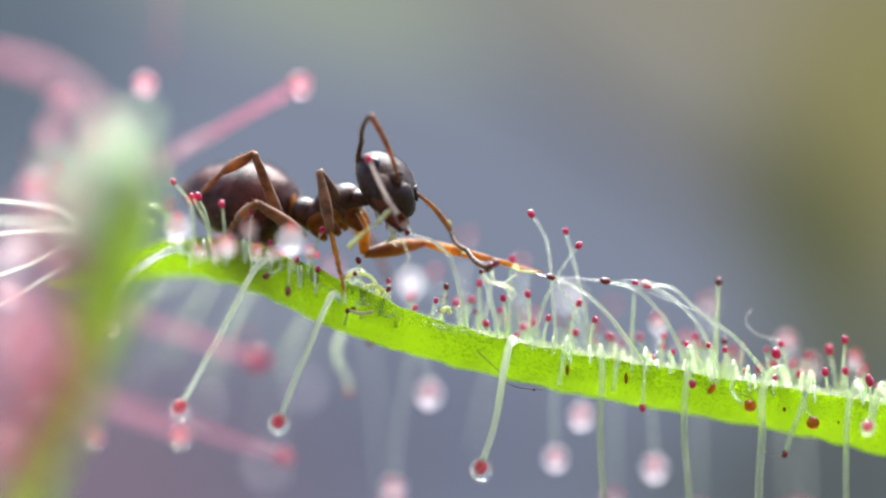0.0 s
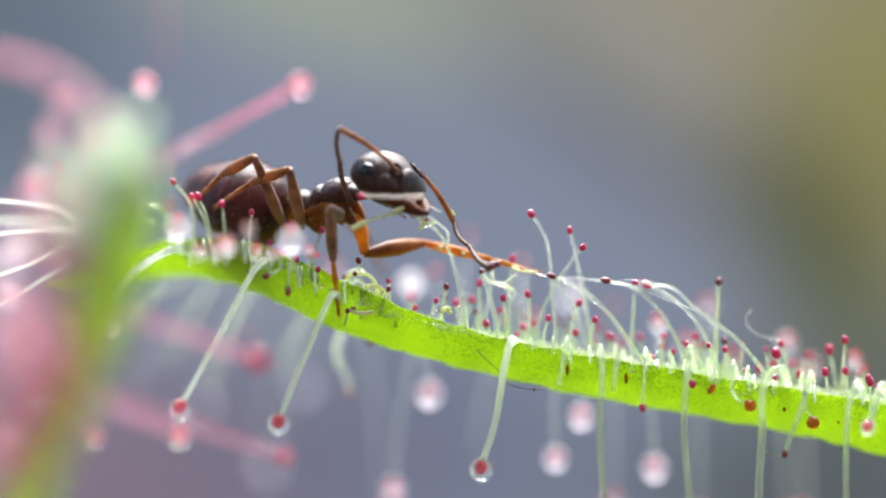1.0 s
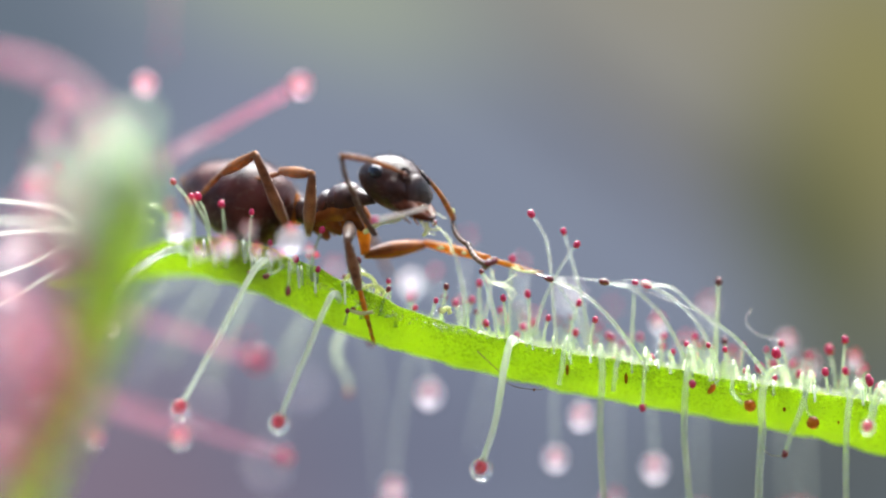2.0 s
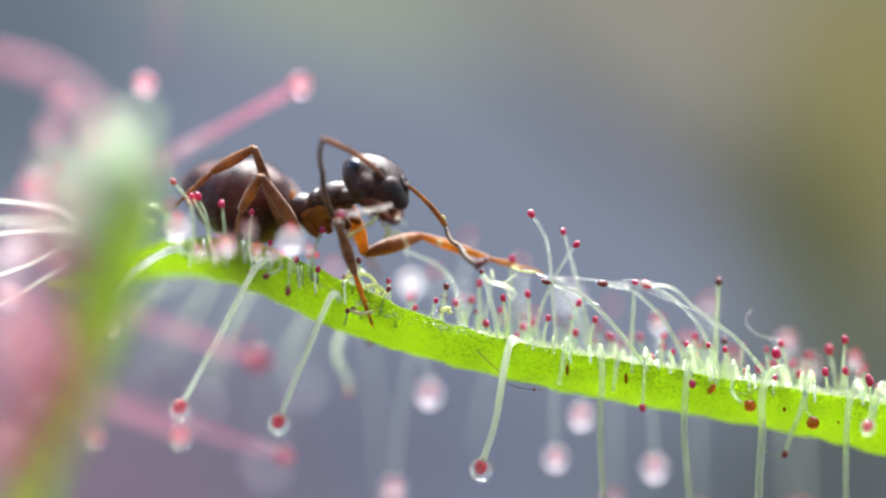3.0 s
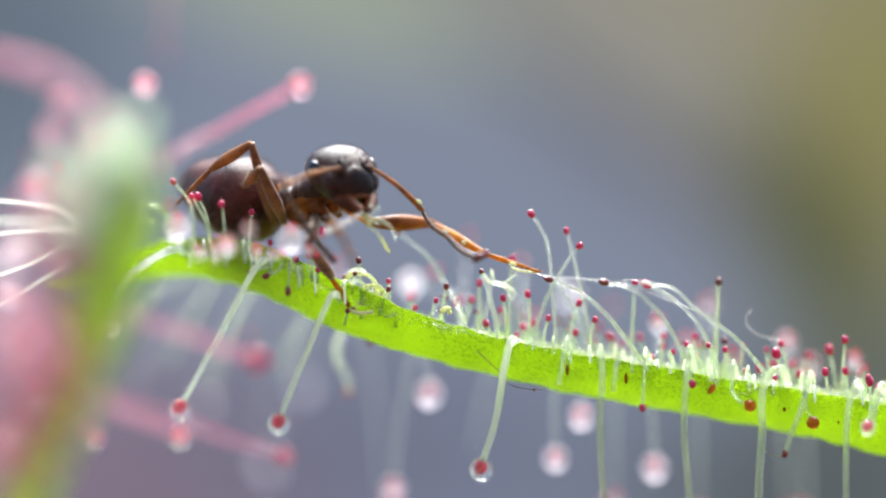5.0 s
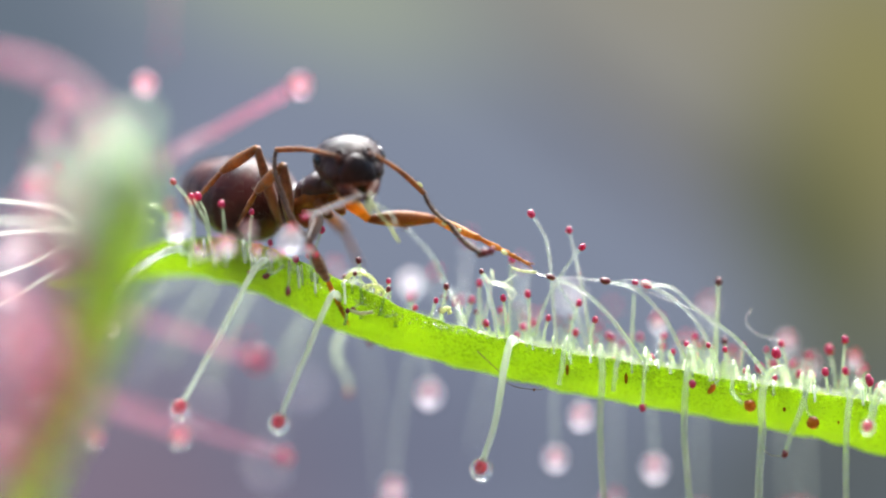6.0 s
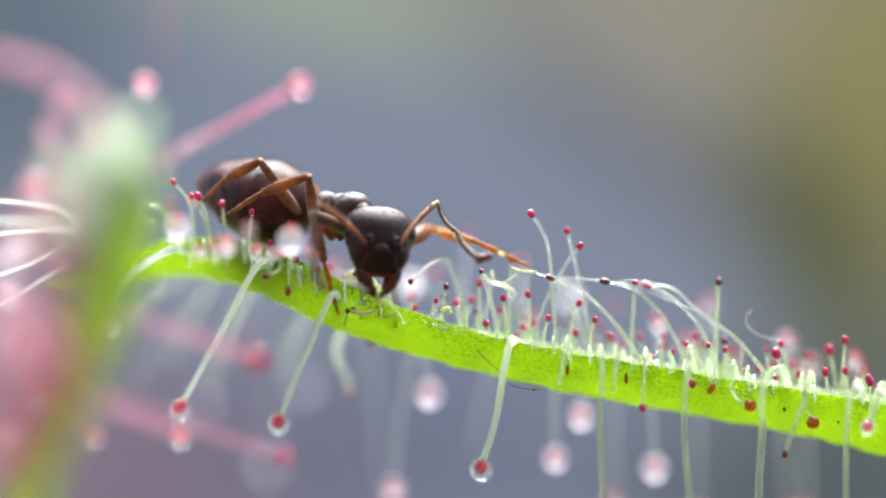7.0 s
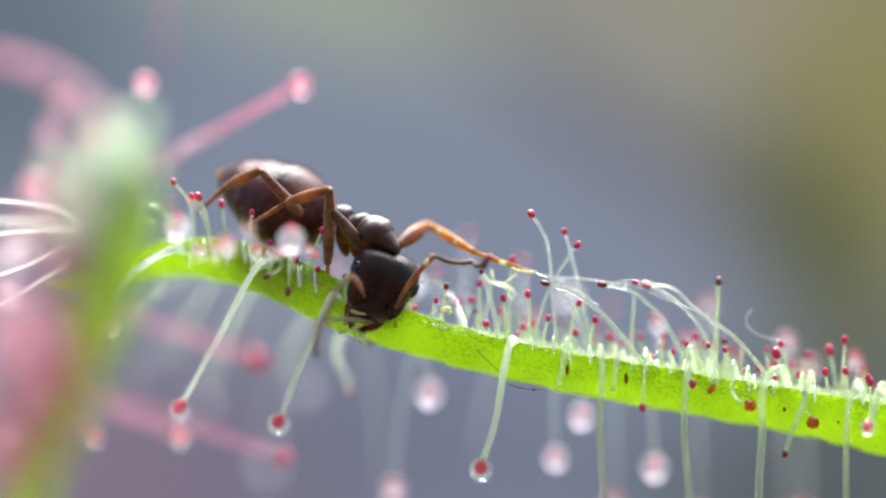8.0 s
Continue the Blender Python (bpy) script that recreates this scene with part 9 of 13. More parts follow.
    walk(ANT["club_l"], [
        (0, pose(0.002572, 0.000343, -0.001641, 117.1, 22.8, -42.9)), (0.1, pose(0.002555, 0.000431, -0.001626, 116.2, 22.8, -43.5)),
        (0.2, pose(0.002518, 0.000524, -0.001620, 115.5, 24.2, -43.6)), (0.3, pose(0.002595, 0.000592, -0.001631, 117.1, 27.6, -41.7)),
        (0.4, pose(0.002655, 0.000650, -0.001614, 118.0, 30.1, -41.0)), (0.5, pose(0.002662, 0.000735, -0.001563, 117.4, 24.6, -40.8)),
        (0.6, pose(0.002671, 0.000591, -0.001507, 116.4, 23.6, -45.1)), (0.8, pose(0.002554, 0.000157, -0.001579, 112.2, 21.9, -57.3)),
        (1, pose(0.002679, 0.000523, -0.001684, 118.6, 30.3, -38.6)), (1.2, pose(0.002613, 0.000591, -0.001588, 117.9, 23.9, -40.1)),
        (1.4, pose(0.002609, 0.000588, -0.001511, 117.4, 27.8, -40.8)), (1.5, pose(0.002573, 0.000617, -0.001516, 117.8, 27.8, -39.9)),
        (1.6, pose(0.002587, 0.000421, -0.001515, 115.8, 25.9, -46.0)), (1.7, pose(0.002536, 0.000461, -0.001498, 115.6, 26.6, -47.1)),
        (2.25, pose(0.002481, 0.000650, -0.001618, 117.9, 31.4, -37.6)), (2.8, pose(0.002534, 0.000770, -0.001637, 122.4, 33.9, -27.9)),
        (3, pose(0.002609, 0.000663, -0.001600, 119.8, 28.2, -32.0)), (3.2, pose(0.002657, 0.000661, -0.001564, 118.9, 27.1, -33.8)),
        (3.4, pose(0.002546, 0.000948, -0.001390, 124.8, 37.0, -23.6)), (3.5, pose(0.002641, 0.000940, -0.001371, 125.5, 37.1, -22.9)),
        (3.6, pose(0.002695, 0.000883, -0.001558, 123.0, 36.0, -25.6)), (3.8, pose(0.002650, 0.000883, -0.001738, 124.7, 40.7, -22.2)),
        (4, pose(0.002535, 0.000748, -0.001846, 120.9, 39.7, -27.2)), (4.2, pose(0.002408, 0.000991, -0.001747, 131.6, 46.7, -12.6)),
        (4.4, pose(0.002581, 0.000687, -0.001796, 127.0, 45.8, -19.3)), (4.5, pose(0.002516, 0.000672, -0.001780, 127.1, 54.4, -21.7)),
        (4.6, pose(0.002580, 0.000851, -0.001675, 137.4, 50.2, -6.8)), (4.7, pose(0.002758, 0.000836, -0.001672, 136.9, 43.1, -5.2)),
        (5.25, pose(0.002618, 0.001071, -0.001565, 144.1, 46.3, 4.6)), (5.8, pose(0.002482, 0.001243, -0.001403, 150.9, 47.9, 13.8)),
        (6, pose(0.002529, 0.001150, -0.001482, 153.2, 57.6, 14.4)), (6.2, pose(0.002437, 0.001465, -0.000958, 149.4, 46.2, 14.8)),
        (6.4, pose(0.002405, 0.001321, -0.000807, 142.4, 40.8, 5.6)), (6.5, pose(0.002355, 0.001238, -0.000936, 136.0, 49.9, -4.7)),
        (6.6, pose(0.002363, 0.001202, -0.000978, 138.1, 50.8, -2.0)), (6.8, pose(0.002521, 0.001073, -0.000640, 138.8, 30.3, 1.8)),
        (7, pose(0.002469, 0.001062, -0.000597, 136.7, 34.1, -3.2)), (7.2, pose(0.002505, 0.000967, -0.000783, 128.1, 42.2, -18.6)),
        (7.4, pose(0.002673, 0.000708, -0.000487, 132.4, 32.1, -17.7)), (7.5, pose(0.002668, 0.000625, -0.000430, 133.0, 26.3, -16.6)),
        (7.6, pose(0.002662, 0.000365, -0.000326, 134.9, 12.2, -14.8)), (7.8, pose(0.002694, 0.000730, -0.000414, 135.6, -16.0, -33.6)),
        (8, pose(0.002655, 0.000686, -0.000248, 137.2, -17.9, -31.2)),
    ])
    walk(ANT["femur_fr"], [
        (0, pose(0.000900, -0.000200, -0.000360, -68.8, -80.9, -75.6)), (0.1, pose(0.000900, -0.000200, -0.000360, -95.1, -41.5, -65.8)),
        (0.2, pose(0.000900, -0.000200, -0.000360, -102.1, -28.1, -60.4)), (0.3, pose(0.000900, -0.000200, -0.000360, -105.6, -14.9, -61.1)),
        (0.4, pose(0.000900, -0.000200, -0.000360, -108.4, -3.0, -62.0)), (0.5, pose(0.000900, -0.000200, -0.000360, -108.0, 15.0, -46.9)),
        (0.6, pose(0.000900, -0.000200, -0.000360, -110.1, 13.3, -56.6)), (0.8, pose(0.000900, -0.000200, -0.000360, -95.8, -60.1, -63.8)),
        (1, pose(0.000900, -0.000200, -0.000360, -104.4, -16.0, -60.3)), (1.2, pose(0.000900, -0.000200, -0.000360, -110.8, 11.6, -58.5)),
        (1.4, pose(0.000900, -0.000200, -0.000360, -110.3, 14.5, -53.8)), (1.5, pose(0.000900, -0.000200, -0.000360, -110.2, 14.8, -53.3)),
        (1.6, pose(0.000900, -0.000200, -0.000360, -113.5, 15.0, -65.3)), (1.7, pose(0.000900, -0.000200, -0.000360, -114.0, 13.5, -68.4)),
        (2.25, pose(0.000900, -0.000200, -0.000360, -110.6, 3.9, -54.9)), (2.8, pose(0.000900, -0.000200, -0.000360, -107.1, -6.6, -40.5)),
        (3, pose(0.000900, -0.000200, -0.000360, -107.7, 4.3, -45.7)), (3.2, pose(0.000900, -0.000200, -0.000360, -87.4, -51.6, -53.0)),
        (3.4, pose(0.000900, -0.000200, -0.000360, -98.2, -22.0, -47.5)), (3.5, pose(0.000900, -0.000200, -0.000360, -98.4, -24.6, -42.7)),
        (3.6, pose(0.000900, -0.000200, -0.000360, -102.5, -13.1, -40.6)), (3.8, pose(0.000900, -0.000200, -0.000360, -109.2, 8.4, -47.0)),
        (4, pose(0.000900, -0.000200, -0.000360, -115.6, 17.7, -55.2)), (4.2, pose(0.000900, -0.000200, -0.000360, -97.9, -21.3, -56.7)),
        (4.4, pose(0.000900, -0.000200, -0.000360, -116.9, 7.6, -67.7)), (4.5, pose(0.000900, -0.000200, -0.000360, -120.5, 7.9, -73.0)),
        (4.6, pose(0.000900, -0.000200, -0.000360, -123.7, 25.3, -66.9)), (4.7, pose(0.000900, -0.000200, -0.000360, -121.3, 28.2, -61.9)),
        (5.25, pose(0.000900, -0.000200, -0.000360, -118.9, 30.4, -56.3)), (5.8, pose(0.000900, -0.000200, -0.000360, -115.7, 29.9, -51.8)),
        (6, pose(0.000900, -0.000200, -0.000360, -122.7, 31.2, -60.6)), (6.2, pose(0.000900, -0.000200, -0.000360, -107.2, 20.8, -45.8)),
        (6.4, pose(0.000900, -0.000200, -0.000360, -106.4, 15.0, -51.0)), (6.5, pose(0.000900, -0.000200, -0.000360, -110.4, 12.7, -59.6)),
        (6.6, pose(0.000900, -0.000200, -0.000360, -103.2, 1.5, -60.5)), (6.8, pose(0.000900, -0.000200, -0.000360, -77.7, -19.2, -65.1)),
        (7, pose(0.000900, -0.000200, -0.000360, -71.3, -28.2, -65.8)), (7.2, pose(0.000900, -0.000200, -0.000360, -76.6, -24.2, -72.9)),
        (7.4, pose(0.000900, -0.000200, -0.000360, -59.8, -31.8, -88.2)), (7.5, pose(0.000900, -0.000200, -0.000360, -53.2, -34.7, -91.1)),
        (7.6, pose(0.000900, -0.000200, -0.000360, -26.7, -42.0, -108.9)), (7.8, pose(0.000900, -0.000200, -0.000360, -9.6, -47.1, -117.4)),
        (8, pose(0.000900, -0.000200, -0.000360, 13.4, -54.1, -134.1)),
    ])
    walk(ANT["tibia_fr"], [
        (0, pose(0.000943, -0.000368, 0.000726, -146.4, 69.7, -104.5)), (0.1, pose(0.001237, -0.000951, 0.000369, 120.8, 44.5, 154.5)),
        (0.2, pose(0.001380, -0.001044, 0.000158, 122.9, 45.5, 160.1)), (0.3, pose(0.001413, -0.001131, -0.000077, 119.4, 52.8, 157.2)),
        (0.4, pose(0.001416, -0.001170, -0.000302, 113.0, 55.6, 150.9)), (0.5, pose(0.001626, -0.000976, -0.000644, 92.6, 59.9, 131.9)),
        (0.6, pose(0.001489, -0.001094, -0.000612, 85.7, 61.1, 120.2)), (0.8, pose(0.001142, -0.000692, 0.000593, -116.6, 64.7, -75.7)),
        (1, pose(0.001423, -0.001119, -0.000057, 115.3, 54.1, 154.6)), (1.2, pose(0.001462, -0.001119, -0.000582, 103.9, 57.8, 142.0)),
        (1.4, pose(0.001529, -0.001059, -0.000636, 102.2, 59.5, 140.9)), (1.5, pose(0.001536, -0.001053, -0.000640, 100.1, 58.3, 138.2)),
        (1.6, pose(0.001344, -0.001165, -0.000645, 102.6, 60.2, 136.3)), (1.7, pose(0.001293, -0.001195, -0.000617, 106.7, 58.6, 139.5)),
        (2.25, pose(0.001531, -0.001098, -0.000435, 101.0, 55.7, 139.2)), (2.8, pose(0.001730, -0.000910, -0.000234, 94.4, 51.8, 136.7)),
        (3, pose(0.001666, -0.000985, -0.000443, 95.2, 52.7, 138.9)), (3.2, pose(0.001311, -0.000746, 0.000502, -121.1, 74.6, -63.3)),
        (3.4, pose(0.001590, -0.000952, 0.000051, 98.1, 43.6, 146.1)), (3.5, pose(0.001635, -0.000879, 0.000097, 97.5, 46.1, 146.8)),
        (3.6, pose(0.001713, -0.000898, -0.000111, 91.8, 49.2, 140.6)), (3.8, pose(0.001642, -0.000996, -0.000520, 101.1, 64.2, 154.6)),
        (4, pose(0.001498, -0.001061, -0.000694, 113.9, 79.9, 169.8)), (4.2, pose(0.001463, -0.001056, 0.000040, -61.8, 80.6, 3.5)),
        (4.4, pose(0.001313, -0.001209, -0.000505, 94.2, 46.2, 137.8)), (4.5, pose(0.001219, -0.001242, -0.000511, 98.8, 52.5, 140.8)),
        (4.6, pose(0.001290, -0.001115, -0.000830, 92.5, 38.1, 132.9)), (4.7, pose(0.001356, -0.001055, -0.000880, 88.9, 34.5, 130.0)),
        (5.25, pose(0.001427, -0.000990, -0.000916, 86.4, 34.1, 131.7)), (5.8, pose(0.001489, -0.000950, -0.000908, 83.1, 35.2, 132.2)),
        (6, pose(0.001362, -0.001020, -0.000929, 90.4, 34.1, 138.7)), (6.2, pose(0.001616, -0.000937, -0.000751, 82.9, 32.1, 137.6)),
        (6.4, pose(0.001568, -0.001026, -0.000644, 82.8, 30.3, 135.8)), (6.5, pose(0.001442, -0.001126, -0.000602, 87.8, 34.0, 140.3)),
        (6.6, pose(0.001442, -0.001157, -0.000389, 87.6, 44.2, 144.8)), (6.8, pose(0.001338, -0.001142, 0.000001, 73.2, 50.9, 136.5)),
        (7, pose(0.001297, -0.001084, 0.000160, 78.0, 57.0, 141.5)), (7.2, pose(0.001194, -0.001159, 0.000090, 86.8, 58.2, 145.8)),
        (7.4, pose(0.000930, -0.001134, 0.000220, 76.5, 58.3, 128.6)), (7.5, pose(0.000883, -0.001104, 0.000266, 75.9, 59.5, 128.7)),
        (7.6, pose(0.000635, -0.000974, 0.000375, 69.4, 58.9, 119.6)), (7.8, pose(0.000556, -0.000865, 0.000446, 70.6, 68.8, 125.5)),
        (8, pose(0.000451, -0.000663, 0.000531, 95.8, 81.4, 152.9)),
    ])
    walk(ANT["tarsus_fr"], [
        (0, pose(0.000848, -0.000738, -0.000306, -129.8, 63.0, -86.1)), (0.1, pose(0.000530, -0.000614, -0.000402, 127.3, 52.8, 163.0)),
        (0.2, pose(0.000654, -0.000781, -0.000626, 130.1, 53.5, 169.2)), (0.3, pose(0.000800, -0.000873, -0.000953, 127.7, 61.1, 167.3)),
        (0.4, pose(0.000873, -0.000867, -0.001210, 120.3, 64.5, 159.9)), (0.5, pose(0.001258, -0.000566, -0.001596, 92.1, 69.9, 133.2)),
        (0.6, pose(0.001222, -0.000635, -0.001576, 81.6, 71.1, 117.9)), (0.8, pose(0.001258, -0.001148, -0.000401, -110.8, 55.5, -67.9)),
        (1, pose(0.000841, -0.000843, -0.000949, 122.8, 62.9, 164.0)), (1.2, pose(0.001001, -0.000759, -0.001513, 108.4, 67.4, 148.2)),
        (1.4, pose(0.001096, -0.000707, -0.001584, 106.3, 69.2, 146.8)), (1.5, pose(0.001105, -0.000667, -0.001576, 102.9, 68.1, 142.8)),
        (1.6, pose(0.000948, -0.000787, -0.001599, 107.1, 69.8, 142.6)), (1.7, pose(0.000858, -0.000823, -0.001555, 112.4, 68.0, 147.1)),
        (2.25, pose(0.001063, -0.000693, -0.001344, 103.6, 65.4, 143.7)), (2.8, pose(0.001235, -0.000444, -0.001098, 94.2, 61.7, 138.4)),
        (3, pose(0.001164, -0.000546, -0.001318, 95.4, 62.6, 140.8)), (3.2, pose(0.001442, -0.001007, -0.000559, -110.1, 65.6, -50.8)),
        (3.4, pose(0.000929, -0.000507, -0.000708, 98.8, 53.5, 148.4)), (3.5, pose(0.000997, -0.000461, -0.000695, 98.3, 55.9, 149.1)),
        (3.6, pose(0.001158, -0.000441, -0.000944, 90.8, 59.1, 141.2)), (3.8, pose(0.001209, -0.000791, -0.001511, 106.5, 73.8, 161.5)),
        (4, pose(0.001308, -0.001027, -0.001777, -171.3, 85.9, -113.7)), (4.2, pose(0.001642, -0.001045, -0.001045, -78.2, 71.2, -11.3)),
        (4.4, pose(0.000749, -0.000698, -0.001299, 93.4, 56.1, 139.1)), (4.5, pose(0.000700, -0.000819, -0.001384, 99.9, 62.3, 144.1)),
        (4.6, pose(0.000702, -0.000480, -0.001510, 90.8, 48.1, 133.5)), (4.7, pose(0.000773, -0.000361, -0.001504, 86.3, 44.5, 129.8)),
        (5.25, pose(0.000821, -0.000309, -0.001532, 83.4, 44.0, 130.8)), (5.8, pose(0.000886, -0.000284, -0.001542, 79.5, 45.1, 130.5)),
        (6, pose(0.000677, -0.000419, -0.001546, 88.5, 44.0, 138.8)), (6.2, pose(0.000928, -0.000309, -0.001336, 79.9, 42.0, 136.0)),
        (6.4, pose(0.000887, -0.000365, -0.001199, 79.7, 40.2, 134.2)), (6.5, pose(0.000741, -0.000544, -0.001217, 85.8, 44.0, 139.8)),
        (6.6, pose(0.000797, -0.000702, -0.001156, 85.7, 54.1, 144.1)), (6.8, pose(0.000835, -0.000665, -0.000853, 66.8, 60.4, 130.7)),
        (7, pose(0.000828, -0.000711, -0.000762, 72.3, 66.7, 136.3)), (7.2, pose(0.000715, -0.000833, -0.000844, 84.5, 68.1, 144.3)),
        (7.4, pose(0.000569, -0.000682, -0.000716, 69.6, 67.9, 122.4)), (7.5, pose(0.000534, -0.000669, -0.000682, 68.5, 69.0, 121.9)),
        (7.6, pose(0.000354, -0.000480, -0.000566, 59.6, 68.0, 110.3)), (7.8, pose(0.000325, -0.000541, -0.000579, 54.9, 77.7, 109.8)),
        (8, pose(0.000304, -0.000588, -0.000557, -122.0, 88.4, -65.0)),
    ])
    walk(ANT["femur_mr"], [
        (0, pose(0.000050, -0.000260, -0.000300, -122.0, -42.8, -87.4)), (0.1, pose(0.000050, -0.000260, -0.000300, -167.6, -50.8, -60.8)),
        (0.2, pose(0.000050, -0.000260, -0.000300, 148.9, -51.8, -31.5)), (0.3, pose(0.000050, -0.000260, -0.000300, 135.8, -47.6, -24.1)),
        (0.4, pose(0.000050, -0.000260, -0.000300, 133.3, -45.2, -23.7)), (0.5, pose(0.000050, -0.000260, -0.000300, 143.5, -41.9, -29.8)),
        (0.6, pose(0.000050, -0.000260, -0.000300, 169.4, -49.6, -45.8)), (0.8, pose(0.000050, -0.000260, -0.000300, -126.5, -68.3, -104.9)),
        (1, pose(0.000050, -0.000260, -0.000300, 164.0, -48.5, -40.2)), (1.2, pose(0.000050, -0.000260, -0.000300, 163.2, -50.8, -39.6)),
        (1.4, pose(0.000050, -0.000260, -0.000300, 128.3, -42.0, -20.4)), (1.5, pose(0.000050, -0.000260, -0.000300, 151.6, -49.6, -32.0)),
        (1.6, pose(0.000050, -0.000260, -0.000300, 130.2, -45.9, -24.1)), (1.7, pose(0.000050, -0.000260, -0.000300, 121.5, -42.4, -21.2)),
        (2.25, pose(0.000050, -0.000260, -0.000300, 165.6, -46.0, -40.1)), (2.8, pose(0.000050, -0.000260, -0.000300, -146.2, -52.7, -67.5)),
        (3, pose(0.000050, -0.000260, -0.000300, -152.5, -52.0, -62.0)), (3.2, pose(0.000050, -0.000260, -0.000300, -160.5, -49.0, -55.3)),
        (3.4, pose(0.000050, -0.000260, -0.000300, -156.4, -47.8, -54.2)), (3.5, pose(0.000050, -0.000260, -0.000300, -153.5, -50.5, -56.7)),
        (3.6, pose(0.000050, -0.000260, -0.000300, -150.1, -49.4, -58.8)), (3.8, pose(0.000050, -0.000260, -0.000300, -151.2, -40.9, -55.8)),
        (4, pose(0.000050, -0.000260, -0.000300, -152.1, -42.6, -57.9)), (4.2, pose(0.000050, -0.000260, -0.000300, -145.6, -37.1, -57.7)),
        (4.4, pose(0.000050, -0.000260, -0.000300, -147.0, -39.5, -59.6)), (4.5, pose(0.000050, -0.000260, -0.000300, -142.5, -39.2, -65.2)),
        (4.6, pose(0.000050, -0.000260, -0.000300, -144.9, -37.6, -59.1)), (4.7, pose(0.000050, -0.000260, -0.000300, -151.9, -40.2, -53.5)),
        (5.25, pose(0.000050, -0.000260, -0.000300, 177.5, -39.9, -32.7)), (5.8, pose(0.000050, -0.000260, -0.000300, 150.7, -43.0, -13.3)),
        (6, pose(0.000050, -0.000260, -0.000300, 162.0, -34.2, -24.3)), (6.2, pose(0.000050, -0.000260, -0.000300, -110.9, -20.6, -52.4)),
        (6.4, pose(0.000050, -0.000260, -0.000300, -156.9, -35.1, -39.7)), (6.5, pose(0.000050, -0.000260, -0.000300, 137.5, -41.8, -6.4)),
        (6.6, pose(0.000050, -0.000260, -0.000300, 136.3, -43.6, -4.4)), (6.8, pose(0.000050, -0.000260, -0.000300, 174.1, -42.3, -27.2)),
        (7, pose(0.000050, -0.000260, -0.000300, 179.9, -45.5, -31.2)), (7.2, pose(0.000050, -0.000260, -0.000300, 160.5, -48.5, -23.2)),
        (7.4, pose(0.000050, -0.000260, -0.000300, 160.4, -48.0, -31.7)), (7.5, pose(0.000050, -0.000260, -0.000300, -163.2, -51.5, -50.4)),
        (7.6, pose(0.000050, -0.000260, -0.000300, -167.9, -54.9, -52.1)), (7.8, pose(0.000050, -0.000260, -0.000300, -173.5, -56.9, -49.2)),
        (8, pose(0.000050, -0.000260, -0.000300, -179.9, -58.4, -45.4)),
    ])
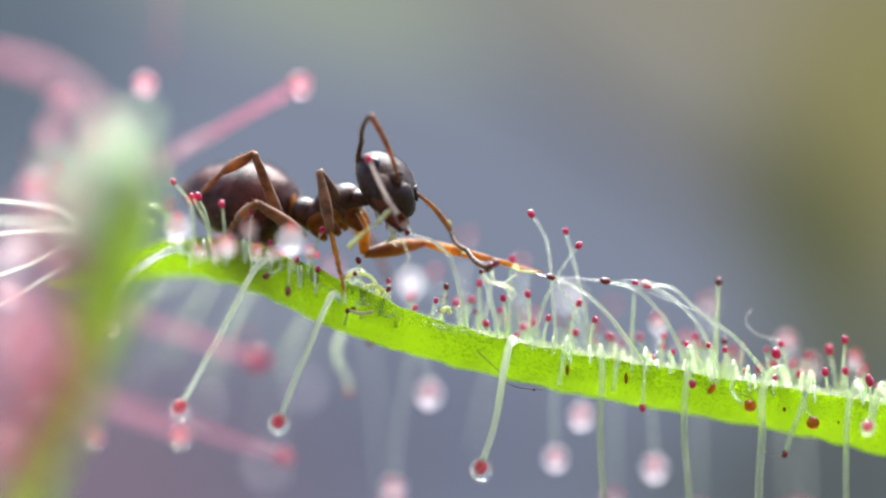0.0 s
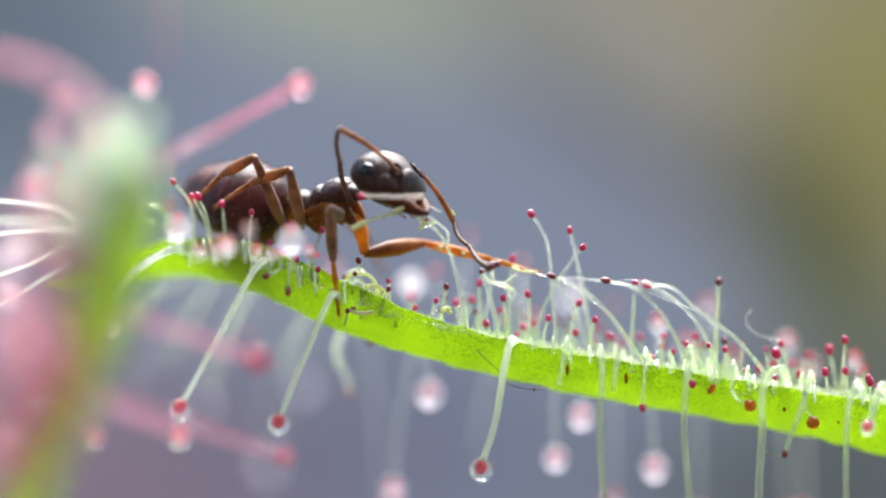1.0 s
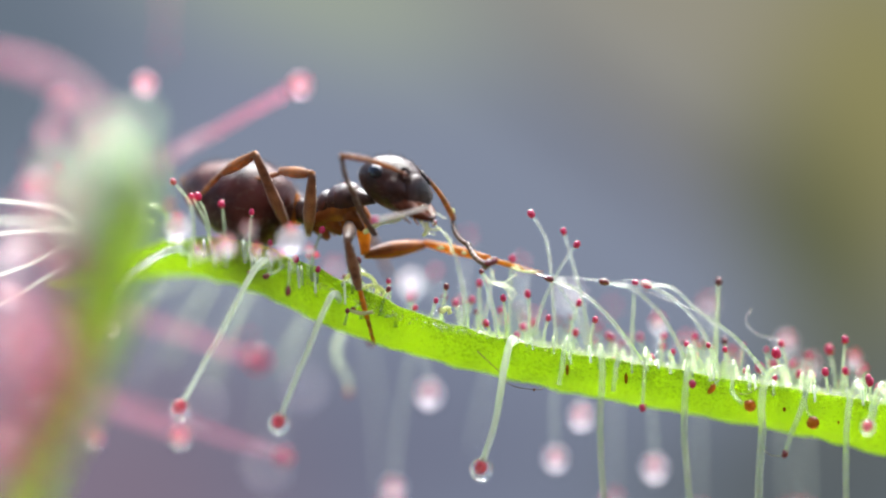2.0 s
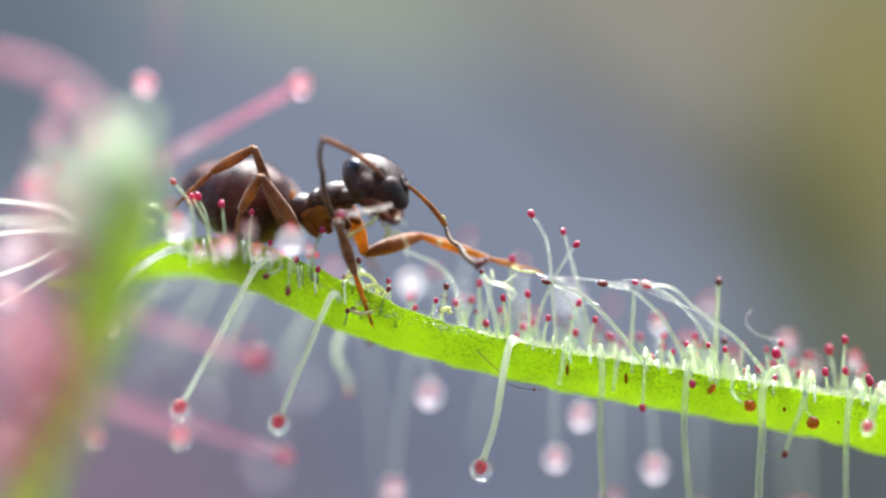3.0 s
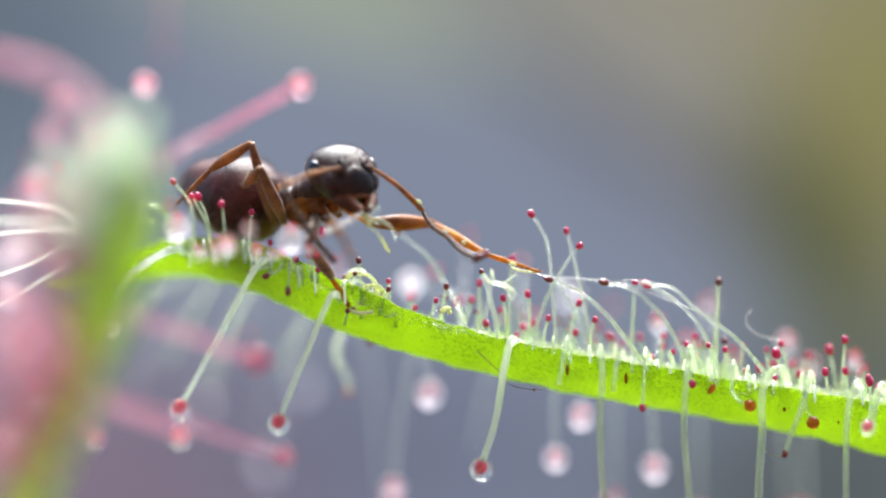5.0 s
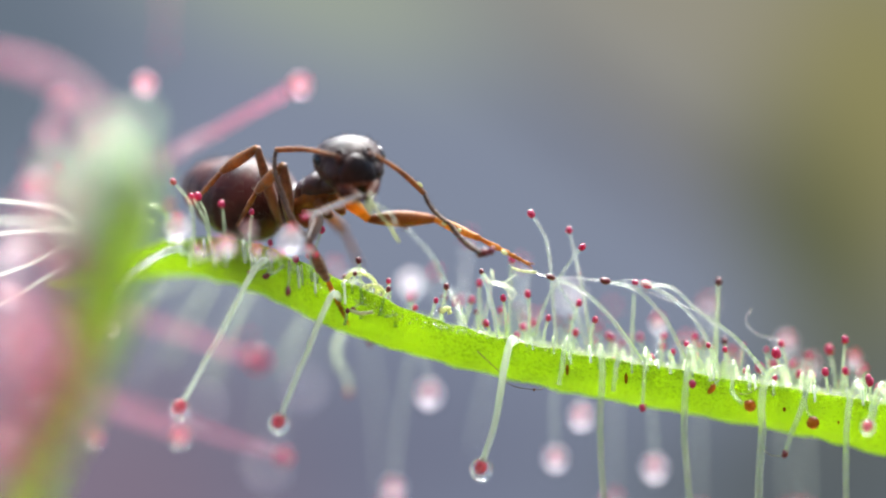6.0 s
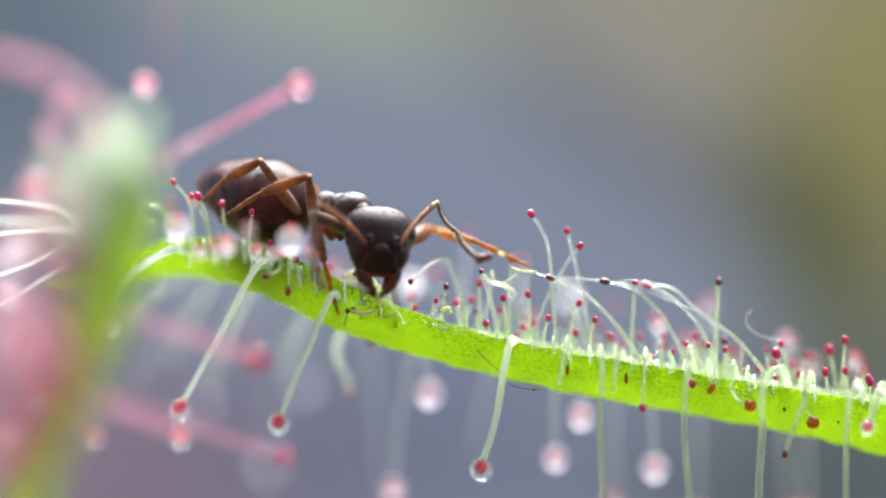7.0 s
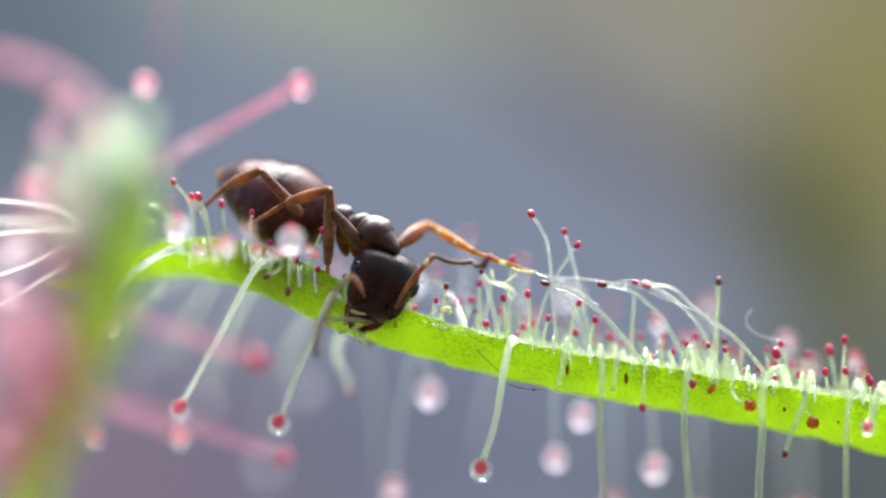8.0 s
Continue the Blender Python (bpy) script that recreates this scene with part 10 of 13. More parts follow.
    walk(ANT["tibia_mr"], [
        (0, pose(0.000100, -0.001359, 0.000719, -85.2, 11.7, 148.5)), (0.1, pose(0.000513, -0.001088, 0.000862, -85.0, 11.6, 163.4)),
        (0.2, pose(0.000841, -0.000745, 0.000878, -81.5, 8.0, 175.7)), (0.3, pose(0.000973, -0.000673, 0.000808, -68.5, -5.0, 172.4)),
        (0.4, pose(0.001018, -0.000685, 0.000764, -43.2, -21.1, 156.3)), (0.5, pose(0.001019, -0.000814, 0.000701, -49.4, -23.4, 166.5)),
        (0.6, pose(0.000728, -0.000957, 0.000842, -67.2, -12.2, -172.5)), (0.8, pose(-0.000092, -0.000796, 0.001094, -73.0, 6.9, 159.1)),
        (1, pose(0.000809, -0.000902, 0.000823, -74.0, -0.7, 176.7)), (1.2, pose(0.000780, -0.000864, 0.000863, -65.4, -11.1, 178.4)),
        (1.4, pose(0.001095, -0.000649, 0.000703, -72.2, -3.7, -178.8)), (1.5, pose(0.000874, -0.000774, 0.000843, -69.4, -10.5, -172.0)),
        (1.6, pose(0.001004, -0.000686, 0.000777, -46.1, -24.9, 161.2)), (1.7, pose(0.001083, -0.000660, 0.000711, -44.7, -24.2, 158.8)),
        (2.25, pose(0.000847, -0.000930, 0.000780, -70.9, -0.9, 159.3)), (2.8, pose(0.000398, -0.001099, 0.000894, -122.1, 28.0, 168.1)),
        (3, pose(0.000484, -0.001076, 0.000881, -113.3, 25.7, 173.3)), (3.2, pose(0.000610, -0.001069, 0.000832, -110.0, 25.5, 176.4)),
        (3.4, pose(0.000639, -0.001078, 0.000811, -116.4, 25.3, 175.2)), (3.5, pose(0.000573, -0.001057, 0.000858, -124.6, 26.1, 169.0)),
        (3.6, pose(0.000556, -0.001096, 0.000838, -130.1, 30.5, 170.8)), (3.8, pose(0.000688, -0.001198, 0.000681, -128.0, 16.9, 161.0)),
        (4, pose(0.000636, -0.001195, 0.000716, -121.8, 13.5, 159.8)), (4.2, pose(0.000689, -0.001272, 0.000604, -126.2, 11.4, 158.7)),
        (4.4, pose(0.000636, -0.001259, 0.000653, -125.6, 13.0, 158.1)), (4.5, pose(0.000537, -0.001316, 0.000648, -128.9, 13.2, 152.7)),
        (4.6, pose(0.000660, -0.001280, 0.000616, -133.1, 14.0, 156.7)), (4.7, pose(0.000731, -0.001181, 0.000669, -131.5, 13.2, 159.0)),
        (5.25, pose(0.001018, -0.000881, 0.000662, -77.9, -4.4, 164.2)), (5.8, pose(0.001117, -0.000512, 0.000724, -59.2, -17.2, 174.1)),
        (6, pose(0.001181, -0.000770, 0.000543, -104.4, 10.6, -175.6)), (6.2, pose(0.000906, -0.001373, 0.000228, -109.5, 23.8, -169.5)),
        (6.4, pose(0.000994, -0.001043, 0.000563, -96.0, 10.3, 177.2)), (6.5, pose(0.001161, -0.000384, 0.000700, -85.1, 3.1, -161.6)),
        (6.6, pose(0.001132, -0.000344, 0.000735, -70.6, -9.1, -174.5)), (6.8, pose(0.001036, -0.000768, 0.000710, -79.7, 14.1, -143.9)),
        (7, pose(0.000949, -0.000804, 0.000770, -78.9, 11.3, -147.2)), (7.2, pose(0.000964, -0.000651, 0.000823, -64.2, -8.1, -177.8)),
        (7.4, pose(0.000903, -0.000787, 0.000815, -68.4, -6.4, -135.9)), (7.5, pose(0.000645, -0.000979, 0.000874, -69.5, 2.4, -157.3)),
        (7.6, pose(0.000580, -0.000940, 0.000927, -67.4, 7.9, -158.2)), (7.8, pose(0.000585, -0.000879, 0.000957, -76.9, 24.8, -172.4)),
        (8, pose(0.000601, -0.000820, 0.000978, -72.6, 24.6, -165.5)),
    ])
    walk(ANT["tarsus_mr"], [
        (0, pose(-0.000693, -0.000873, 0.000526, -98.7, 23.6, 149.5)), (0.1, pose(-0.000379, -0.000822, 0.000671, -92.8, 23.5, 164.6)),
        (0.2, pose(-0.000097, -0.000674, 0.000746, -86.7, 19.8, 177.5)), (0.3, pose(0.000035, -0.000548, 0.000891, -73.8, 6.1, 176.7)),
        (0.4, pose(0.000206, -0.000328, 0.001105, -51.6, -12.7, 165.2)), (0.5, pose(0.000172, -0.000611, 0.001079, -56.7, -14.1, 174.5)),
        (0.6, pose(-0.000193, -0.001078, 0.001043, -70.5, -1.2, -167.9)), (0.8, pose(-0.000974, -0.000459, 0.000980, -79.2, 18.3, 162.8)),
        (1, pose(-0.000139, -0.000847, 0.000834, -79.0, 10.8, -180.0)), (1.2, pose(-0.000152, -0.000838, 0.001046, -70.1, -0.3, -176.7)),
        (1.4, pose(0.000147, -0.000668, 0.000764, -76.5, 7.7, -175.2)), (1.5, pose(-0.000051, -0.000903, 0.001016, -72.9, 0.7, -167.9)),
        (1.6, pose(0.000188, -0.000408, 0.001177, -53.5, -16.1, 169.8)), (1.7, pose(0.000276, -0.000346, 0.001101, -52.3, -15.6, 167.5)),
        (2.25, pose(-0.000042, -0.000594, 0.000795, -80.6, 10.3, 163.2)), (2.8, pose(-0.000423, -0.000926, 0.000448, -135.3, 37.9, 160.1)),
        (3, pose(-0.000366, -0.000976, 0.000469, -124.3, 36.6, 167.4)), (3.2, pose(-0.000246, -0.001015, 0.000423, -119.9, 36.6, 171.3)),
        (3.4, pose(-0.000217, -0.001006, 0.000405, -128.0, 35.8, 168.7)), (3.5, pose(-0.000265, -0.000895, 0.000440, -139.1, 35.7, 160.7)),
        (3.6, pose(-0.000252, -0.000965, 0.000356, -144.6, 39.3, 160.9)), (3.8, pose(-0.000171, -0.000902, 0.000405, -146.2, 26.1, 152.9)),
        (4, pose(-0.000231, -0.000876, 0.000494, -139.5, 23.5, 153.0)), (4.2, pose(-0.000179, -0.000934, 0.000417, -147.4, 20.9, 151.2)),
        (4.4, pose(-0.000223, -0.000915, 0.000439, -145.2, 22.6, 150.7)), (4.5, pose(-0.000285, -0.000892, 0.000431, -151.5, 22.4, 144.6)),
        (4.6, pose(-0.000187, -0.000916, 0.000386, -155.3, 22.5, 147.9)), (4.7, pose(-0.000133, -0.000849, 0.000452, -153.8, 22.0, 150.5)),
        (5.25, pose(0.000107, -0.000623, 0.000735, -93.8, 7.3, 166.7)), (5.8, pose(0.000214, -0.000419, 0.001005, -69.2, -6.9, -179.8)),
        (6, pose(0.000250, -0.000841, 0.000368, -112.9, 22.2, -178.8)), (6.2, pose(0.000052, -0.001531, -0.000156, -118.9, 35.0, -174.3)),
        (6.4, pose(0.000061, -0.000998, 0.000393, -108.3, 22.2, 175.9)), (6.5, pose(0.000261, -0.000683, 0.000648, -89.9, 15.0, -160.6)),
        (6.6, pose(0.000199, -0.000433, 0.000886, -77.5, 2.1, -170.6)), (6.8, pose(0.000292, -0.001311, 0.000478, -81.9, 25.9, -141.5)),
        (7, pose(0.000166, -0.001308, 0.000583, -81.3, 23.0, -144.7)), (7.2, pose(0.000024, -0.000687, 0.000957, -70.8, 2.7, -172.7)),
        (7.4, pose(0.000226, -0.001444, 0.000921, -68.6, 4.7, -131.5)), (7.5, pose(-0.000231, -0.001345, 0.000835, -71.7, 13.5, -153.1)),
        (7.6, pose(-0.000294, -0.001289, 0.000797, -68.9, 18.9, -153.4)), (7.8, pose(-0.000270, -0.000993, 0.000559, -80.7, 36.4, -169.1)),
        (8, pose(-0.000235, -0.001037, 0.000582, -74.9, 35.9, -161.1)),
    ])
    walk(ANT["femur_hr"], [
        (0, pose(-0.000350, -0.000200, -0.000250, 174.2, -65.7, -50.6)), (0.1, pose(-0.000350, -0.000200, -0.000250, 174.6, -62.7, -49.5)),
        (0.2, pose(-0.000350, -0.000200, -0.000250, 174.7, -58.1, -47.7)), (0.3, pose(-0.000350, -0.000200, -0.000250, 173.9, -57.3, -46.8)),
        (0.4, pose(-0.000350, -0.000200, -0.000250, 174.0, -57.6, -46.5)), (0.5, pose(-0.000350, -0.000200, -0.000250, 177.4, -59.8, -46.3)),
        (0.6, pose(-0.000350, -0.000200, -0.000250, -179.5, -59.6, -52.2)), (0.8, pose(-0.000350, -0.000200, -0.000250, -177.3, -68.9, -62.3)),
        (1, pose(-0.000350, -0.000200, -0.000250, -176.7, -52.9, -51.5)), (1.2, pose(-0.000350, -0.000200, -0.000250, -177.2, -56.0, -51.6)),
        (1.4, pose(-0.000350, -0.000200, -0.000250, -177.8, -57.9, -50.8)), (1.5, pose(-0.000350, -0.000200, -0.000250, -175.6, -57.3, -52.3)),
        (1.6, pose(-0.000350, -0.000200, -0.000250, -178.2, -60.6, -54.4)), (1.7, pose(-0.000350, -0.000200, -0.000250, -177.5, -62.4, -55.6)),
        (2.25, pose(-0.000350, -0.000200, -0.000250, 178.3, -63.3, -46.7)), (2.8, pose(-0.000350, -0.000200, -0.000250, 178.6, -66.4, -42.3)),
        (3, pose(-0.000350, -0.000200, -0.000250, 177.8, -59.4, -41.5)), (3.2, pose(-0.000350, -0.000200, -0.000250, 176.0, -53.8, -40.3)),
        (3.4, pose(-0.000350, -0.000200, -0.000250, 177.9, -51.7, -37.8)), (3.5, pose(-0.000350, -0.000200, -0.000250, 178.3, -54.0, -37.8)),
        (3.6, pose(-0.000350, -0.000200, -0.000250, 179.6, -56.2, -38.2)), (3.8, pose(-0.000350, -0.000200, -0.000250, 178.7, -60.6, -38.0)),
        (4, pose(-0.000350, -0.000200, -0.000250, 174.4, -56.9, -36.5)), (4.2, pose(-0.000350, -0.000200, -0.000250, 175.0, -51.2, -34.7)),
        (4.4, pose(-0.000350, -0.000200, -0.000250, 171.4, -52.9, -33.9)), (4.5, pose(-0.000350, -0.000200, -0.000250, 168.2, -53.2, -34.8)),
        (4.6, pose(-0.000350, -0.000200, -0.000250, 172.3, -52.5, -33.7)), (4.7, pose(-0.000350, -0.000200, -0.000250, 173.1, -51.1, -32.1)),
        (5.25, pose(-0.000350, -0.000200, -0.000250, 175.3, -46.3, -31.0)), (5.8, pose(-0.000350, -0.000200, -0.000250, 178.0, -42.1, -30.9)),
        (6, pose(-0.000350, -0.000200, -0.000250, 176.7, -41.6, -31.4)), (6.2, pose(-0.000350, -0.000200, -0.000250, -165.4, -46.5, -38.2)),
        (6.4, pose(-0.000350, -0.000200, -0.000250, -155.2, -51.3, -46.5)), (6.5, pose(-0.000350, -0.000200, -0.000250, -157.5, -53.2, -48.3)),
        (6.6, pose(-0.000350, -0.000200, -0.000250, -151.8, -53.3, -52.4)), (6.8, pose(-0.000350, -0.000200, -0.000250, -128.1, -44.7, -59.0)),
        (7, pose(-0.000350, -0.000200, -0.000250, -130.7, -47.5, -60.8)), (7.2, pose(-0.000350, -0.000200, -0.000250, -135.8, -50.5, -63.9)),
        (7.4, pose(-0.000350, -0.000200, -0.000250, -130.4, -51.6, -71.8)), (7.5, pose(-0.000350, -0.000200, -0.000250, -124.6, -53.4, -77.5)),
        (7.6, pose(-0.000350, -0.000200, -0.000250, -118.4, -54.1, -84.6)), (7.8, pose(-0.000350, -0.000200, -0.000250, -104.2, -51.9, -92.5)),
        (8, pose(-0.000350, -0.000200, -0.000250, -94.4, -49.7, -98.4)),
    ])
    walk(ANT["tibia_hr"], [
        (0, pose(0.000146, -0.000803, 0.001482, -78.5, 8.1, 165.0)), (0.1, pose(0.000215, -0.000862, 0.001439, -78.8, 7.1, 168.7)),
        (0.2, pose(0.000327, -0.000943, 0.001362, -78.8, 5.2, 174.0)), (0.3, pose(0.000352, -0.000947, 0.001350, -80.7, 7.2, 172.2)),
        (0.4, pose(0.000352, -0.000939, 0.001354, -83.2, 9.4, 168.4)), (0.5, pose(0.000310, -0.000892, 0.001392, -83.0, 8.2, 172.6)),
        (0.6, pose(0.000240, -0.000959, 0.001389, -78.8, 7.1, 167.0)), (0.8, pose(-0.000033, -0.000805, 0.001523, -76.0, 9.5, 157.4)),
        (1, pose(0.000364, -0.001098, 0.001264, -80.6, 6.2, 171.4)), (1.2, pose(0.000310, -0.001032, 0.001326, -79.5, 6.1, 170.3)),
        (1.4, pose(0.000289, -0.000983, 0.001359, -78.0, 4.3, 168.1)), (1.5, pose(0.000277, -0.001011, 0.001350, -76.6, 3.2, 167.2)),
        (1.6, pose(0.000193, -0.000959, 0.001405, -76.1, 5.2, 164.1)), (1.7, pose(0.000146, -0.000926, 0.001435, -77.1, 6.5, 164.5)),
        (2.25, pose(0.000235, -0.000821, 0.001448, -82.4, 6.1, -179.2)), (2.8, pose(0.000213, -0.000713, 0.001491, -85.1, 8.7, -160.9)),
        (3, pose(0.000374, -0.000841, 0.001385, -83.5, 6.1, -162.1)), (3.2, pose(0.000507, -0.000926, 0.001283, -80.6, 1.5, -161.4)),
        (3.4, pose(0.000580, -0.000922, 0.001241, -83.1, 3.3, -157.9)), (3.5, pose(0.000532, -0.000885, 0.001288, -83.8, 5.6, -157.8)),
        (3.6, pose(0.000481, -0.000854, 0.001329, -86.4, 6.8, -158.0)), (3.8, pose(0.000384, -0.000774, 0.001406, -90.1, 9.2, -159.5)),
        (4, pose(0.000484, -0.000817, 0.001342, -88.6, 5.5, -159.7)), (4.2, pose(0.000629, -0.000877, 0.001231, -89.3, 5.7, -154.6)),
        (4.4, pose(0.000601, -0.000840, 0.001266, -88.1, 4.7, -156.7)), (4.5, pose(0.000586, -0.000849, 0.001271, -86.2, 2.9, -160.0)),
        (4.6, pose(0.000612, -0.000842, 0.001257, -88.8, 5.8, -156.9)), (4.7, pose(0.000660, -0.000835, 0.001229, -89.7, 6.9, -155.4)),
        (5.25, pose(0.000776, -0.000877, 0.001123, -92.8, 7.2, -159.5)), (5.8, pose(0.000860, -0.000923, 0.001024, -95.2, 8.0, -165.3)),
        (6, pose(0.000862, -0.000941, 0.001012, -94.3, 5.1, -165.6)), (6.2, pose(0.000679, -0.001009, 0.001127, -93.0, 11.6, -164.3)),
        (6.4, pose(0.000468, -0.001063, 0.001232, -92.8, 12.0, -168.9)), (6.5, pose(0.000407, -0.001049, 0.001272, -92.0, 7.7, -173.5)),
        (6.6, pose(0.000343, -0.001099, 0.001274, -94.5, 10.7, -171.6)), (6.8, pose(0.000345, -0.001357, 0.001087, -88.6, 16.6, -167.6)),
        (7, pose(0.000277, -0.001321, 0.001150, -88.5, 16.7, -167.7)), (7.2, pose(0.000181, -0.001285, 0.001217, -88.9, 13.2, -171.0)),
        (7.4, pose(0.000017, -0.001320, 0.001240, -86.6, 18.5, 178.2)), (7.5, pose(-0.000105, -0.001306, 0.001275, -88.1, 20.2, 177.8)),
        (7.6, pose(-0.000246, -0.001308, 0.001290, -86.2, 24.3, 175.5)), (7.8, pose(-0.000402, -0.001371, 0.001245, -85.5, 29.2, 178.2)),
        (8, pose(-0.000530, -0.001416, 0.001199, -83.1, 30.6, -177.8)),
    ])
    walk(ANT["tarsus_hr"], [
        (0, pose(-0.000763, -0.000559, 0.001349, -84.9, 19.7, 167.5)), (0.1, pose(-0.000710, -0.000677, 0.001322, -84.8, 18.8, 171.1)),
        (0.2, pose(-0.000614, -0.000843, 0.001276, -84.2, 16.9, 176.4)), (0.3, pose(-0.000582, -0.000819, 0.001230, -86.6, 19.0, 174.3)),
        (0.4, pose(-0.000566, -0.000750, 0.001199, -90.3, 21.2, 169.9)), (0.5, pose(-0.000622, -0.000770, 0.001257, -89.6, 20.0, 174.1)),
        (0.6, pose(-0.000679, -0.000747, 0.001271, -85.6, 18.8, 169.4)), (0.8, pose(-0.000898, -0.000445, 0.001366, -82.9, 21.1, 160.5)),
        (1, pose(-0.000570, -0.000956, 0.001162, -87.1, 17.9, 173.4)), (1.2, pose(-0.000621, -0.000872, 0.001225, -86.1, 17.8, 172.5)),
        (1.4, pose(-0.000638, -0.000788, 0.001288, -85.1, 15.9, 170.7)), (1.5, pose(-0.000648, -0.000801, 0.001296, -83.8, 14.8, 170.0)),
        (1.6, pose(-0.000717, -0.000700, 0.001319, -83.0, 16.7, 167.1)), (1.7, pose(-0.000763, -0.000673, 0.001326, -83.9, 18.2, 167.2)),
        (2.25, pose(-0.000710, -0.000834, 0.001347, -87.3, 17.9, -177.6)), (2.8, pose(-0.000675, -0.001020, 0.001347, -88.0, 20.6, -159.8)),
        (3, pose(-0.000525, -0.001132, 0.001284, -86.5, 18.0, -160.7)), (3.2, pose(-0.000393, -0.001229, 0.001258, -83.5, 13.3, -159.4)),
        (3.4, pose(-0.000299, -0.001280, 0.001187, -86.1, 15.1, -156.4)), (3.5, pose(-0.000344, -0.001242, 0.001195, -86.9, 17.5, -156.4)),
        (3.6, pose(-0.000394, -0.001208, 0.001216, -89.7, 18.7, -157.2)), (3.8, pose(-0.000494, -0.001102, 0.001254, -93.7, 21.1, -159.5)),
        (4, pose(-0.000403, -0.001145, 0.001251, -91.8, 17.4, -159.4)), (4.2, pose(-0.000226, -0.001282, 0.001137, -92.3, 17.6, -154.5)),
        (4.4, pose(-0.000269, -0.001215, 0.001187, -91.1, 16.6, -156.3)), (4.5, pose(-0.000306, -0.001174, 0.001222, -89.1, 14.8, -159.2)),
        (4.6, pose(-0.000257, -0.001213, 0.001162, -92.0, 17.7, -156.7)), (4.7, pose(-0.000197, -0.001227, 0.001114, -93.0, 18.9, -155.3)),
        (5.25, pose(-0.000107, -0.001207, 0.001003, -97.2, 19.2, -160.1)), (5.8, pose(-0.000050, -0.001162, 0.000892, -101.2, 19.9, -166.4)),
        (6, pose(-0.000054, -0.001176, 0.000926, -99.9, 17.0, -166.5)), (6.2, pose(-0.000217, -0.001261, 0.000936, -99.3, 23.5, -165.0)),
        (6.4, pose(-0.000444, -0.001242, 0.001035, -100.1, 23.9, -169.5)), (6.5, pose(-0.000528, -0.001155, 0.001144, -99.6, 19.7, -173.9)),
        (6.6, pose(-0.000580, -0.001236, 0.001098, -102.0, 22.5, -172.6)), (6.8, pose(-0.000544, -0.001552, 0.000816, -95.5, 28.5, -167.3)),
        (7, pose(-0.000612, -0.001515, 0.000877, -95.2, 28.6, -167.4)), (7.2, pose(-0.000732, -0.001430, 0.000999, -95.4, 25.2, -170.7)),
        (7.4, pose(-0.000883, -0.001292, 0.000939, -94.2, 30.4, 179.0)), (7.5, pose(-0.000996, -0.001273, 0.000947, -96.0, 32.1, 178.3)),
        (7.6, pose(-0.001109, -0.001241, 0.000898, -93.6, 36.2, 176.5)), (7.8, pose(-0.001231, -0.001344, 0.000782, -92.5, 41.1, 179.4)),
        (8, pose(-0.001347, -0.001447, 0.000715, -88.9, 42.5, -175.9)),
    ])
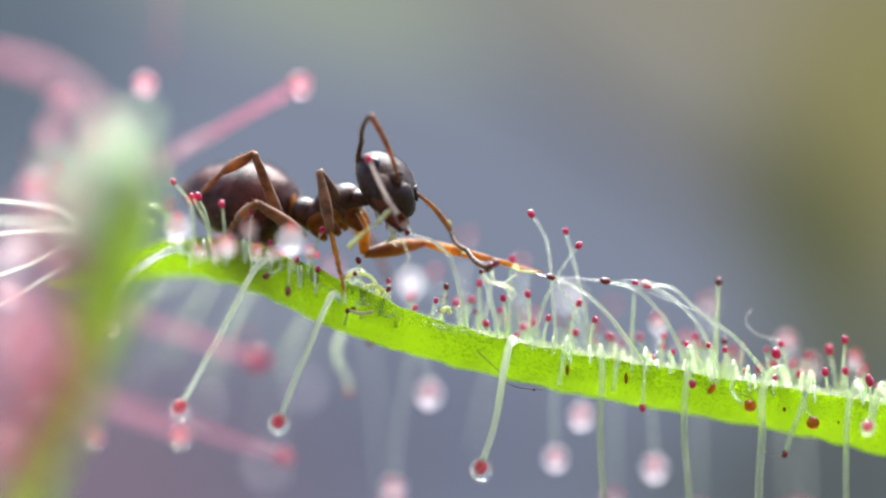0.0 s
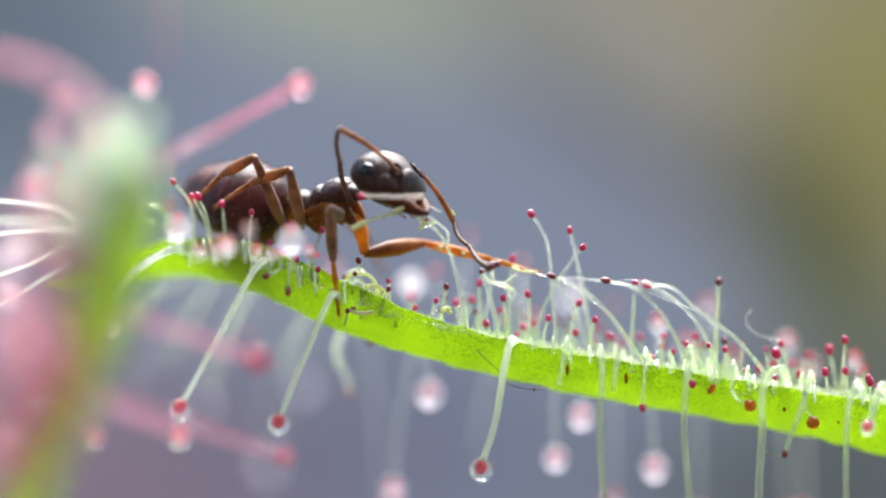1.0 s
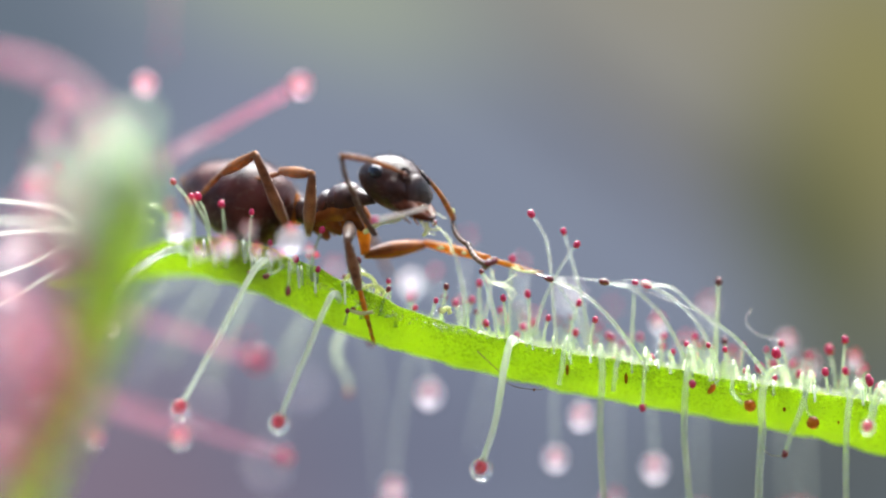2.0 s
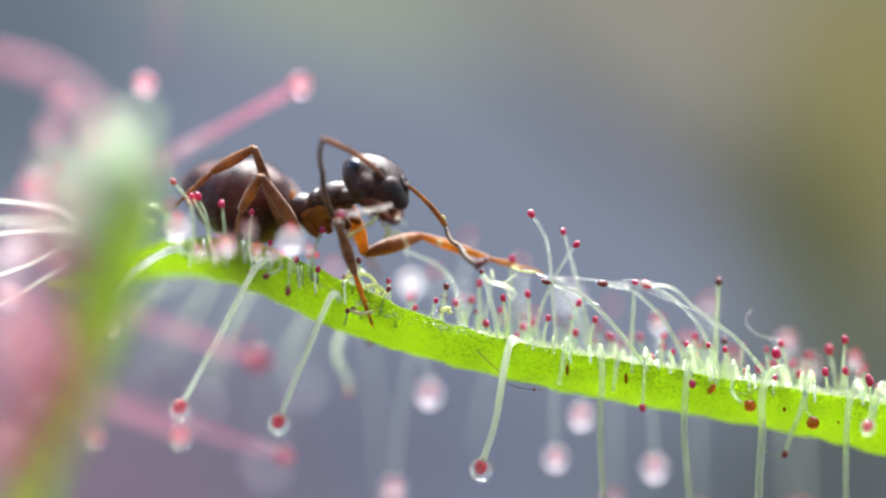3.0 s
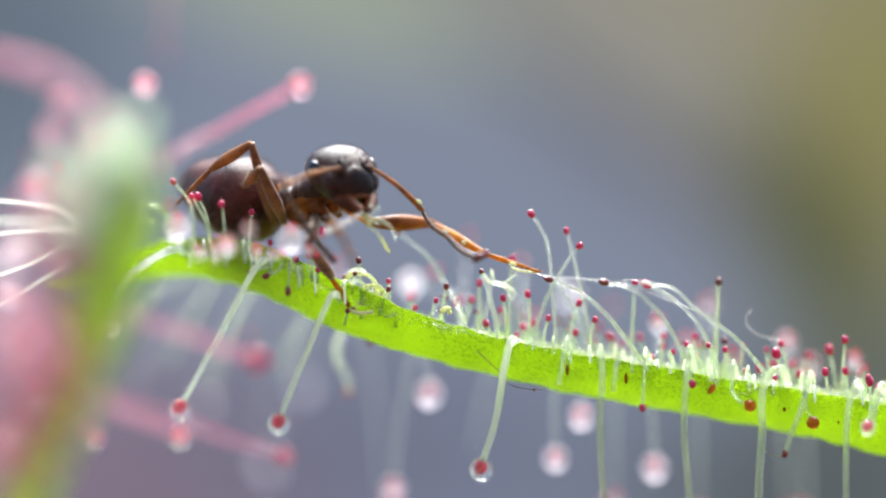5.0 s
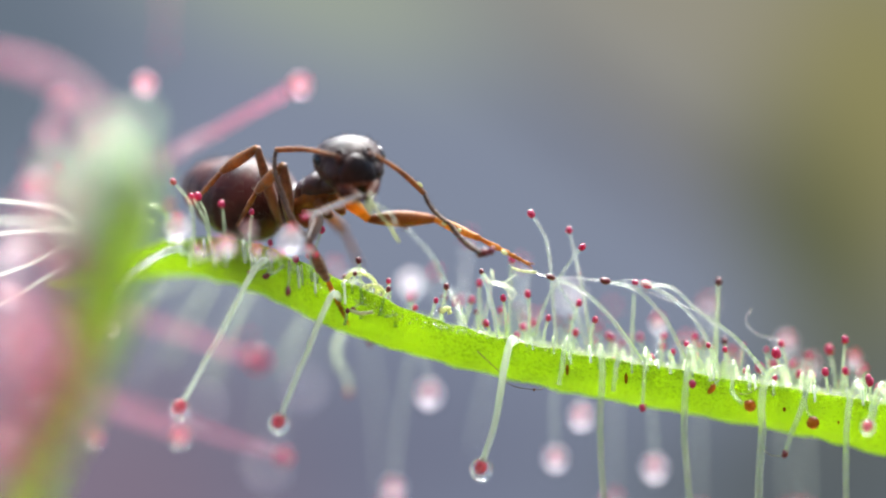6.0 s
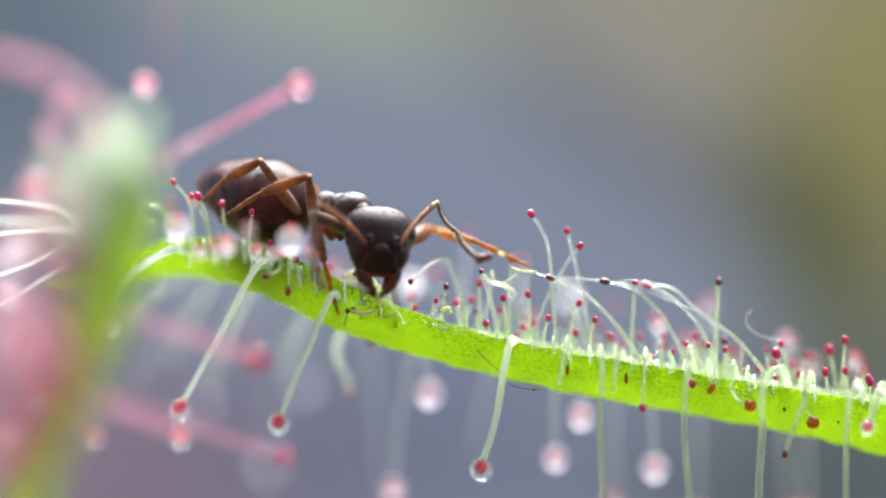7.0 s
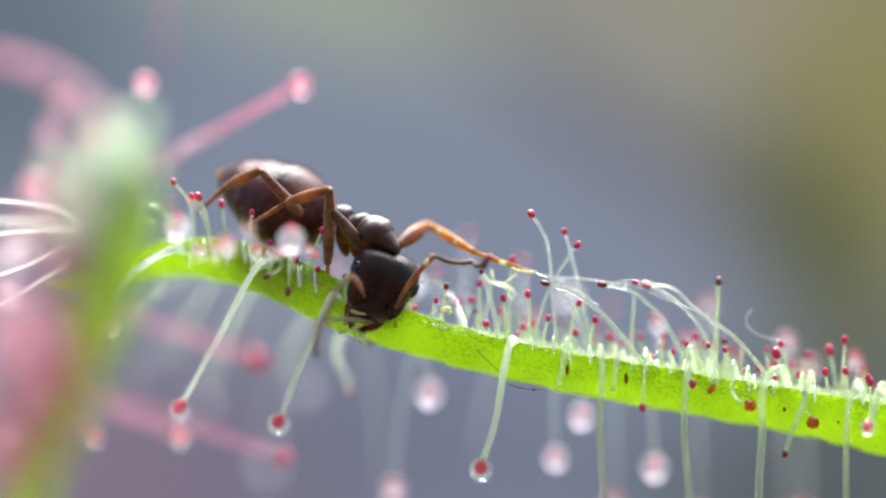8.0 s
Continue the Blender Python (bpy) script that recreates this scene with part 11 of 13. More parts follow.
    walk(ANT["coxa_fl"], [
        (0, pose(0.001023, 0.000079, -0.000276, -163.4, 72.7, -123.3)), (0.1, pose(0.001022, 0.000086, -0.000279, -170.9, 74.4, -129.5)),
        (0.2, pose(0.001015, 0.000092, -0.000303, 175.8, 76.2, -140.9)), (0.3, pose(0.001018, 0.000094, -0.000324, 175.7, 78.7, -140.4)),
        (0.4, pose(0.001023, 0.000097, -0.000333, 175.3, 80.6, -140.2)), (0.5, pose(0.001031, 0.000115, -0.000238, 148.4, 80.5, -165.3)),
        (0.6, pose(0.001038, 0.000109, -0.000189, -179.9, 76.7, -136.7)), (0.8, pose(0.001012, 0.000049, -0.000278, -152.7, 62.9, -117.9)),
        (1, pose(0.001004, 0.000092, -0.000397, 165.4, 79.0, -149.2)), (1.2, pose(0.001019, 0.000101, -0.000295, 166.7, 78.3, -148.2)),
        (1.4, pose(0.001020, 0.000104, -0.000258, 161.8, 76.1, -152.8)), (1.5, pose(0.001018, 0.000103, -0.000254, 162.3, 74.8, -152.3)),
        (1.6, pose(0.001017, 0.000086, -0.000260, -176.2, 71.3, -134.4)), (1.7, pose(0.001015, 0.000082, -0.000256, -173.8, 69.3, -132.8)),
        (2.25, pose(0.001000, 0.000103, -0.000338, 152.6, 76.3, -161.1)), (2.8, pose(0.000999, 0.000135, -0.000339, 114.1, 76.4, 164.1)),
        (3, pose(0.001001, 0.000141, -0.000362, 105.8, 77.6, 156.3)), (3.2, pose(0.001016, 0.000138, -0.000285, 101.4, 76.8, 151.7)),
        (3.4, pose(0.001030, 0.000183, -0.000299, 55.2, 69.9, 107.5)), (3.5, pose(0.001046, 0.000186, -0.000259, 41.9, 64.6, 93.4)),
        (3.6, pose(0.001044, 0.000211, -0.000303, 42.6, 63.5, 94.0)), (3.8, pose(0.001058, 0.000229, -0.000292, 36.7, 57.7, 85.5)),
        (4, pose(0.001055, 0.000207, -0.000280, 39.4, 61.5, 86.9)), (4.2, pose(0.001052, 0.000241, -0.000301, 40.5, 56.2, 88.9)),
        (4.4, pose(0.001064, 0.000223, -0.000278, 35.6, 56.8, 82.5)), (4.5, pose(0.001068, 0.000201, -0.000284, 30.8, 63.3, 77.2)),
        (4.6, pose(0.001066, 0.000230, -0.000269, 35.3, 53.3, 81.9)), (4.7, pose(0.001060, 0.000244, -0.000266, 38.3, 49.5, 85.5)),
        (5.25, pose(0.001043, 0.000263, -0.000279, 43.9, 47.9, 92.9)), (5.8, pose(0.001031, 0.000261, -0.000272, 46.9, 46.9, 97.9)),
        (6, pose(0.001035, 0.000207, -0.000215, 52.0, 47.0, 99.8)), (6.2, pose(0.001067, 0.000439, -0.000389, 30.7, 40.1, 86.9)),
        (6.4, pose(0.001068, 0.000378, -0.000324, 31.7, 38.3, 86.1)), (6.5, pose(0.001070, 0.000369, -0.000357, 32.1, 43.4, 85.4)),
        (6.6, pose(0.001054, 0.000357, -0.000399, 32.9, 49.6, 89.0)), (6.8, pose(0.001076, 0.000341, -0.000314, 22.6, 41.1, 83.2)),
        (7, pose(0.001078, 0.000308, -0.000282, 23.4, 40.4, 81.6)), (7.2, pose(0.001081, 0.000285, -0.000303, 24.1, 47.4, 79.4)),
        (7.4, pose(0.001106, 0.000213, -0.000206, 4.0, 38.1, 58.9)), (7.5, pose(0.001083, 0.000178, -0.000167, 6.2, 35.4, 60.0)),
        (7.6, pose(0.001003, 0.000058, -0.000074, -2.8, 30.7, 52.5)), (7.8, pose(0.000913, -0.000179, 0.000084, 18.2, 31.7, 65.4)),
        (8, pose(0.000965, -0.000258, 0.000153, 31.9, 35.2, 77.3)),
    ])
    walk(ANT["femur_fl"], [
        (0, pose(0.000901, -0.000108, -0.000992, 77.1, 16.2, 56.2)), (0.1, pose(0.000894, -0.000070, -0.001001, 78.0, 15.8, 58.0)),
        (0.2, pose(0.000876, -0.000021, -0.001032, 79.3, 15.2, 60.6)), (0.3, pose(0.000905, -0.000000, -0.001059, 78.8, 14.5, 61.1)),
        (0.4, pose(0.000929, 0.000019, -0.001073, 78.2, 13.9, 61.6)), (0.5, pose(0.000911, 0.000084, -0.000978, 78.8, 12.7, 64.3)),
        (0.6, pose(0.000913, -0.000010, -0.000919, 77.2, 14.0, 60.2)), (0.8, pose(0.000853, -0.000253, -0.000945, 75.2, 16.9, 54.8)),
        (1, pose(0.000881, 0.000019, -0.001133, 79.3, 13.8, 62.9)), (1.2, pose(0.000890, 0.000021, -0.001029, 78.3, 13.4, 62.6)),
        (1.4, pose(0.000859, 0.000022, -0.000986, 79.0, 13.5, 63.1)), (1.5, pose(0.000844, 0.000012, -0.000978, 79.0, 13.5, 63.2)),
        (1.6, pose(0.000848, -0.000086, -0.000971, 77.6, 15.1, 58.6)), (1.7, pose(0.000835, -0.000112, -0.000958, 77.1, 15.3, 57.8)),
        (2.25, pose(0.000831, 0.000045, -0.001066, 81.2, 14.0, 64.5)), (2.8, pose(0.000829, 0.000183, -0.001068, 78.2, 2.7, 80.7)),
        (3, pose(0.000854, 0.000206, -0.001094, 79.4, 4.9, 71.7)), (3.2, pose(0.000866, 0.000219, -0.001016, 78.3, 3.3, 76.0)),
        (3.4, pose(0.000953, 0.000428, -0.001003, 78.8, 2.9, 89.5)), (3.5, pose(0.001027, 0.000507, -0.000937, 80.4, 5.9, 91.2)),
        (3.6, pose(0.001020, 0.000545, -0.000974, 85.2, 9.7, 85.5)), (3.8, pose(0.001090, 0.000629, -0.000926, 93.0, 22.1, 78.3)),
        (4, pose(0.001074, 0.000565, -0.000939, 95.5, 26.4, 75.1)), (4.2, pose(0.001061, 0.000659, -0.000924, 92.5, 26.0, 69.6)),
        (4.4, pose(0.001117, 0.000630, -0.000906, 92.9, 29.6, 67.1)), (4.5, pose(0.001143, 0.000529, -0.000954, 91.6, 31.5, 61.9)),
        (4.6, pose(0.001129, 0.000673, -0.000871, 90.6, 28.3, 64.3)), (4.7, pose(0.001098, 0.000729, -0.000837, 91.3, 24.6, 70.5)),
        (5.25, pose(0.001018, 0.000766, -0.000835, 90.5, 16.0, 77.2)), (5.8, pose(0.000961, 0.000768, -0.000819, 87.4, 9.6, 78.8)),
        (6, pose(0.000948, 0.000711, -0.000763, 89.2, 19.3, 66.7)), (6.2, pose(0.001098, 0.001012, -0.000871, 70.8, -4.5, 106.6)),
        (6.4, pose(0.001108, 0.000965, -0.000788, 67.0, -4.6, 110.3)), (6.5, pose(0.001114, 0.000913, -0.000872, 68.3, -6.3, 108.3)),
        (6.6, pose(0.001062, 0.000843, -0.000970, 66.4, -7.8, 108.5)), (6.8, pose(0.001144, 0.000902, -0.000808, 46.5, -3.9, 126.0)),
        (7, pose(0.001161, 0.000873, -0.000768, 46.0, -2.7, 126.6)), (7.2, pose(0.001174, 0.000784, -0.000855, 50.1, -2.0, 124.5)),
        (7.4, pose(0.001411, 0.000719, -0.000669, 43.7, 3.1, 119.6)), (7.5, pose(0.001389, 0.000707, -0.000602, 43.0, 3.4, 119.8)),
        (7.6, pose(0.001395, 0.000570, -0.000457, 37.9, 1.6, 113.2)), (7.8, pose(0.001179, 0.000400, -0.000311, 40.4, 1.8, 106.6)),
        (8, pose(0.001100, 0.000340, -0.000279, 35.6, -1.6, 107.4)),
    ])
    walk(ANT["tibia_fl"], [
        (0, pose(0.001541, 0.000850, -0.001327, 54.7, 32.2, 0.1)), (0.1, pose(0.001505, 0.000910, -0.001329, 55.7, 32.7, 2.2)),
        (0.2, pose(0.001445, 0.000987, -0.001346, 57.1, 33.4, 5.2)), (0.3, pose(0.001467, 0.001017, -0.001361, 57.4, 32.6, 6.0)),
        (0.4, pose(0.001484, 0.001044, -0.001361, 57.7, 31.8, 6.8)), (0.5, pose(0.001419, 0.001139, -0.001241, 59.2, 31.5, 10.2)),
        (0.6, pose(0.001491, 0.001001, -0.001209, 57.0, 31.1, 5.3)), (0.8, pose(0.001515, 0.000685, -0.001295, 51.5, 31.6, -6.9)),
        (1, pose(0.001412, 0.001057, -0.001419, 58.5, 32.5, 8.3)), (1.2, pose(0.001428, 0.001057, -0.001306, 58.3, 31.6, 8.1)),
        (1.4, pose(0.001387, 0.001063, -0.001266, 58.6, 32.2, 8.6)), (1.5, pose(0.001371, 0.001053, -0.001258, 58.6, 32.2, 8.7)),
        (1.6, pose(0.001451, 0.000903, -0.001284, 56.1, 32.0, 3.1)), (1.7, pose(0.001452, 0.000867, -0.001275, 55.6, 31.8, 2.1)),
        (2.25, pose(0.001333, 0.001096, -0.001358, 59.5, 34.2, 9.9)), (2.8, pose(0.001023, 0.001366, -0.001125, 78.0, 41.9, 41.1)),
        (3, pose(0.001230, 0.001341, -0.001196, 77.6, 41.0, 41.3)), (3.2, pose(0.001155, 0.001382, -0.001085, 77.5, 42.4, 41.4)),
        (3.4, pose(0.000963, 0.001627, -0.001065, 79.3, 39.4, 46.7)), (3.5, pose(0.001001, 0.001701, -0.001059, 78.8, 39.8, 46.7)),
        (3.6, pose(0.001113, 0.001724, -0.001177, 63.6, 41.2, 23.3)), (3.8, pose(0.001316, 0.001717, -0.001378, 50.7, 45.1, 6.9)),
        (4, pose(0.001350, 0.001603, -0.001473, 46.9, 47.0, 1.3)), (4.2, pose(0.001437, 0.001669, -0.001450, 43.8, 46.0, -0.4)),
        (4.4, pose(0.001523, 0.001591, -0.001498, 39.8, 45.8, -6.1)), (4.5, pose(0.001625, 0.001432, -0.001580, 33.9, 48.1, -13.8)),
        (4.6, pose(0.001588, 0.001625, -0.001440, 40.7, 47.4, -3.8)), (4.7, pose(0.001462, 0.001758, -0.001336, 48.9, 46.3, 6.6)),
        (5.25, pose(0.001273, 0.001890, -0.001167, 48.1, 42.0, 6.3)), (5.8, pose(0.001191, 0.001929, -0.001019, 46.4, 35.7, 3.7)),
        (6, pose(0.001397, 0.001751, -0.001160, 43.2, 33.3, -3.2)), (6.2, pose(0.000756, 0.002158, -0.000777, 48.2, 24.8, 5.6)),
        (6.4, pose(0.000694, 0.002088, -0.000692, 48.5, 21.4, 4.2)), (6.5, pose(0.000739, 0.002045, -0.000740, 43.7, 28.5, -0.2)),
        (6.6, pose(0.000685, 0.001970, -0.000808, 44.4, 27.1, -0.0)), (6.8, pose(0.000440, 0.001870, -0.000726, 49.1, 13.0, 5.6)),
        (7, pose(0.000446, 0.001835, -0.000713, 51.2, 11.6, 5.1)), (7.2, pose(0.000495, 0.001772, -0.000814, 49.0, 15.8, -0.8)),
        (7.4, pose(0.000819, 0.001761, -0.000733, 47.6, 10.1, -5.9)), (7.5, pose(0.000794, 0.001747, -0.000674, 48.1, 9.4, -5.1)),
        (7.6, pose(0.000923, 0.001673, -0.000489, 47.5, 8.3, -4.9)), (7.8, pose(0.000836, 0.001550, -0.000349, 44.1, 9.5, -3.8)),
        (8, pose(0.000742, 0.001485, -0.000245, 43.0, 9.6, -2.7)),
    ])
    walk(ANT["tarsus_fl"], [
        (0, pose(0.002615, 0.000853, -0.002004, 86.4, 40.6, 51.8)), (0.1, pose(0.002573, 0.000951, -0.002016, 87.6, 40.3, 54.1)),
        (0.2, pose(0.002501, 0.001083, -0.002045, 89.3, 39.8, 57.4)), (0.3, pose(0.002531, 0.001128, -0.002045, 88.7, 39.1, 57.6)),
        (0.4, pose(0.002556, 0.001170, -0.002031, 88.1, 38.4, 57.9)), (0.5, pose(0.002485, 0.001330, -0.001905, 88.8, 37.2, 61.0)),
        (0.6, pose(0.002574, 0.001101, -0.001864, 86.8, 38.4, 56.0)), (0.8, pose(0.002588, 0.000555, -0.001961, 83.4, 42.4, 44.3)),
        (1, pose(0.002472, 0.001211, -0.002102, 89.3, 38.3, 59.7)), (1.2, pose(0.002499, 0.001209, -0.001972, 88.2, 37.9, 59.0)),
        (1.4, pose(0.002449, 0.001225, -0.001942, 89.0, 38.0, 59.9)), (1.5, pose(0.002434, 0.001215, -0.001934, 89.1, 38.0, 59.9)),
        (1.6, pose(0.002527, 0.000962, -0.001957, 87.1, 39.6, 54.5)), (1.7, pose(0.002531, 0.000907, -0.001944, 86.6, 39.7, 53.4)),
        (2.25, pose(0.002367, 0.001277, -0.002072, 91.7, 38.7, 62.3)), (2.8, pose(0.001735, 0.001986, -0.001974, 77.9, 39.6, 41.1)),
        (3, pose(0.001950, 0.001974, -0.002029, 91.9, 36.2, 66.4)), (3.2, pose(0.001860, 0.002002, -0.001941, 77.3, 38.3, 41.5)),
        (3.4, pose(0.001636, 0.002341, -0.001871, 82.1, 36.3, 51.9)), (3.5, pose(0.001670, 0.002411, -0.001872, 89.7, 34.0, 67.3)),
        (3.6, pose(0.001991, 0.002102, -0.002014, 94.5, 33.3, 74.2)), (3.8, pose(0.002206, 0.001826, -0.002277, 97.6, 34.3, 75.5)),
        (4, pose(0.002216, 0.001622, -0.002403, 99.9, 36.2, 74.8)), (4.2, pose(0.002319, 0.001662, -0.002364, 100.3, 34.2, 78.0)),
        (4.4, pose(0.002403, 0.001497, -0.002409, 100.4, 35.8, 75.9)), (4.5, pose(0.002449, 0.001229, -0.002525, 100.8, 38.3, 72.7)),
        (4.6, pose(0.002445, 0.001569, -0.002376, 99.8, 34.9, 76.7)), (4.7, pose(0.002333, 0.001858, -0.002255, 98.8, 33.0, 78.5)),
        (5.25, pose(0.002210, 0.001993, -0.002018, 86.1, 41.2, 56.3)), (5.8, pose(0.002221, 0.001996, -0.001759, 86.2, 42.5, 58.8)),
        (6, pose(0.002457, 0.001693, -0.001857, 89.3, 48.4, 59.5)), (6.2, pose(0.001904, 0.002271, -0.001310, 80.3, 38.8, 58.3)),
        (6.4, pose(0.001874, 0.002174, -0.001155, 78.6, 39.1, 56.6)), (6.5, pose(0.001855, 0.002040, -0.001346, 81.5, 42.1, 55.8)),
        (6.6, pose(0.001816, 0.001969, -0.001386, 81.1, 41.8, 55.7)), (6.8, pose(0.001671, 0.001990, -0.001012, 71.4, 32.5, 53.9)),
        (7, pose(0.001686, 0.001945, -0.000967, 71.6, 34.1, 52.2)), (7.2, pose(0.001717, 0.001755, -0.001159, 74.7, 38.0, 49.7)),
        (7.4, pose(0.002063, 0.001632, -0.000955, 67.2, 34.0, 39.4)), (7.5, pose(0.002042, 0.001636, -0.000882, 66.6, 33.5, 39.3)),
        (7.6, pose(0.002175, 0.001565, -0.000673, 62.4, 29.8, 34.3)), (7.8, pose(0.002086, 0.001466, -0.000559, 59.5, 20.0, 36.8)),
        (8, pose(0.001993, 0.001425, -0.000456, 58.0, 17.9, 37.7)),
    ])
    walk(ANT["femur_hl"], [
        (0, pose(0.000200, 0.000220, -0.000300, -3.0, -21.7, 131.1)), (0.1, pose(0.000200, 0.000220, -0.000300, -3.3, -22.9, 132.8)),
        (0.2, pose(0.000200, 0.000220, -0.000300, -4.8, -23.7, 135.5)), (0.3, pose(0.000200, 0.000220, -0.000300, -5.7, -21.9, 135.7)),
        (0.4, pose(0.000200, 0.000220, -0.000300, -6.9, -21.0, 136.2)), (0.5, pose(0.000200, 0.000220, -0.000300, -8.5, -25.1, 140.0)),
        (0.6, pose(0.000200, 0.000220, -0.000300, -8.6, -24.7, 136.3)), (0.8, pose(0.000200, 0.000220, -0.000300, -8.7, -21.1, 127.9)),
        (1, pose(0.000200, 0.000220, -0.000300, -9.8, -20.1, 138.6)), (1.2, pose(0.000200, 0.000220, -0.000300, -8.7, -22.4, 139.1)),
        (1.4, pose(0.000200, 0.000220, -0.000300, -9.5, -24.7, 140.4)), (1.5, pose(0.000200, 0.000220, -0.000300, -10.1, -24.9, 141.0)),
        (1.6, pose(0.000200, 0.000220, -0.000300, -8.7, -22.9, 136.3)), (1.7, pose(0.000200, 0.000220, -0.000300, -9.5, -22.8, 136.2)),
        (2.25, pose(0.000200, 0.000220, -0.000300, -9.1, -26.3, 140.0)), (2.8, pose(0.000200, 0.000220, -0.000300, -10.0, -28.3, 143.6)),
        (3, pose(0.000200, 0.000220, -0.000300, -10.5, -29.1, 144.8)), (3.2, pose(0.000200, 0.000220, -0.000300, -11.1, -29.9, 145.6)),
        (3.4, pose(0.000200, 0.000220, -0.000300, -11.7, -30.9, 149.2)), (3.5, pose(0.000200, 0.000220, -0.000300, -11.7, -30.2, 149.1)),
        (3.6, pose(0.000200, 0.000220, -0.000300, -11.1, -30.0, 148.3)), (3.8, pose(0.000200, 0.000220, -0.000300, -9.3, -27.9, 145.5)),
        (4, pose(0.000200, 0.000220, -0.000300, -7.7, -29.9, 143.1)), (4.2, pose(0.000200, 0.000220, -0.000300, -8.4, -29.9, 145.7)),
        (4.4, pose(0.000200, 0.000220, -0.000300, -7.0, -28.7, 142.3)), (4.5, pose(0.000200, 0.000220, -0.000300, -4.7, -26.5, 138.2)),
        (4.6, pose(0.000200, 0.000220, -0.000300, -6.2, -28.1, 142.7)), (4.7, pose(0.000200, 0.000220, -0.000300, -6.5, -28.9, 145.2)),
        (5.25, pose(0.000200, 0.000220, -0.000300, -8.2, -30.4, 149.6)), (5.8, pose(0.000200, 0.000220, -0.000300, -10.0, -30.6, 153.8)),
        (6, pose(0.000200, 0.000220, -0.000300, -11.1, -32.8, 153.1)), (6.2, pose(0.000200, 0.000220, -0.000300, -18.6, -31.1, 163.2)),
        (6.4, pose(0.000200, 0.000220, -0.000300, -23.2, -35.4, 168.0)), (6.5, pose(0.000200, 0.000220, -0.000300, -22.9, -37.2, 165.6)),
        (6.6, pose(0.000200, 0.000220, -0.000300, -24.0, -34.7, 168.7)), (6.8, pose(0.000200, 0.000220, -0.000300, -27.2, -26.9, 179.8)),
        (7, pose(0.000200, 0.000220, -0.000300, -27.6, -29.6, 178.9)), (7.2, pose(0.000200, 0.000220, -0.000300, -27.9, -33.1, 175.8)),
        (7.4, pose(0.000200, 0.000220, -0.000300, -19.1, -28.6, 165.7)), (7.5, pose(0.000200, 0.000220, -0.000300, -20.0, -29.8, 167.6)),
        (7.6, pose(0.000200, 0.000220, -0.000300, -21.2, -26.5, 165.4)), (7.8, pose(0.000200, 0.000220, -0.000300, -23.6, -21.5, 171.3)),
        (8, pose(0.000200, 0.000220, -0.000300, -26.9, -19.8, 176.8)),
    ])
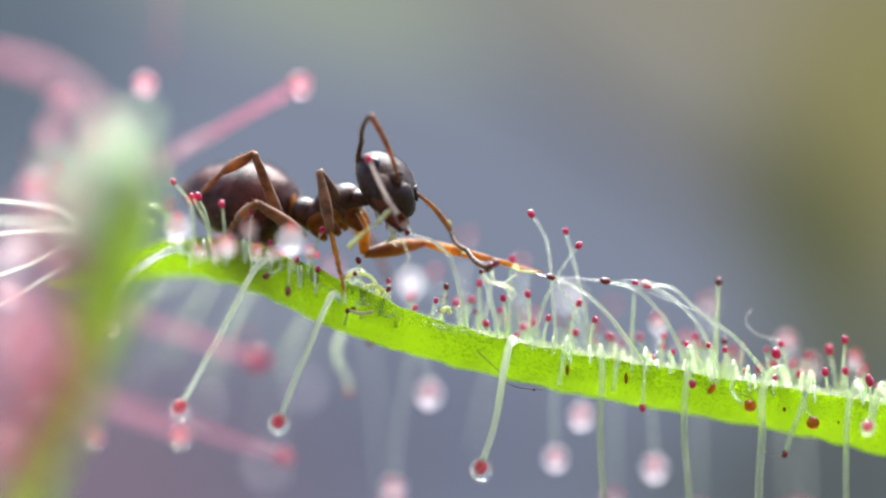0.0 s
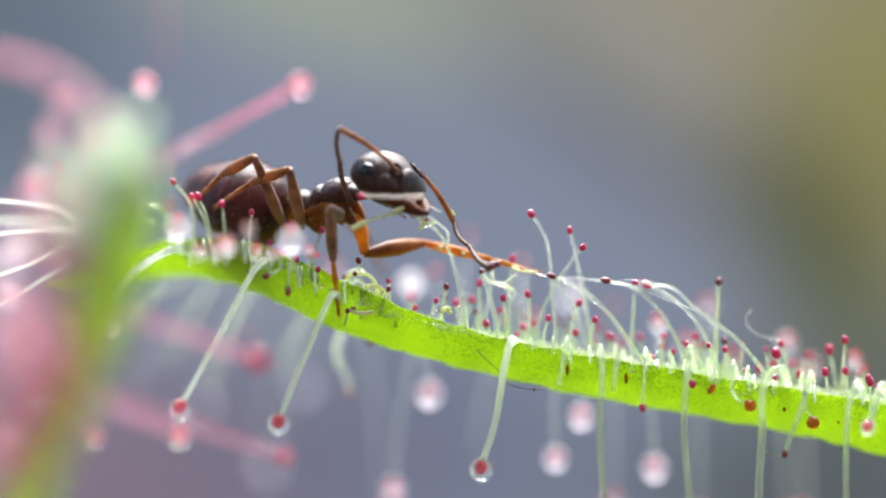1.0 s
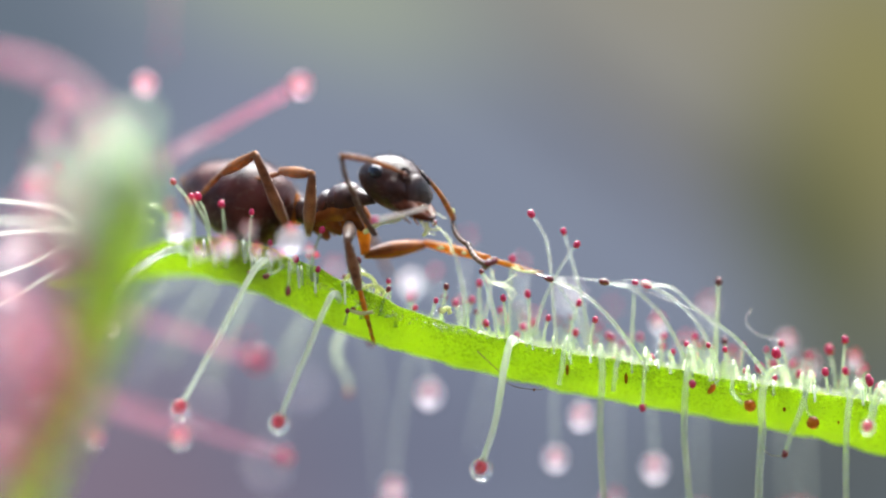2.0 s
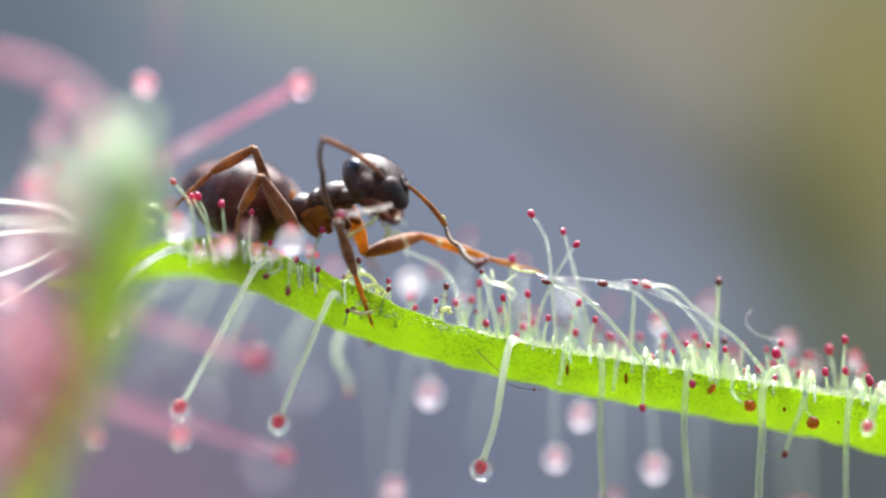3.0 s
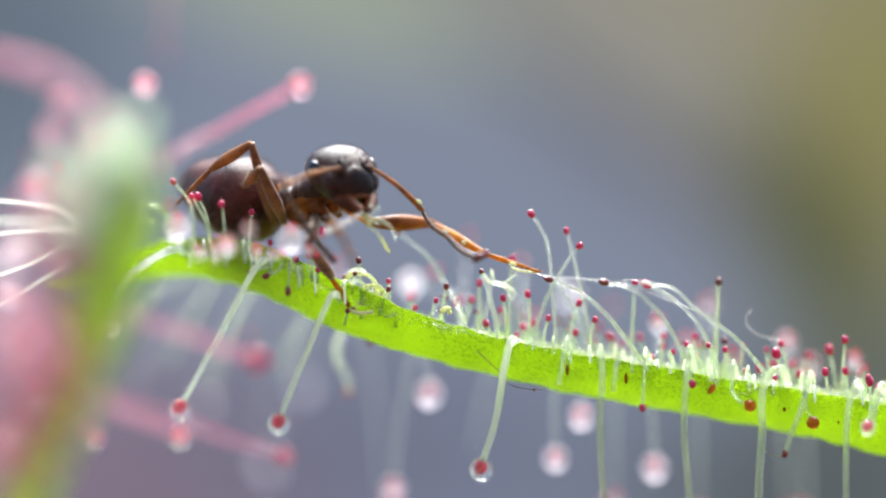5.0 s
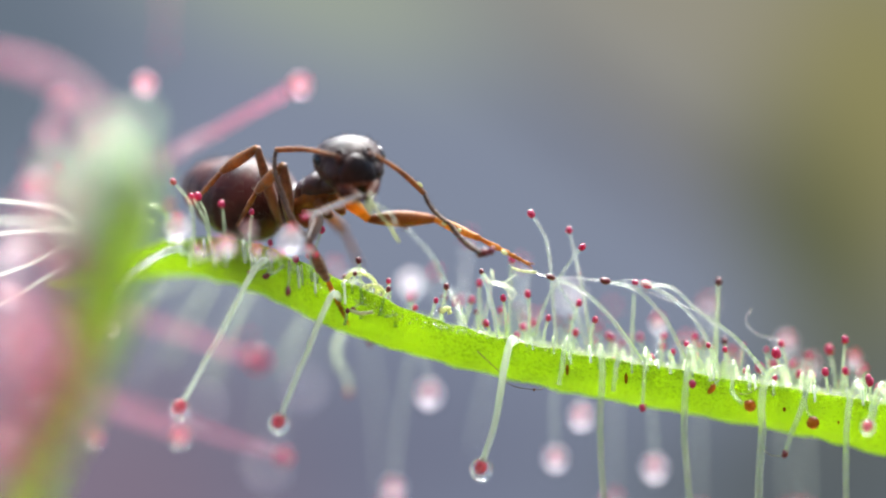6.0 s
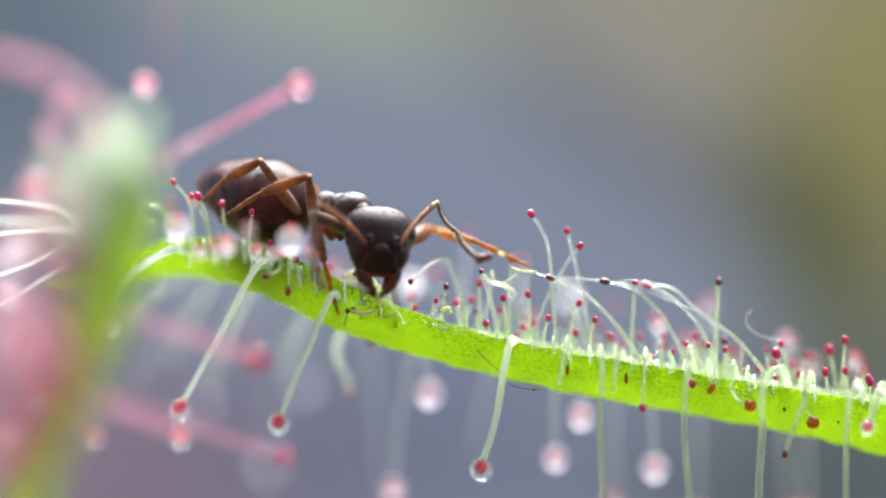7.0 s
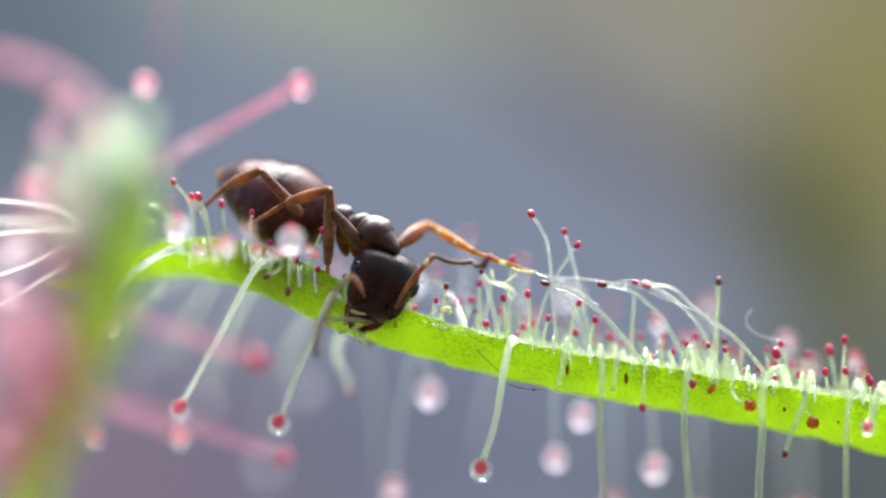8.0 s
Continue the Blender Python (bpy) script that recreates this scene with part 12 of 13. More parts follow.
    walk(ANT["tibia_hl"], [
        (0, pose(-0.000960, 0.001550, 0.000403, -106.7, 38.6, 157.1)), (0.1, pose(-0.000990, 0.001504, 0.000438, -107.4, 37.8, 158.3)),
        (0.2, pose(-0.001042, 0.001439, 0.000462, -108.4, 36.7, 159.8)), (0.3, pose(-0.001062, 0.001451, 0.000409, -109.2, 37.3, 160.0)),
        (0.4, pose(-0.001081, 0.001448, 0.000379, -109.8, 37.9, 160.2)), (0.5, pose(-0.001117, 0.001327, 0.000507, -111.5, 37.6, 161.8)),
        (0.6, pose(-0.001048, 0.001413, 0.000494, -109.6, 38.9, 159.3)), (0.8, pose(-0.000888, 0.001620, 0.000383, -103.7, 40.2, 153.7)),
        (1, pose(-0.001139, 0.001399, 0.000353, -110.2, 36.9, 161.1)), (1.2, pose(-0.001127, 0.001371, 0.000424, -110.5, 37.9, 160.8)),
        (1.4, pose(-0.001130, 0.001321, 0.000493, -110.5, 37.2, 161.2)), (1.5, pose(-0.001140, 0.001303, 0.000501, -110.6, 37.2, 161.2)),
        (1.6, pose(-0.001065, 0.001428, 0.000440, -108.2, 38.3, 158.5)), (1.7, pose(-0.001064, 0.001433, 0.000436, -107.9, 38.7, 158.0)),
        (2.25, pose(-0.001106, 0.001314, 0.000541, -110.2, 35.0, 162.2)), (2.8, pose(-0.001146, 0.001212, 0.000602, -113.2, 33.7, 165.4)),
        (3, pose(-0.001157, 0.001177, 0.000623, -113.8, 34.4, 165.5)), (3.2, pose(-0.001159, 0.001150, 0.000648, -114.1, 34.7, 165.6)),
        (3.4, pose(-0.001200, 0.001055, 0.000675, -116.9, 34.5, 168.2)), (3.5, pose(-0.001209, 0.001063, 0.000657, -117.3, 35.2, 168.3)),
        (3.6, pose(-0.001200, 0.001083, 0.000651, -117.0, 33.3, 168.8)), (3.8, pose(-0.001183, 0.001172, 0.000589, -115.8, 30.8, 168.6)),
        (4, pose(-0.001116, 0.001209, 0.000648, -113.7, 28.9, 167.6)), (4.2, pose(-0.001160, 0.001148, 0.000648, -115.8, 28.7, 169.3)),
        (4.4, pose(-0.001119, 0.001239, 0.000612, -114.1, 28.7, 168.0)), (4.5, pose(-0.001068, 0.001352, 0.000549, -111.2, 28.3, 165.9)),
        (4.6, pose(-0.001134, 0.001236, 0.000594, -115.1, 29.2, 168.5)), (4.7, pose(-0.001165, 0.001169, 0.000619, -117.2, 30.0, 170.0)),
        (5.25, pose(-0.001214, 0.001048, 0.000662, -119.5, 29.9, 171.9)), (5.8, pose(-0.001268, 0.000942, 0.000666, -121.4, 31.1, 173.2)),
        (6, pose(-0.001225, 0.000943, 0.000728, -119.8, 28.8, 172.4)), (6.2, pose(-0.001357, 0.000689, 0.000682, -124.4, 37.4, 174.9)),
        (6.4, pose(-0.001315, 0.000542, 0.000801, -124.4, 38.9, 174.4)), (6.5, pose(-0.001266, 0.000597, 0.000848, -122.3, 35.6, 172.9)),
        (6.6, pose(-0.001332, 0.000527, 0.000780, -122.5, 36.0, 173.0)), (6.8, pose(-0.001495, 0.000226, 0.000558, -126.2, 46.2, 174.4)),
        (7, pose(-0.001451, 0.000251, 0.000639, -125.4, 45.7, 173.3)), (7.2, pose(-0.001388, 0.000336, 0.000737, -122.5, 41.5, 170.9)),
        (7.4, pose(-0.001416, 0.000633, 0.000609, -122.0, 48.5, 165.4)), (7.5, pose(-0.001411, 0.000573, 0.000643, -122.4, 49.4, 165.3)),
        (7.6, pose(-0.001446, 0.000649, 0.000546, -124.0, 54.6, 161.3)), (7.8, pose(-0.001547, 0.000489, 0.000396, -127.8, 59.7, 160.2)),
        (8, pose(-0.001585, 0.000321, 0.000343, -129.6, 61.9, 160.0)),
    ])
    walk(ANT["tarsus_hl"], [
        (0, pose(-0.001644, 0.001839, -0.000189, -94.3, 25.2, 161.5)), (0.1, pose(-0.001687, 0.001782, -0.000144, -95.0, 24.4, 162.8)),
        (0.2, pose(-0.001756, 0.001702, -0.000105, -96.0, 23.4, 164.6)), (0.3, pose(-0.001772, 0.001709, -0.000167, -96.5, 24.0, 165.0)),
        (0.4, pose(-0.001786, 0.001702, -0.000204, -97.1, 24.7, 165.4)), (0.5, pose(-0.001832, 0.001562, -0.000073, -98.5, 24.5, 167.4)),
        (0.6, pose(-0.001739, 0.001674, -0.000103, -96.8, 25.7, 164.5)), (0.8, pose(-0.001538, 0.001941, -0.000230, -91.6, 26.6, 157.3)),
        (1, pose(-0.001858, 0.001645, -0.000218, -97.4, 23.8, 166.3)), (1.2, pose(-0.001835, 0.001617, -0.000159, -97.7, 24.7, 166.1)),
        (1.4, pose(-0.001846, 0.001565, -0.000082, -97.7, 24.1, 166.5)), (1.5, pose(-0.001856, 0.001547, -0.000074, -97.7, 24.1, 166.5)),
        (1.6, pose(-0.001759, 0.001702, -0.000148, -95.6, 25.0, 163.3)), (1.7, pose(-0.001752, 0.001710, -0.000158, -95.3, 25.4, 162.6)),
        (2.25, pose(-0.001847, 0.001552, -0.000004, -97.6, 21.8, 167.3)), (2.8, pose(-0.001911, 0.001411, 0.000075, -100.4, 20.8, 171.2)),
        (3, pose(-0.001916, 0.001373, 0.000087, -100.9, 21.5, 171.5)), (3.2, pose(-0.001915, 0.001345, 0.000107, -101.1, 21.9, 171.7)),
        (3.4, pose(-0.001967, 0.001216, 0.000137, -103.6, 21.9, 174.9)), (3.5, pose(-0.001969, 0.001221, 0.000109, -103.9, 22.7, 175.2)),
        (3.6, pose(-0.001979, 0.001238, 0.000130, -103.8, 20.7, 175.4)), (3.8, pose(-0.001983, 0.001333, 0.000102, -103.0, 18.2, 174.9)),
        (4, pose(-0.001928, 0.001388, 0.000189, -101.4, 16.0, 173.3)), (4.2, pose(-0.001979, 0.001303, 0.000192, -103.3, 16.1, 175.5)),
        (4.4, pose(-0.001934, 0.001412, 0.000156, -101.8, 15.9, 173.8)), (4.5, pose(-0.001879, 0.001556, 0.000098, -99.2, 15.2, 171.1)),
        (4.6, pose(-0.001946, 0.001401, 0.000131, -102.6, 16.5, 174.6)), (4.7, pose(-0.001976, 0.001312, 0.000144, -104.4, 17.5, 176.6)),
        (5.25, pose(-0.002029, 0.001164, 0.000188, -106.5, 17.6, 179.0)), (5.8, pose(-0.002076, 0.001038, 0.000176, -108.0, 19.0, -179.2)),
        (6, pose(-0.002050, 0.001053, 0.000270, -107.0, 16.5, 179.5)), (6.2, pose(-0.002109, 0.000756, 0.000105, -109.8, 25.6, -176.4)),
        (6.4, pose(-0.002051, 0.000614, 0.000204, -109.5, 27.1, -176.9)), (6.5, pose(-0.002033, 0.000692, 0.000295, -108.2, 23.5, -179.0)),
        (6.6, pose(-0.002095, 0.000621, 0.000222, -108.3, 24.0, -178.9)), (6.8, pose(-0.002150, 0.000290, -0.000127, -109.6, 34.5, -175.7)),
        (7, pose(-0.002110, 0.000328, -0.000041, -109.0, 33.9, -177.0)), (7.2, pose(-0.002090, 0.000449, 0.000108, -107.4, 29.4, 179.4)),
        (7.4, pose(-0.002026, 0.000792, -0.000102, -105.6, 36.3, 174.5)), (7.5, pose(-0.002009, 0.000730, -0.000078, -105.8, 37.2, 174.6)),
        (7.6, pose(-0.001967, 0.000825, -0.000228, -106.0, 42.5, 171.8)), (7.8, pose(-0.001998, 0.000651, -0.000424, -107.3, 47.9, 172.8)),
        (8, pose(-0.002006, 0.000474, -0.000495, -107.9, 50.3, 173.9)),
    ])
    walk(ANT["femur_ml"], [
        (0, pose(0.000450, 0.000240, -0.000360, 45.7, 6.5, 112.2)), (0.1, pose(0.000450, 0.000240, -0.000360, 43.4, 5.2, 114.5)),
        (0.2, pose(0.000450, 0.000240, -0.000360, 39.9, 3.3, 117.7)), (0.3, pose(0.000450, 0.000240, -0.000360, 39.6, 3.7, 118.4)),
        (0.4, pose(0.000450, 0.000240, -0.000360, 39.5, 4.2, 119.0)), (0.5, pose(0.000450, 0.000240, -0.000360, 35.8, 3.1, 122.6)),
        (0.6, pose(0.000450, 0.000240, -0.000360, 42.1, 5.7, 117.2)), (0.8, pose(0.000450, 0.000240, -0.000360, 51.3, 9.8, 104.7)),
        (1, pose(0.000450, 0.000240, -0.000360, 37.1, 2.7, 120.7)), (1.2, pose(0.000450, 0.000240, -0.000360, 38.3, 3.9, 120.3)),
        (1.4, pose(0.000450, 0.000240, -0.000360, 37.2, 3.1, 121.0)), (1.5, pose(0.000450, 0.000240, -0.000360, 37.2, 3.1, 121.0)),
        (1.6, pose(0.000450, 0.000240, -0.000360, 43.4, 5.6, 115.2)), (1.7, pose(0.000450, 0.000240, -0.000360, 44.5, 6.2, 114.1)),
        (2.25, pose(0.000450, 0.000240, -0.000360, 34.0, 0.2, 122.6)), (2.8, pose(0.000450, 0.000240, -0.000360, 24.9, -3.2, 129.7)),
        (3, pose(0.000450, 0.000240, -0.000360, 24.6, -2.5, 130.3)), (3.2, pose(0.000450, 0.000240, -0.000360, 24.4, -2.1, 130.6)),
        (3.4, pose(0.000450, 0.000240, -0.000360, 16.2, -3.8, 136.5)), (3.5, pose(0.000450, 0.000240, -0.000360, 15.7, -2.9, 137.0)),
        (3.6, pose(0.000450, 0.000240, -0.000360, 14.2, -5.6, 137.7)), (3.8, pose(0.000450, 0.000240, -0.000360, 14.7, -8.6, 136.7)),
        (4, pose(0.000450, 0.000240, -0.000360, 17.9, -10.4, 133.7)), (4.2, pose(0.000450, 0.000240, -0.000360, 12.8, -11.8, 137.8)),
        (4.4, pose(0.000450, 0.000240, -0.000360, 16.8, -10.9, 134.6)), (4.5, pose(0.000450, 0.000240, -0.000360, 22.6, -9.9, 129.5)),
        (4.6, pose(0.000450, 0.000240, -0.000360, 14.9, -10.7, 136.1)), (4.7, pose(0.000450, 0.000240, -0.000360, 10.1, -10.5, 140.0)),
        (5.25, pose(0.000450, 0.000240, -0.000360, 4.0, -11.8, 144.7)), (5.8, pose(0.000450, 0.000240, -0.000360, -0.6, -11.0, 148.2)),
        (6, pose(0.000450, 0.000240, -0.000360, 2.8, -13.7, 145.7)), (6.2, pose(0.000450, 0.000240, -0.000360, -8.9, -2.7, 152.8)),
        (6.4, pose(0.000450, 0.000240, -0.000360, -7.6, -0.3, 151.6)), (6.5, pose(0.000450, 0.000240, -0.000360, -0.5, -4.5, 148.0)),
        (6.6, pose(0.000450, 0.000240, -0.000360, 9.6, -13.4, 144.1)), (6.8, pose(0.000450, 0.000240, -0.000360, 11.1, -10.5, 141.6)),
        (7, pose(0.000450, 0.000240, -0.000360, 13.1, -1.5, 138.3)), (7.2, pose(0.000450, 0.000240, -0.000360, 18.7, -3.8, 133.7)),
        (7.4, pose(0.000450, 0.000240, -0.000360, 21.4, 2.2, 127.9)), (7.5, pose(0.000450, 0.000240, -0.000360, 21.1, 2.7, 128.0)),
        (7.6, pose(0.000450, 0.000240, -0.000360, 21.8, 6.2, 125.0)), (7.8, pose(0.000450, 0.000240, -0.000360, 19.2, 9.3, 126.3)),
        (8, pose(0.000450, 0.000240, -0.000360, 17.6, 10.8, 127.3)),
    ])
    walk(ANT["tibia_ml"], [
        (0, pose(-0.000113, 0.001620, -0.000531, 147.6, 49.0, 100.0)), (0.1, pose(-0.000169, 0.001600, -0.000496, 148.1, 48.1, 102.0)),
        (0.2, pose(-0.000245, 0.001566, -0.000446, 148.8, 46.8, 104.7)), (0.3, pose(-0.000261, 0.001557, -0.000457, 147.6, 46.7, 104.5)),
        (0.4, pose(-0.000275, 0.001548, -0.000470, 146.4, 46.5, 104.2)), (0.5, pose(-0.000357, 0.001502, -0.000441, 145.8, 45.3, 106.4)),
        (0.6, pose(-0.000233, 0.001567, -0.000509, 145.4, 47.3, 102.4)), (0.8, pose(0.000076, 0.001670, -0.000614, 147.2, 51.9, 94.3)),
        (1, pose(-0.000315, 0.001528, -0.000431, 147.3, 45.7, 106.0)), (1.2, pose(-0.000306, 0.001532, -0.000462, 146.0, 46.1, 104.9)),
        (1.4, pose(-0.000322, 0.001524, -0.000440, 146.8, 45.8, 105.9)), (1.5, pose(-0.000322, 0.001524, -0.000440, 146.8, 45.8, 105.9)),
        (1.6, pose(-0.000185, 0.001591, -0.000506, 146.9, 47.9, 101.8)), (1.7, pose(-0.000158, 0.001601, -0.000523, 146.6, 48.4, 100.8)),
        (2.25, pose(-0.000358, 0.001504, -0.000365, 149.6, 44.6, 108.6)), (2.8, pose(-0.000506, 0.001393, -0.000277, 149.0, 41.8, 113.1)),
        (3, pose(-0.000519, 0.001383, -0.000296, 147.8, 41.8, 112.9)), (3.2, pose(-0.000525, 0.001378, -0.000305, 147.3, 41.9, 112.8)),
        (3.4, pose(-0.000636, 0.001270, -0.000262, 145.8, 39.9, 115.9)), (3.5, pose(-0.000646, 0.001261, -0.000285, 144.7, 40.1, 115.6)),
        (3.6, pose(-0.000654, 0.001245, -0.000215, 146.9, 39.0, 117.3)), (3.8, pose(-0.000629, 0.001257, -0.000135, 150.1, 38.2, 118.5)),
        (4, pose(-0.000570, 0.001306, -0.000089, 153.4, 38.2, 118.6)), (4.2, pose(-0.000638, 0.001226, -0.000054, 152.1, 36.7, 120.4)),
        (4.4, pose(-0.000583, 0.001289, -0.000075, 153.4, 37.8, 119.1)), (4.5, pose(-0.000490, 0.001380, -0.000102, 155.9, 39.5, 117.2)),
        (4.6, pose(-0.000613, 0.001261, -0.000081, 152.3, 37.5, 119.4)), (4.7, pose(-0.000680, 0.001188, -0.000086, 149.9, 36.7, 120.6)),
        (5.25, pose(-0.000748, 0.001089, -0.000052, 148.5, 35.1, 122.8)), (5.8, pose(-0.000801, 0.001017, -0.000073, 146.2, 34.6, 123.7)),
        (6, pose(-0.000754, 0.001062, -0.000005, 149.3, 34.1, 123.9)), (6.2, pose(-0.000882, 0.000926, -0.000290, 138.2, 36.8, 122.4)),
        (6.4, pose(-0.000870, 0.000953, -0.000351, 136.7, 37.9, 120.9)), (6.5, pose(-0.000817, 0.001033, -0.000241, 141.2, 37.1, 121.0)),
        (6.6, pose(-0.000732, 0.001096, -0.000012, 146.2, 48.9, 119.8)), (6.8, pose(-0.000707, 0.001155, -0.000088, 65.2, 71.7, 38.4)),
        (7, pose(-0.000670, 0.001237, -0.000320, 65.1, 72.4, 36.6)), (7.2, pose(-0.000584, 0.001322, -0.000261, 70.7, 76.9, 37.6)),
        (7.4, pose(-0.000470, 0.001423, -0.000416, 53.4, 71.6, 15.1)), (7.5, pose(-0.000473, 0.001420, -0.000431, 52.9, 70.7, 14.9)),
        (7.6, pose(-0.000405, 0.001462, -0.000522, 48.7, 65.7, 8.2)), (7.8, pose(-0.000427, 0.001433, -0.000603, 47.3, 60.3, 8.9)),
        (8, pose(-0.000443, 0.001412, -0.000640, 46.6, 57.9, 9.7)),
    ])
    walk(ANT["tarsus_ml"], [
        (0, pose(-0.000222, 0.002233, -0.001248, 173.2, 54.8, 120.6)), (0.1, pose(-0.000300, 0.002220, -0.001204, 173.2, 53.9, 122.2)),
        (0.2, pose(-0.000410, 0.002195, -0.001138, 173.2, 52.5, 124.4)), (0.3, pose(-0.000424, 0.002189, -0.001148, 171.9, 52.6, 124.0)),
        (0.4, pose(-0.000436, 0.002182, -0.001160, 170.5, 52.7, 123.5)), (0.5, pose(-0.000545, 0.002143, -0.001116, 169.2, 51.7, 125.1)),
        (0.6, pose(-0.000371, 0.002196, -0.001208, 169.9, 53.7, 121.9)), (0.8, pose(0.000032, 0.002255, -0.001362, 174.7, 57.6, 116.4)),
        (1, pose(-0.000497, 0.002166, -0.001112, 171.1, 51.8, 125.1)), (1.2, pose(-0.000475, 0.002168, -0.001146, 169.9, 52.4, 124.0)),
        (1.4, pose(-0.000503, 0.002161, -0.001120, 170.5, 51.9, 124.9)), (1.5, pose(-0.000503, 0.002161, -0.001120, 170.5, 51.9, 124.9)),
        (1.6, pose(-0.000315, 0.002214, -0.001211, 171.8, 54.0, 121.8)), (1.7, pose(-0.000277, 0.002221, -0.001233, 171.7, 54.4, 121.0)),
        (2.25, pose(-0.000574, 0.002144, -0.001032, 172.9, 50.2, 127.5)), (2.8, pose(-0.000784, 0.002044, -0.000910, 170.9, 47.7, 130.9)),
        (3, pose(-0.000794, 0.002035, -0.000929, 169.7, 48.0, 130.6)), (3.2, pose(-0.000799, 0.002031, -0.000940, 169.1, 48.1, 130.4)),
        (3.4, pose(-0.000955, 0.001925, -0.000871, 166.7, 46.6, 132.7)), (3.5, pose(-0.000960, 0.001916, -0.000897, 165.6, 47.0, 132.3)),
        (3.6, pose(-0.000992, 0.001901, -0.000813, 167.5, 45.5, 134.0)), (3.8, pose(-0.000986, 0.001913, -0.000722, 170.6, 44.0, 135.3)),
        (4, pose(-0.000926, 0.001962, -0.000677, 174.1, 43.2, 135.7)), (4.2, pose(-0.001024, 0.001883, -0.000622, 172.1, 42.1, 137.1)),
        (4.4, pose(-0.000948, 0.001945, -0.000658, 173.9, 42.9, 136.1)), (4.5, pose(-0.000825, 0.002032, -0.000706, 177.2, 43.9, 134.9)),
        (4.6, pose(-0.000983, 0.001917, -0.000660, 172.6, 42.8, 136.3)), (4.7, pose(-0.001067, 0.001844, -0.000653, 169.9, 42.6, 137.0)),
        (5.25, pose(-0.001168, 0.001742, -0.000598, 167.8, 41.4, 138.6)), (5.8, pose(-0.001235, 0.001667, -0.000613, 165.1, 41.4, 139.2)),
        (6, pose(-0.001192, 0.001715, -0.000538, 168.2, 40.2, 139.6)), (6.2, pose(-0.001290, 0.001568, -0.000859, 157.3, 45.2, 137.1)),
        (6.4, pose(-0.001255, 0.001596, -0.000934, 156.0, 46.5, 135.6)), (6.5, pose(-0.001207, 0.001683, -0.000814, 160.7, 44.9, 136.3)),
        (6.6, pose(-0.001042, 0.001638, -0.000727, 169.2, 55.0, 140.1)), (6.8, pose(-0.000473, 0.001341, -0.000990, 21.7, 81.9, -7.3)),
        (7, pose(-0.000439, 0.001409, -0.001226, 17.4, 82.4, -13.3)), (7.2, pose(-0.000414, 0.001453, -0.001187, -17.7, 85.4, -52.6)),
        (7.4, pose(-0.000180, 0.001502, -0.001318, 7.0, 79.1, -34.0)), (7.5, pose(-0.000170, 0.001501, -0.001328, 9.5, 78.4, -31.2)),
        (7.6, pose(-0.000018, 0.001518, -0.001388, 17.9, 73.5, -25.8)), (7.8, pose(0.000038, 0.001505, -0.001428, 24.6, 68.5, -17.5)),
        (8, pose(0.000055, 0.001498, -0.001445, 26.5, 66.2, -14.5)),
    ])
    walk(DRAGGED["foot"], [
        (0, pose(0.000419, -0.000300, -0.001486, 31.9, -75.8, 148.9)), (0.2, pose(0.000419, -0.000300, -0.001486, 48.4, -71.5, 133.1)),
        (0.5, pose(0.000419, -0.000300, -0.001486, 81.2, -50.4, 101.3)), (1, pose(0.000419, -0.000300, -0.001486, 0.0, -78.3, 180.0)),
        (1.5, pose(0.000419, -0.000300, -0.001486, 72.4, -79.5, 107.8)), (1.7, pose(0.000419, -0.000300, -0.001486, 0.0, -84.7, 180.0)),
        (2.25, pose(0.000419, -0.000300, -0.001486, 67.7, -64.0, 114.5)), (2.8, pose(0.000419, -0.000300, -0.001486, 79.6, -38.9, 106.2)),
        (3, pose(0.000419, -0.000300, -0.001486, 77.9, -44.4, 107.1)), (3.5, pose(0.000419, -0.000300, -0.001486, 80.9, -32.9, 106.5)),
        (3.8, pose(0.000419, -0.000300, -0.001486, 78.9, -36.4, 108.3)), (4.2, pose(0.000419, -0.000300, -0.001486, 74.5, -41.6, 112.7)),
        (4.5, pose(0.000419, -0.000300, -0.001486, 72.9, -44.4, 113.8)), (4.7, pose(0.000419, -0.000300, -0.001486, 74.5, -41.6, 112.7)),
        (5.25, pose(0.000419, -0.000300, -0.001486, 74.5, -41.6, 112.7)), (5.8, pose(0.000419, -0.000300, -0.001486, 74.5, -41.6, 112.7)),
        (6, pose(0.000419, -0.000300, -0.001486, 74.5, -41.6, 112.7)), (6.2, pose(0.000419, -0.000300, -0.001486, 53.4, -71.4, 128.1)),
        (6.5, pose(0.000419, -0.000300, -0.001486, 60.2, -65.9, 122.1)), (6.8, pose(0.000419, -0.000300, -0.001486, 44.8, -71.5, 136.7)),
        (7, pose(0.000419, -0.000300, -0.001486, 52.7, -67.9, 129.5)), (7.5, pose(0.000419, -0.000300, -0.001486, 44.8, -71.5, 136.7)),
        (7.8, pose(0.000419, -0.000300, -0.001486, 80.8, -31.5, 107.2)), (8, pose(0.000419, -0.000300, -0.001486, 80.3, -32.9, 107.5)),
    ])
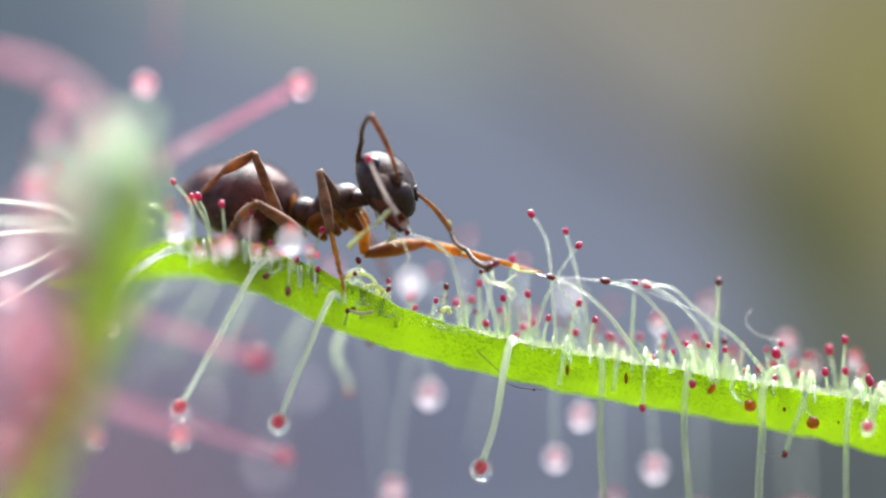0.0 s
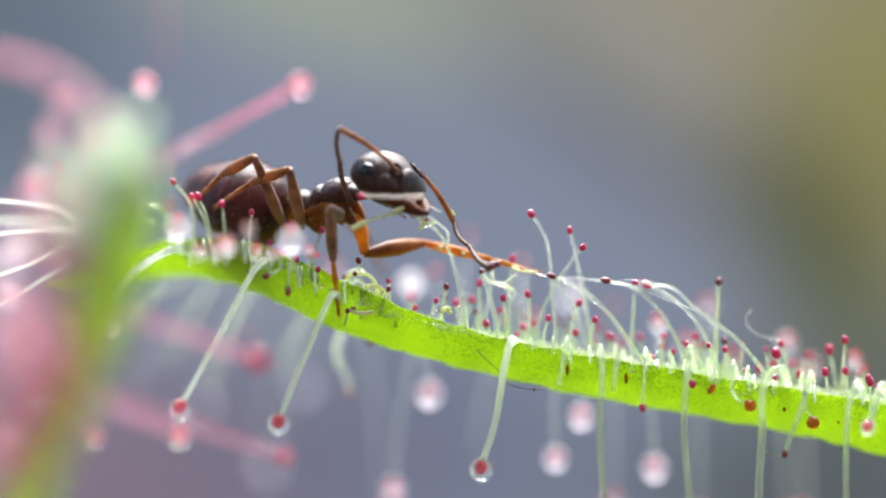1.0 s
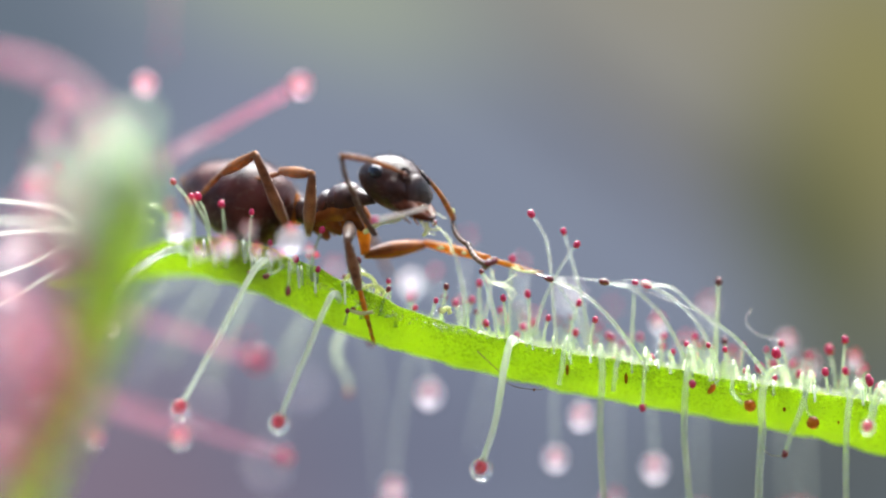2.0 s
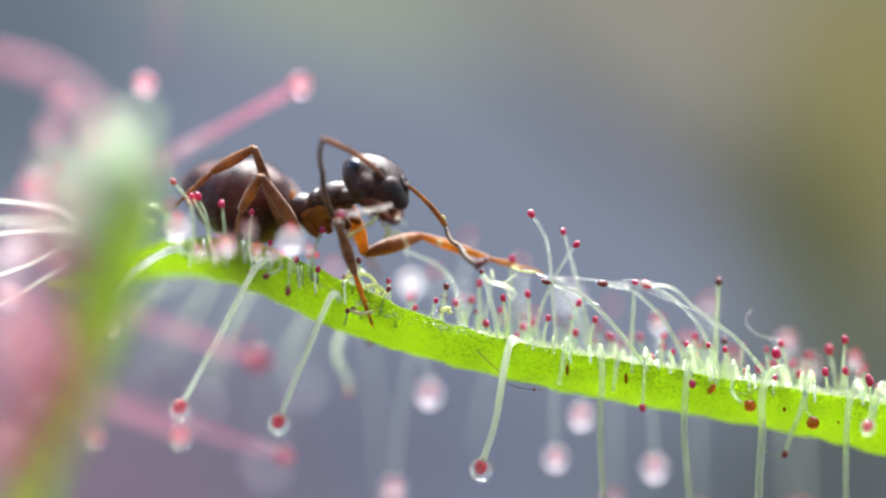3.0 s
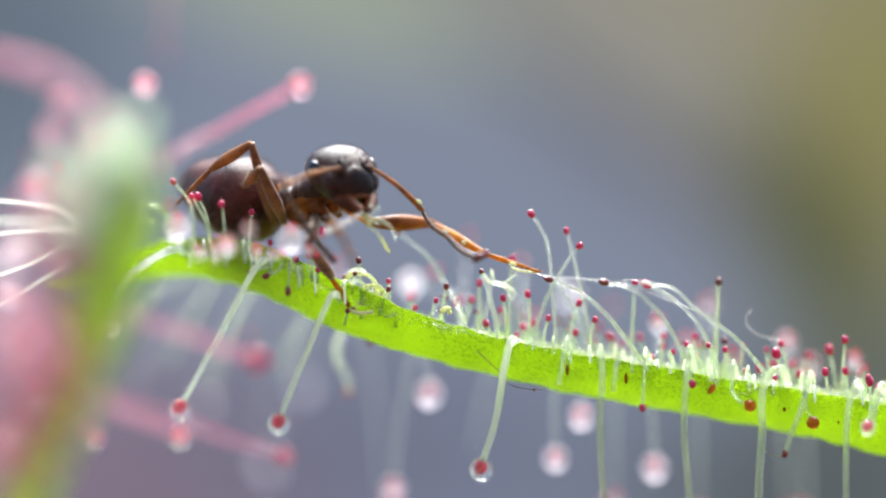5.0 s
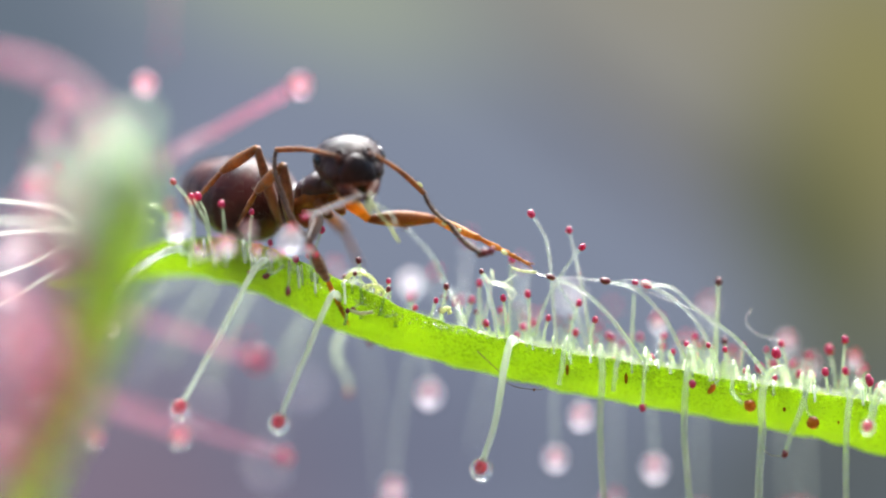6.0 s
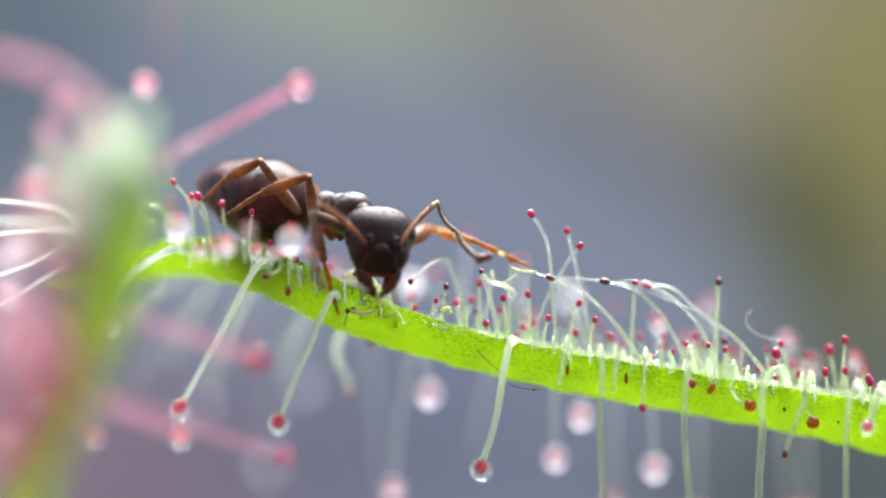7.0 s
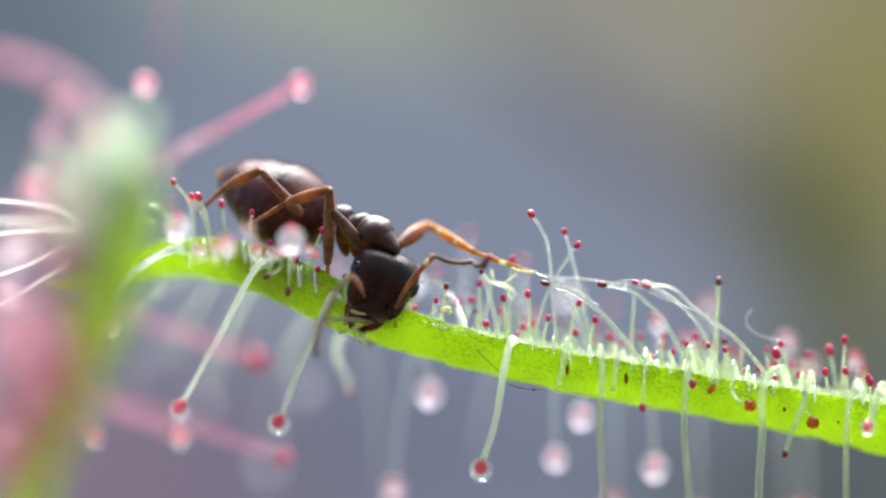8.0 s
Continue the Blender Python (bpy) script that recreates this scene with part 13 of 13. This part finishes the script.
    walk(DRAGGED["upper"], [
        (0, pose(0.000120, -0.000120, -0.000110, -0.0, -20.2, -132.9)), (0.2, pose(0.000110, 0.000030, -0.000140, 0.0, -24.0, -115.2)),
        (0.5, pose(0.000241, 0.000587, -0.000392, 0.0, -40.8, -110.2)), (1, pose(0.000132, -0.000300, -0.000096, 0.0, -30.3, -114.3)),
        (1.5, pose(0.000340, -0.000054, -0.000090, 0.0, -30.1, -115.5)), (1.7, pose(0.000287, -0.000300, -0.000072, 0.0, -33.0, -103.7)),
        (2.25, pose(0.000160, 0.000267, -0.000210, 0.0, -22.5, -124.2)), (2.8, pose(0.000111, 0.000761, -0.000594, 0.0, -28.8, -153.6)),
        (3, pose(0.000121, 0.000670, -0.000493, -0.0, -25.9, -151.8)), (3.5, pose(0.000081, 0.000843, -0.000715, 0.0, -30.5, 180.0)),
        (3.8, pose(0.000060, 0.000786, -0.000644, 0.0, -40.3, 180.0)), (4.2, pose(0.000010, 0.000680, -0.000543, 0.0, -45.0, 180.0)),
        (4.5, pose(0.000010, 0.000628, -0.000493, 0.0, -56.2, 180.0)), (4.7, pose(0.000010, 0.000680, -0.000543, 0.0, -45.6, 180.0)),
        (5.25, pose(0.000010, 0.000680, -0.000543, 0.0, -46.9, 180.0)), (5.8, pose(0.000010, 0.000680, -0.000543, 0.0, -40.1, 180.0)),
        (6, pose(0.000010, 0.000680, -0.000543, 0.0, -54.0, 180.0)), (6.2, pose(0.000140, 0.000055, -0.000140, 0.0, -7.5, -136.4)),
        (6.5, pose(0.000110, 0.000191, -0.000190, 0.0, -10.0, -136.9)), (6.8, pose(0.000090, 0.000009, -0.000140, 0.0, 22.8, -122.9)),
        (7, pose(0.000080, 0.000112, -0.000170, 0.0, 20.2, -126.1)), (7.5, pose(0.000090, 0.000009, -0.000140, 0.0, 17.5, -119.9)),
        (7.8, pose(0.000060, 0.000857, -0.000745, 0.0, -7.8, -117.1)), (8, pose(0.000060, 0.000837, -0.000715, -0.0, -6.3, -118.7)),
    ])
    walk(SWAY["tall"], [
        (0, pose(0.002642, 0.000100, -0.001872, 0, 0.27, 0)), (0.4, pose(0.002642, 0.000100, -0.001872, 0, 0.27, 0)),
        (0.8, pose(0.002642, 0.000100, -0.001872, 0, 0.27, 0)), (1, pose(0.002642, 0.000100, -0.001872, 0, 2.12, 0)),
        (1.2, pose(0.002642, 0.000100, -0.001872, 0, -0.53, 0)), (1.5, pose(0.002642, 0.000100, -0.001872, 0, -0.80, 0)),
        (1.7, pose(0.002642, 0.000100, -0.001872, 0, -0.80, 0)), (2.25, pose(0.002642, 0.000100, -0.001872, 0, -0.27, 0)),
        (2.8, pose(0.002642, 0.000100, -0.001872, 0, 0.53, 0)), (3, pose(0.002642, 0.000100, -0.001872, 0, -0.80, 0)),
        (3.2, pose(0.002642, 0.000100, -0.001872, 0, -1.06, 0)), (3.4, pose(0.002642, 0.000100, -0.001872, 0, 0.00, 0)),
        (3.5, pose(0.002642, 0.000100, -0.001872, 0, 0.80, 0)), (3.8, pose(0.002642, 0.000100, -0.001872, 0, 0.80, 0)),
        (4, pose(0.002642, 0.000100, -0.001872, 0, 2.12, 0)), (4.2, pose(0.002642, 0.000100, -0.001872, 0, 2.92, 0)),
        (4.5, pose(0.002642, 0.000100, -0.001872, 0, 1.59, 0)), (4.7, pose(0.002642, 0.000100, -0.001872, 0, 0.53, 0)),
        (5.25, pose(0.002642, 0.000100, -0.001872, 0, 0.80, 0)), (5.8, pose(0.002642, 0.000100, -0.001872, 0, 1.33, 0)),
        (6, pose(0.002642, 0.000100, -0.001872, 0, 1.86, 0)), (6.2, pose(0.002642, 0.000100, -0.001872, 0, 1.59, 0)),
        (6.4, pose(0.002642, 0.000100, -0.001872, 0, 0.27, 0)), (6.6, pose(0.002642, 0.000100, -0.001872, 0, 0.00, 0)),
        (6.8, pose(0.002642, 0.000100, -0.001872, 0, 1.86, 0)), (7, pose(0.002642, 0.000100, -0.001872, 0, 0.80, 0)),
        (7.2, pose(0.002642, 0.000100, -0.001872, 0, 2.39, 0)), (7.5, pose(0.002642, 0.000100, -0.001872, 0, 1.06, 0)),
        (7.6, pose(0.002642, 0.000100, -0.001872, 0, -0.53, 0)), (7.8, pose(0.002642, 0.000100, -0.001872, 0, -0.53, 0)),
        (8, pose(0.002642, 0.000100, -0.001872, 0, -0.27, 0)),
    ])
    walk(SWAY["leaning"], [
        (0, pose(0.001536, -0.000300, -0.001706, 0, 0.33, 0)), (0.4, pose(0.001536, -0.000300, -0.001706, 0, 0.33, 0)),
        (0.8, pose(0.001536, -0.000300, -0.001706, 0, 0.33, 0)), (1, pose(0.001536, -0.000300, -0.001706, 0, 2.62, 0)),
        (1.2, pose(0.001536, -0.000300, -0.001706, 0, -0.65, 0)), (1.5, pose(0.001536, -0.000300, -0.001706, 0, -0.98, 0)),
        (1.7, pose(0.001536, -0.000300, -0.001706, 0, -0.98, 0)), (2.25, pose(0.001536, -0.000300, -0.001706, 0, -0.33, 0)),
        (2.8, pose(0.001536, -0.000300, -0.001706, 0, 0.65, 0)), (3, pose(0.001536, -0.000300, -0.001706, 0, -0.98, 0)),
        (3.2, pose(0.001536, -0.000300, -0.001706, 0, -1.31, 0)), (3.4, pose(0.001536, -0.000300, -0.001706, 0, 0.00, 0)),
        (3.5, pose(0.001536, -0.000300, -0.001706, 0, 0.98, 0)), (3.8, pose(0.001536, -0.000300, -0.001706, 0, 0.98, 0)),
        (4, pose(0.001536, -0.000300, -0.001706, 0, 2.62, 0)), (4.2, pose(0.001536, -0.000300, -0.001706, 0, 3.60, 0)),
        (4.5, pose(0.001536, -0.000300, -0.001706, 0, 1.96, 0)), (4.7, pose(0.001536, -0.000300, -0.001706, 0, 0.65, 0)),
        (5.25, pose(0.001536, -0.000300, -0.001706, 0, 0.98, 0)), (5.8, pose(0.001536, -0.000300, -0.001706, 0, 1.64, 0)),
        (6, pose(0.001536, -0.000300, -0.001706, 0, 2.29, 0)), (6.2, pose(0.001536, -0.000300, -0.001706, 0, 1.96, 0)),
        (6.4, pose(0.001536, -0.000300, -0.001706, 0, 0.33, 0)), (6.6, pose(0.001536, -0.000300, -0.001706, 0, 0.00, 0)),
        (6.8, pose(0.001536, -0.000300, -0.001706, 0, 2.29, 0)), (7, pose(0.001536, -0.000300, -0.001706, 0, 0.98, 0)),
        (7.2, pose(0.001536, -0.000300, -0.001706, 0, 2.95, 0)), (7.5, pose(0.001536, -0.000300, -0.001706, 0, 1.31, 0)),
        (7.6, pose(0.001536, -0.000300, -0.001706, 0, -0.65, 0)), (7.8, pose(0.001536, -0.000300, -0.001706, 0, -0.65, 0)),
        (8, pose(0.001536, -0.000300, -0.001706, 0, -0.33, 0)),
    ])
    walk(SWAY["arch"], [
        (0, pose(0.003565, -0.000500, -0.002081, 0, 0.72, 0)), (1, pose(0.003565, -0.000500, -0.002081, 0, 1.43, 0)),
        (1.5, pose(0.003565, -0.000500, -0.002081, 0, -0.36, 0)), (2.25, pose(0.003565, -0.000500, -0.002081, 0, -0.36, 0)),
        (2.8, pose(0.003565, -0.000500, -0.002081, 0, -0.72, 0)), (3, pose(0.003565, -0.000500, -0.002081, 0, -2.15, 0)),
        (3.5, pose(0.003565, -0.000500, -0.002081, 0, -2.15, 0)), (4, pose(0.003565, -0.000500, -0.002081, 0, -1.79, 0)),
        (4.5, pose(0.003565, -0.000500, -0.002081, 0, -1.07, 0)), (5.8, pose(0.003565, -0.000500, -0.002081, 0, 0.36, 0)),
        (6, pose(0.003565, -0.000500, -0.002081, 0, 0.72, 0)), (7, pose(0.003565, -0.000500, -0.002081, 0, 0.36, 0)),
        (7.5, pose(0.003565, -0.000500, -0.002081, 0, 0.00, 0)), (7.8, pose(0.003565, -0.000500, -0.002081, 0, -2.15, 0)),
        (8, pose(0.003565, -0.000500, -0.002081, 0, -2.86, 0)),
    ])
    walk(SWAY["second_arch"], [
        (0, pose(0.004365, -0.000400, -0.002183, 0, 0.42, 0)), (1, pose(0.004365, -0.000400, -0.002183, 0, 0.83, 0)),
        (1.5, pose(0.004365, -0.000400, -0.002183, 0, -0.21, 0)), (2.25, pose(0.004365, -0.000400, -0.002183, 0, -0.21, 0)),
        (2.8, pose(0.004365, -0.000400, -0.002183, 0, -0.42, 0)), (3, pose(0.004365, -0.000400, -0.002183, 0, -1.25, 0)),
        (3.5, pose(0.004365, -0.000400, -0.002183, 0, -1.25, 0)), (4, pose(0.004365, -0.000400, -0.002183, 0, -1.04, 0)),
        (4.5, pose(0.004365, -0.000400, -0.002183, 0, -0.63, 0)), (5.8, pose(0.004365, -0.000400, -0.002183, 0, 0.21, 0)),
        (6, pose(0.004365, -0.000400, -0.002183, 0, 0.42, 0)), (7, pose(0.004365, -0.000400, -0.002183, 0, 0.21, 0)),
        (7.5, pose(0.004365, -0.000400, -0.002183, 0, 0.00, 0)), (7.8, pose(0.004365, -0.000400, -0.002183, 0, -1.25, 0)),
        (8, pose(0.004365, -0.000400, -0.002183, 0, -1.67, 0)),
    ])


motions()
